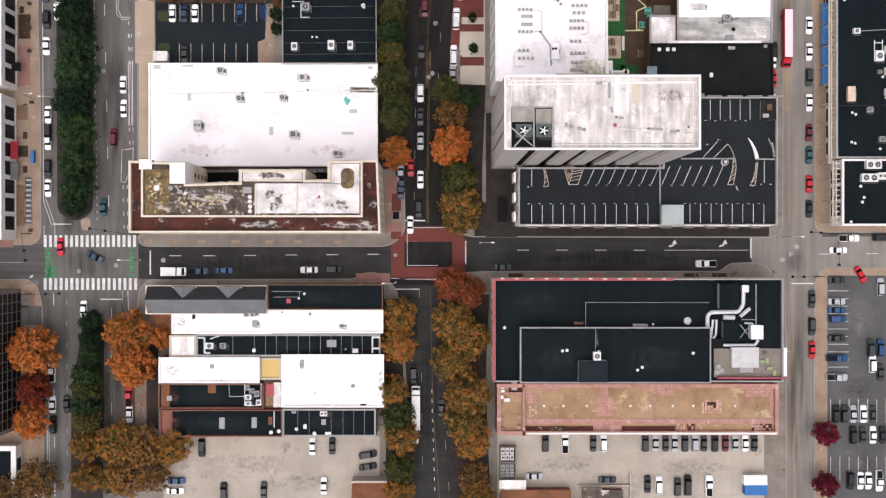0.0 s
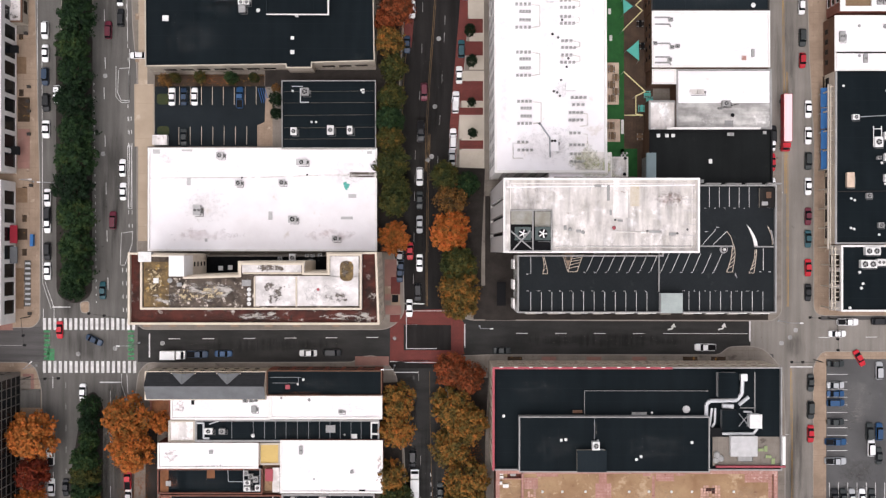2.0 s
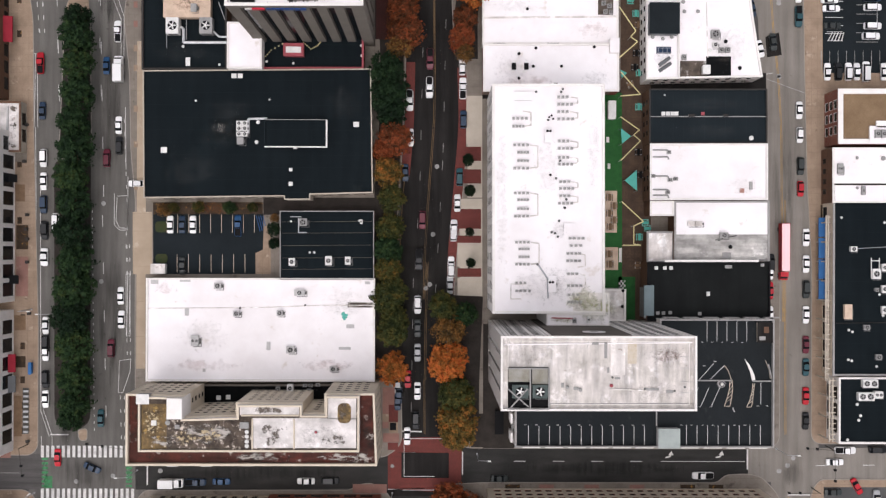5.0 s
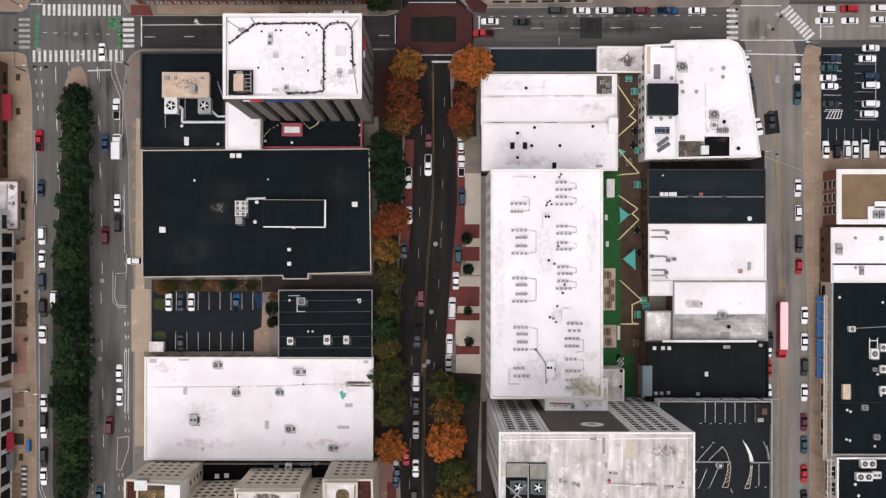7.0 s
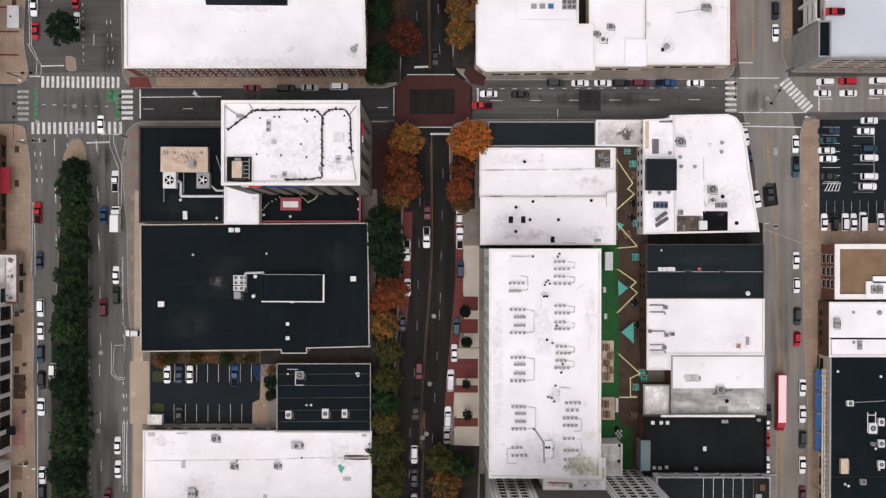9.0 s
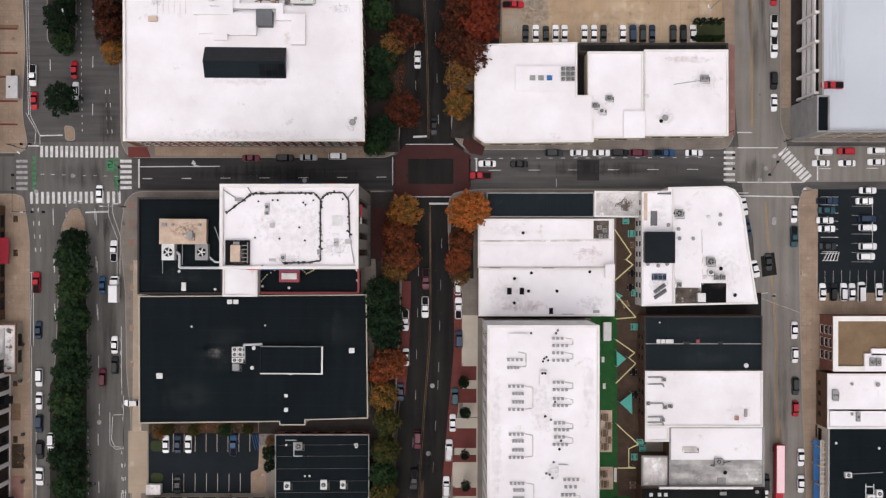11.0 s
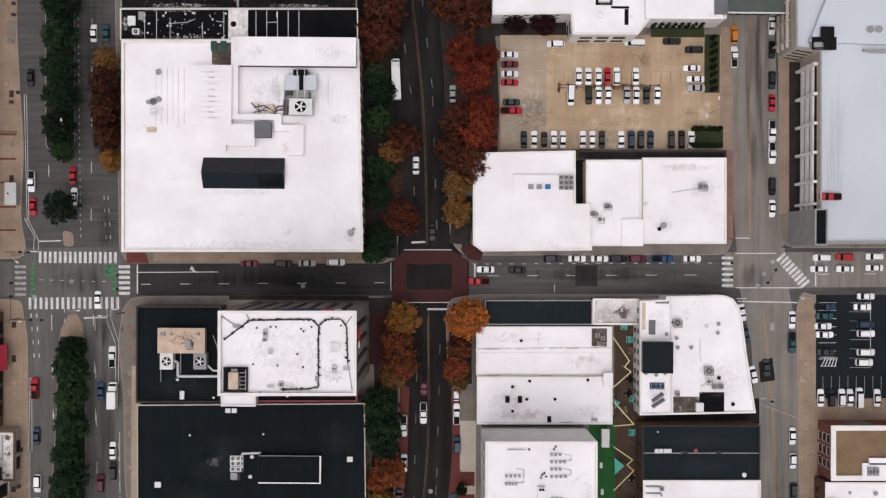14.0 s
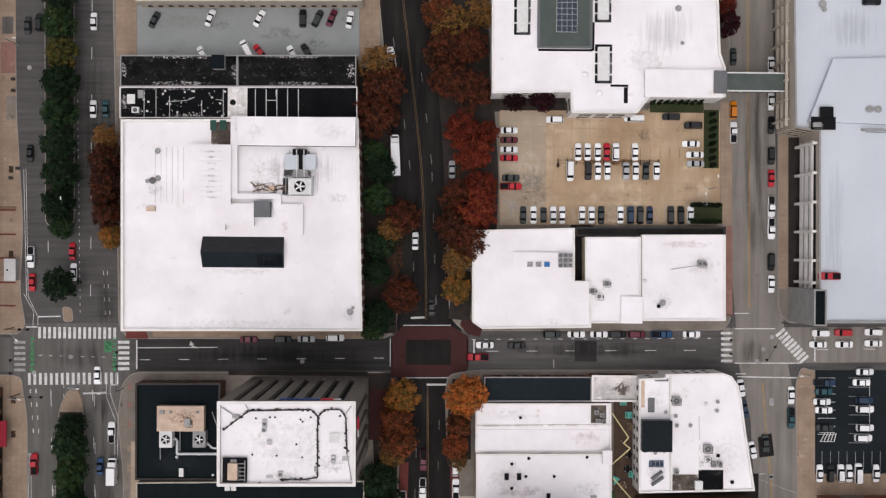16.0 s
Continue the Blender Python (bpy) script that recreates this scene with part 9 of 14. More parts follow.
shrub(-39.86, 58.99, 2, "dark_green")
shrub(-39.84, 55.45, 1.7, "dark_green")
shrub(-39.87, 61.82, 1.4, "brown")
shrub(72.19, 192.07, 0.8, "dark_green")
shrub(72.2, 190.22, 0.8, "dark_green")
shrub(72.22, 188.37, 0.8, "dark_green")
shrub(72.23, 186.52, 0.8, "dark_green")
shrub(72.25, 184.67, 0.8, "dark_green")
shrub(72.26, 182.81, 0.8, "dark_green")
shrub(72.27, 180.96, 0.8, "dark_green")
shrub(72.29, 179.11, 0.8, "dark_green")
shrub(57.04, 195.07, 0.7, "dark_green")
shrub(58.75, 195.08, 0.7, "dark_green")
shrub(60.46, 195.1, 0.7, "dark_green")
shrub(62.18, 195.11, 0.7, "dark_green")
shrub(63.89, 195.13, 0.7, "dark_green")
shrub(65.6, 195.15, 0.7, "dark_green")
shrub(67.31, 195.16, 0.7, "dark_green")
shrub(69.03, 195.18, 0.7, "dark_green")
shrub(67.51, 168.96, 0.8, "dark_green")
shrub(67.54, 164.69, 0.8, "green")
shrub(69.08, 168.97, 0.8, "dark_green")
shrub(69.11, 164.7, 0.8, "green")
shrub(70.65, 168.98, 0.8, "dark_green")
shrub(70.68, 164.71, 0.8, "green")
shrub(72.22, 169, 0.8, "dark_green")
shrub(72.25, 164.72, 0.8, "green")
shrub(73.79, 169.01, 0.8, "dark_green")
shrub(73.82, 164.74, 0.8, "green")

# ---- old attached buildings: roof things ----
gable("roof", -71.06, -15.95, -41.64, -9.24, 9.1, 11.6, ("roof_grey", "roof_slate", "stone"), "slate mansard roof with a grey rear slope", "roof", 0.52)
dormer(-61.81, -11.96, -9.36, 3, 9.6, 11.5)
dormer(-50.69, -11.95, -9.35, 3, 9.6, 11.5)
vent(-32.24, -11.07, 8.8, 0.35)
hatch(-36.13, -12.88, 8.8, 0.98, 0.98, 0.4, "coping_red")
vent(-33.63, -12.19, 8.8, 0.3)
run([(-40.46, -10.5), (-32.77, -10.5)], 9.01, 0.06, "steel", "thin grey pipe along a black roof")
run([(-39.9, -11.9), (-33.47, -11.9), (-33.47, -10.36)], 9.01, 0.06, "steel", "thin grey pipe along a black roof")
hatch(-59.82, -16.88, 7.8, 0.56, 0.99, 0.5, "dark")
ac_unit(-46.7, -16.28, 7.8, 1.13, 0.99, 1.4, "unit_grey", 1)
ac_unit(-45.16, -16.28, 7.8, 0.99, 0.84, 1.4, "unit_grey", 1)
ac_unit(-44.04, -16.14, 7.8, 0.84, 0.84, 1.4, "unit_grey", 1)
ac_unit(-44.66, -18.55, 7.8, 1.27, 1.55, 0.6, "unit_grey", 0)
vent(-30.9, -16.15, 8.2, 0.4, 0.7, "unit_grey")
ac_unit(-23.01, -19.08, 8.2, 1.27, 0.84, 0.5, "unit_grey", 1)
vent(-37.78, -15.73, 8.2, 0.3, 0.7, "unit_grey")
ac_unit(-55.98, -24.08, 7, 1.98, 1.41, 1.2, "unit_white", 1)
run([(-58.98, -22.13), (-57.29, -22.13), (-57.29, -25.93), (-55.88, -25.93)], 7.4, 0.25, "duct", "white duct bending over a dark roof")
run([(-55.91, -22.42), (-53.38, -21.57)], 7.3, 0.15, "duct", "white duct on a dark roof")
vent(-44.98, -25.26, 7, 0.5)
hatch(-25.65, -23.53, 7, 2.26, 1.69, 0.6, "unit_grey")
hatch(-19.73, -25.36, 7, 1.27, 0.99, 0.6, "unit_white")
vent(-22.15, -24.97, 7, 0.3, 0.7, "unit_grey")
ac_unit(-52.59, -24.07, 7, 1.41, 1.27, 1.4, "unit_grey", 1)
run([(-50.33, -21.59), (-50.32, -26.52)], 7.06, 0.05, "steel", THIN_RAISED)
run([(-44.98, -21.59), (-44.97, -26.52)], 7.06, 0.05, "steel", THIN_RAISED)
run([(-42.16, -21.58), (-42.15, -26.52)], 7.06, 0.05, "steel", THIN_RAISED)
run([(-39.48, -21.58), (-39.48, -26.52)], 7.06, 0.05, "steel", THIN_RAISED)
run([(-36.81, -21.58), (-36.8, -26.52)], 7.06, 0.05, "steel", THIN_RAISED)
run([(-33.99, -21.58), (-33.98, -26.52)], 7.06, 0.05, "steel", THIN_RAISED)
run([(-31.17, -21.58), (-31.16, -26.52)], 7.06, 0.05, "steel", THIN_RAISED)
run([(-28.49, -21.58), (-28.49, -26.52)], 7.06, 0.05, "steel", THIN_RAISED)
run([(-25.81, -21.58), (-25.81, -26.52)], 7.06, 0.05, "steel", THIN_RAISED)
run([(-23.28, -21.58), (-23.27, -26.51)], 7.06, 0.05, "steel", THIN_RAISED)
run([(-20.6, -21.57), (-20.59, -26.51)], 7.06, 0.05, "steel", THIN_RAISED)
run([(-18.06, -21.57), (-18.05, -26.51)], 7.06, 0.05, "steel", THIN_RAISED)
run([(-15.63, -21.96), (-13.66, -21.96)], 7.5, 0.25, "unit_white", "white roof rail at the eaves")
run([(-15.63, -24.78), (-13.66, -24.78)], 7.5, 0.25, "unit_white", "white roof rail at the eaves")
run([(-15.49, -21.96), (-15.49, -25.9)], 7.5, 0.2, "unit_white", "white roof rail at the eaves")
hatch(-55.36, -29.26, 7.6, 0.85, 0.85, 0.5, "unit_grey")
ac_unit(-32.9, -28.57, 8.4, 0.84, 1.97, 1, "unit_grey", 2)
vent(-20.2, -33.96, 8.4, 0.5, 0.7, "unit_grey")
vent(-29.59, -35.79, 8.4, 0.25, 0.7, "unit_grey")
hatch(-17.65, -38.71, 8.4, 1.4, 0.42, 0.3, "dark")
ac_unit(-46.58, -34.51, 6.8, 0.99, 1.27, 1.3, "unit_grey", 1)
ac_unit(-45.46, -35.35, 6.8, 1.13, 1.13, 1.3, "unit_grey", 1)
ac_unit(-46.3, -36.9, 6.8, 1.41, 1.13, 1.3, "unit_white", 1)
ac_unit(-46.3, -38.45, 6.8, 1.41, 0.99, 1.3, "unit_white", 1)
ac_unit(-43.77, -38.17, 6.8, 1.13, 1.27, 1.3, "unit_white", 1)
ac_unit(-44.19, -36.06, 6.8, 1.13, 1.41, 1.3, "unit_grey", 1)
run([(-47.19, -33.59), (-47.18, -38.93), (-43.11, -38.93), (-43.12, -33.31)], 8, 0.1, "duct", "white pipe frame round roof machines")
run([(-51.31, -33.72), (-51.16, -36.82), (-47.5, -36.82)], 7.01, 0.06, "duct", "thin white pipe on a black roof")
patch(-56.56, -36.01, -54.59, -33.47, 6.8345, "roof_rust", "rust-brown stain patch on a black roof")
hatch(-66.07, -37.24, 6.8, 1.13, 1.13, 0.5, "unit_grey")
patch(-68.24, -39.67, -66.13, -34.03, 6.829, "roof_rust", "reddish worn strip at the edge of a black roof")
patch(-68, -46.38, -65.32, -40.46, 7.2335, "brick_red", "reddish worn strip at the edge of a black roof")
block("roof_hut", -41.83, -36.5, -40.14, -33.68, 5.7, 7.3, "coping_red", "small red-painted hut on a roof", "roof house")
block("roof_hut", -40.05, -39.38, -38.5, -33.45, 5.7, 6.9, "unit_grey", "pale grey hut on a roof", "roof house", "roof_white_dirty")
hatch(-52.91, -43.39, 7.2, 1.27, 2.68, 0.4, "unit_grey")
hatch(-44.89, -43.25, 7.2, 1.13, 2.54, 0.4, "unit_grey")
vent(-65.74, -45.39, 7.2, 0.6, 0.7, "unit_grey")
patch(-41.41, -43.84, -40.42, -41.87, 7.268, "roof_rust", "rusty patch on a black roof")
run([(-39.96, -40.42), (-39.96, -44.5)], 7.47, 0.12, "unit_white", "white rail on a black roof")
vent(-40.7, -45.68, 7.2, 0.5)
vent(-38.73, -45.4, 7.2, 0.5)
ac_unit(-27.57, -40.96, 7, 1.69, 1.13, 1.2, "unit_white", 2)
hatch(-27.6, -43.13, 7, 0.99, 1.27, 0.5, "unit_grey")
vent(-34.39, -44.87, 7, 0.45)
hatch(-32.24, -44.25, 7, 0.71, 0.99, 0.6, "unit_white")
vent(-29.88, -46, 7, 0.5)
hatch(-26.47, -45.95, 7, 1.41, 0.56, 0.5, "unit_white")
hatch(-35.08, -40.75, 7, 0.99, 0.42, 0.3, "unit_grey")
run([(-34.11, -40.34), (-34.1, -46.41)], 7.05, 0.04, "steel", THIN_RAISED)
run([(-31.29, -40.34), (-31.28, -46.41)], 7.05, 0.04, "steel", THIN_RAISED)
run([(-25.79, -40.35), (-25.79, -46.41)], 7.05, 0.04, "steel", THIN_RAISED)
run([(-22.83, -40.35), (-22.82, -46.41)], 7.05, 0.04, "steel", THIN_RAISED)
run([(-20.15, -40.35), (-20.15, -46.41)], 7.05, 0.04, "steel", THIN_RAISED)
run([(-17.47, -40.35), (-17.47, -46.42)], 7.05, 0.04, "steel", THIN_RAISED)

# ---- large dark building: roof things ----
block("roof_house", 68.66, -14.16, 73.15, -8.31, 15, 17.4, "coping_grey", "dark-topped plant house with pale walls", "roof house", "roof_black")
block("roof_house", 69.67, -22.06, 73.35, -17.43, 15, 17.2, "steel", "dark-topped plant house with metal walls", "roof house", "roof_black")
block("roof_hut", 66.18, -23.58, 69.46, -21.67, 15, 17, "dark", "small black hut on a roof", "roof house")
block("roof_house", 76.23, -21.48, 78.96, -18.35, 15, 17.6, "unit_white", "white cooling box on the roof", "roof house")
run([(75.36, -9.04), (74.82, -9.59), (74.68, -13.42), (73.45, -15.06), (66.87, -15.2), (66.05, -16.16), (66.06, -19.58)], 15.9, 0.5, "duct", SILVER_SHEET)
run([(69.89, -16.43), (72.63, -16.56)], 15.9, 0.6, "duct", SILVER_SHEET)
run([(74, -16.15), (76.33, -14.24)], 15.9, 0.45, "duct", SILVER_SHEET)
run([(67.42, -16.98), (66.88, -21.35)], 15.9, 0.3, "duct", SILVER_SHEET)
run([(68.25, -16.98), (68.11, -20.53), (67.43, -21.63)], 15.9, 0.3, "duct", SILVER_SHEET)
run([(69.62, -23.13), (77.57, -23.13), (78.4, -21.9)], 15.9, 0.35, "duct", SILVER_SHEET)
run([(75.1, -17.79), (77.02, -17.93), (77.16, -18.89)], 15.9, 0.25, "duct", SILVER_SHEET)
block("roof_house", 74.28, -10.23, 75.65, -8.73, 15, 16.8, "duct", "silver duct head on the roof", "roof house", "duct")
run([(78.07, -8.38), (78.09, -23.34)], 15.12, 0.15, "coping_grey", "pale low kerb across a black roof")
run([(74.5, -17.03), (78.08, -17.02)], 15.12, 0.12, "coping_grey", "pale low kerb across a black roof")
run([(73.83, -18.16), (76.29, -21.3)], 16.5, 0.1, "steel", "steel brace over a roof")
run([(76.29, -18.16), (73.83, -21.3)], 16.5, 0.1, "steel", "steel brace over a roof")
block("roof_hut", 36.67, -18.8, 66.7, -12.91, 15, 15.5, "dark", "slightly raised black roof section with dark kerb", "roof house", "roof_black")
run([(36.6, -18.7), (36.6, -12.85), (66.6, -12.85)], 15.56, 0.08, "coping_grey", "pale edging of a raised black roof section")
hatch(34.9, -17.9, 15, 2.2, 0.6, 0.6, "brick_brown")
stain("worn", 38.2, -24.5, 39.6, -19.0, 18.33, "a black roof")
vent(61.19, -17.28, 15.6, 0.95, 0.7, "unit_pale")
block("roof_hut", 34.4, -31.55, 41.2, -26.6, 18.1, 19.7, "stone_cream", "pale-walled roof hut with a dark top", "roof house", "roof_dusk")
ac_unit(38.72, -25.41, 18.1, 1.62, 1.89, 2.2, "unit_white", 1)
ac_unit(40.28, -26.81, 18.1, 1.08, 0.68, 1.2, "unit_white", 1)
hatch(49.86, -18.4, 15, 3.56, 0.68, 0.7, "unit_grey")
vent(17, -18.99, 15, 0.4)
hatch(30.62, -24.3, 18.1, 0.5, 0.5, 0.5)
vent(52.95, -18.14, 15, 0.4)
hatch(61.96, -24.83, 18.1, 0.5, 0.5, 0.5)
hatch(48.66, -28.9, 18.1, 0.5, 0.5, 0.5)
hatch(49.74, -28.22, 18.1, 0.5, 0.5, 0.5)
hatch(31.7, -24.17, 18.1, 0.5, 0.5, 0.5)
run([(38.58, -19.14), (38.59, -26.85)], 18.3, 0.05, "steel", "thin pipe on a black roof")
run([(39.27, -24.07), (39.28, -28.11)], 19.1, 0.3, "duct", "white duct on a black roof")
slab("roof_patch", [(67.81, -31.04), (85.57, -31.03), (85.56, -24.03), (67.81, -24.04)], 14.98, 15.1425, "concrete", "tan weathered roof terrace floor", "roof patch", kind="")
block("roof_house", 71.81, -28.35, 78.09, -23.72, 15.1, 16.9, "unit_white", "small white-roofed pavilion on a roof terrace", "roof house", "unit_pale")
vent(68.73, -28.28, 15.15, 0.8, 0.7, "unit_grey")
vent(69.7, -29.24, 15.15, 0.8, 0.7, "unit_grey")
vent(68.46, -29.65, 15.15, 0.8, 0.7, "unit_grey")
# Green terrace chairs, built with the hatch shape.
hatch(79.38, -27.15, 15.15, 1.23, 0.55, 0.5, "canvas_sage")
hatch(80.62, -26.87, 15.15, 0.68, 1.23, 0.5, "canvas_sage")
hatch(81.31, -28.79, 15.15, 1.23, 0.55, 0.5, "canvas_sage")
hatch(82.41, -29.89, 15.15, 0.68, 1.23, 0.5, "canvas_sage")
ac_unit(75.49, -29.19, 15.1, 3.29, 1.1, 0.9, "unit_grey", 0)
slab("coping", [(14.22, -32), (14.78, -32), (14.76, -7.17), (14.2, -7.17)], 16, 16.22, "coping_red", "red painted coping along a parapet", "coping", kind="")
slab("coping", [(14.78, -7.6), (57.78, -7.56), (57.78, -7), (14.78, -7.04)], 16, 16.24, "coping_red", "red painted coping along a parapet", "coping", kind="")
slab("coping", [(68.48, -31.31), (85.2, -31.31), (85.2, -30.9), (68.48, -30.9)], 15, 16.3, "coping_red", "red painted coping along a parapet", "coping", kind="")
coping(84.5, -30.63, 85.2, -23.79, 15, 16.32, "stone_white", "broad white coping along a parapet")
for k in range(12):
    coping(15.94 + k * 3.551, -7.22, 16.8 + k * 3.551, -7.0, 16.2, 16.3, "stone_white", WHITE_COPING)

# ---- brick ruin ----
def broken_tiles(x0, y0, x1, y1, z, pitch=0.72):
    """What is left of a square tile floor: tiles with gaps where some are gone."""
    rng, s = random.Random(int(x0 * 10)), Solid()
    for i in range(int((x1 - x0) / pitch)):
        for j in range(int((y1 - y0) / pitch)):
            if rng.random() < 0.62:
                x, y = x0 + i * pitch, y0 + j * pitch
                s.box(x, y, z - 0.08, x + pitch * 0.8, y + pitch * 0.8, z + rng.uniform(0.02, 0.09))
    return tagged(part("broken_tiles", s, M["tile_pale"]), "broken pink floor tiles left in a ruin", "floor tiles", kind="stuff")
slab("roof_patch", [(22.7, -43.44), (85.95, -43.45), (85.95, -42.18), (22.7, -42.18)], 7.98, 8.087, "tile_pink", PATCH_PINK, "roof patch", kind="")
patch(40.46, -41.47, 44.41, -36.97, 8.0915, "tile_pink", PATCH_PINK)
patch(41.3, -36.97, 43.28, -33.58, 8.096, "tile_pink", PATCH_PINK)
patch(39.62, -45.42, 46.67, -42.32, 8.1005, "tile_pink", PATCH_PINK)
patch(54.57, -42.18, 55.28, -34.99, 8.105, "tile_pink", PATCH_PINK)
patch(55.56, -36.4, 60.08, -34, 8.1095, "tile_pink", PATCH_PINK)
patch(52.31, -35.13, 54.28, -34.01, 8.114, "tile_pink", PATCH_PINK)
patch(60.5, -34.99, 62.76, -34, 8.1185, "tile_pink", PATCH_PINK)
patch(77.74, -36.68, 83.68, -34, 8.123, "tile_pink", PATCH_PINK)
patch(22.7, -38.37, 26.08, -35.56, 8.1275, "tile_pink", PATCH_PINK)
patch(83.68, -41.34, 84.52, -34.99, 8.132, "tile_pink", PATCH_PINK)
patch(25.79, -35.28, 31.15, -34.15, 8.06, "tile_pink", PATCH_PINK)
patch(83.39, -34.99, 85.09, -33.86, 8.0645, "tile_pink", PATCH_PINK)
broken_tiles(66.72, -40.91, 72.09, -36.68, 8.05)
broken_tiles(60.51, -45.42, 68.13, -42.61, 8.05)
broken_tiles(23.55, -41.75, 26.36, -38.09, 8.05)
broken_tiles(79.16, -45.15, 84.25, -42.61, 8.05)
patch(67.28, -39.5, 70.39, -38.09, 8.039, "terrace_red", DARK_RED)
patch(63.05, -45.71, 65.03, -43.45, 8.0435, "terrace_red", DARK_RED)
patch(79.16, -45.43, 84.25, -42.61, 8.048, "terrace_red", DARK_RED)
slab("roof_patch", [(22.7, -45.7), (39.62, -45.7), (39.62, -44.01), (22.7, -44.01)], 7.98, 8.0525, "terrace_red", DARK_RED, "roof patch", kind="")
patch(46.68, -45.7, 60.08, -44.01, 8.057, "terrace_red", DARK_RED)
patch(18.46, -35.84, 22.13, -33.59, 8.0615, "terrace_red", DARK_RED)
# Column stubs of the ruin, built with the vent shape.
vent(27.21, -38.94, 8, 0.35)
vent(32.14, -38.94, 8, 0.35)
vent(37.92, -38.94, 8, 0.35)
vent(48.78, -38.94, 8, 0.35)
vent(53.72, -38.94, 8, 0.35)
vent(59.37, -38.94, 8, 0.35)
vent(64.46, -38.94, 8, 0.35)
vent(74.91, -38.94, 8, 0.35)
slab("partition_wall", rect(21.91, -46.36, 22.47, -33.74), 8, 9.1, "tile_pink", "broken pink partition wall in a ruin", "wall", kind="")
slab("partition_wall", rect(15.73, -35.84, 22.19, -35.56), 8, 8.8, "tile_pink", "broken pink partition wall in a ruin", "wall", kind="")
hatch(16.75, -34.24, 8, 1.27, 0.7, 0.8, "unit_white")
hatch(16.75, -35.36, 8, 1.27, 0.7, 0.8, "unit_white")
hatch(16.47, -36.77, 8, 1.27, 0.7, 0.8, "unit_white")
hatch(18.02, -37.47, 8, 1.27, 0.7, 0.8, "unit_white")
hatch(19.84, -33.96, 8, 1.27, 1.97, 0.8, "unit_grey")
hatch(20.99, -41.71, 8, 0.84, 0.84, 0.5, "tile_pink")
hatch(20.99, -44.39, 8, 0.84, 0.84, 0.5, "tile_pink")
hatch(16.77, -42.27, 8, 0.84, 0.84, 0.5, "tile_pink")
hatch(16.77, -44.81, 8, 0.84, 0.84, 0.5, "tile_pink")
slab("coping", [(22.88, -45.91), (84.99, -45.92), (84.99, -45.5), (22.88, -45.49)], 8.9, 9.4, "stone_white", "white coping on the ruin wall", "coping", kind="")
for y, tone in ((-54.3, "unit_white"), (-58.6, "unit_grey")):
    bay = thing("machine_bay", 18.7, y + 2, 0.17, "walled bay with cooling machines beside a parking lot", "machine bay", "machine bays of the lot")
    for x0, y0, x1, y1 in ((-2.1, -2.05, 2.1, -1.8), (-2.1, 1.8, 2.1, 2.05), (-2.1, -1.8, -1.85, 1.8), (1.85, -1.8, 2.1, 1.8)):
        part("bay_wall", Solid().box(x0, y0, 0, x1, y1, 2.2), M["stone_grey"], bay)
    part("bay_floor", Solid().box(-1.85, -1.8, 0, 1.85, 1.8, 0.05), M["dark"], bay)
    for i in range(3):
        for j in range(2):
            cx, cy = -1.2 + 1.15 * i, -0.85 + 1.65 * j
            cooler = part("cooler", Solid().box(cx - 0.45, cy - 0.7, 0.05, cx + 0.45, cy + 0.7, 1.5), M[tone], bay)
            part("fan", Solid().tube(cx, cy, 1.5, 1.56, 0.36, n=14), M["fan_grey"], cooler)
block("shed", 16.54, -61.45, 23.14, -58.72, 0.17, 3.17, "stone", "pale low shed at the edge of a lot", "shed", "roof_white_dirty")
block("shed", 16.81, -74.25, 34.58, -61.08, 0.17, 3.57, "brick_red", "low shed with a rusty roof", "shed", "roof_rust")
block("shed", 37.6, -65.81, 42.5, -60.64, 0.17, 2.97, "stone", "small cluttered shed by a lot", "shed", "roof_stained")
block("shed", 42.8, -65.9, 47.9, -61.4, 0.17, 2.6, "brick_red", "low shed roof with a red stain by a lot", "shed", "roof_stained")
slab("lot_wall", rect(36.9, -60.6, 50.3, -60.3), 0.17, 1.4, "stone", "low tan wall at the end of a lot", "wall", kind="")
slab("lot_wall", rect(50.0, -66, 50.3, -57.5), 0.17, 1.4, "stone", "low tan wall at the end of a lot", "wall", kind="")
block("container", 78.88, -59.86, 84.65, -57.55, 0.17, 2.77, "unit_white", "white container in a parking lot", "container")
block("container", 79.17, -62.45, 84.65, -60.14, 0.17, 2.77, "canvas_blue", "blue container in a parking lot", "container")
block("waste_bin", 16.24, 7.12, 18.27, 12.88, 0.16, 1.96, "dark", "large dark green waste container in an alley", "waste container")

# ---- courtyard building: roof things ----
hatch(-63.75, 13.98, 27.5, 1.04, 1.04, 0.7, "unit_white")
vent(-60.6, 14.01, 27.5, 0.6, 0.7, "unit_grey")
hatch(-58.44, 13.08, 27.5, 0.91, 0.78, 0.7, "unit_grey")
hatch(-43.01, 13.49, 27.5, 1.95, 1.3, 0.8, "unit_grey")
vent(-42.43, 11.96, 27.5, 0.5)
vent(-42.43, 10.91, 27.5, 0.5)
vent(-42.42, 9.74, 27.5, 0.5)
vent(-42.42, 8.7, 27.5, 0.5)
block("roof_house", -67.73, 18.38, -65.01, 20.45, 25.2, 28, "unit_grey", "pale teal roof house at a corner", "roof house", "unit_white")
vent(-26.56, 11.97, 27.6, 0.35, 0.7, "coping_red")
slab("roof_patch", rounded(rect(-21.63, 13.93, -18.51, 18.62), 3), 27.5, 27.65, "roof_lichen", "dark oval stain on a washed grey roof", "roof patch", kind="")
run([(-41.21, 14.93), (-41.2, 7.92)], 27.75, 0.2, "stone_cream", "low white wall across a roof")
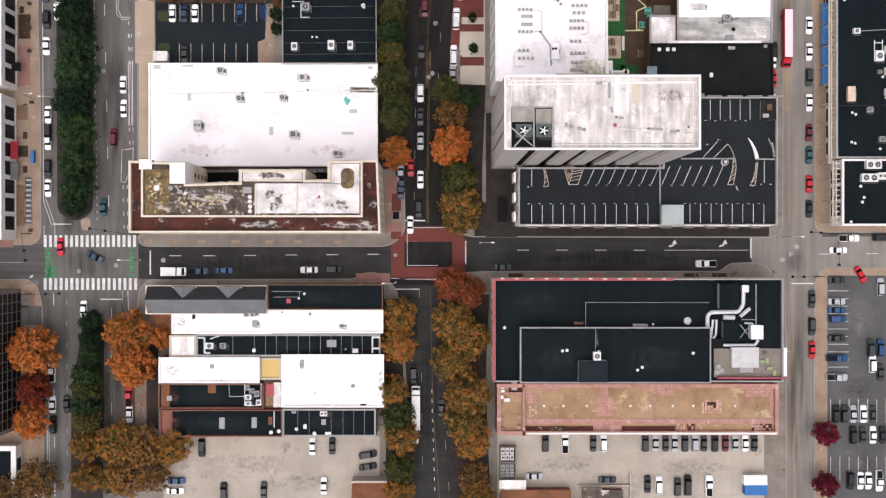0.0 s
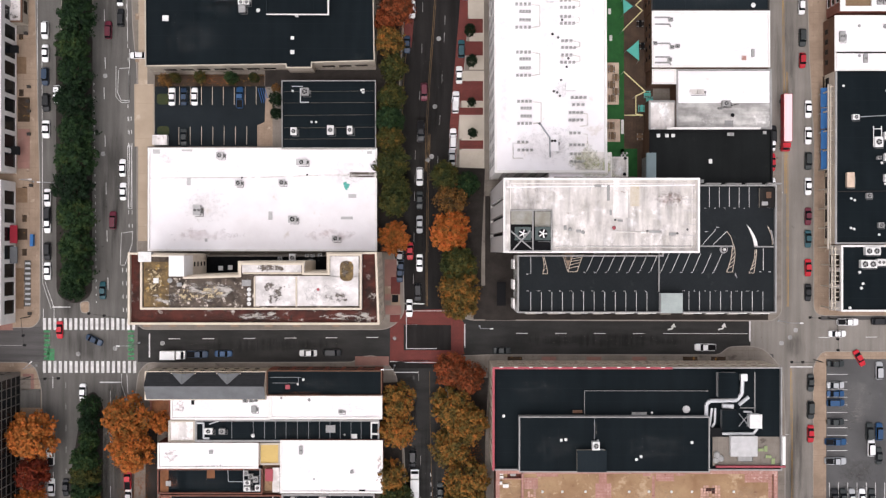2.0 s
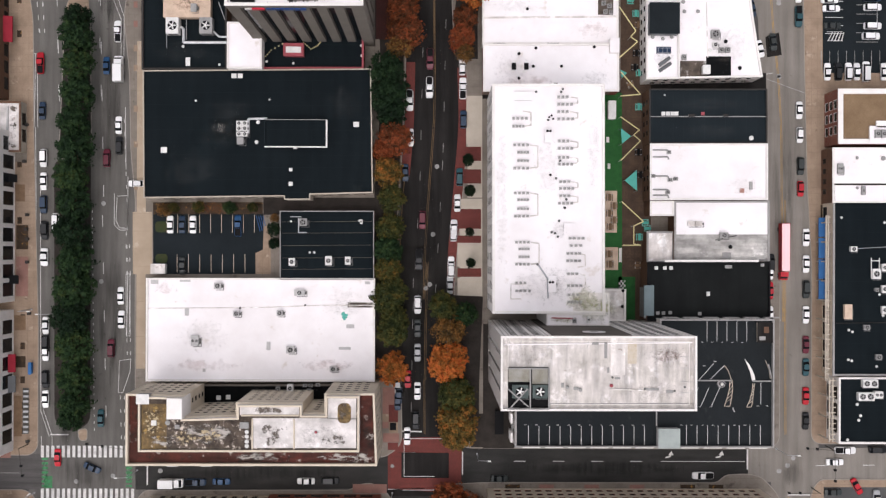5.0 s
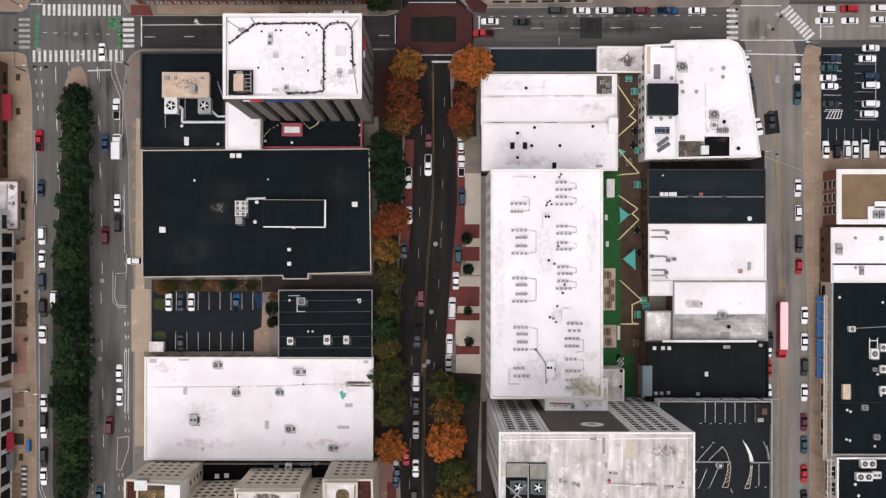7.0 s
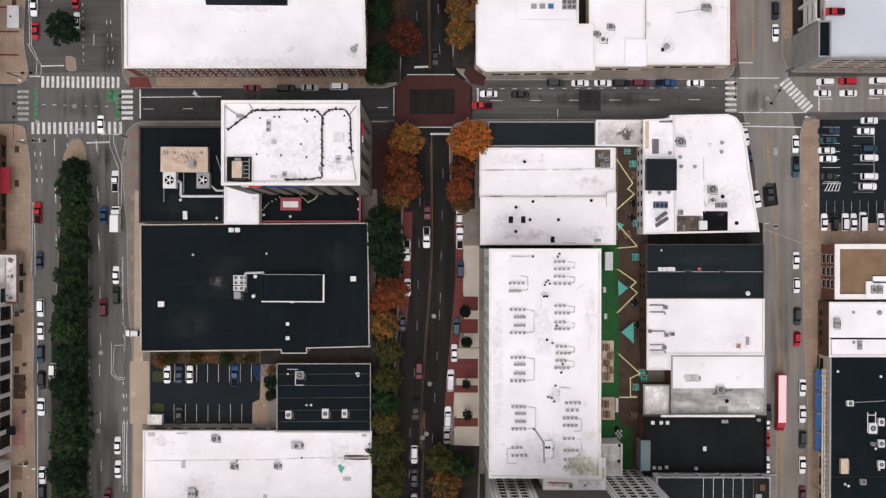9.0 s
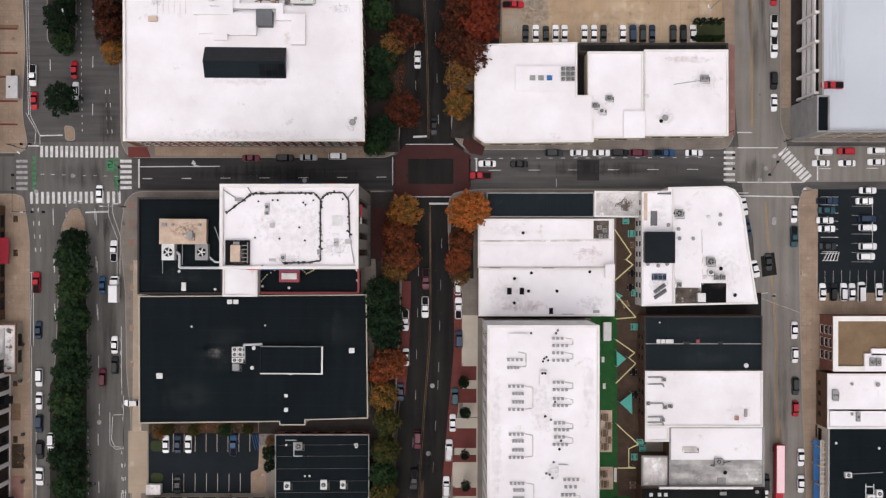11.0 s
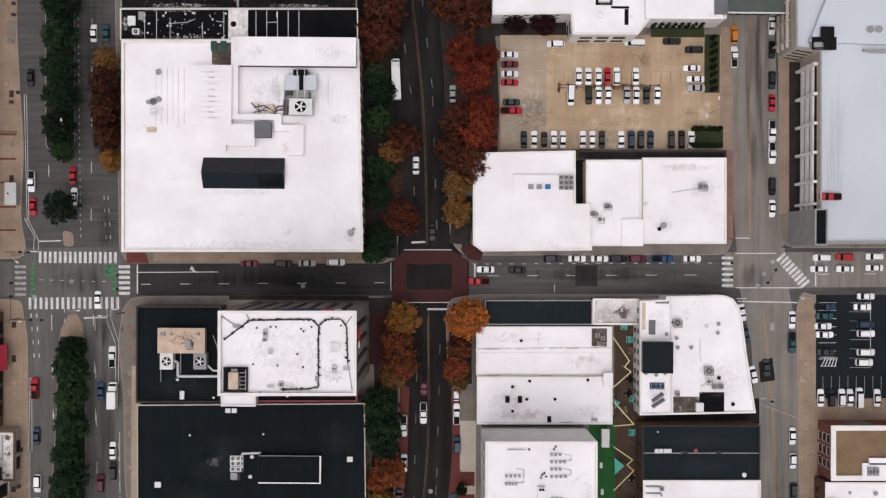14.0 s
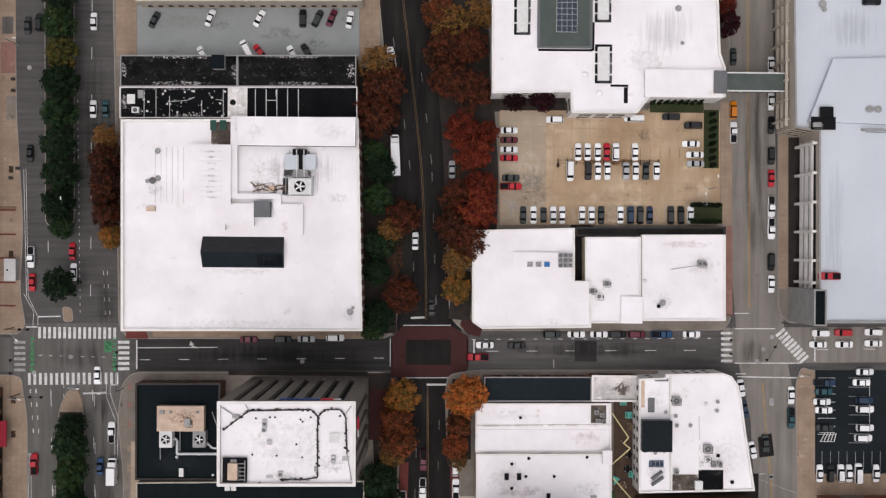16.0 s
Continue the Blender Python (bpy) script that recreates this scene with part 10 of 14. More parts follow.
run([(-31.61, 14.95), (-31.6, 7.93)], 27.75, 0.2, "stone_cream", "low white wall across a roof")
run([(-43.81, 15.71), (-30.44, 15.73)], 27.75, 0.2, "stone_cream", "low white wall across a roof")
slab("stair_wall", rect(-60.61, 14.96, -57.14, 19.74), 20, 29, "stone_white", "plain white stair block on a roof", "roof house", kind="")
ac_unit(-31.98, 19.68, 3.7, 1, 0.72, 1.1, "unit_grey", 1)
ac_unit(-30.55, 19.69, 3.7, 1, 0.72, 1.1, "unit_grey", 1)
ac_unit(-28.7, 19.83, 3.7, 1, 0.72, 1.1, "unit_grey", 1)
ac_unit(-30.98, 18.4, 3.7, 1, 0.72, 1.1, "unit_grey", 1)
hatch(-53.81, 16.44, 3.7, 1, 1, 0.45, "unit_white")
hatch(-51.39, 16.59, 3.7, 1, 1, 0.45, "unit_white")
ac_unit(-35.59, 19.09, 3.7, 1.43, 2, 2.2, "unit_white", 1)
ac_unit(-38.79, 18.71, 3.7, 1, 1.29, 1.2, "unit_grey", 1)
ac_unit(-53.76, 44.75, 5.15, 1.71, 1.56, 1.3, "unit_pale", 1)
ac_unit(-33.24, 43.1, 5.15, 2.56, 1.42, 1.3, "unit_pale", 1)
ac_unit(-49.08, 37.82, 5.15, 1.42, 1.42, 1.3, "unit_pale", 1)
ac_unit(-38.18, 37.98, 5.15, 1.42, 1.42, 1.3, "unit_pale", 1)
ac_unit(-59.4, 30.99, 5.15, 1.85, 2.56, 1.3, "unit_pale", 2)
ac_unit(-35.48, 28.78, 5.15, 1.99, 1.71, 1.3, "unit_pale", 1)
ac_unit(-24.71, 23.98, 5.15, 1.71, 1.42, 1.3, "unit_pale", 1)
hatch(-20.51, 34.68, 5.15, 1.85, 0.85, 0.3, "unit_pale")
hatch(-21.92, 29.14, 5.15, 2.84, 0.57, 0.3, "unit_pale")
hatch(-61.63, 38.14, 5.15, 0.85, 1.71, 0.3, "unit_pale")
hatch(-57.22, 23.53, 5.15, 0.57, 0.71, 0.3, "unit_pale")
hatch(-41.08, 29.67, 5.15, 0.85, 1.99, 0.3, "unit_pale")
hatch(-69.71, 45.78, 5.15, 1.71, 1.14, 0.3, "unit_pale")
hatch(-62.07, 46.08, 5.15, 2.56, 0.57, 0.3, "unit_pale")
hatch(-16.26, 45.63, 5.15, 1.14, 0.57, 0.3, "unit_pale")
run([(-71.58, 38.99), (-42.53, 39.34), (-27.63, 39.94), (-14.7, 39.97)], 5.2, 0.12, "roof_white_dirty", "low ridge seam across a white roof")
slab("roof_patch", [(-22.8, 37.9), (-22.9, 37.5), (-22.5, 37.3), (-22.8, 36.9), (-22.4, 36.7), (-22.3, 36.2), (-21.7, 36.2), (-21.8, 36.6), (-21.3, 36.8), (-21.5, 37.2), (-21.1, 37.4), (-21.3, 37.8), (-21.9, 37.8), (-22.0, 38.3), (-22.5, 38.3)], 5.1, 5.204, "canvas_teal", "teal paint splash on a white roof", "roof patch", kind="")
vent(-48.21, 39.19, 5.15, 0.25, 0.7, "dark")
vent(-31.89, 39.94, 5.15, 0.25, 0.7, "dark")
patch(-21.24, 39.4, -14.71, 40.68, 5.198, "roof_stained", "dirty stains on a white roof")

# ---- dark roofs: roof things ----
ac_unit(-35.26, 50.85, 5.1, 1.42, 1.85, 1.1, "unit_white", 1)
ac_unit(-26.04, 51.18, 5.1, 1.56, 2.28, 1.1, "unit_white", 1)
ac_unit(-21.21, 51.2, 5.1, 1.28, 1.99, 1.1, "unit_white", 1)
ac_unit(-32.48, 60.81, 5.1, 1.85, 1.85, 1.1, "unit_grey", 1)
ac_unit(-17.86, 61.02, 5.1, 0.57, 1, 1.1, "unit_white", 1)
vent(-30.8, 53.23, 5.1, 0.3)
vent(-29.66, 53.24, 5.1, 0.3)
vent(-18.33, 61.27, 5.1, 0.3)
vent(-35.54, 61.04, 5.1, 0.3)
run([(-33.66, 61.78), (-33.64, 58.22), (-31.51, 58.23)], 5.37, 0.12, "duct", "pale pipe on a black roof")
run([(-35.79, 62.19), (-32.95, 62.21)], 5.35, 0.1, "duct", "pale pipe on a black roof")
ac_unit(-48.13, 85.27, 7.65, 1.27, 1.13, 1, "unit_white", 1)
ac_unit(-48.13, 84, 7.65, 1.27, 1.13, 1, "unit_white", 1)
ac_unit(-48.12, 82.6, 7.65, 1.27, 1.13, 1, "unit_white", 1)
ac_unit(-46.73, 85.28, 7.65, 1.27, 1.13, 1, "unit_white", 1)
ac_unit(-46.72, 84.01, 7.65, 1.27, 1.13, 1, "unit_white", 1)
ac_unit(-46.71, 82.6, 7.65, 1.27, 1.13, 1, "unit_white", 1)
ac_unit(-47.81, 80.91, 7.65, 1.55, 1.69, 1.2, "unit_grey", 0)
run([(-45.89, 82.75), (-45.91, 86.41), (-41.27, 86.58)], 8.05, 0.3, "duct", "white duct on a black roof")
vent(-43.44, 85.6, 7.65, 0.5)
vent(-43.84, 80.66, 7.65, 0.5)
hatch(-66.8, 78.56, 7.65, 1.41, 1.27, 0.7, "unit_white")
hatch(-19.05, 85.15, 7.65, 1.27, 1.13, 0.7, "unit_white")
hatch(-35.29, 70.28, 7.65, 0.85, 0.85, 0.7, "unit_white")
hatch(-35.31, 73.8, 7.65, 0.7, 0.7, 0.7, "unit_white")
hatch(-49.49, 97.09, 7.65, 1.13, 0.99, 0.7, "unit_white")
hatch(-47.94, 97.1, 7.65, 1.13, 0.99, 0.7, "unit_white")
hatch(-34.21, 79.3, 7.65, 0.7, 0.56, 0.7, "unit_white")
vent(-58.95, 90.87, 7.65, 0.3)
vent(-40.66, 91.25, 7.65, 0.25)
block("roof_house", -66.79, 111.49, -55.33, 117.52, 6.4, 9, "unit_tan", "tan plant house with stained roof on a podium", "roof house", "unit_tan")
ac_unit(-65.57, 116.16, 9.1, 1.12, 0.84, 0.7, "unit_grey", 0)
ac_unit(-59.27, 113.68, 9.1, 1.4, 1.96, 0.7, "unit_grey", 0)
ac_unit(-56.77, 116.22, 9.1, 0.56, 0.56, 0.7, "unit_grey", 0)
ac_unit(-63.47, 116.17, 9.1, 0.56, 0.56, 0.7, "unit_grey", 0)
ac_unit(-64.68, 109.36, 6.4, 3.11, 3.96, 2.8, "unit_white", 1, "white cooling tower with a large fan")
ac_unit(-56.39, 109.42, 6.4, 3.11, 3.96, 2.8, "unit_grey", 1, "grey cooling tower with a large fan")
run([(-63.1, 109.42), (-62.25, 108.86), (-62.23, 105.48), (-51.53, 105.55)], 7.4, 0.35, "duct", "white duct running over a black roof")
run([(-54.93, 108.35), (-53.37, 106.95), (-51.54, 106.96)], 7.4, 0.25, "duct", "white duct running over a black roof")
run([(-66.43, 111.35), (-66.39, 104.02)], 7.6, 0.1, "steel", "steel frame post line on a roof")
run([(-61.51, 111.38), (-61.48, 106.17)], 7.6, 0.1, "steel", "steel frame post line on a roof")
run([(-53.72, 115.8), (-51.85, 110.58)], 6.63, 0.08, "duct", "thin cable tray on a roof")
hatch(-61.22, 100.74, 6.4, 0.99, 1.98, 0.8, "unit_white")
vent(-53.39, 100.12, 6.4, 0.35)
vent(-62.46, 104.59, 6.4, 0.4)

# ---- hotel tower: roof things and signs ----
pipe_rack([(-43.31, 117.92), (-37.9, 122.08), (-24.6, 122.41), (-23.14, 120.97), (-23.07, 107.89), (-25.97, 107.39), (-31.17, 107.36)], 44.5)
pipe_rack([(-23.14, 120.97), (-21.46, 122.43), (-18.31, 122.46), (-17.09, 120.77), (-16.81, 113.02)], 44.5)
run([(-16.82, 113.04), (-15.82, 107.35)], 44.75, 0.1, "steel", THIN_PIPE)
run([(-43.97, 122.91), (-40.33, 120.51)], 44.77, 0.12, "steel", THIN_PIPE)
run([(-37.92, 122.1), (-38.77, 123.55)], 44.77, 0.12, "steel", THIN_PIPE)
run([(-17.35, 121.28), (-15.91, 123.23)], 44.77, 0.12, "steel", THIN_PIPE)
block("roof_pit", -43.19, 106.93, -38.2, 112.0, 44.5, 45.3, "coping_grey", "dark framed machine pit on a hotel roof", "roof house", "dark")
ac_unit(-41, 109.3, 45.42, 2.0, 3.5, 1.2, "unit_tan", 0)
for k in range(5):
    run([(-39.7, 107.6 + k * 0.85), (-38.5, 107.6 + k * 0.85)], 46.3, 0.1, "coping_grey", "pale steel rung over a machine pit")
run([(-38.4, 107.2), (-38.4, 111.7)], 46.3, 0.12, "coping_grey", "pale steel rail over a machine pit")
hatch(-40.9, 111.5, 45.42, 1.2, 0.5, 0.6, "unit_grey")
ac_unit(-34.52, 119.34, 44.5, 0.9, 1.6, 0.8, "unit_pale", 1)
ac_unit(-34.6, 118, 44.5, 0.9, 0.9, 0.8, "unit_pale", 1)
hatch(-33.41, 115.35, 44.5, 0.9, 0.85, 0.5, "unit_pale")
hatch(-19.5, 116.42, 44.5, 1.94, 1.94, 0.5, "unit_white")
ac_unit(-19.72, 111.81, 44.5, 0.9, 1.6, 0.7, "unit_pale", 2)
hatch(-17.06, 111.95, 44.5, 1.4, 0.8, 0.4, "unit_pale")
hatch(-40.7, 120.87, 44.5, 1.45, 0.61, 0.5, "unit_grey")
hatch(-33.37, 107.97, 44.5, 1.3, 0.5, 0.4, "unit_pale")
ac_unit(-31.07, 108.47, 44.5, 0.97, 1.3, 0.7, "unit_pale", 1)
hatch(-23.34, 109.73, 44.5, 0.73, 0.97, 0.5, "unit_grey")
vent(-36.38, 120.47, 44.5, 0.22, 0.7, "dark")
vent(-33.36, 120.73, 44.5, 0.22, 0.7, "dark")
vent(-32.27, 120.74, 44.5, 0.22, 0.7, "dark")
vent(-26.82, 120.29, 44.5, 0.22, 0.7, "dark")
vent(-26.33, 119.81, 44.5, 0.22, 0.7, "dark")
vent(-24.64, 120.79, 44.5, 0.22, 0.7, "dark")
vent(-27.63, 114.95, 44.5, 0.22, 0.7, "dark")
vent(-31.86, 112.5, 44.5, 0.22, 0.7, "dark")
vent(-26.41, 112.17, 44.5, 0.22, 0.7, "dark")
vent(-17.33, 114.29, 44.5, 0.22, 0.7, "dark")
vent(-22.76, 110.37, 44.5, 0.22, 0.7, "dark")
vent(-18.34, 121.08, 44.5, 0.22, 0.7, "dark")
vent(-37.06, 112.7, 44.5, 0.22, 0.7, "dark")
vent(-35.46, 106.65, 44.5, 0.22, 0.7, "dark")

def wall_sign(x, y, z, turn, bars):
    """Sign bars standing a hand proud of a wall; x runs along the wall."""
    root = thing("wall_sign", x, y, z, "illegible red, white and blue sign high on a tower", "sign", "signs on the tower", turn)
    for a, b, h, m in bars:
        part("sign_bar", Solid().box(a, -0.35, -h / 2, b, -0.08, h / 2), M[m], root)
    return root

wall_sign(-36, 106.09, 42.8, 0, [(-3, -0.4, 1.5, "sign_red"), (-4.6, -3.1, 0.9, "unit_white"), (0, 0.9, 1.3, "sign_blue"), (1.1, 1.9, 1.3, "sign_blue"), (2.1, 3, 1.3, "sign_blue"), (3.2, 3.9, 1.3, "sign_blue"), (4.1, 5.1, 1.3, "sign_blue"), (5.3, 6, 1.3, "sign_blue"), (6.2, 7.2, 1.3, "sign_blue"), (7.4, 8.6, 1.3, "sign_blue")])
wall_sign(-22.96, 124.19, 42.8, 180, [(-3, -0.4, 1.5, "sign_red"), (-4.6, -3.1, 0.9, "unit_white"), (0, 0.9, 1.3, "sign_blue"), (1.1, 1.9, 1.3, "sign_blue"), (2.1, 3, 1.3, "sign_blue"), (3.2, 3.9, 1.3, "sign_blue"), (4.1, 5.1, 1.3, "sign_blue"), (5.3, 6, 1.3, "sign_blue"), (6.2, 7.2, 1.3, "sign_blue"), (7.4, 8.6, 1.3, "sign_blue")])
wall_sign(-14.96, 119.14, 40, 90, [(-1.6, 1, 2.2, "sign_red"), (-3.2, -1.8, 1.2, "unit_white")])
block("pavilion", -37.09, 102.19, -32.31, 105.14, 6.1, 8.5, "coping_red", "red-framed pavilion on a roof terrace", "roof house", "coping_red")
hatch(-34.66, 103.56, 8.6, 3.65, 1.4, 0.4, "unit_white")
# White drums, then the bulbs of light strings, built with the vent shape.
vent(-41.66, 100.99, 6.1, 0.35)
vent(-35, 100.61, 6.1, 0.35)
vent(-18.02, 105.11, 6.1, 0.35)
vent(-17.87, 102.56, 6.1, 0.35)
vent(-42.37, 101.7, 6.1, 0.18, 0.7, "bulb")
vent(-41.92, 102.23, 6.1, 0.18, 0.7, "bulb")
vent(-41.46, 102.77, 6.1, 0.18, 0.7, "bulb")
vent(-41, 103.3, 6.1, 0.18, 0.7, "bulb")
vent(-40.55, 103.84, 6.1, 0.18, 0.7, "bulb")
vent(-39.59, 104.37, 6.1, 0.18, 0.7, "bulb")
vent(-38.64, 104.91, 6.1, 0.18, 0.7, "bulb")
vent(-37.69, 105.45, 6.1, 0.18, 0.7, "bulb")
vent(-32.48, 105.87, 6.1, 0.18, 0.7, "bulb")
vent(-32.02, 105.45, 6.1, 0.18, 0.7, "bulb")
vent(-31.56, 105.03, 6.1, 0.18, 0.7, "bulb")
vent(-31.09, 104.6, 6.1, 0.18, 0.7, "bulb")
vent(-30.63, 104.18, 6.1, 0.18, 0.7, "bulb")
vent(-30.21, 104.4, 6.1, 0.18, 0.7, "bulb")
vent(-29.78, 104.61, 6.1, 0.18, 0.7, "bulb")
vent(-29.36, 104.83, 6.1, 0.18, 0.7, "bulb")
vent(-28.94, 105.04, 6.1, 0.18, 0.7, "bulb")
vent(-28.72, 105.33, 6.1, 0.18, 0.7, "bulb")
vent(-28.51, 105.61, 6.1, 0.18, 0.7, "bulb")
vent(-28.3, 105.9, 6.1, 0.18, 0.7, "bulb")

LOT_BED = "rounded grass bed with dry leaves beside a small lot"
slab("lawn", rounded([(-70.9, 50.3), (-67.8, 50.3), (-67.8, 52.7), (-70.9, 52.7)], 1.0), 0, 0.28, "grass", LOT_BED, "planting bed")
slab("lawn", rounded([(-71.0, 58.2), (-67.9, 58.2), (-67.9, 61.0), (-71.0, 61.0)], 1.0), 0, 0.28, "grass", LOT_BED, "planting bed")
lot_shed = block("shed", -71.4, 47.75, -67.95, 50.05, 0.17, 2.5, "unit_white", "small white shed beside a parking lot", "shed", "roof_white_dirty")
for k in range(5):
    stain("rust" if k % 2 else "mud", -108.6 + 0.3 * k, 78.4 + 2.3 * k, -104.1, 82.0 + 2.2 * k, 3.772 + 0.004 * k)
run([(-107.4, 79.2), (-107.3, 89.8)], 3.95, 0.3, "unit_pale", "fallen pale parapet length on an old roof")

# ---- pale tower and parking deck ----
patch(15.98, 21.14, 24.46, 29.63, 50.9405, "dark", "dark machine pit floor in a tower roof")
patch(16.08, 26.54, 20.56, 29.49, 51.005, "panel_drab", "grey tan wall panel of a machine pit")
patch(21.04, 26.08, 24.34, 29.26, 51.0095, "panel_drab", "grey tan wall panel of a machine pit")
ac_unit(18.52, 24.61, 50.9, 3.3, 2.7, 1, "machine_teal", 1, "grey cooling tower with a large fan")
ac_unit(22.64, 24.62, 50.9, 3.1, 2.7, 1, "machine_teal", 1, "grey cooling tower with a large fan")
run([(20.57, 29.46), (20.58, 21.03)], 52.05, 0.16, "coping_grey", GREY_STEEL_BEAM)
run([(15.89, 25.23), (20.23, 21.49)], 52.05, 0.16, "coping_grey", GREY_STEEL_BEAM)
run([(19.99, 25.24), (16.48, 21.25)], 52.05, 0.16, "coping_grey", GREY_STEEL_BEAM)
run([(15.66, 21.02), (24.45, 21.03)], 52.05, 0.16, "coping_grey", GREY_STEEL_BEAM)
run([(24.44, 29.47), (24.45, 21.03)], 52.05, 0.16, "coping_grey", GREY_STEEL_BEAM)
run([(15.88, 29.45), (24.44, 29.47)], 52.05, 0.16, "coping_grey", GREY_STEEL_BEAM)
patch(37.44, 28.02, 40.5, 36.28, 50.914, "roof_white_dirty", "fresh white strip on a weathered roof")
patch(41.0, 30.4, 42.9, 35.2, 50.8985, "roof_sand", "tan stained strip on a weathered roof")
run([(37.16, 25.15), (44.23, 24.93)], 51.1, 0.15, "roof_white_dirty", "low pipe sleeve on a weathered roof")
run([(15.14, 34.31), (54.54, 34.88)], 50.9, 0.15, "roof_white", "low kerb on a weathered roof")
run([(24.82, 21.98), (55.04, 22.15)], 50.83, 0.08, "coping_grey", "dark drain line on a weathered roof")
vent(31.07, 24.94, 50.8, 0.4, 0.7, "unit_grey")
vent(37.56, 25.89, 50.8, 0.4, 0.7, "coping_red")
vent(28.36, 25.52, 50.8, 0.4, 0.7, "unit_grey")
vent(52.92, 25.57, 50.8, 0.25, 0.5, "fan_grey")
vent(37.8, 27.55, 50.8, 0.25, 0.5, "fan_grey")
vent(44.53, 25.2, 50.8, 0.25, 0.5, "fan_grey")
vent(50.79, 24.74, 50.8, 0.25, 0.5, "fan_grey")
slab("wall_panel", [(25.26, 36.18), (41.69, 36.22), (41.69, 36.5), (25.26, 36.46)], 3, 51.9, "panel_taupe", "blank taupe wall panel on a tower", "wall panel", kind="")
for k in range(12):
    stall((23.78 + k * 2.594, 10.88), (23.78 + k * 2.594, 6.32), 0.13, z=12.4)
    stall((22.81 + k * 2.635, 11.17), (23.37 + k * 2.635, 11.17), 0.1, z=12.4)
for k in range(8):
    stall((62.63 + k * 2.598, 11.2), (62.63 + k * 2.598, 6.5), 0.13, z=12.4)
    stall((61.1 + k * 2.6, 11.25), (61.65 + k * 2.6, 11.25), 0.1, z=12.4)
for k in range(13):
    stall((37.5 + k * 2.61, 16.04), (39.44 + k * 2.61, 20.47), 0.13, z=12.4)
    stall((36.67 + k * 2.638, 15.76), (37.22 + k * 2.638, 15.76), 0.1, z=12.4)
for k in range(5):
    stall((67.6 + k * 2.446, 36.73), (67.6 + k * 2.446, 31.88), 0.13, z=12.4)
    stall((66.2 + k * 2.446, 31.6), (66.75 + k * 2.446, 31.6), 0.1, z=12.4)
for a, b in (((23.77, 19.59), (23.78, 15.44)), ((80.9, 21.77), (80.9, 16.4)), ((22.6, 15.3), (23.2, 15.3)), ((79.9, 16.0), (80.4, 16.0)), ((82.2, 16.0), (82.8, 16.0)), ((65.75, 22.4), (69.26, 26.4)), ((68.46, 22.5), (71.9, 25.9)), ((66.6, 25.8), (67.2, 25.8)), ((69.3, 26.9), (70.1, 26.9))):
    stall(a, b, 0.13, z=12.4)


def hatched(west, east, n):
    """A painted island on the deck: two curved edges and n strokes between them."""
    def at(edge, f):
        f *= len(edge) - 1
        i = min(int(f), len(edge) - 2)
        return tuple(Vector(edge[i]).lerp(Vector(edge[i + 1]), f - i))
    for edge in (west, east):
        for a, b in zip(edge, edge[1:]):
            stall(a, b, 0.14, "line_cream", z=12.4)
    stall(west[-1], east[-1], 0.14, "line_cream", z=12.4)
    for k in range(1, n):
        stall(at(west, k / n), at(east, max(0, k / n - 0.12)), 0.13, "line_cream", z=12.4)


hatched([(73.3, 22.3), (73.1, 19.8), (72.5, 17.6), (71.9, 15.9)], [(73.8, 22.3), (74.0, 20.2), (73.7, 18.0), (73.3, 15.9)], 6)
hatched([(78.9, 21.5), (78.7, 19.3), (78.1, 17.2), (77.4, 15.7)], [(79.3, 21.5), (79.1, 19.3), (78.9, 17.4), (78.6, 15.7)], 6)
hatched([(26.6, 20.1), (27.0, 18.2), (27.0, 16.6), (26.7, 15.4)], [(26.9, 20.1), (27.4, 18.2), (27.8, 16.6), (27.9, 15.4)], 4)
hatched([(34.3, 20.3), (33.6, 18.4), (32.9, 15.9)], [(36.7, 20.3), (36.0, 18.4), (35.1, 15.9)], 6)
for a, b in (((71.9, 25.9), (72.9, 24.6)), ((72.9, 24.6), (73.6, 22.4)), ((31.5, 20.4), (32.9, 15.9)), ((82.0, 27.2), (82.9, 24.9)), ((82.9, 24.9), (83.2, 22.6))):
    stall(a, b, 0.14, "line_cream", z=12.4)
slab("deck_island", [(31.7, 20.5), (32.85, 16.9), (33.4, 18.4), (34.1, 20.5)], 12.38, 12.55, "concrete_tan", "tan concrete island on a parking deck", "traffic island", kind="")
hatch(32.9, 19.3, 12.55, 0.9, 1.1, 0.4, "frame_dark")
slab("deck_island", [(76.8, 27.5), (77.5, 26.0), (78.2, 24.3), (78.7, 22.1), (79.5, 22.1), (79.3, 23.3), (78.7, 24.8), (77.8, 26.4)], 12.38, 12.75, "stone_white", "curved white concrete ramp kerb on a parking deck", "traffic island", kind="")
deck_lamp = thing("deck_lamp", 71.1, 21.45, 12.4, "round white lamp head on a parking deck wall", "lamp")
part("base", Solid().tube(0, 0, 0, 0.75, 0.95, 0.85, n=20), M["unit_pale"], deck_lamp)
part("ring", Solid().tube(0, 0, 0.75, 0.95, 0.7, n=20), M["frame_dark"], deck_lamp)
part("head", Solid().tube(0, 0, 0.95, 1.5, 0.42, 0.3, n=16), M["unit_white"], deck_lamp)
run([(60.27, 22.24), (73.45, 22.27)], 12.9, 0.18, "coping_grey", PALE_LOW)
run([(78.72, 22.14), (83.71, 22.15)], 12.9, 0.18, "coping_grey", PALE_LOW)
run([(55.15, 20.99), (55.16, 11.03)], 12.9, 0.18, "coping_grey", PALE_LOW)
run([(81.76, 31.83), (83.43, 31.84)], 12.9, 0.18, "coping_grey", PALE_LOW)
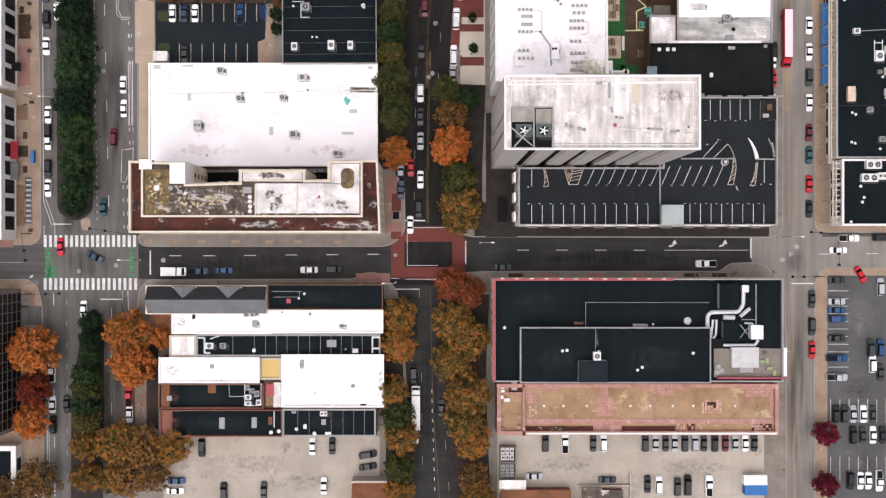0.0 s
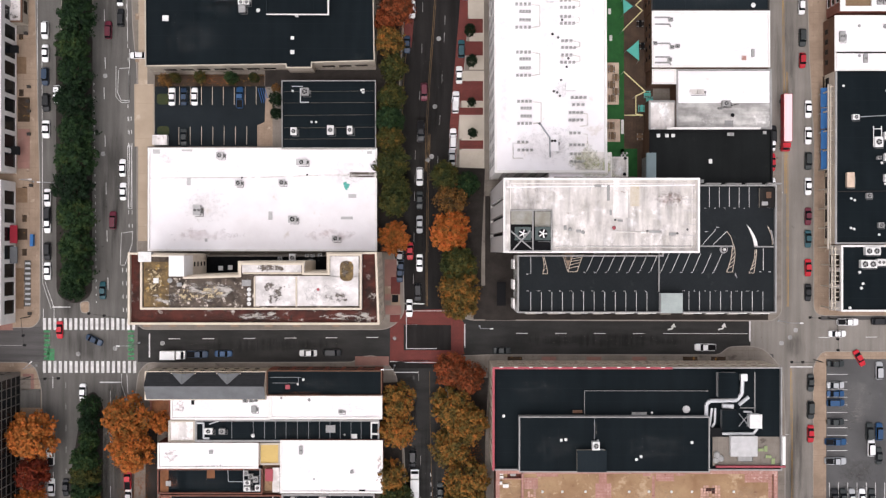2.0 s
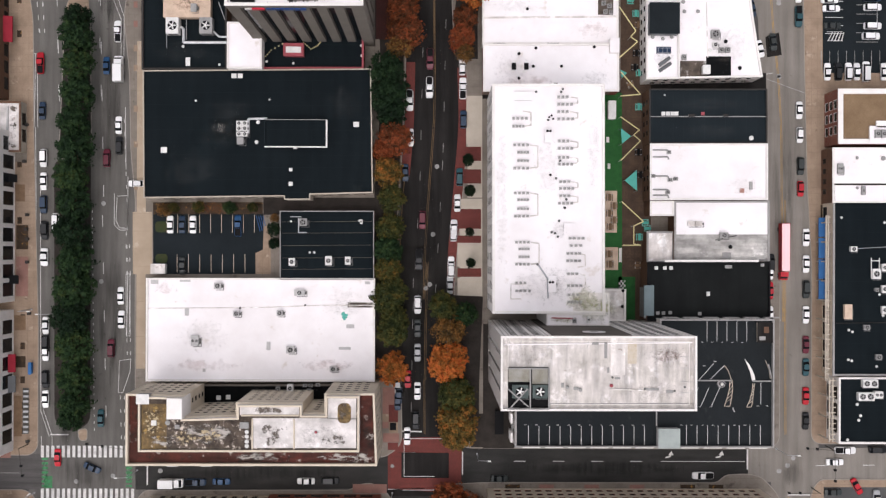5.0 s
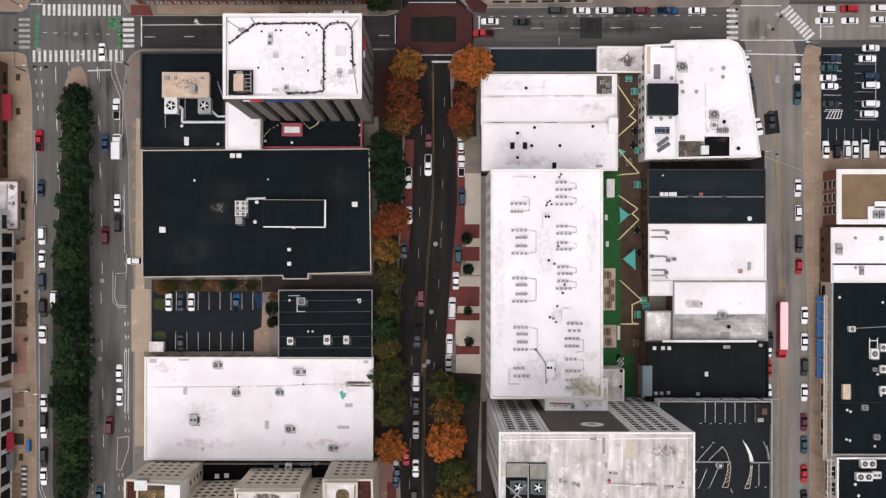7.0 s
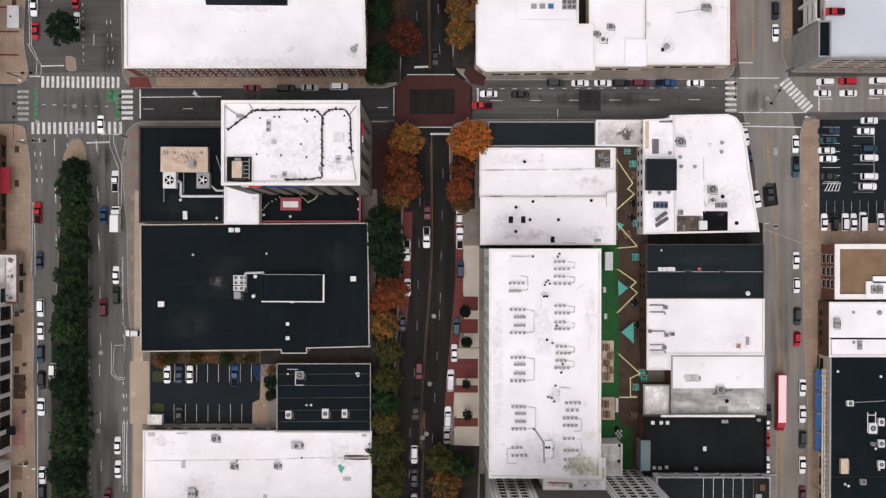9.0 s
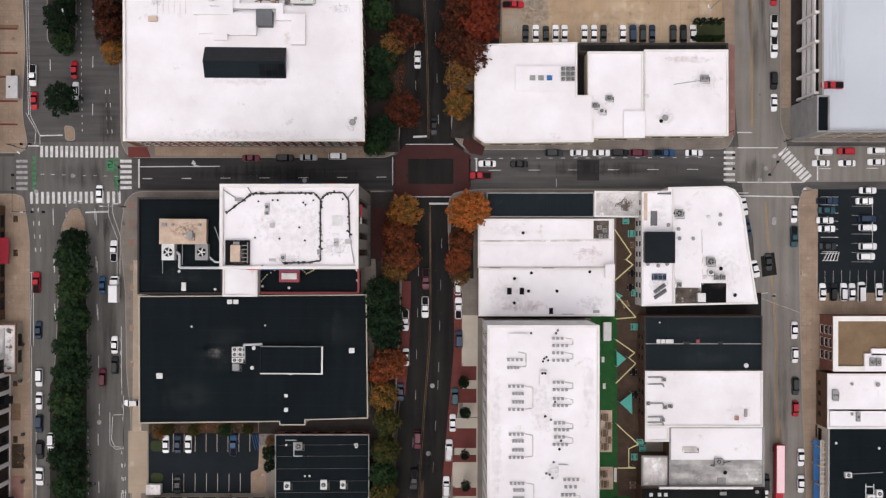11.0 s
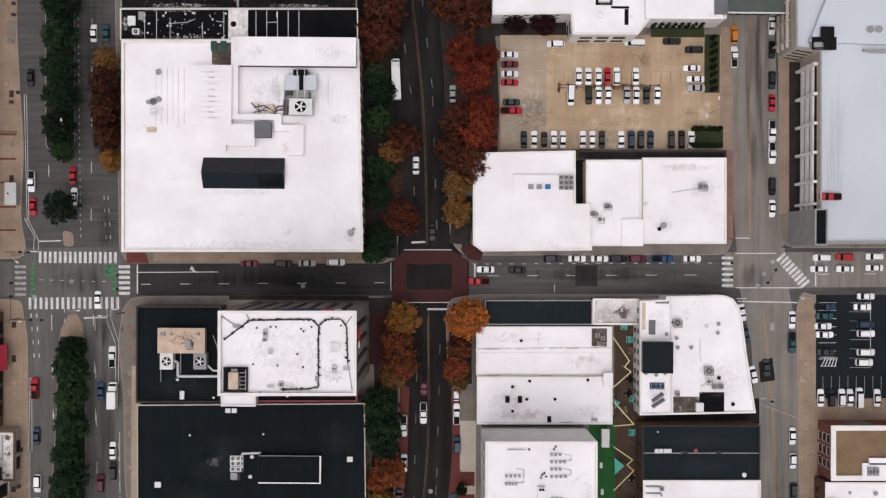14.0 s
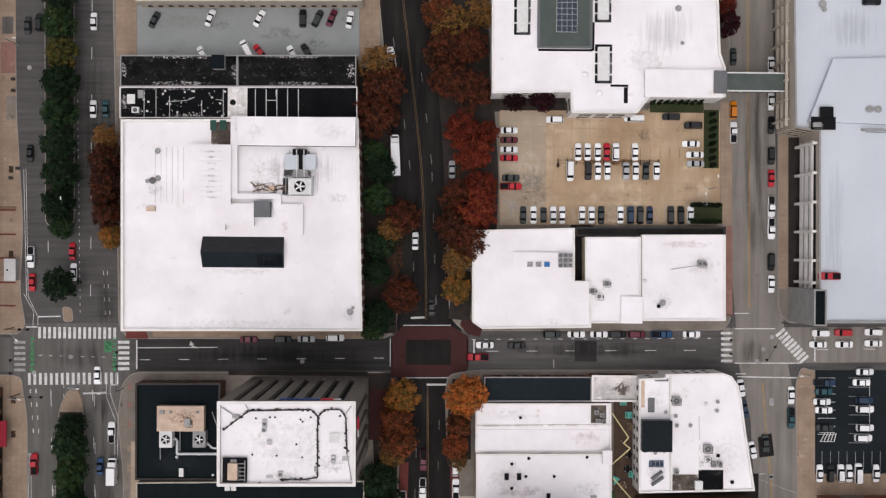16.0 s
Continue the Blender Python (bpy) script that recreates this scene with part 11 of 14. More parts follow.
run([(82.6, 26.3), (83.44, 22.7)], 12.9, 0.18, "coping_grey", PALE_LOW)
block("stair_house", 55.25, 6.13, 60.3, 10.7, 12.4, 15.2, "unit_pale", "pale grey metal-roofed stair house on a parking deck", "roof house", "roof_mint")
block("stair_house", 79.8, 31.77, 83.4, 36.47, 12.4, 13.4, "stone", "tan walled stairwell in a deck corner", "roof house", "asphalt_dark")
hatch(81.8, 34.78, 13.5, 1.1, 1.38, 0.3, "brick_brown")
hatch(80.83, 32.71, 13.5, 1.38, 0.83, 0.3, "unit_grey")
stall((74.01, 15.52), (74.43, 14.55), 0.2, z=12.4)
stall((74.01, 15.38), (74.43, 14.55), 0.2, z=12.4)
stall((74.01, 15.24), (74.43, 14.55), 0.2, z=12.4)
slab("wall_panel", rect(19.4, 16.52, 19.89, 18.89), 6, 12.6, "stone_white", "white concrete panel on a garage wall", "wall panel", kind="")
slab("wall_panel", rect(19.4, 11.54, 19.89, 13.91), 6, 12.6, "stone_white", "white concrete panel on a garage wall", "wall panel", kind="")
slab("wall_panel", rect(19.4, 6.84, 19.89, 9.21), 6, 12.6, "stone_white", "white concrete panel on a garage wall", "wall panel", kind="")
slab("wall_panel", rect(56.81, 37.47, 60.42, 37.75), 11, 12.8, "coping_grey", PALE_CONCRETE, "wall panel", kind="")
slab("wall_panel", rect(61.81, 37.48, 65.41, 37.76), 11, 12.8, "coping_grey", PALE_CONCRETE, "wall panel", kind="")
slab("wall_panel", rect(66.8, 37.5, 70.41, 37.78), 11, 12.8, "coping_grey", PALE_CONCRETE, "wall panel", kind="")
slab("wall_panel", rect(71.79, 37.5, 75.4, 37.78), 11, 12.8, "coping_grey", PALE_CONCRETE, "wall panel", kind="")
slab("wall_panel", rect(76.79, 37.52, 80.4, 37.8), 11, 12.8, "coping_grey", PALE_CONCRETE, "wall panel", kind="")
slab("wall_panel", rect(81.79, 37.53, 85.4, 37.8), 11, 12.8, "coping_grey", PALE_CONCRETE, "wall panel", kind="")

for k in range(11):
    x = 22.2 + k * 5.55
    if not 54 < x < 58:
        coping(x, 5.76, x + 4.4, 5.93, 13.5, 13.72, "stone_white", "white cap on a garage parapet")
    slab("wall_panel", rect(x + 0.6, 5.25, x + 3.2, 5.85), 9.6, 10.1, "stone_grey", "grey concrete ledge on a garage front", "wall panel", kind="")
slab("roof_shed", rect(52.7, 37.9, 55.1, 45.4), 8.6, 9.6, "teal_metal", "pale teal metal shed roof beside a black roof", "roof house", kind="")
INNER_KERB = "thin pale kerb inside a tower parapet"
run([(16.0, 35.1), (53.9, 35.1), (53.9, 21.9), (25, 21.9)], 50.95, 0.09, "stone_white", INNER_KERB)
run([(16.0, 35.1), (16.0, 29.6)], 50.95, 0.09, "stone_white", INNER_KERB)
for x in (18.9, 24.7, 28.6, 33.0, 46.6, 50.1):
    run([(x, 35.7), (x - 0.5, 33.6)], 50.95, 0.07, "unit_pale", "short pale brace on a tower roof")
for y in (24.3, 26.6, 29.4, 31.8):
    run([(54.7, y), (52.0, y + 0.15)], 50.95, 0.07, "unit_pale", "short pale brace on a tower roof")
for x, y, w, d in ((36.4, 33.2, 0.5, 3.2), (36.9, 29.1, 0.35, 1.0), (30.2, 25.2, 0.9, 0.5), (27.4, 25.9, 0.5, 0.9), (46.2, 25.1, 2.6, 0.4), (49.8, 24.6, 1.4, 0.5), (38.9, 27.4, 1.0, 0.35), (34.2, 34.6, 1.3, 0.4)):
    hatch(x, y, 50.8, w, d, 0.25, "unit_grey", "low grey kerb on a weathered roof")
# ---- long white building: condensers ----
condensers((18.86, 84.77), (21.89, 84.79), 4, 24.5)
condensers((18.87, 82.93), (21.11, 82.94), 4, 24.5)
condensers((19.15, 78.57), (22.19, 78.59), 4, 24.5)
condensers((20.09, 76.86), (22.2, 76.87), 4, 24.5)
condensers((20.1, 74.88), (22.21, 74.89), 4, 24.5)
condensers((19.18, 73.16), (22.22, 73.18), 4, 24.5)
condensers((19.35, 67.36), (22.25, 67.37), 4, 24.5)
condensers((20.15, 65.78), (22.26, 65.79), 4, 24.5)
condensers((20.16, 63.67), (22.27, 63.68), 4, 24.5)
condensers((19.37, 61.95), (22.28, 61.96), 4, 24.5)
condensers((19.67, 55.88), (22.44, 55.89), 4, 24.5)
condensers((20.47, 54.3), (22.45, 54.31), 4, 24.5)
condensers((20.48, 52.45), (22.46, 52.46), 4, 24.5)
condensers((19.7, 50.73), (22.47, 50.74), 4, 24.5)
condensers((19.73, 44.53), (22.77, 44.54), 4, 24.5)
condensers((29.41, 88.13), (32.45, 88.15), 4, 24.5)
condensers((29.42, 84.7), (32.73, 84.72), 4, 24.5)
condensers((29.59, 77.84), (32.5, 77.85), 4, 24.5)
condensers((29.61, 74.14), (32.52, 74.16), 4, 24.5)
condensers((29.91, 68.47), (32.81, 68.48), 4, 24.5)
condensers((29.66, 65.03), (32.57, 65.05), 4, 24.5)
condensers((32.22, 56.86), (35.25, 56.87), 4, 24.5)
condensers((31.71, 53.29), (34.48, 53.31), 4, 24.5)
condensers((31.71, 51.58), (34.49, 51.59), 4, 24.5)
condensers((31.88, 45.77), (34.78, 45.78), 4, 24.5)
condensers((32.03, 41.94), (34.8, 41.96), 4, 24.5)
condensers((19.72, 46.38), (21.7, 46.39), 3, 24.5)
condensers((29.4, 89.85), (31.38, 89.86), 3, 24.5)
condensers((29.42, 86.42), (31.4, 86.43), 3, 24.5)
condensers((29.58, 79.55), (31.57, 79.56), 3, 24.5)
condensers((29.6, 75.72), (31.59, 75.73), 3, 24.5)
condensers((29.9, 70.05), (31.88, 70.06), 3, 24.5)
condensers((29.92, 66.75), (31.9, 66.76), 3, 24.5)
condensers((32.49, 55.15), (34.74, 55.16), 3, 24.5)
condensers((31.86, 48.54), (33.84, 48.55), 3, 24.5)
condensers((32.02, 43.66), (34, 43.67), 3, 24.5)
run([(22.74, 78.59), (24.59, 78.34), (24.62, 73.45), (22.77, 73.17)], 24.65, 0.14, "roof_white_dirty", PALE_PIPE)
run([(22.8, 67.36), (24.65, 67.11), (24.68, 62.22), (22.83, 61.95)], 24.65, 0.14, "roof_white_dirty", PALE_PIPE)
run([(23.13, 55.87), (24.98, 55.62), (25, 50.99), (23.15, 50.72)], 24.65, 0.14, "roof_white_dirty", PALE_PIPE)
run([(21.11, 86.51), (22.97, 86.26), (22.98, 83.22), (21.13, 82.94)], 24.65, 0.14, "roof_white_dirty", PALE_PIPE)
run([(32.07, 89.88), (33.93, 89.62), (33.93, 88.43), (32.08, 88.16)], 24.65, 0.14, "roof_white_dirty", PALE_PIPE)
run([(32.09, 86.44), (33.94, 86.19), (33.95, 85), (32.1, 84.72)], 24.65, 0.14, "roof_white_dirty", PALE_PIPE)
run([(32.13, 79.57), (33.98, 79.31), (33.99, 78.12), (32.14, 77.85)], 24.65, 0.14, "roof_white_dirty", PALE_PIPE)
run([(32.15, 75.73), (34, 75.48), (34.01, 74.42), (32.16, 74.15)], 24.65, 0.14, "roof_white_dirty", PALE_PIPE)
run([(32.18, 70.05), (34.03, 69.8), (34.04, 68.74), (32.19, 68.47)], 24.65, 0.14, "roof_white_dirty", PALE_PIPE)
run([(32.19, 66.75), (34.05, 66.49), (34.05, 65.3), (32.2, 65.03)], 24.65, 0.14, "roof_white_dirty", PALE_PIPE)
run([(33.99, 53.28), (35.84, 53.02), (35.85, 50.38), (34, 50.11)], 24.65, 0.14, "roof_white_dirty", PALE_PIPE)
run([(34.01, 48.52), (35.86, 48.27), (35.88, 46.02), (34.03, 45.75)], 24.65, 0.14, "roof_white_dirty", PALE_PIPE)
run([(21.73, 46.09), (18.42, 46.08), (18.44, 42.64), (20.82, 42.65)], 24.65, 0.14, "roof_white_dirty", PALE_PIPE)
run([(24.74, 50.73), (27, 47.44), (27.16, 42.82)], 24.7, 0.2, "steel", "grey conduit on a white roof")
hatch(27.06, 80.73, 24.5, 1.71, 3.16, 0.9, "roof_white")
hatch(28.04, 46.16, 24.5, 1.71, 3.69, 0.9, "roof_white")
hatch(31.8, 59.37, 24.5, 2.11, 1.85, 0.9, "roof_white")
hatch(21.07, 89.93, 24.5, 3.96, 1.85, 0.9, "roof_white")
vent(26.74, 81.78, 25.4, 0.3, 0.7, "dark")
vent(27.4, 81.78, 25.4, 0.3, 0.7, "dark")
vent(27.46, 46.61, 25.4, 0.3, 0.7, "dark")
vent(28.12, 46.61, 25.4, 0.3, 0.7, "dark")
vent(30.36, 91.72, 24.5, 0.3, 0.6, "fan_grey")
vent(29.97, 91.06, 24.5, 0.3, 0.6, "fan_grey")
vent(28.69, 58, 24.5, 0.3, 0.6, "fan_grey")
vent(29.35, 57.21, 24.5, 0.3, 0.6, "fan_grey")
vent(27.89, 58.26, 24.5, 0.3, 0.6, "fan_grey")
vent(28.36, 45.44, 24.5, 0.3, 0.6, "fan_grey")
vent(29.01, 46.1, 24.5, 0.3, 0.6, "fan_grey")
vent(24.62, 50.71, 24.5, 0.3, 0.6, "fan_grey")
vent(29.79, 74.93, 24.5, 0.3, 0.6, "fan_grey")
vent(28.88, 70.82, 24.5, 0.3, 0.6, "fan_grey")
vent(27.56, 71.61, 24.5, 0.3, 0.7, "dark")
vent(29.6, 60.91, 24.5, 0.3, 0.6, "fan_grey")
vent(27.22, 85.09, 24.5, 0.25, 0.7, "dark")
vent(27.75, 85.49, 24.5, 0.25, 0.7, "dark")
vent(28.15, 84.7, 24.5, 0.25, 0.7, "dark")
vent(26.96, 84.43, 24.5, 0.25, 0.7, "dark")
vent(24.14, 91.03, 24.5, 0.3, 0.6, "fan_grey")
vent(31.29, 65.94, 24.5, 0.3, 0.6, "fan_grey")
vent(30.9, 63.96, 24.5, 0.3, 0.7, "dark")
patch(33.01, 39.52, 40.16, 44.16, 24.583, "roof_white_dirty", "greenish stained corner of a white roof")

# ---- courtyard ----
lamp_string([(47.15, 115.81), (51.35, 109.68), (50.06, 108.24), (51.79, 106.96), (47.22, 102.92)], 4.2)
lamp_string([(47.53, 99.34), (52.58, 93.64), (47.56, 93.18)], 4.2)
lamp_string([(47.59, 87.88), (52.34, 84.61), (50.91, 83.32), (52.64, 81.89), (47.65, 76.85)], 4.2)
lamp_string([(47.99, 66.4), (53.46, 61.41), (51.03, 60.26), (51.06, 55.67), (52.78, 55.4), (48.19, 55.37)], 4.2)
sail([(47.82, 85.03), (50.27, 83.03), (47.84, 81.01)], 3.6)
sail([(48.75, 71.84), (51.75, 74.43), (51.78, 69.13)], 3.6)
sail([(47.6, 99.94), (49.18, 99.09), (47.75, 97.65)], 3.6)
picnic_table(50.53, 118.22, 0, 0.2, "canvas_teal")
picnic_table(52, 114.89, 90, 0.2, "canvas_teal")
picnic_table(52.6, 111.99, 90, 0.2, "wood")
picnic_table(52.96, 99.65, 90, 0.2, "canvas_teal")
picnic_table(52.2, 104.72, 90, 0.2, "dark")
picnic_table(51.79, 101.09, 90, 0.2, "dark")
picnic_table(52.86, 90.94, 90, 0.2, "canvas_teal")
picnic_table(52.77, 79.32, 90, 0.2, "dark")
picnic_table(53.38, 73.52, 90, 0.2, "dark")
picnic_table(54.61, 61.18, 0, 0.2, "canvas_teal")
picnic_table(53.18, 57.55, 90, 0.2, "canvas_teal")
picnic_table(55.2, 59.74, 0, 0.2, "canvas_teal")
picnic_table(52.78, 50.29, 0, 0.2, "wood")
picnic_table(50.65, 96.73, 20, 0.2, "wood")
slab("terrace", rect(44.37, 58.63, 47.43, 69.39), 0, 0.246, "unit_tan", "pale sunken seating terrace set in turf", "pavement")
slab("terrace", rect(44.44, 49.03, 47.78, 54.85), 0, 0.246, "unit_tan", "pale sunken seating terrace set in turf", "pavement")
picnic_table(45.42, 67.67, 90, 0.25, "wood")
picnic_table(46.59, 65.5, 90, 0.25, "wood")
picnic_table(45.44, 63.61, 90, 0.25, "wood")
picnic_table(46.61, 61.87, 90, 0.25, "wood")
picnic_table(45.6, 60.12, 90, 0.25, "wood")
picnic_table(45.35, 53.16, 90, 0.25, "wood")
picnic_table(45.65, 50.55, 90, 0.25, "wood")
block("bar_container", 44.79, 87.62, 46.52, 92.09, 0.22, 2.82, "unit_white", "white bar container on artificial turf", "container")
hatch(44.93, 82.47, 0.22, 0.58, 1.3, 0.45, "unit_white")
hatch(45.26, 75.65, 0.22, 0.58, 1.3, 0.45, "unit_white")
hatch(48.29, 52.87, 0.22, 0.58, 3.48, 0.45, "unit_white")
slab("chess_square", rect(47.96, 45.26, 48.4, 45.84), 0, 0.231, "line_white", WHITE_SQUARE, "pavement")
slab("chess_square", rect(47.97, 44.1, 48.41, 44.68), 0, 0.231, "line_white", WHITE_SQUARE, "pavement")
slab("chess_square", rect(48.4, 45.84, 48.84, 46.42), 0, 0.231, "line_white", WHITE_SQUARE, "pavement")
slab("chess_square", rect(48.4, 44.68, 48.84, 45.26), 0, 0.231, "line_white", WHITE_SQUARE, "pavement")
slab("chess_square", rect(48.84, 45.26, 49.28, 45.84), 0, 0.231, "line_white", WHITE_SQUARE, "pavement")
slab("chess_square", rect(48.84, 44.1, 49.28, 44.68), 0, 0.231, "line_white", WHITE_SQUARE, "pavement")
slab("chess_square", rect(49.27, 45.85, 49.71, 46.43), 0, 0.231, "line_white", WHITE_SQUARE, "pavement")
slab("chess_square", rect(49.28, 44.68, 49.72, 45.26), 0, 0.231, "line_white", WHITE_SQUARE, "pavement")

# ---- low halls and wedge building: roof things ----
run([(12.73, 112.58), (46.55, 113.09)], 5.28, 0.25, "roof_white_dirty", "low ridge along a white roof")
run([(12.74, 111.59), (46.56, 111.81)], 5.25, 0.1, "roof_white", "low seam along a white roof")
block("roof_hut", 44.32, 103.57, 46.44, 106.96, 6.2, 7.8, "stone_white", "small white hut on a roof", "roof house", "roof_white")
patch(41.55, 113.5, 45.41, 118.08, 5.3175, "roof_stained", "stained mechanical area of a white roof")
hatch(20.26, 100.13, 6.2, 0.99, 1.56, 0.7, "dark")
hatch(23.39, 100.15, 6.2, 0.99, 1.56, 0.7, "dark")
hatch(30.8, 95.23, 6.2, 0.85, 1.42, 0.7, "dark")
hatch(42.16, 95.15, 6.2, 1.42, 0.57, 0.7, "unit_grey")
vent(21.55, 103.29, 6.2, 0.4, 0.7, "dark")
vent(21.58, 97.18, 6.2, 0.4, 0.7, "dark")
vent(25.12, 100.19, 6.2, 0.4, 0.7, "dark")
vent(32.23, 100.23, 6.2, 0.4, 0.7, "dark")
vent(40.46, 105.11, 6.2, 0.4, 0.7, "dark")
vent(23.71, 114.8, 5.2, 0.4, 0.7, "dark")
vent(25.81, 104.74, 6.2, 0.4, 0.7, "dark")
hatch(16.62, 93.88, 6.2, 2.83, 0.28, 0.2, "dark")
hatch(35.09, 94.27, 6.2, 2.83, 0.28, 0.2, "dark")
hatch(16.56, 105.8, 6.2, 2.83, 0.28, 0.2, "dark")
hatch(30.06, 105.89, 6.2, 2.83, 0.28, 0.2, "dark")
ac_unit(42.9, 116.29, 5.2, 1, 1, 1, "unit_grey", 1)
ac_unit(44.33, 115.58, 5.2, 1, 1, 1, "unit_grey", 1)
ac_unit(43.34, 114.15, 5.2, 1, 1, 1, "unit_grey", 1)
ac_unit(44.76, 114.02, 5.2, 1, 1, 1, "unit_grey", 1)
block("roof_house", 53.42, 107.6, 60.67, 115.12, 8.6, 11.6, "roof_grey", "dark slate-blue house on a white roof", "roof house", "asphalt_new")
slab("solar_panel", rect(55.62, 103.15, 59.29, 104.84), 8.7, 8.8, "solar", "blue solar panels lying on a white roof", "solar panel", kind="")
ac_unit(62.17, 119.86, 8.6, 1.97, 1.97, 1.2, "unit_grey", 1)
ac_unit(70.13, 107.95, 8.6, 1.97, 1.97, 1.2, "unit_grey", 1)
ac_unit(70.14, 105.28, 8.6, 1.26, 1.26, 1.2, "unit_white", 1)
ac_unit(71.7, 104.02, 8.6, 1.12, 1.26, 1.2, "unit_grey", 1)
ac_unit(73.25, 104.03, 8.6, 1.12, 1.26, 1.2, "unit_grey", 1)
ac_unit(62.41, 102.14, 8.6, 0.98, 1.26, 1.2, "unit_grey", 1)
vent(61.18, 119.94, 8.6, 0.5, 0.7, "dark")
vent(62.19, 116, 8.6, 0.5, 0.7, "unit_grey")
vent(62.49, 113.61, 8.6, 0.5, 0.7, "unit_grey")
vent(65.88, 113.63, 8.6, 0.5, 0.7, "unit_grey")
vent(69.66, 119.01, 8.6, 0.5)
vent(72.63, 119.6, 8.6, 0.5, 0.7, "unit_grey")
vent(72.5, 117.34, 8.6, 0.5, 0.7, "unit_grey")
vent(59.65, 116.97, 8.6, 0.5, 0.7, "unit_grey")
vent(54.62, 107.22, 8.6, 0.5, 0.7, "unit_grey")
vent(57.16, 106.81, 8.6, 0.5, 0.7, "unit_grey")
vent(59.41, 107.25, 8.6, 0.5, 0.7, "unit_grey")
vent(72.84, 106.2, 8.6, 0.5, 0.7, "dark")
vent(76.41, 99.6, 8.6, 0.5, 0.7, "dark")
vent(68.89, 104.06, 8.6, 0.5)
patch(61.58, 97.13, 68.07, 101.36, 8.712, "roof_stained", "dark stained lower roof terrace")
patch(68.06, 97.17, 74.28, 102.53, 8.716, "roof_black_worn", "dark floor of a roof terrace")
block("roof_hut", 66.91, 98, 68.59, 99.97, 8.6, 10.4, "unit_white", "small white hut on a roof", "roof house")
patch(53.27, 118.06, 54.4, 124.96, 8.9045, "unit_tan", "tan wall strip along a roof edge")
patch(55.26, 116.8, 56.96, 120.48, 8.669, "roof_grey", "grey mat lying on a white roof")
patch(56.92, 124.58, 60.31, 125.28, 8.6735, "roof_grey", "grey mat lying on a white roof")
run([(56.28, 100.16), (58.95, 102.14)], 8.9, 0.45, "roof_grey", "rolled grey mat on a white roof")
run([(56.29, 98.75), (59.24, 100.74)], 8.9, 0.45, "roof_grey", "rolled grey mat on a white roof")
run([(60.79, 126.08), (61.22, 97.37)], 8.95, 0.3, "stone_white", "white parapet wall between two roofs")
run([(68.11, 116.04), (68.47, 102.22)], 8.65, 0.12, "roof_white_dirty", "low seam on a white roof")
slab("coping", [(53.97, 87.26), (83.11, 87.43), (83.11, 87.62), (53.97, 87.46)], 9, 9.4, "coping_grey", "grey coping dividing a black roof", "coping", kind="")
hatch(57.18, 88.03, 9.2, 0.84, 0.84, 0.8, "unit_white")
hatch(58.31, 88.04, 9.2, 0.84, 0.84, 0.8, "unit_white")
hatch(59.43, 88.05, 9.2, 0.84, 0.84, 0.8, "unit_white")
hatch(60.42, 88.05, 9.2, 0.84, 0.84, 0.8, "unit_white")
vent(79.14, 82.12, 9.2, 0.6)
vent(57.52, 92.69, 9.2, 0.25)
hatch(64.25, 87.66, 9.2, 1.4, 0.56, 0.5, "frame_dark")
hatch(72.7, 87.7, 9.2, 1.12, 0.56, 0.5, "frame_dark")
hatch(67.06, 88.09, 9.2, 0.7, 0.7, 0.5, "coping_red")
run([(54.74, 79.04), (58.4, 79.06), (58.68, 78.36)], 9.4, 0.2, "unit_grey", GREY_PIPE)
run([(54.75, 77.35), (58.41, 77.37), (58.69, 76.67)], 9.4, 0.2, "unit_grey", GREY_PIPE)
run([(54.77, 72.58), (58.43, 72.59), (58.72, 71.89)], 9.4, 0.2, "unit_grey", GREY_PIPE)
run([(54.79, 69.21), (58.45, 69.22), (58.73, 68.52)], 9.4, 0.2, "unit_grey", GREY_PIPE)
run([(54.8, 67.8), (58.45, 67.82), (58.74, 67.12)], 9.4, 0.2, "unit_grey", GREY_PIPE)
ac_unit(58.66, 78.5, 9.1, 0.98, 0.84, 0.8, "unit_grey", 1)
ac_unit(58.98, 71.62, 9.1, 0.98, 0.84, 0.8, "unit_grey", 1)
ac_unit(58.43, 68.53, 9.1, 0.98, 0.84, 0.8, "unit_grey", 1)
ac_unit(54.75, 72.58, 9.1, 0.98, 0.84, 0.8, "unit_grey", 1)
ac_unit(60.38, 71.91, 9.1, 0.98, 0.84, 0.8, "unit_grey", 1)
hatch(76.91, 69.03, 9.1, 0.98, 0.98, 0.5, "tile_pink")
ac_unit(79.17, 70.31, 9.1, 0.7, 1.96, 0.4, "unit_grey", 0)
ac_unit(64.86, 60.84, 7.2, 1.83, 1.13, 0.6, "roof_white_dirty", 0)
ac_unit(66.57, 60.85, 7.2, 1.83, 1.13, 0.6, "roof_white_dirty", 0)
slab("roof_patch", [(60.73, 51.73), (84.44, 51.84), (84.41, 58.22), (60.69, 58.11)], 7.18, 7.238, "roof_marbled", "streaked grey stained half of a roof", "roof patch", kind="")
ac_unit(72.88, 57.93, 7.2, 1.98, 1.41, 1.2, "unit_grey", 1)
ac_unit(71.69, 56.77, 7.2, 0.85, 0.56, 0.6, "unit_grey", 1)
vent(74.62, 55.05, 7.2, 0.5, 0.7, "dark")
hatch(73.71, 52.81, 7.2, 1.98, 1.69, 0.5, "unit_grey")
run([(70.86, 56.76), (76.25, 57.91)], 7.43, 0.08, "dark", "dark cable on a roof")
hatch(55.78, 49.73, 8.5, 0.75, 0.75, 0.5)
hatch(57.9, 49.74, 8.5, 0.75, 0.75, 0.5)
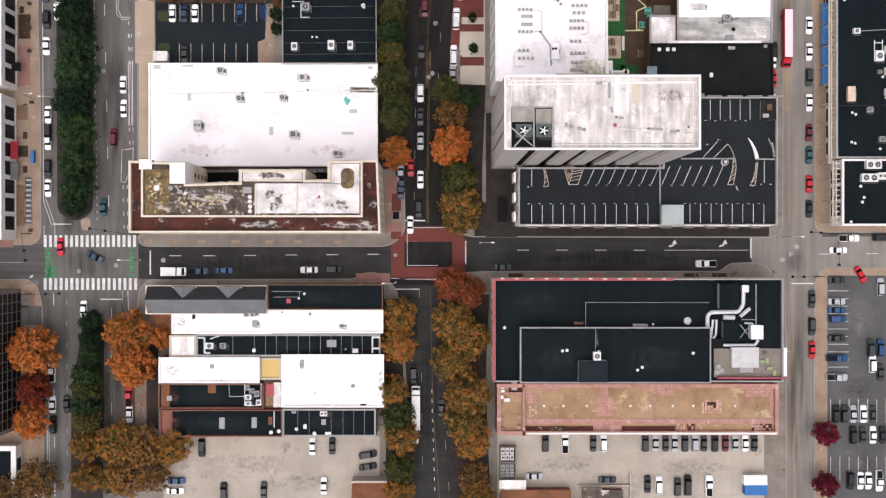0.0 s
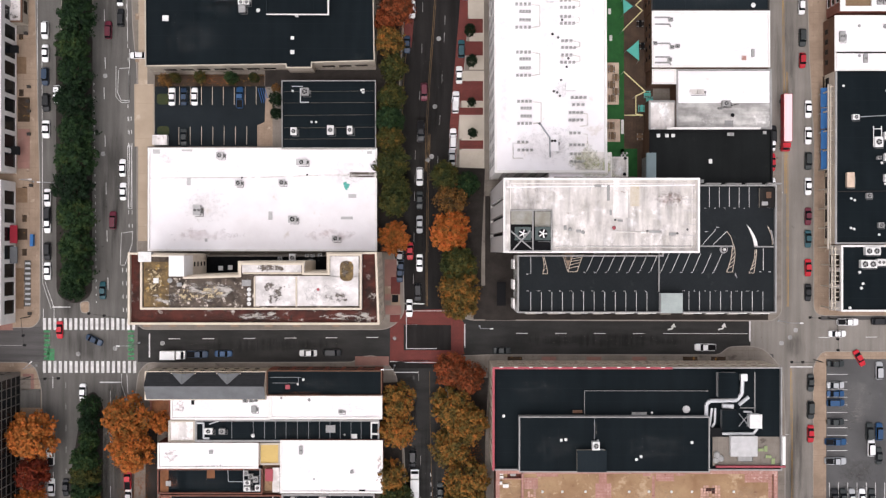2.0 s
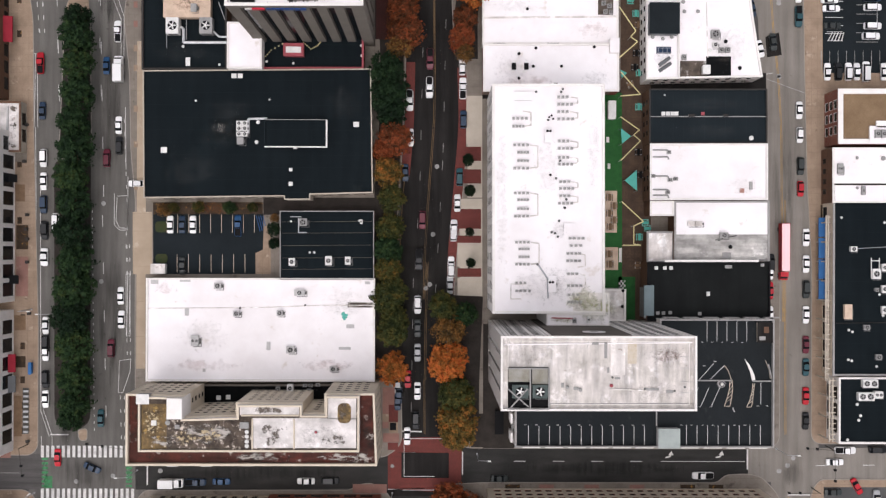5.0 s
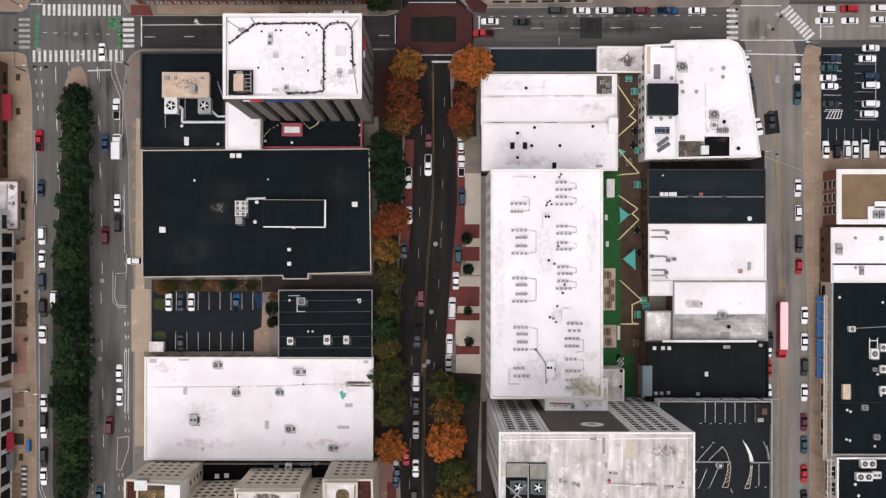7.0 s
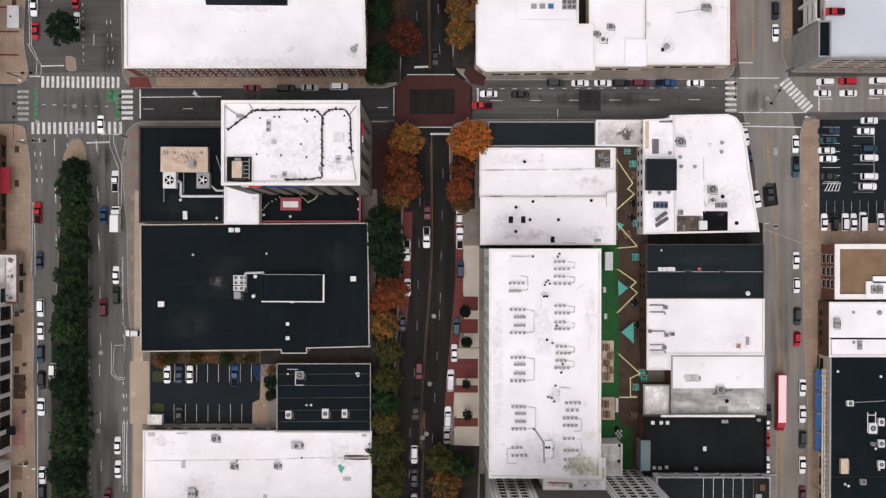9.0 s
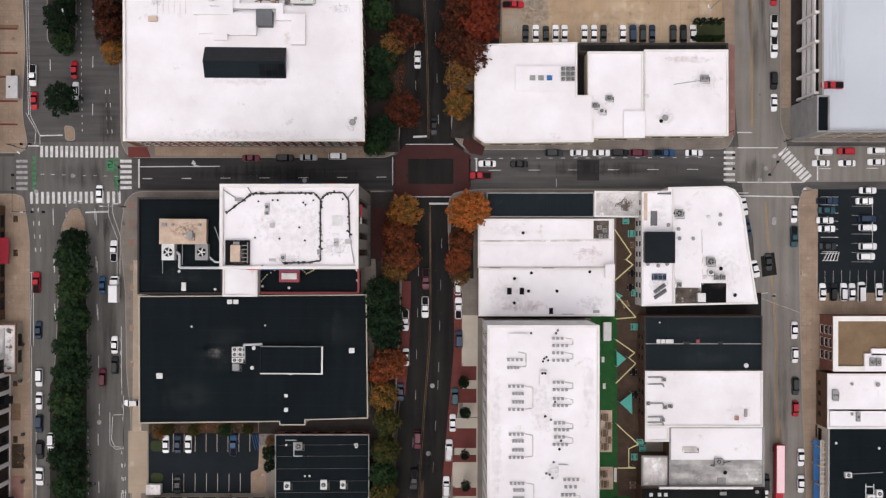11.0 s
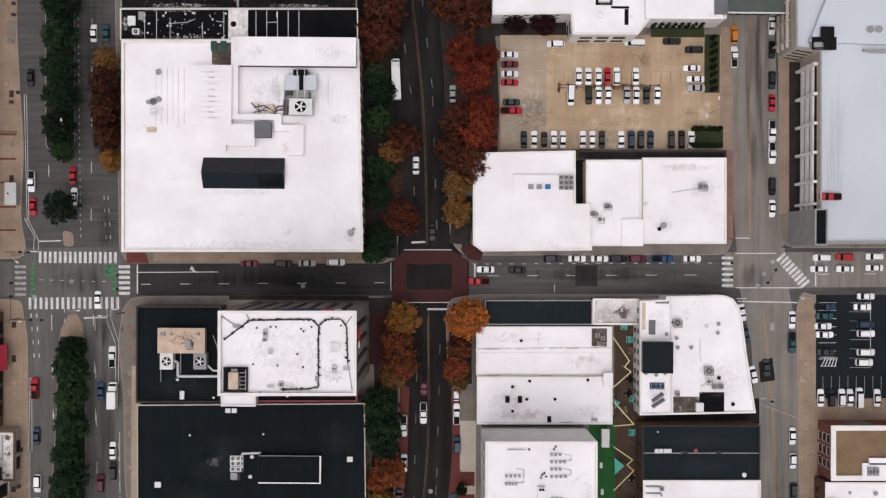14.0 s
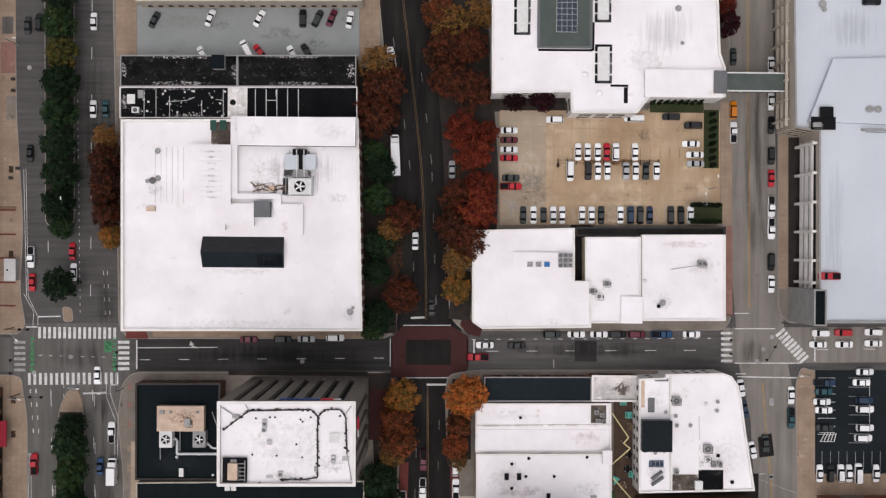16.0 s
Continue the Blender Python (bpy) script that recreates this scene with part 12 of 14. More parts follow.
hatch(59.45, 49.75, 8.5, 0.75, 0.75, 0.5)
hatch(73.35, 50.12, 8.5, 0.7, 0.7, 0.6, "unit_grey")
hatch(74.2, 50.13, 8.5, 0.7, 0.7, 0.6, "unit_grey")
hatch(82.25, 50.59, 8.5, 0.7, 0.7, 0.6, "unit_grey")
hatch(56.2, 38.51, 8.5, 0.7, 0.7, 0.6, "unit_grey")
hatch(57.61, 38.51, 8.5, 0.7, 0.7, 0.6, "unit_grey")
hatch(59.3, 38.66, 8.5, 0.7, 0.7, 0.6, "unit_grey")
hatch(66.64, 38.41, 8.5, 0.7, 0.7, 0.6, "unit_grey")
hatch(68.7, 43.36, 8.5, 0.7, 0.98, 0.8, "unit_white")
slab("coping", [(57.74, 51.22), (81.13, 51.33), (81.13, 51.89), (57.74, 51.78)], 8.9, 9.5, "stone_white", "white boards along a parapet", "coping", kind="")
block("shed", 53.36, 37.19, 55.64, 44.7, 0.2, 6.7, "unit_grey", "pale grey metal-roofed lean-to", "shed", "roof_metal")
vent(47.47, 44.07, 8.6, 0.4, 0.7, "dark")
vent(47.35, 40.13, 8.6, 0.4, 0.7, "dark")
ac_unit(33.28, 37.61, 24.5, 0.8, 1.07, 1, "unit_grey", 1)
run([(27.96, 38.22), (33.03, 38.11)], 24.7, 0.15, "coping_red", "red pipe on a stained roof")
ac_unit(36.58, 37.9, 24.5, 0.67, 1.6, 1.4, "unit_white", 1)

# ---- north blocks: roof things ----
block("roof_house", -57.81, 167.47, -48.19, 182.07, 11.9, 14.1, "stone_white", "ribbed white house on a roof", "roof house", "roof_white")
run([(-55.9, 180.51), (-50.41, 180.56)], 14.22, 0.1, "roof_white", "low white rib on a white roof")
run([(-55.89, 179.28), (-50.4, 179.32)], 14.22, 0.1, "roof_white", "low white rib on a white roof")
run([(-55.88, 178.17), (-50.39, 178.22)], 14.22, 0.1, "roof_white", "low white rib on a white roof")
run([(-55.86, 175.7), (-50.37, 175.74)], 14.22, 0.1, "roof_white", "low white rib on a white roof")
run([(-55.85, 174.46), (-50.36, 174.51)], 14.22, 0.1, "roof_white", "low white rib on a white roof")
run([(-55.84, 173.36), (-50.35, 173.4)], 14.22, 0.1, "roof_white", "low white rib on a white roof")
run([(-55.83, 171.98), (-50.34, 172.03)], 14.22, 0.1, "roof_white", "low white rib on a white roof")
run([(-55.82, 170.88), (-50.33, 170.93)], 14.22, 0.1, "roof_white", "low white rib on a white roof")
run([(-55.81, 169.5), (-50.31, 169.55)], 14.22, 0.1, "roof_white", "low white rib on a white roof")
block("roof_house", -56.72, 162.95, -49.41, 167.51, 11.9, 13.1, "stone_white", "low white house on a roof", "roof house", "roof_white")
block("roof_house", -49.15, 162.58, -42.54, 167.82, 11.9, 13.7, "stone_white", "low white house on a roof", "roof house", "roof_white")
block("roof_house", -52.95, 161.44, -49.64, 162.96, 11.9, 13.2, "stone_white", "low white house on a roof", "roof house", "roof_white")
block("roof_house", -42.2, 164.65, -38.51, 168.37, 11.9, 14.9, "roof_grey", "dark grey lift house on a white roof", "roof house", "roof_grey")
block("roof_house", -46.34, 182.1, -17.9, 188.9, 11.9, 14.9, "frame_dark", "long white raised upper roof section", "roof house", "roof_white")
slab("roof_wall", [(-48.26, 169.05), (-46.6, 169.07), (-46.77, 189.23), (-48.43, 189.22)], 11.9, 13.5, "roof_white", THICK_WHITE, "wall", kind="")
slab("roof_wall", rect(-46.6, 168.98, -36, 170.36), 11.9, 13.5, "roof_white", THICK_WHITE, "wall", kind="")
slab("roof_wall", rect(-37.77, 166.25, -35.98, 169.01), 11.9, 13.5, "roof_white", THICK_WHITE, "wall", kind="")
slab("roof_wall", rect(-35.97, 166.28, -30.59, 167.8), 11.9, 13.5, "roof_white", THICK_WHITE, "wall", kind="")
slab("roof_wall", rect(-34, 160.35, -30.56, 166.29), 11.9, 13.5, "roof_white", THICK_WHITE, "wall", kind="")
ac_unit(-31.2, 172.11, 11.9, 5.54, 3.88, 3, "unit_white", 1, "large white cooling tower with a big fan")
block("roof_house", -34.95, 176.38, -27.64, 179.97, 11.9, 13.5, "unit_grey", "blue grey metal machine platform", "roof house", "roof_metal")
ac_unit(-31.3, 175.33, 11.9, 3.6, 1.94, 1.8, "unit_grey", 0)
ac_unit(-31.48, 180.59, 11.9, 3.33, 1.39, 1.8, "dark", 0)
run([(-31.2, 180.22), (-31.17, 176.35)], 13.9, 0.5, "dark", "dark duct between machines")
RUSTY_PIPE = "rusty brown pipe among machines on a white roof"
run([(-43.6, 173.3), (-42.4, 172.2), (-40.6, 172.6), (-39.0, 171.7), (-36.6, 172.5), (-34.05, 172.3)], 12.6, 0.17, "wood", RUSTY_PIPE)
run([(-43.0, 170.9), (-40.9, 171.5), (-38.5, 171.1), (-36.4, 171.6), (-34.04, 171.1)], 12.6, 0.15, "wood", RUSTY_PIPE)
run([(-42.9, 172.4), (-41.4, 171.0), (-39.6, 172.3), (-37.8, 171.0), (-35.6, 171.9), (-34.1, 171.7)], 12.9, 0.1, "bark", RUSTY_PIPE)
run([(-41.9, 173.0), (-41.6, 170.7)], 12.4, 0.1, "bark", RUSTY_PIPE)
run([(-38.1, 172.7), (-37.9, 170.6)], 12.4, 0.1, "bark", RUSTY_PIPE)
run([(-34.6, 174.6), (-27.9, 174.6), (-27.9, 169.9), (-34.6, 169.9), (-34.6, 174.6)], 15.1, 0.1, "steel", "steel frame round a cooling tower")
run([(-32.2, 181.2), (-32.1, 174.4)], 13.82, 0.12, "unit_white", "white ladder rail over roof machines")
run([(-30.4, 181.2), (-30.3, 174.4)], 13.82, 0.12, "unit_white", "white ladder rail over roof machines")
ac_unit(-38.52, 171.69, 11.9, 1.39, 1.39, 1, "unit_tan", 0)
skylight = gable("skylight", -55.31, 152.23, -35.28, 159.83, 11.9, 14.5, ("roof_dusk", "roof_slate", "roof_grey"), "long dark gabled skylight on a white roof", "skylight", 0.5)
for i in range(4):
    for j in range(2):
        u, v = 3.61 + i * 1.552, -3.27 + j * 1.370
        part("glazing", Solid_quad([(u, v, (v + 3.8) * 0.6833 + 0.12), (u + 1.402, v, (v + 3.8) * 0.6833 + 0.12), (u + 1.402, v + 1.256, (v + 5.061) * 0.6833 + 0.12), (u, v + 1.256, (v + 5.061) * 0.6833 + 0.12)]), M["pane"], skylight, "black glass pane")
hatch(-52.8, 187.11, 11.9, 1.39, 2.36, 0.8, "canvas_dark")
hatch(-50.44, 187.13, 11.9, 1.39, 2.36, 0.8, "canvas_dark")
patch(-53.42, 182.45, -48.7, 188.56, 11.9525, "roof_stained", "dark stained roof corner")
vent(-68.9, 173.3, 11.9, 0.55, 0.5, "unit_grey")
vent(-67.6, 173.4, 11.9, 0.85, 0.7, "fan_grey")
vent(-66.3, 174, 11.9, 0.7, 0.5, "unit_grey")
vent(-66.41, 180.65, 11.9, 0.7, 0.7, "unit_grey")
hatch(-67.98, 166.45, 11.9, 2.08, 1.11, 0.8, "unit_tan")
vent(-18.91, 141.57, 11.9, 0.8, 0.7, "unit_grey")
vent(-18.22, 142.55, 11.9, 0.4, 0.7, "unit_grey")
run([(-67.1, 181.75), (-66.98, 167.86)], 11.93, 0.06, "roof_white_dirty", FAINT_RAISED)
run([(-65.72, 181.76), (-65.6, 167.87)], 11.93, 0.06, "roof_white_dirty", FAINT_RAISED)
run([(-64.33, 181.77), (-64.21, 167.89)], 11.93, 0.06, "roof_white_dirty", FAINT_RAISED)
run([(-62.95, 181.78), (-62.83, 167.9)], 11.93, 0.06, "roof_white_dirty", FAINT_RAISED)
run([(-61.56, 181.8), (-61.44, 167.91)], 11.93, 0.06, "roof_white_dirty", FAINT_RAISED)
run([(-60.17, 181.81), (-60.06, 167.92)], 11.93, 0.06, "roof_white_dirty", FAINT_RAISED)
run([(-43.13, 196.54), (-43.08, 189.8)], 9.3, 0.1, "unit_white", WHITE_PAINTED)
run([(-40.47, 196.57), (-40.41, 189.83)], 9.3, 0.1, "unit_white", WHITE_PAINTED)
run([(-37.81, 196.59), (-37.75, 189.85)], 9.3, 0.1, "unit_white", WHITE_PAINTED)
run([(-35.14, 196.62), (-35.09, 189.88)], 9.3, 0.1, "unit_white", WHITE_PAINTED)
run([(-32.48, 196.64), (-32.42, 189.9)], 9.3, 0.1, "unit_white", WHITE_PAINTED)
run([(-40.45, 193.76), (-37.78, 193.78)], 9.3, 0.1, "unit_white", WHITE_PAINTED)
run([(-37.93, 196.3), (-37.92, 194.89)], 9.4, 0.16, "unit_white", WHITE_PAINTED)
block("roof_house", -49.77, 189.44, -45.15, 196.74, 9.1, 9.6, "stone_white", "pale stained strip on a dark roof", "roof house", "roof_white_dirty")
vent(-48.61, 193.15, 9.1, 1, 0.7, "dark")
block("roof_hut", -53.69, 201.41, -50.76, 204.62, 8.1, 10.7, "coping_grey", "dark roof hut with pale kerb", "roof house", "roof_black")
block("roof_hut", -74.64, 192.69, -72.96, 194.8, 9.1, 9.7, "unit_white", "white box on a dark roof", "roof house")
ac_unit(-72.69, 191.04, 9.1, 1.68, 1.4, 1, "unit_white", 1)
hatch(-71.53, 195.01, 9.1, 1.26, 1.96, 0.5, "unit_grey")
run([(-67.82, 196.06), (-67.76, 189.32)], 9.1, 0.07, "unit_white", WHITE_SEALANT)
run([(-64.45, 194.68), (-64.4, 189.35)], 9.1, 0.07, "unit_white", WHITE_SEALANT)
run([(-64.44, 193.28), (-60.24, 193.6), (-58.14, 194.46)], 9.1, 0.07, "unit_white", WHITE_SEALANT)
run([(-51.15, 196.49), (-51.09, 189.47)], 9.1, 0.07, "unit_white", WHITE_SEALANT)
run([(-52.95, 193.95), (-51.13, 193.68)], 9.1, 0.07, "unit_white", WHITE_SEALANT)
run([(-56.46, 193.64), (-56.42, 189.84)], 9.1, 0.07, "unit_white", WHITE_SEALANT)
run([(-70.76, 196.03), (-70.7, 189.29)], 9.1, 0.07, "unit_white", WHITE_SEALANT)
run([(-47.88, 205.11), (-47.81, 197.36)], 8.3, 0.3, "coping_grey", "pale wall across a roof")
block("roof_house", 21.55, 150.45, 35.87, 156.41, 6.65, 7.45, "stone_white", "low white house on a roof", "roof house", "roof_white")
hatch(25.62, 153.55, 7.55, 1.27, 1.13, 0.4, "unit_grey")
hatch(27.75, 153.57, 7.55, 1.27, 1.13, 0.4, "unit_grey")
hatch(29.87, 153.58, 7.55, 1.27, 1.13, 0.4, "canvas_blue")
ac_unit(33.23, 155.88, 7.55, 0.99, 0.99, 0.8, "unit_grey", 1)
ac_unit(33.24, 154.6, 7.55, 0.99, 0.99, 0.8, "unit_grey", 1)
ac_unit(33.25, 153.33, 7.55, 0.99, 0.99, 0.8, "unit_grey", 1)
ac_unit(34.5, 155.89, 7.55, 0.99, 0.99, 0.8, "unit_grey", 1)
ac_unit(34.51, 154.61, 7.55, 0.99, 0.99, 0.8, "unit_grey", 1)
ac_unit(34.52, 153.34, 7.55, 0.99, 0.99, 0.8, "unit_grey", 1)
ac_unit(35.64, 155.89, 7.55, 0.99, 0.99, 0.8, "unit_grey", 1)
ac_unit(35.65, 154.62, 7.55, 0.99, 0.99, 0.8, "unit_grey", 1)
ac_unit(35.66, 153.35, 7.55, 0.99, 0.99, 0.8, "unit_grey", 1)
ac_unit(41.43, 146.98, 6.15, 1.56, 1.28, 1, "unit_grey", 1)
ac_unit(44.97, 148.86, 6.15, 1.56, 1.28, 1, "unit_grey", 1)
ac_unit(43.14, 145.57, 6.15, 1.56, 1.28, 1, "unit_white", 1)
ac_unit(69.11, 154.02, 5.65, 1.99, 1.56, 1.2, "unit_grey", 2)
vent(59.33, 144.08, 5.65, 0.8, 0.7, "unit_grey")
vent(58.33, 143.22, 5.65, 0.5, 0.7, "dark")
run([(61.5, 152.53), (68.21, 153.58)], 5.88, 0.08, "steel", THIN_PIPE)
vent(54.71, 149.47, 5.65, 0.6)
block("roof_house", 48.81, 138.97, 53.94, 145.51, 6.15, 6.95, "stone_white", "low white raised roof section", "roof house", "roof_white")
block("roof_house", 26.74, 207.09, 40.14, 224.55, 10, 11.6, "roof_white", "dark green grey raised roof with a glazed grid", "roof house", "roof_grey")
slab("roof_patch", [(27.35, 207.43), (39.63, 207.55), (39.5, 224.29), (27.22, 224.16)], 11.7, 11.78, "roof_sage", "green grey covering on a roof", "roof patch", kind="")
roof_glazing = thing("roof_glazing", 33.9, 215.35, 11.78, "white-framed grid of dark glazing panels on a roof", "roof glazing")
part("frame", Solid().box(-2.58, -4.4, 0, 2.58, 4.4, 0.1), M["unit_white"], roof_glazing)
for i in range(4):
    for j in range(6):
        part("glazing_panel", Solid().box(-2.5 + 1.27 * i, -4.33 + 1.457 * j, 0.02, -1.31 + 1.27 * i, -2.96 + 1.457 * j, 0.15), M["glazing_blue"], roof_glazing)
patch(20.99, 210.53, 25.06, 223.45, 10.077, "dark", "black slot round a roof machine")
ac_unit(22.97, 216.84, 10.05, 2.65, 11.45, 1.2, "unit_white", 0, PALE_SHEET)
run([(20.94, 220.8), (25.01, 220.84)], 10.2, 0.2, "roof_white", WHITE_BRIDGE)
run([(20.97, 217.11), (25.04, 217.15)], 10.2, 0.2, "roof_white", WHITE_BRIDGE)
run([(21, 213.42), (25.07, 213.46)], 10.2, 0.2, "roof_white", WHITE_BRIDGE)
patch(41.07, 213.82, 45.14, 223.66, 10.0815, "dark", "black slot round a roof machine")
ac_unit(43, 218.58, 10.05, 2.65, 8.38, 1.2, "unit_white", 0, PALE_SHEET)
run([(41.02, 221.62), (45.09, 221.66)], 10.2, 0.2, "roof_white", WHITE_BRIDGE)
run([(41.04, 218.81), (45.11, 218.85)], 10.2, 0.2, "roof_white", WHITE_BRIDGE)
run([(41.06, 216), (45.13, 216.04)], 10.2, 0.2, "roof_white", WHITE_BRIDGE)
patch(41.18, 198.65, 45.4, 208.34, 10.086, "dark", "black slot round a roof machine")
ac_unit(43.19, 203.38, 10.05, 2.79, 8.24, 1.2, "unit_white", 0, PALE_SHEET)
run([(41.13, 206.35), (45.35, 206.39)], 10.2, 0.2, "roof_white", WHITE_BRIDGE)
run([(41.16, 203.58), (45.37, 203.62)], 10.2, 0.2, "roof_white", WHITE_BRIDGE)
run([(41.18, 200.81), (45.39, 200.85)], 10.2, 0.2, "roof_white", WHITE_BRIDGE)
patch(27.1, 206.56, 40.46, 207.4, 10.0805, "dark", BLACK_SLOT)
patch(45.03, 197.84, 49.53, 198.41, 10.085, "dark", BLACK_SLOT)
patch(48.42, 193.78, 49.4, 197.72, 10.0895, "dark", BLACK_SLOT)
patch(26.8, 208.04, 27.64, 212.26, 10.094, "dark", BLACK_SLOT)
patch(40.43, 206.78, 41, 213.8, 10.0985, "dark", BLACK_SLOT)
block("roof_house", 53.47, 195.26, 72.5, 201.97, 10, 11.4, "stone_white", "long white canopy on a roof", "roof house", "roof_white")
block("roof_house", 70.33, 196.2, 73.4, 201.63, 10, 12.2, "stone_white", "grey glazed lift head on a roof", "roof house", "roof_grey")
vent(42.23, 196.11, 10, 0.9, 0.7, "roof_white")
vent(61.76, 217.38, 10, 0.8, 0.7, "unit_grey")
vent(62.81, 208.82, 10, 0.5, 0.7, "unit_grey")
vent(38.68, 200.71, 10, 0.8, 0.7, "roof_white")

# ---- skywalk ----
skywalk = thing("skywalk", 82.53, 199.41, 5.6, "enclosed grey green bridge between two buildings over the street", "footbridge")
part("floor", Solid().box(-9.31, -2.04, 0, 9.31, 2.04, 0.5), M["stone"], skywalk)
part("roof", Solid().box(-9.31, -2.24, 3.7, 9.31, 2.24, 4.2), M["roof_sage"], skywalk)
for sgn in (-1, 1):
    part("glass_wall", Solid().box(-9.31, sgn * 2.04 - 0.05, 0.5, 9.31, sgn * 2.04 + 0.05, 3.7), M["glass_blue"], skywalk)
    part("edge_beam", Solid().box(-9.31, sgn * 2.24 - 0.15, 3.9, 9.31, sgn * 2.24 + 0.15, 4.3), M["unit_white"], skywalk)
    for i in range(9):
        part("mullion", Solid().box(-0.08, -0.1, 0.5, 0.08, 0.1, 3.7), M["steel"], skywalk).location = (-9.31 + (i + 0.5) * 2.07, sgn * 2.1, 0)

# ---- garage with metal roof ----
slab("roof_plate", [(92.81, 189.05), (129.93, 188.01), (129.81, 204.99), (98.65, 204.41)], 13.58, 15.2, "roof_metal", "large pale metal roof plate on a garage", "roof", kind="")
block("roof_house", 93.3, 187.12, 99.1, 190.02, 13.6, 15.4, "stone", "dark machine yard in a garage roof", "roof house", "dark")
block("roof_house", 95.19, 190.06, 98.23, 192.39, 13.6, 16.2, "unit_grey", "black-topped house on a garage roof", "roof house", "dark")
ac_unit(94.54, 188.17, 15.5, 1.91, 1.09, 0.6, "unit_grey", 0)
vent(107.46, 192.08, 15.2, 0.9, 0.7, "unit_grey")
vent(109.53, 192.1, 15.2, 0.9, 0.7, "unit_grey")
ac_unit(108.96, 187.27, 13.6, 5.51, 0.55, 0.8, "unit_grey", 0)
vent(96.38, 218.01, 13.6, 1, 0.7, "unit_grey")
vent(96.8, 216.63, 13.6, 0.6, 0.7, "unit_grey")
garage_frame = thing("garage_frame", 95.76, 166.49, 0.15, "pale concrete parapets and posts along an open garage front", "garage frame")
# A dark sheet on the wall paints the shade of the open storeys.
part("opening", Solid().box(-0.16, -18.38, 0.1, -0.04, 18.38, 12), M["dark"], garage_frame, "dark sheet painted for the shade inside open garage storeys")
part("parapet", Solid().box(-0.75, -18.38, 2.4, -0.2, 18.38, 3.9), M["stone_white"], garage_frame)
part("parapet", Solid().box(-0.75, -18.38, 5.8, -0.2, 18.38, 7.3), M["stone_white"], garage_frame)
part("parapet", Solid().box(-0.75, -18.38, 9.2, -0.2, 18.38, 10.7), M["stone_white"], garage_frame)
part("post", Solid().box(-1.3, 17.23, 0, -0.18, 17.87, 13), M["stone_white"], garage_frame)
part("post", Solid().box(-1.3, 9.89, 0, -0.18, 10.53, 13), M["stone_white"], garage_frame)
part("post", Solid().box(-1.3, 2.69, 0, -0.18, 3.33, 13), M["stone_white"], garage_frame)
part("post", Solid().box(-1.3, -4.51, 0, -0.18, -3.87, 13), M["stone_white"], garage_frame)
part("post", Solid().box(-1.3, -11.71, 0, -0.18, -11.07, 13), M["stone_white"], garage_frame)
part("post", Solid().box(-1.3, -17.21, 0, -0.18, -16.57, 13), M["stone_white"], garage_frame)
garage_frame = thing("garage_frame", 89.3, 207.77, 0.15, "pale concrete beams and posts along an open garage front", "garage frame")
part("beam", Solid().box(-0.9, -19.35, 3.4, -0.2, 19.35, 3.85), M["stone"], garage_frame)
part("beam", Solid().box(-0.9, -19.35, 6.8, -0.2, 19.35, 7.25), M["stone"], garage_frame)
part("beam", Solid().box(-0.9, -19.35, 10.2, -0.2, 19.35, 10.65), M["stone"], garage_frame)
part("post", Solid().box(-1.2, -17.9, 0, -0.15, -17.5, 11.5), M["stone"], garage_frame)
part("post", Solid().box(-1.2, -13.06, 0, -0.15, -12.66, 11.5), M["stone"], garage_frame)
part("post", Solid().box(-1.2, -8.22, 0, -0.15, -7.82, 11.5), M["stone"], garage_frame)
part("post", Solid().box(-1.2, -3.39, 0, -0.15, -2.99, 11.5), M["stone"], garage_frame)
part("post", Solid().box(-1.2, 1.45, 0, -0.15, 1.85, 11.5), M["stone"], garage_frame)
part("post", Solid().box(-1.2, 6.29, 0, -0.15, 6.69, 11.5), M["stone"], garage_frame)
part("post", Solid().box(-1.2, 11.13, 0, -0.15, 11.53, 11.5), M["stone"], garage_frame)
part("post", Solid().box(-1.2, 15.96, 0, -0.15, 16.36, 11.5), M["stone"], garage_frame)

# ---- east side: fronts and roof things ----
pergola(100.25, 21.49, 63.13, 6.6, 1.2, 34, "stone", "pale slatted frame before a shop front")
pergola(101.39, 6.21, 22.28, 7.6, 1.7, 12, "stone", "white slatted frame before a shop front")
awning(98.52, 57.72, 99.81, 62.61, 3, 3.9, "canvas_blue", BLUE_CANVAS)
awning(98.54, 52.25, 99.84, 57.43, 3, 3.9, "canvas_blue", BLUE_CANVAS)
awning(98.57, 47.08, 99.86, 51.97, 3, 3.9, "canvas_blue", BLUE_CANVAS)
awning(98.59, 41.91, 99.89, 46.79, 3, 3.9, "canvas_blue", BLUE_CANVAS)
ac_unit(105.46, 54.67, 7, 1.55, 1.27, 1.2, "unit_white", 1)
ac_unit(111.18, 48.46, 7, 1.98, 2.54, 1.2, "unit_white", 1)
ac_unit(113.3, 50.03, 7, 1.41, 1.84, 1.2, "unit_white", 1)
ac_unit(113.33, 44.65, 7, 1.41, 1.84, 1.2, "unit_white", 1)
ac_unit(111.34, 44.5, 7, 0.85, 0.85, 1.2, "unit_grey", 1)
ac_unit(104.12, 38.94, 7, 1.84, 3.67, 1.2, "unit_tan", 0)
ac_unit(108.83, 35, 7, 1.27, 1.27, 1.2, "unit_grey", 1)
ac_unit(111.85, 27.64, 7, 1.27, 1.27, 1.2, "unit_grey", 1)
ac_unit(113.35, 39.41, 7, 1.41, 1.84, 1.2, "unit_white", 1)
vent(104.52, 34.31, 7, 0.35)
vent(105.38, 33.89, 7, 0.35)
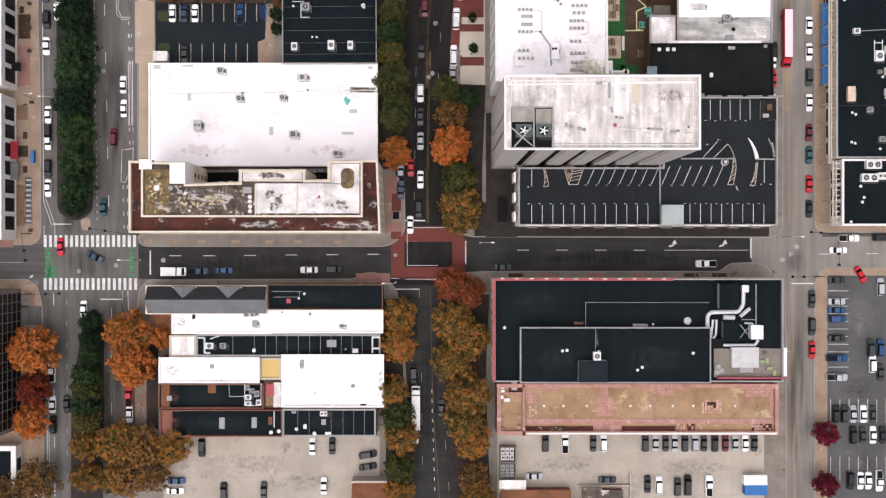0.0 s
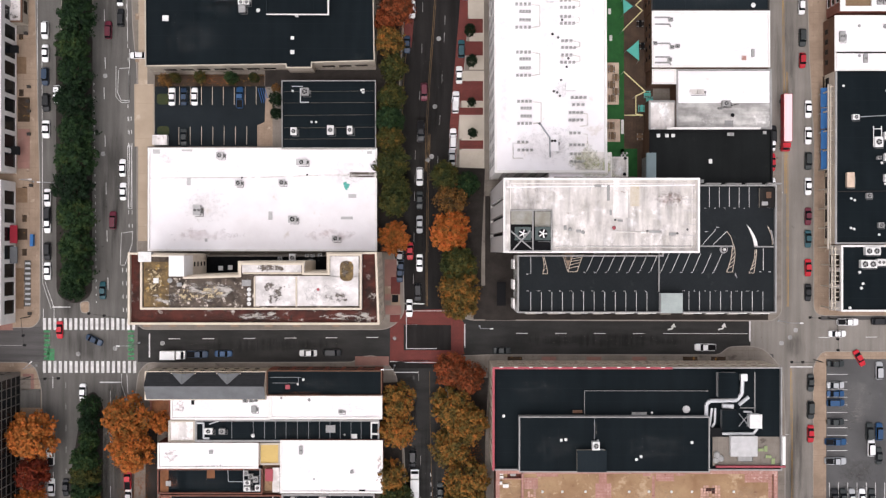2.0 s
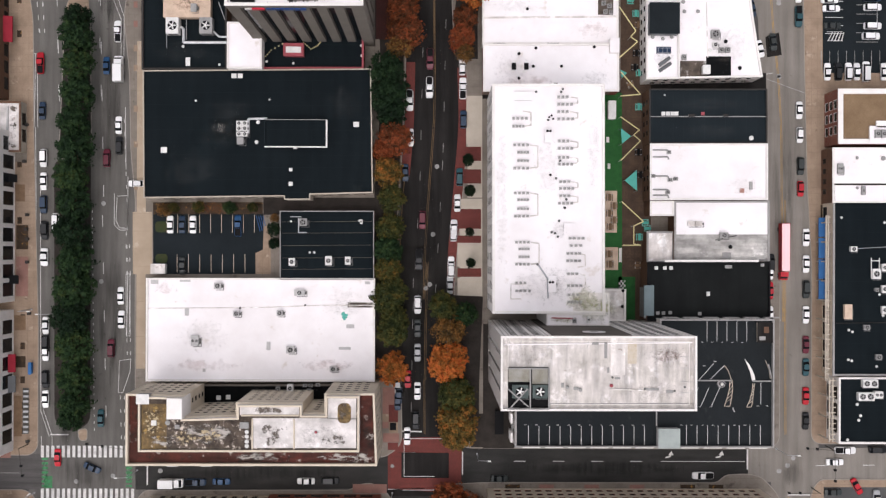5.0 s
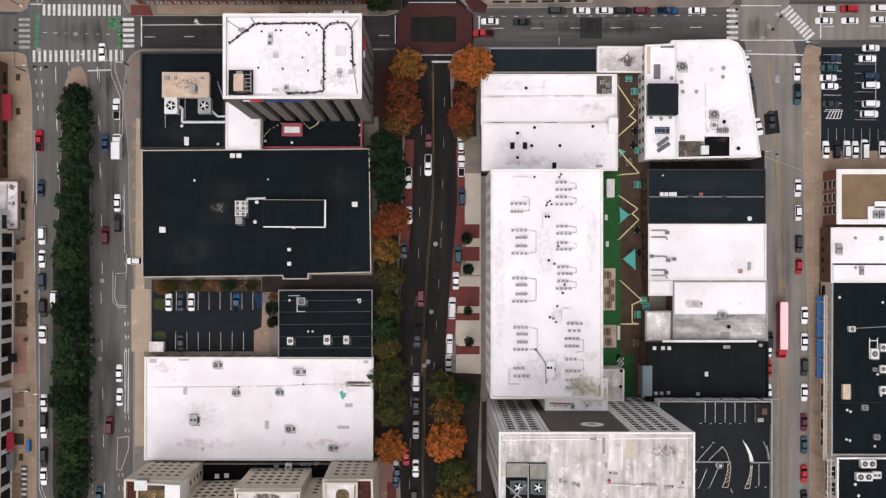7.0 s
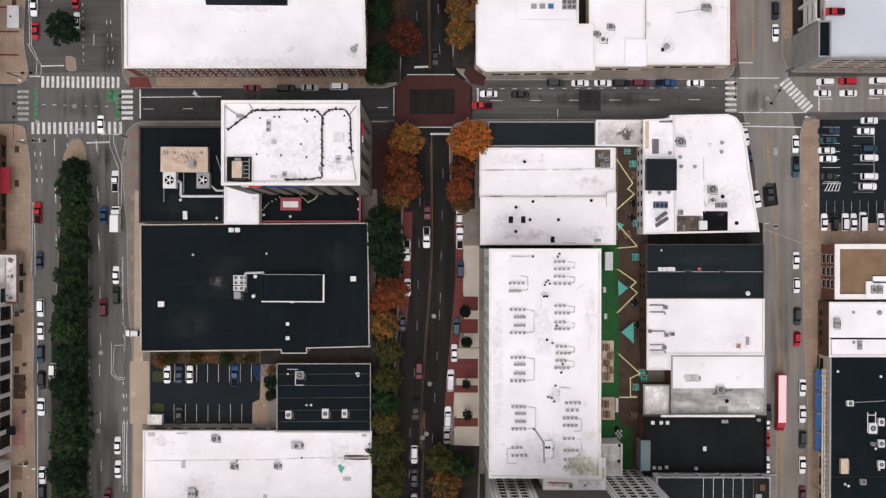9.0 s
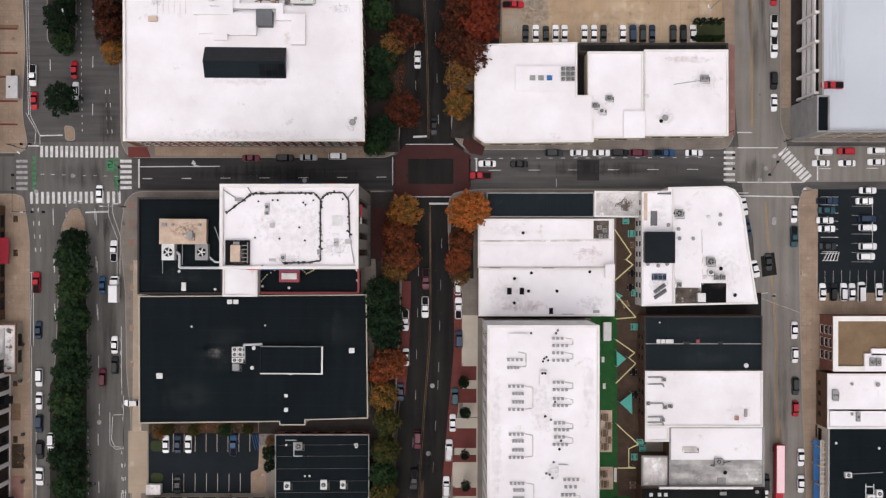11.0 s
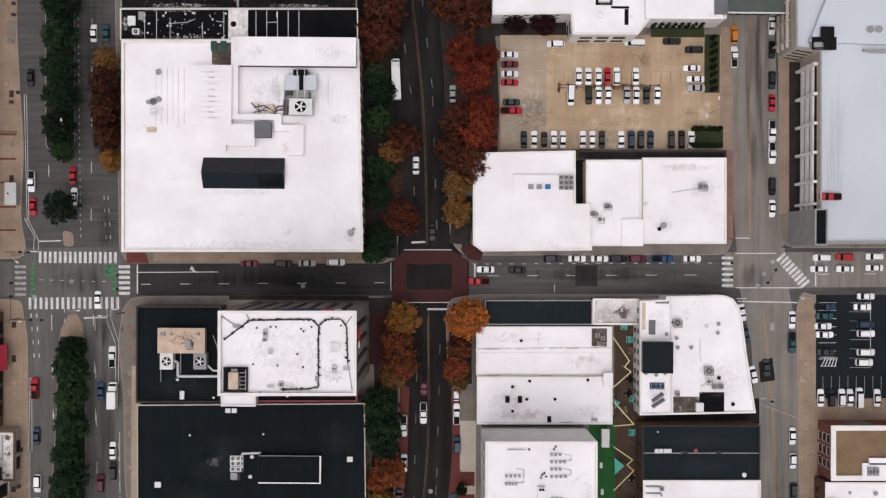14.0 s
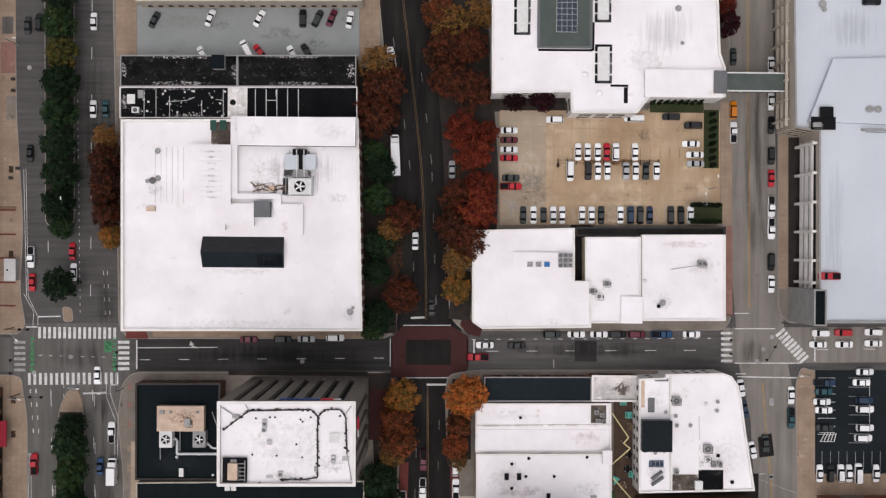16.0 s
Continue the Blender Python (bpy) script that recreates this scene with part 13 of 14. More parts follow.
vent(104.41, 26.93, 7, 0.35)
vent(105.27, 26.65, 7, 0.35)
vent(111.54, 25.25, 7, 0.35)
vent(112.17, 43.28, 7, 0.35)
vent(113.05, 38.04, 7, 0.35)
vent(102.53, 62.55, 7, 0.35)
vent(113.36, 61.32, 7, 0.35)
run([(106.45, 54.78), (114.42, 55.24)], 7.25, 0.1, "steel", "thin pale streak of pipe on a black roof")
run([(109.94, 52.44), (109.96, 47.35)], 7.8, 0.12, "unit_white", "white pipe frame on a roof")
run([(111.93, 52.45), (111.95, 47.36)], 7.8, 0.12, "unit_white", "white pipe frame on a roof")
run([(109.94, 51.73), (111.93, 51.74)], 7.8, 0.12, "unit_white", "white pipe frame on a roof")
run([(101.29, 36.04), (114.53, 36.23)], 7.23, 0.08, "frame_dark", "low kerb on a black roof")
ac_unit(109.26, 21.15, 7.8, 3.66, 1.97, 1.6, "unit_white", 2)
ac_unit(108.28, 17.91, 7.8, 3.94, 1.97, 1.6, "unit_white", 2)
ac_unit(111.39, 18.34, 7.8, 1.97, 1.69, 1.6, "unit_white", 2)
vent(107.2, 13.02, 7.8, 0.4)
vent(106.77, 11.89, 7.8, 0.4)
vent(103.95, 6.94, 7.8, 0.4)
vent(106.34, 15.84, 7.8, 0.4)
ac_unit(101.9, 74.77, 7.6, 1.27, 2.54, 1, "unit_grey", 2)
ac_unit(107.74, 69.29, 7.6, 0.85, 2.25, 1, "unit_grey", 1)
vent(106.2, 77.47, 7.6, 0.4, 0.7, "unit_grey")
vent(106.24, 69.97, 7.6, 0.4, 0.7, "unit_grey")
vent(112.74, 77.37, 7.6, 0.6, 0.7, "unit_grey")
block("roof_house", 108.71, 81.08, 131.86, 85.16, 8.9, 9.7, "stone_white", "white raised corner of a roof", "roof house", "roof_white")
block("roof_house", 110.4, 85.02, 131.84, 86.43, 8.9, 9.7, "stone_white", "white raised corner of a roof", "roof house", "roof_white")
ac_unit(110.32, 83.26, 9.8, 1.12, 1.96, 0.9, "unit_grey", 1)
ac_unit(111.86, 83.27, 9.8, 1.12, 1.96, 0.9, "unit_grey", 1)

# ---- west side ----
awning(-108.6, 106.16, -106.6, 112.73, 3, 3.9, "canvas_red", "dark red canvas shop awning", "w")
awning(-107, 22.6, -105.5, 27.16, 3, 3.8, "canvas_red", "canvas shop awning over the pavement", "w")
awning(-106.99, 17.46, -105.49, 21.74, 3, 3.8, "roof_grey", "canvas shop awning over the pavement", "w")
slab("tree_pit", rect(-105.32, 54.14, -104.16, 55.87), 0, 0.178, "mulch", SQUARE_TREE, "pavement")
slab("tree_pit", rect(-105.31, 45.46, -104.16, 47.2), 0, 0.178, "mulch", SQUARE_TREE, "pavement")
slab("tree_pit", rect(-105.3, 35.34, -104.14, 37.08), 0, 0.178, "mulch", SQUARE_TREE, "pavement")
slab("tree_pit", rect(-105.29, 28.11, -104.13, 29.85), 0, 0.178, "mulch", SQUARE_TREE, "pavement")
slab("tree_pit", rect(-105.28, 19.44, -104.12, 21.18), 0, 0.178, "mulch", SQUARE_TREE, "pavement")
slab("tree_pit", rect(-105.27, 12.93, -104.12, 14.67), 0, 0.178, "mulch", SQUARE_TREE, "pavement")
slab("tree_pit", rect(-105.26, 6.43, -104.11, 8.16), 0, 0.178, "mulch", SQUARE_TREE, "pavement")
slab("tree_pit", rect(-106.56, 116.68, -105.4, 118.43), 0, 0.178, "mulch", SQUARE_TREE, "pavement")
slab("tree_pit", rect(-106.5, 108, -105.34, 109.74), 0, 0.178, "mulch", SQUARE_TREE, "pavement")
slab("tree_pit", rect(-106.34, 80.49, -105.18, 82.22), 0, 0.178, "mulch", SQUARE_TREE, "pavement")
slab("tree_pit", rect(-106.3, 74.69, -105.16, 76.44), 0, 0.178, "mulch", SQUARE_TREE, "pavement")
slab("tree_pit", rect(-106.22, 60.22, -105.06, 61.96), 0, 0.178, "mulch", SQUARE_TREE, "pavement")
slab("tree_pit", rect(-106.18, 54.43, -105.04, 56.17), 0, 0.178, "mulch", SQUARE_TREE, "pavement")
slab("tree_pit", rect(-106.16, 48.64, -105, 50.38), 0, 0.178, "mulch", SQUARE_TREE, "pavement")
slab("tree_pit", rect(-108.02, 213.62, -106.86, 215.37), 0, 0.178, "mulch", SQUARE_TREE, "pavement")
slab("tree_pit", rect(-107.93, 203.46, -106.77, 205.22), 0, 0.178, "mulch", SQUARE_TREE, "pavement")
slab("tree_pit", rect(-107.84, 193.32, -106.68, 195.06), 0, 0.178, "mulch", SQUARE_TREE, "pavement")
slab("tree_pit", rect(-107.68, 175.9, -106.53, 177.64), 0, 0.178, "mulch", SQUARE_TREE, "pavement")
slab("tree_pit", rect(-107.49, 154.14, -106.34, 155.88), 0, 0.178, "mulch", SQUARE_TREE, "pavement")
paving(-76.82, 120.5, -75.81, 122.1, 0.178, "brick_pink", SMALL_PAVED)
paving(-76.79, 115.72, -75.78, 117.32, 0.178, "brick_pink", SMALL_PAVED)
paving(-76.76, 110.8, -75.75, 112.39, 0.178, "brick_pink", SMALL_PAVED)
paving(-76.72, 104.56, -75.72, 106.16, 0.178, "concrete_tan", SMALL_PAVED)
paving(-76.69, 99.49, -75.68, 101.08, 0.178, "concrete_tan", SMALL_PAVED)
paving(-76.63, 89.06, -75.62, 90.65, 0.178, "concrete_tan", SMALL_PAVED)
paving(-76.59, 79.93, -75.57, 81.52, 0.178, "concrete_tan", SMALL_PAVED)
paving(-76.53, 69.06, -75.52, 70.66, 0.178, "concrete_tan", SMALL_PAVED)
paving(-74.39, 1.26, -72.37, 2.28, 0.178, "concrete_tan", SMALL_PAVED)
paving(-67.89, 1.27, -65.87, 2.28, 0.178, "concrete_tan", SMALL_PAVED)
paving(-60.67, 1.28, -58.64, 2.29, 0.178, "concrete_tan", SMALL_PAVED)
paving(-52, 1.29, -49.97, 2.3, 0.178, "concrete_tan", SMALL_PAVED)
paving(-43.32, 1.3, -41.3, 2.31, 0.178, "concrete_tan", SMALL_PAVED)
paving(-36.09, 1.31, -34.06, 2.32, 0.178, "concrete_tan", SMALL_PAVED)
paving(-25.96, 1.32, -23.93, 2.33, 0.178, "concrete_tan", SMALL_PAVED)
paving(19, -7.34, 22.77, -6.17, 0.178, "mulch", NARROW_PLANTED)
paving(27.71, -7.32, 31.49, -6.16, 0.178, "brick_pink", NARROW_PLANTED)
paving(39.33, -7.32, 43.11, -6.16, 0.178, "brick_pink", NARROW_PLANTED)
paving(50.96, -7.3, 54.75, -6.14, 0.178, "brick_pink", NARROW_PLANTED)
paving(64.06, -7.29, 67.84, -6.13, 0.178, "mulch", NARROW_PLANTED)
paving(71.34, -7.28, 75.12, -6.12, 0.178, "mulch", NARROW_PLANTED)

# ---- street lamps ----
street_lamp(-90.62, 166.46, 100)
street_lamp(-95.01, 37.66, 180)
street_lamp(-102.5, 38.36, 0)
street_lamp(-103.62, 119, 0)
street_lamp(-105.59, 208.68, 0)
street_lamp(-89.22, 121.81, 0)
street_lamp(-78.5, 120.61, 180)
street_lamp(-75.35, -2.79, 180)
street_lamp(-10, -8.52, 180)
street_lamp(11.72, 1.65, 0)
street_lamp(88.76, 3.19, 0)
street_lamp(96.23, 126.16, 180)
street_lamp(-103.79, 135.48, -40)
street_lamp(-101.58, -8.6, 40)
street_lamp(72.28, 173.22, 90)
street_lamp(69.68, 168.82, 100)

# ---- manhole covers ----
manhole(-69.47, -2.93)
manhole(-90.97, -5.7)
manhole(-10.02, -1.56)
manhole(91.73, -1.16)
manhole(93.19, 0.73)
manhole(-0.65, 45.14)
manhole(-4.51, 1.63)
manhole(0.19, 57.98)
manhole(1.11, 75.41)
manhole(-1.62, 44.17)
manhole(89.01, 118.85)
manhole(89.11, 99.18)
manhole(86.76, 131.95)
manhole(-84.3, 65.54)
manhole(-84.77, 45.55)
manhole(-102.71, 202.93)
manhole(-100.86, 124.61)
manhole(-32.09, 128)
manhole(85.23, 128.83)
manhole(88.99, 135.13)
manhole(-91.5, 128.74)
manhole(88.97, 117.91)
manhole(89.11, 98.95)
manhole(-81.6, -4.25)
manhole(89.55, -2.62)

# ---- dirt, stains and fallen leaves ----
for x0, x1, y0, y1 in ((-102.4, -100.3, 124.2, 134.6), (-81.4, -79.3, 124.4, 131.4), (-100.2, -97.8, -7.6, 0.8), (-78.8, -76.2, -7.6, 0.8)):
    stain("green", x0, y0, x1, y1, 0.021, "worn asphalt at a crossing")
stain("worn", -56, 81.5, -49.2, 86.5, 7.676, "a black roof")
stain("pale", -61, 78, -46, 86, 7.68, "a black roof")
stain("pale", -54, 80.5, -47.5, 87.5, 7.684, "a black roof")
stain("soot", -38.9, 169.3, -24.5, 182.3, 12.114)
stain("oil", -35.8, 168.4, -26.4, 176.4, 12.158)
stain("oil", -35.6, 174.6, -26.8, 183.2, 12.162)
stain("rust", -44.6, 169.8, -34.0, 174.4, 12.166)
stain("soot", -26.5, 167.4, -17.6, 171.4, 12.17)
stain("streaks", -46.3, 170.2, -17.5, 182.3, 12.118)
stain("dust", -46.3, 169.5, -33.1, 181.7, 12.122)
stain("dust", -70.5, 167.6, -63.6, 176.2, 12.13)
stain("soot", -69.4, 169, -64.9, 172, 12.134)
stain("soot", -21.7, 138.4, -17, 143.9, 12.138)
stain("dust", -57.8, 149.7, -32.9, 152.8, 12.142)
stain("dust", -75.2, 136.1, -16.1, 140.3, 12.146)
stain("dust", -45.8, 182.2, -38.3, 188.8, 15.15)
stain("dust", -30, 182.4, -17.7, 188.4, 15.11)
for k, y in enumerate((180.5, 179.2, 177.7, 176.3, 174.6, 173.3, 171.9, 170.7, 169.4)):
    stain("soot", -55.6 + 0.5 * (k % 3), y - 0.55, -50.6 - 0.4 * (k % 2), y + 0.4, 14.314 + 0.004 * k)
    stain("oil", -54.8 + 0.4 * (k % 2), y - 0.35, -51.4 + 0.3 * (k % 3), y + 0.25, 14.354 + 0.004 * k)
stain("peel", -77.4, 196.8, -47.1, 199.1, 8.318)
stain("peel", -47.1, 197.2, -17.7, 199.1, 8.322)
stain("peel", -78, 197, -74.3, 204.9, 8.326)
stain("peel", -21.7, 197.5, -17.4, 205.4, 8.33)
stain("peel", -76.9, 203.6, -47.9, 205.3, 8.334)
stain("peel", -47.2, 204.2, -18.3, 205.4, 8.338)
stain("peel", -50, 197.2, -46.5, 205.1, 8.342)
stain("peel", -76.8, 195.8, -49.9, 196.9, 9.346)
stain("peel", -77.6, 189.3, -72.8, 196.6, 9.35)
stain("peel", -71.4, 189.1, -49.8, 190.5, 9.31)
dabs, rng = Solid(), random.Random(9)
for _ in range(64):
    x, y, r = rng.uniform(-71.44, -50.15), rng.uniform(189.66, 196.13), rng.choice((0.07, 0.1, 0.13, 0.17, 0.24))
    dabs.box(x - r, y - r * rng.uniform(0.5, 1.2), 9.05, x + r, y + r, 9.16, turn=rng.uniform(0, 3))
tagged(part("sealant_dabs", dabs, M["unit_white"]), "scattered white dabs of sealant on a black roof", "roof sealant", kind="stuff")
stain("oil", 33, 178.4, 60.2, 181.6, 0.204, "a tan parking lot")
stain("oil", 31, 177.6, 63, 182.2, 0.256, "a tan parking lot")
stain("litter", 31, 178.2, 62, 181.9, 0.26, "a tan parking lot")
stain("oil", 19.2, 164.1, 35.2, 179.4, 0.208, "a tan parking lot")
stain("oil", 63.7, 171.7, 71, 175.7, 0.212, "a tan parking lot")
stain("oil", 48.3, 173.8, 61.4, 178.2, 0.216, "a tan parking lot")
stain("dust", 20.6, 168.6, 68.8, 173.7, 0.22, "a tan parking lot")
stain("oil", 26.5, 163.8, 70.3, 170.8, 0.224, "a tan parking lot")
stain("dust", 35.1, 183.7, 68.7, 190.5, 0.228, "a tan parking lot")
stain("oil", 52.6, 183.7, 58.4, 190.4, 0.232, "a tan parking lot")
stain("worn", 18.6, 169.2, 33.7, 180.8, 0.236, "a tan parking lot")
stain("dust", -74.1, 212, -49.5, 217.8, 0.24, "a grey parking lot")
stain("oil", -58.2, 212.1, -49.5, 216.4, 0.2, "a grey parking lot")
stain("oil", -34.9, 206.5, -23.3, 212.3, 0.204, "a grey parking lot")
stain("worn", -49.5, 209.3, -29.1, 215.1, 0.208, "a grey parking lot")
stain("dust", -44.6, 106.2, -14.9, 124.4, 44.722)
stain("soot", -24.6, 107.4, -14.9, 114, 44.726)
stain("soot", -35.5, 106.4, -24.6, 109.7, 44.73)
stain("rust", -67.1, 111.2, -54.9, 117.9, 9.234)
stain("soot", -65, 113.7, -54.9, 117.9, 9.238)
stain("pale", -72.6, 99.1, -52.1, 108.4, 6.642)
stain("pale", -59.5, 81.6, -41.2, 94.3, 7.896)
stain("pale", -71.4, 67.4, -48.2, 80.1, 7.9)
stain("pale", -28.6, 84.5, -15.9, 97.2, 7.86)
stain("soot", 42.5, 28.5, 55.3, 35.6, 51.014)
stain("dust", 25.4, 21.2, 40.2, 35.5, 51.018)
stain("dust", 39, 21.2, 55.5, 28.5, 51.022)
stain("soot", 14.8, 28.5, 27.2, 36.2, 51.026)
stain("rust", 43.7, 29.7, 55.5, 34.4, 51.03)
stain("pink", -71.9, 22.3, -42.5, 27.1, 5.384)
stain("dust", -29.8, 34.3, -14.4, 46.8, 5.388)
stain("pink", -71.7, 41.3, -62.4, 46.7, 5.392)
stain("dust", -66.6, 25.7, -48.2, 38.5, 5.396)
stain("soot", -24.1, 38.3, -14.7, 41.4, 5.4)
stain("pink", -38.3, 22.5, -14.4, 27.2, 5.36)
stain("dust", 14.1, 39.4, 18.3, 92.3, 24.714)
stain("dust", 35.5, 63.3, 40, 92.4, 24.718)
stain("soot", 26.3, 55.4, 32.9, 62, 24.722)
stain("soot", 25.7, 42.1, 31.7, 50.1, 24.726)
stain("dust", 22.2, 63.3, 31.5, 84.4, 24.73)
stain("dust", 14.5, 39.2, 40.1, 52.7, 24.734)
stain("dust", 12.4, 112.6, 29.4, 118.3, 5.438)
stain("pink", 33.7, 106.3, 46.6, 112.8, 5.442)
stain("dust", 12.6, 94.2, 28, 105.4, 6.446)
stain("soot", 35.1, 94, 46.5, 100.6, 6.45)
stain("pink", 13.8, 93.9, 33.7, 99, 6.41)
stain("dust", 67.2, 97.5, 81.3, 113.3, 8.814)
stain("soot", 53.1, 97.4, 61.6, 107.5, 8.818)
stain("dust", 53.1, 115.3, 61.5, 125.3, 8.822)
stain("dust", 71.5, 66.8, 83.5, 73.8, 9.326)
stain("pale", 54.4, 87.8, 82.6, 93.5, 9.43)
stain("pale", 54.5, 81.1, 82.7, 86.7, 9.434)
stain("soot", 56.2, 140.7, 63.3, 147.8, 5.888)
stain("dust", 63.3, 149.3, 75.3, 157.9, 5.892)
stain("pink", 54.1, 157.1, 75.2, 160.7, 5.896)
stain("dust", 46.4, 197.1, 61.9, 211.1, 10.25)
stain("rust", 49.2, 195.4, 73.2, 201.4, 10.21)
stain("streaks", 49.1, 204.2, 70.3, 219.6, 10.214)
stain("streaks", 94.3, 205.3, 112.2, 219.2, 13.818, "a garage deck")
stain("streaks", 96.4, 141.5, 103, 185.8, 13.822, "a garage deck")
stain("pale", -66.1, -39.7, -47.8, -33.8, 7.026)
stain("dust", -65.3, -21.1, -49.1, -15.1, 8.03)
stain("dust", -32.2, -20.9, -12.8, -15.2, 8.434)
stain("dust", -68.6, -33.4, -51.9, -28, 7.838)
stain("dust", -37.7, -39.2, -23.7, -26.5, 8.642)
stain("dust", -23.7, -39.3, -12.8, -27.9, 8.646)
stain("pale", -46.4, -26.8, -23.8, -21.3, 7.25)
stain("pale", -37.9, -46.8, -14.7, -39.9, 7.21)
stain("pale", -66, -46.8, -39.3, -40.2, 7.414)
stain("pale", 15.2, -17.6, 35.8, -8, 15.218)
stain("pale", 21.1, -31.8, 38.1, -20.1, 18.322)
stain("pale", 42.1, -31.7, 65.2, -20.1, 18.326)
stain("pale", -40.5, -14.7, -13.9, -9.1, 9.03)
stain("worn", 101.3, -28.8, 116.2, -7, 0.224, "a parking lot")
stain("oil", 101.9, -40.4, 116.2, -30.2, 0.228, "a parking lot")
stain("worn", 103.4, -52, 116.2, -36, 0.232, "a parking lot")
stain("oil", 106.3, -60.8, 116.2, -49.1, 0.236, "a parking lot")
stain("oil", 19, -59.2, 48.1, -50.5, 0.24, "a parking lot")
stain("oil", 51, -59.3, 83, -52, 0.2, "a parking lot")
stain("dust", 26.3, -63.9, 77.2, -54.9, 0.204, "a parking lot")
stain("oil", 23.4, -69.4, 62.6, -60.7, 0.208, "a parking lot")
stain("oil", -59.1, -59.2, -30.2, -50.5, 0.212, "a parking lot")
stain("dust", -67.8, -63.5, -41.8, -49.1, 0.216, "a parking lot")
stain("oil", -47.6, -63.8, -18.6, -56.3, 0.22, "a parking lot")
stain("tyre", -99.6, -10, -76.5, 3, 0.054, "asphalt")
stain("tyre", -100.9, 123.5, -78.5, 134.1, 0.058, "asphalt")
stain("tyre", -98.2, 0.1, -88.1, 20.3, 0.062, "asphalt")
stain("tyre", -86.6, 133.4, -79.3, 150.9, 0.066, "asphalt")
stain("tyre", -87.8, 110.2, -78.4, 124.7, 0.07, "asphalt")
stain("tyre", 88.8, -8.4, 97.6, 1.7, 0.03, "asphalt")
stain("tyre", 77.9, 125.9, 91.1, 136.8, 0.034, "asphalt")
stain("tyre", -85.2, -23.1, -76.5, -8.6, 0.038, "asphalt")
stain("tyre", -75.7, -6.5, -11.5, -0.4, 0.042, "asphalt")
stain("tyre", 8, -4.7, 81.5, 0.8, 0.046, "asphalt")
stain("tyre", -74.1, 125.8, -9.6, 133.4, 0.05, "asphalt")
stain("tyre", 10.8, 128.5, 76.4, 134.4, 0.054, "asphalt")
stain("tyre", -4.1, 81.9, 5.3, 119.7, 0.058, "asphalt")
stain("tyre", -6.1, 38.4, 4.1, 81.9, 0.062, "asphalt")
stain("tyre", -4, 139.9, 4.7, 177.7, 0.066, "asphalt")
stain("tyre", -10.1, 177.7, 1.5, 218.4, 0.07, "asphalt")
stain("tyre", -7.1, -63.6, 4.5, -11.4, 0.03, "asphalt")
stain("tyre", -7.9, 6, 3, 55.3, 0.034, "asphalt")
stain("tyre", 85.9, 38.7, 94.4, 95.5, 0.038, "asphalt")
stain("tyre", 88.1, -63.7, 97.6, -8.4, 0.042, "asphalt")
stain("tyre", 79, 140.5, 90, 213.5, 0.046, "asphalt")
stain("tyre", -87.3, 61.2, -77.9, 117.7, 0.05, "asphalt")
stain("tyre", -90.4, 150.8, -80.3, 220.5, 0.054, "asphalt")
stain("tyre", -87.4, 8.8, -76.6, 60.9, 0.058, "asphalt")
stain("tyre", -87.3, -63.6, -76.5, -14.4, 0.062, "asphalt")
stain("litter", -15.8, -25.9, -4.2, -8.5, 0.238, "a pavement")
stain("litter", -14.3, -63.6, -4.2, -28.8, 0.242, "a pavement")
stain("litter", 3.1, -63.6, 16.1, -8.5, 0.202, "a pavement")
stain("litter", -85.1, -63.5, -67.8, -17.2, 0.206, "a pavement")
stain("litter", -108.2, -63.8, -95.2, -17.3, 0.21, "a pavement")
stain("litter", -14.1, 16.1, -5.7, 29.1, 0.214, "a pavement")
stain("litter", 2.3, 6, 11.7, 32.1, 0.218, "a pavement")
stain("litter", -15.8, 102.2, -3.5, 125.4, 0.222, "a pavement")
stain("litter", -14.1, 73.2, -4.7, 86.2, 0.226, "a pavement")
stain("litter", 5.3, 100.9, 12.5, 125.6, 0.23, "a pavement")
stain("litter", -15.6, 139.8, -2.5, 171.8, 0.234, "a pavement")
stain("litter", -18.8, 186.3, -5.8, 208.1, 0.238, "a pavement")
stain("litter", 1.7, 151.6, 17.7, 195.2, 0.242, "a pavement")
stain("litter", 2.9, 199.6, 17.4, 218.5, 0.202, "a pavement")
stain("litter", -86.1, 158.1, -78.8, 188.6, 0.206, "a pavement")
stain("litter", -14, 32.6, -6, 76.1, 0.21, "a pavement")
stain("litter", -69.5, 61.8, -42.5, 67.4, 0.262, "a planting bed")
stain("litter", -69.5, 62.4, -44.5, 66.8, 0.266, "a planting bed")
stain("lichen", -67.7, 7.4, -60.5, 20.4, 27.722)
stain("lichen", -62.3, 7.4, -50.6, 13.8, 27.726)
stain("flakes", -61, 7.4, -41.3, 15.5, 27.73)
stain("flakes", -67.5, 7.4, -55.8, 13.1, 27.734)
stain("lichen", -57.1, 7.9, -45.4, 14.4, 27.738)
stain("mud", -41.5, 7.4, -31.9, 15.5, 27.842)
stain("mud", -44.4, 15.5, -29.8, 18.3, 27.846)
stain("dust", -31.6, 7.4, -16.8, 15.1, 27.85)
stain("mud", -22.5, 13.7, -17.9, 20.2, 27.81)
stain("soot", -31.6, 7.9, -24.6, 14.4, 27.814)
stain("mud", -27.2, 7.4, -16.8, 13.2, 27.818)
stain("flakes", -52.5, 3.9, -27.5, 7.6, 25.022, "a roof terrace")
stain("flakes", -43.3, 3.9, -32.8, 7.2, 25.026, "a roof terrace")
stain("flakes", -30.1, 3.8, -12.8, 7.5, 25.03, "a roof terrace")
stain("flakes", -22.3, 3.8, -12.3, 8, 25.034, "a roof terrace")
stain("soot", -51.2, 4.1, -32.8, 7.2, 25.038, "a roof terrace")
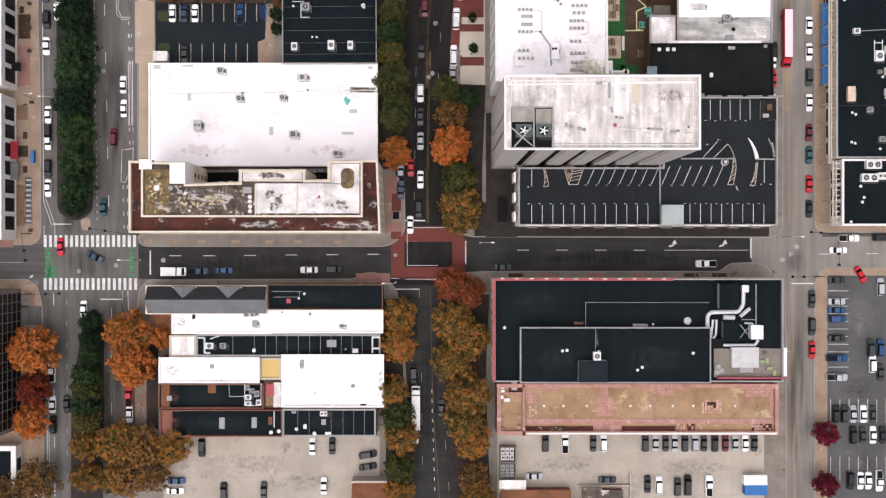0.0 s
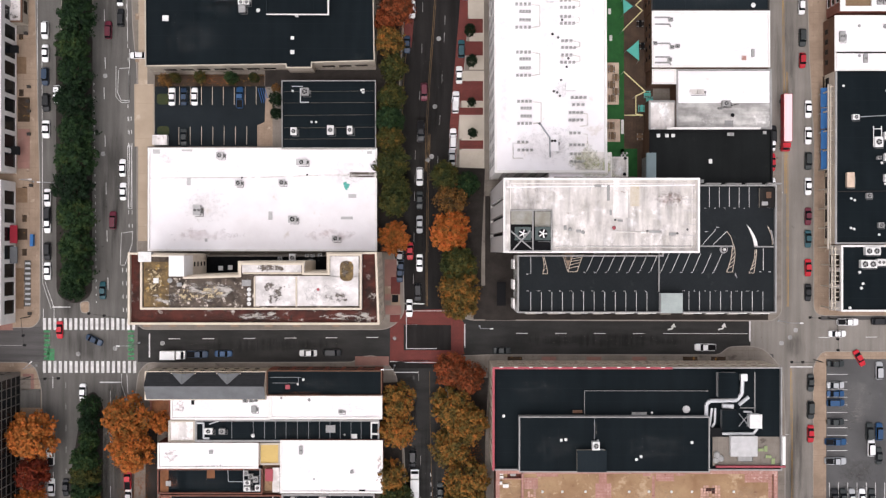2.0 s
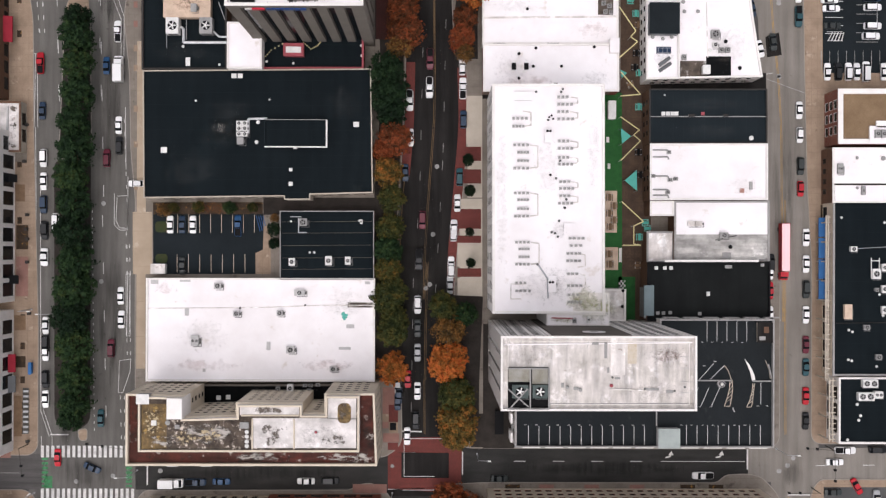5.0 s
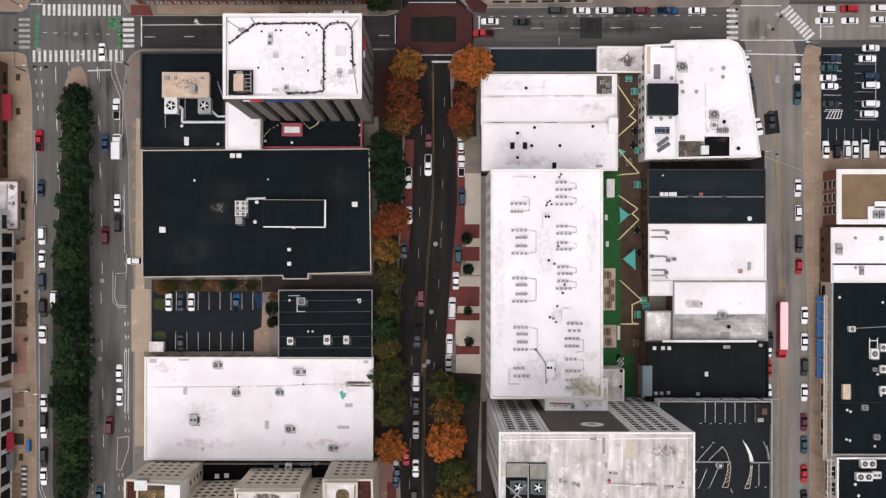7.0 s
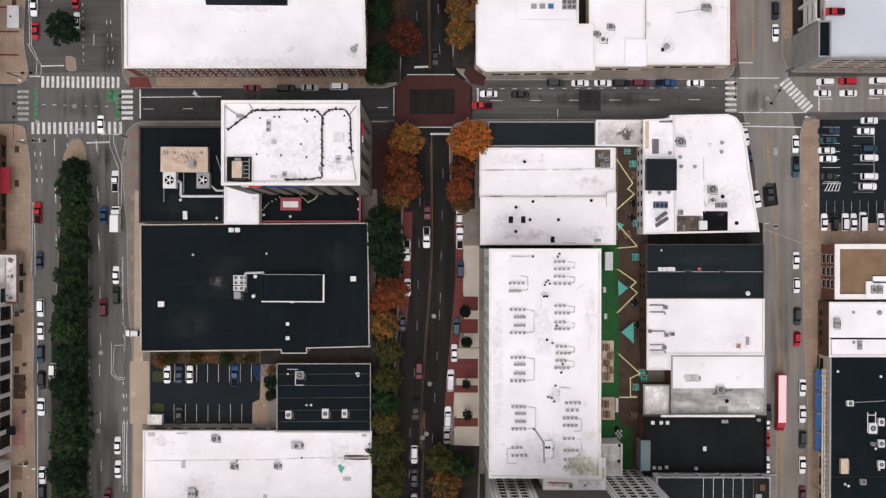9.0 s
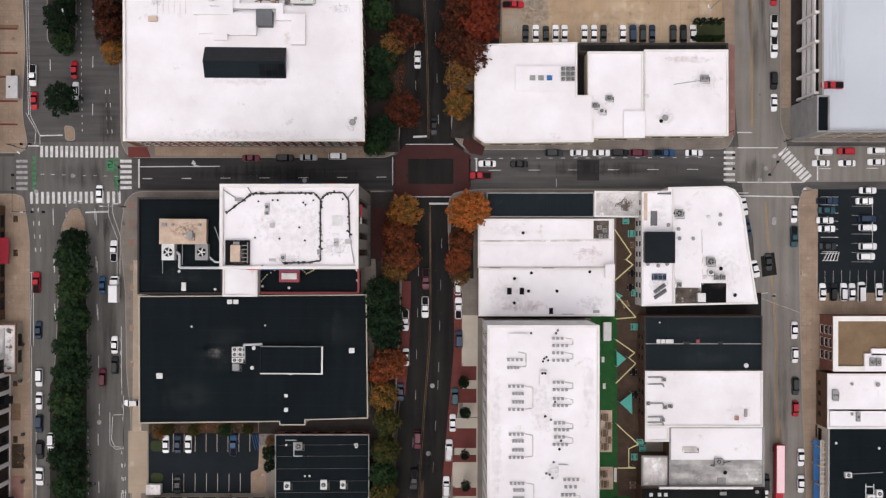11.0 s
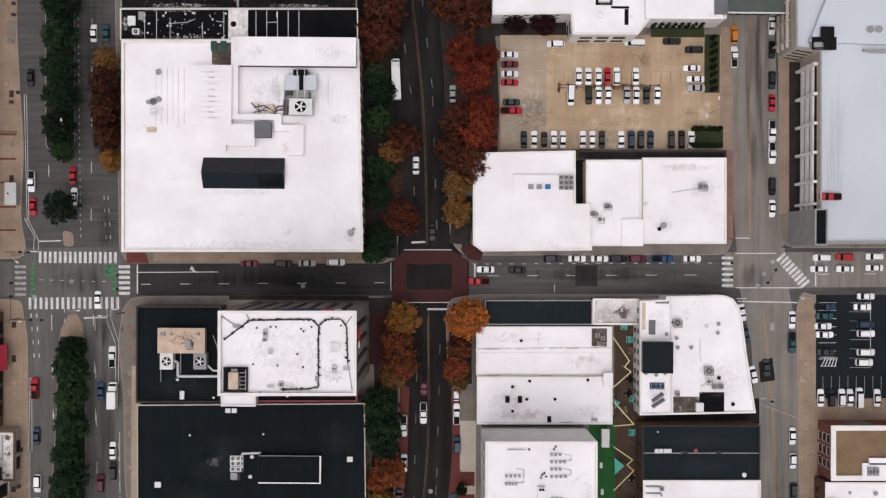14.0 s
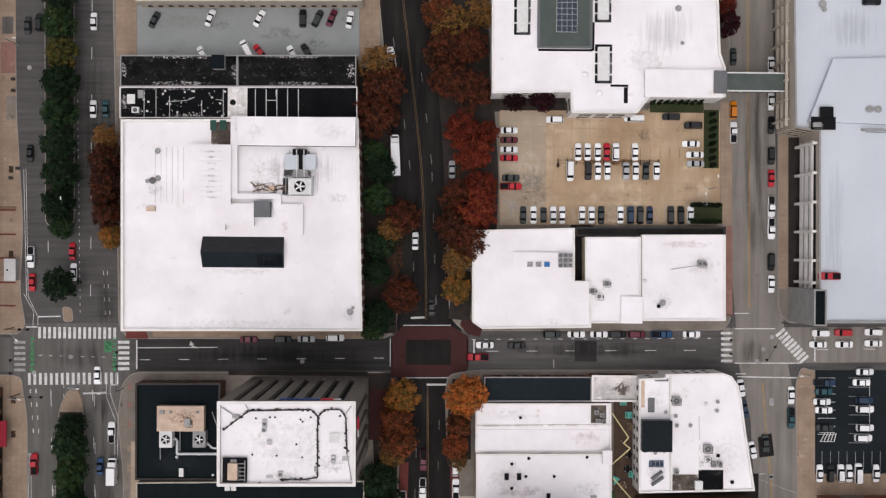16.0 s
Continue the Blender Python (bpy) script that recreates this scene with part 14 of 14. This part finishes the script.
stain("dust", 15.9, -46.3, 32.6, -33.9, 8.242, "a ruin floor")
stain("dust", 43.8, -46.3, 66.4, -35, 8.246, "a ruin floor")
stain("dust", 70.7, -46.3, 85.9, -35, 8.25, "a ruin floor")

# ---- west pavement details ----
paving(-106.48, 53.7, -103.44, 59.92, 0.182, "mulch", WORN_PAVING)
paving(-106.46, 41.7, -103.44, 51.82, 0.182, "brick_pink", WORN_PAVING)
paving(-106.88, 33.03, -104, 36.78, 0.182, "wood", WORN_PAVING)
paving(-106.58, 23.48, -103.98, 26.38, 0.182, "mulch", WORN_PAVING)
paving(-104.69, 6.43, -103.1, 18.28, 0.182, "asphalt_light", WORN_PAVING)
paving(-106.85, 5.85, -104.84, 16.26, 0.182, "wood", WORN_PAVING)
paving(-111.16, 0.35, -107.7, 2.08, 0.182, "brick_pink", WORN_PAVING)
paving(-105.96, -14.96, -103.07, -11.5, 0.182, "concrete", WORN_PAVING)
paving(-106.82, -19.44, -100.48, -14.68, 0.182, "asphalt_light", WORN_PAVING)
paving(-107.23, 65.96, -104.34, 70.31, 0.182, "wood", WORN_PAVING)
paving(-107.6, 76.1, -103.85, 87.68, 0.182, "concrete", WORN_PAVING)
paving(-114.24, 166.08, -105.86, 166.54, 0.184, "brick_paving", DARK_RED_BRICK)
paving(-114.18, 159.84, -105.8, 160.3, 0.184, "brick_paving", DARK_RED_BRICK)
paving(-114.13, 153.74, -105.75, 154.21, 0.184, "brick_paving", DARK_RED_BRICK)
paving(-114.07, 147.51, -105.7, 147.98, 0.184, "brick_paving", DARK_RED_BRICK)
paving(-114.02, 141.57, -105.64, 142.03, 0.184, "brick_paving", DARK_RED_BRICK)
paving(-114.24, 166.3, -105.57, 167.32, 0.182, "wood", "brown paving panel in a shop pavement")
paving(-108.4, 189.54, -106.09, 195.63, 0.182, "concrete", "pale paving repair in a shop pavement")
paving(-109.38, 201.73, -106.48, 206.94, 0.182, "brick_pink", "pinkish paving panel in a shop pavement")
paving(-109.75, 211.58, -106.86, 215.94, 0.182, "asphalt_light", "grey paving panel in a shop pavement")
block("booth", -107.56, 148.28, -104.84, 153.74, 0.17, 2.57, "unit_pale", "pale kiosk booth on a pavement", "booth")
vent(-106.71, 151, 2.57, 0.25, 0.7, "dark")
awning(-106.97, 45.17, -105.12, 47.16, 3, 3.7, "dark", "black canvas awning over a shop door", "w")
awning(-107.18, 70.66, -105.32, 72.66, 3, 3.7, "dark", "black canvas awning over a shop door", "w")
awning(-106.72, 44.94, -104.88, 46.94, 3, 3.7, "dark", "black canvas awning over a shop door", "w")
block("notice_board", -102.66, 21.92, -102.09, 24.79, 0.16, 1.56, "canvas_blue", "blue notice panel at the kerb", "notice board")
block("bicycle_rack", -104.03, 17.35, -103.02, 17.64, 0.18, 0.98, "steel", GREY_STEEL, "bicycle rack")
block("bicycle_rack", -104.03, 16.06, -103.02, 16.34, 0.18, 0.98, "steel", GREY_STEEL, "bicycle rack")
block("bicycle_rack", -104.03, 14.76, -103.02, 15.05, 0.18, 0.98, "steel", GREY_STEEL, "bicycle rack")
block("bicycle_rack", -104.02, 13.46, -103.02, 13.75, 0.18, 0.98, "steel", GREY_STEEL, "bicycle rack")
block("bicycle_rack", -104.02, 12.17, -103.02, 12.46, 0.18, 0.98, "steel", GREY_STEEL, "bicycle rack")
block("bicycle_rack", -104.02, 10.87, -103.02, 11.16, 0.18, 0.98, "steel", GREY_STEEL, "bicycle rack")
block("bicycle_rack", -104.02, 9.57, -103.01, 9.86, 0.18, 0.98, "steel", GREY_STEEL, "bicycle rack")
block("bicycle_rack", -104.02, 8.28, -103.01, 8.57, 0.18, 0.98, "steel", GREY_STEEL, "bicycle rack")
block("bicycle_rack", -104.02, 6.98, -103.01, 7.27, 0.18, 0.98, "steel", GREY_STEEL, "bicycle rack")
block("litter_bin", -103.73, 62.25, -103.15, 62.83, 0.16, 1.16, "frame_dark", DARK_LITTER, "litter bin")
block("litter_bin", -103.72, 56.06, -103.15, 56.64, 0.16, 1.16, "frame_dark", DARK_LITTER, "litter bin")
block("litter_bin", -103.71, 50.16, -103.14, 50.74, 0.16, 1.16, "frame_dark", DARK_LITTER, "litter bin")
block("litter_bin", -103.12, 37.06, -102.55, 37.64, 0.16, 1.16, "frame_dark", DARK_LITTER, "litter bin")
block("litter_bin", -103.37, 4.39, -102.8, 4.96, 0.16, 1.16, "frame_dark", DARK_LITTER, "litter bin")
block("litter_bin", -104, 85.24, -103.43, 85.82, 0.16, 1.16, "frame_dark", DARK_LITTER, "litter bin")
block("litter_bin", -104.52, 75.87, -103.94, 76.44, 0.16, 1.16, "frame_dark", DARK_LITTER, "litter bin")
block("litter_bin", -103.98, 58.57, -103.4, 59.14, 0.16, 1.16, "frame_dark", DARK_LITTER, "litter bin")
block("litter_bin", -106.84, 199.51, -106.27, 200.09, 0.16, 1.16, "frame_dark", DARK_LITTER, "litter bin")
block("litter_bin", -106.82, 196.62, -106.25, 197.2, 0.16, 1.16, "frame_dark", DARK_LITTER, "litter bin")
block("litter_bin", -105.49, 176.7, -104.91, 177.28, 0.16, 1.16, "frame_dark", DARK_LITTER, "litter bin")
block("litter_bin", -107.19, 174.23, -106.62, 174.81, 0.16, 1.16, "frame_dark", DARK_LITTER, "litter bin")
stain("moss", 31, 39, 41, 46.1, 24.71)
stain("moss", 33.7, 36.4, 47.8, 44, 8.814)
stain("moss", 27.0, 36.5, 34.5, 39.2, 24.518)
stain("moss", 33, 36, 44, 45, 24.752)

# ---- traffic signals ----
traffic_signal(-104.43, 119.22, ((90, 9.5), (0, 8)))
traffic_signal(-106.02, 136.17, ((0, 6),))
traffic_signal(-77.83, 120.85, ((90, 10),))
traffic_signal(76.66, 141.02, ((-90, 10),))
traffic_signal(91.45, 138.94, ((-122, 11),))
traffic_signal(-103.08, -11.5, ((2, 9.5),))
traffic_signal(-103.24, 3.83, ((-82, 7),))
traffic_signal(-75.69, 3.57, ((172, 11),))
traffic_signal(101.5, 3.94, ((-88, 8), (176, 7)))
traffic_signal(97.86, -6.83, ((180, 8),))
parking_rail = thing("parking_rail", 46.21, 179.98, 0.17, "low dark rail with cross bars between two rows of stalls", "parking rail")
for k in (-0.35, 0.35):
    part("rail", Solid().box(-13.2, k - 0.06, 0.25, 13.2, k + 0.06, 0.37), M["roof_rust"], parking_rail)
for i in range(12):
    part("stop_bar", Solid().box(-13.0 + i * 2.36, -0.75, 0, -12.75 + i * 2.36, 0.75, 0.26), M["frame_dark"], parking_rail)
stall((63.69, 187.87), (65.42, 190.51), mat="line_yellow", z=0.17)
stall((64.42, 187.88), (66.15, 190.52), mat="line_yellow", z=0.17)
stall((65.15, 187.88), (66.89, 190.52), mat="line_yellow", z=0.17)
stall((65.88, 187.89), (67.62, 190.53), mat="line_yellow", z=0.17)
stall((66.61, 187.9), (68.35, 190.54), mat="line_yellow", z=0.17)
stall((67.34, 187.9), (69.08, 190.54), mat="line_yellow", z=0.17)
stall((34.54, 183.53), (34.56, 180.91), 0.1, mat="line_yellow", z=0.17)
stall((37.05, 183.55), (37.07, 180.93), 0.1, mat="line_yellow", z=0.17)
stall((39.55, 183.57), (39.57, 180.95), 0.1, mat="line_yellow", z=0.17)
stall((42.06, 183.59), (42.08, 180.97), 0.1, mat="line_yellow", z=0.17)
stall((44.57, 183.62), (44.59, 180.99), 0.1, mat="line_yellow", z=0.17)
stall((47.08, 183.64), (47.1, 181.02), 0.1, mat="line_yellow", z=0.17)
stall((49.59, 183.66), (49.61, 181.04), 0.1, mat="line_yellow", z=0.17)
stall((52.1, 183.68), (52.12, 181.06), 0.1, mat="line_yellow", z=0.17)
stall((54.61, 183.71), (54.63, 181.08), 0.1, mat="line_yellow", z=0.17)
stall((57.12, 183.73), (57.14, 181.1), 0.1, mat="line_yellow", z=0.17)
stall((59.63, 183.75), (59.65, 181.13), 0.1, mat="line_yellow", z=0.17)
stall((62.14, 183.77), (62.16, 181.15), 0.1, mat="line_yellow", z=0.17)
stall((64.66, 183.79), (64.68, 181.17), 0.1, mat="line_yellow", z=0.17)
stall((67.17, 183.82), (67.19, 181.19), 0.1, mat="line_yellow", z=0.17)
stain("soot", 41.9, 119, 53.5, 125.6, 4.922)
stain("mud", 45.5, 119, 52.8, 125.2, 4.93)
stain("rust", 46.6, 119, 53.5, 125.6, 4.926)
round_sign = tagged(part("round_sign", Solid().bar((34.96, 35.91, 44.3), (34.96, 36.59, 44.3), 2.5, 28), M["unit_white"]), "large round white sign disc high on a tower wall", "sign")
part("mark", Solid().bar((34.96, 36.31, 44.3), (34.96, 36.67, 44.3), 0.9, 20), M["unit_grey"], round_sign)
run([(-37.95, 60.89), (-15.19, 61.14)], 5.13, 0.03, "stone_grey", THIN_PALE)
run([(-37.93, 58.04), (-15.18, 58.29)], 5.13, 0.03, "stone_grey", THIN_PALE)
run([(-37.92, 54.91), (-15.16, 55.16)], 5.13, 0.03, "stone_grey", THIN_PALE)
run([(-37.9, 51.78), (-15.14, 52.03)], 5.13, 0.03, "stone_grey", THIN_PALE)
run([(-37.88, 48.94), (-15.13, 49.18)], 5.13, 0.03, "stone_grey", THIN_PALE)
gable("roof", -20.73, -73.66, -11.96, -58.11, 5.9, 7.6, ("roof_white_dirty", "roof_rust", "stone"), "folded pale and rusty metal roof on a small building", "roof")
stain("rust", -69, -33.6, -61.7, -26.6, 7.83)
stain("rust", -65.9, -33.9, -43.2, -32, 7.834)
stain("rust", -38, -40, -12.5, -38, 8.638)
stain("rust", -14.7, -39.4, -11.9, -26.5, 8.642)
stain("rust", -69.2, -40.2, -61.9, -33.5, 7.046)
stain("rust", -66.1, -40.4, -42.7, -38.8, 7.05)
stain("rust", -68.8, -47.1, -61.8, -39.9, 7.41)
stain("rust", -66, -47.2, -37.9, -45.5, 7.414)
stain("rust", -65.9, -21.2, -60.3, -14.8, 8.018)
stain("rust", -23.7, -21.5, -12.5, -20.1, 8.422)
stain("rust", -59.6, -22.2, -43.6, -21, 7.226)
stain("rust", -41.3, -15.6, -23.7, -13.6, 9.03)
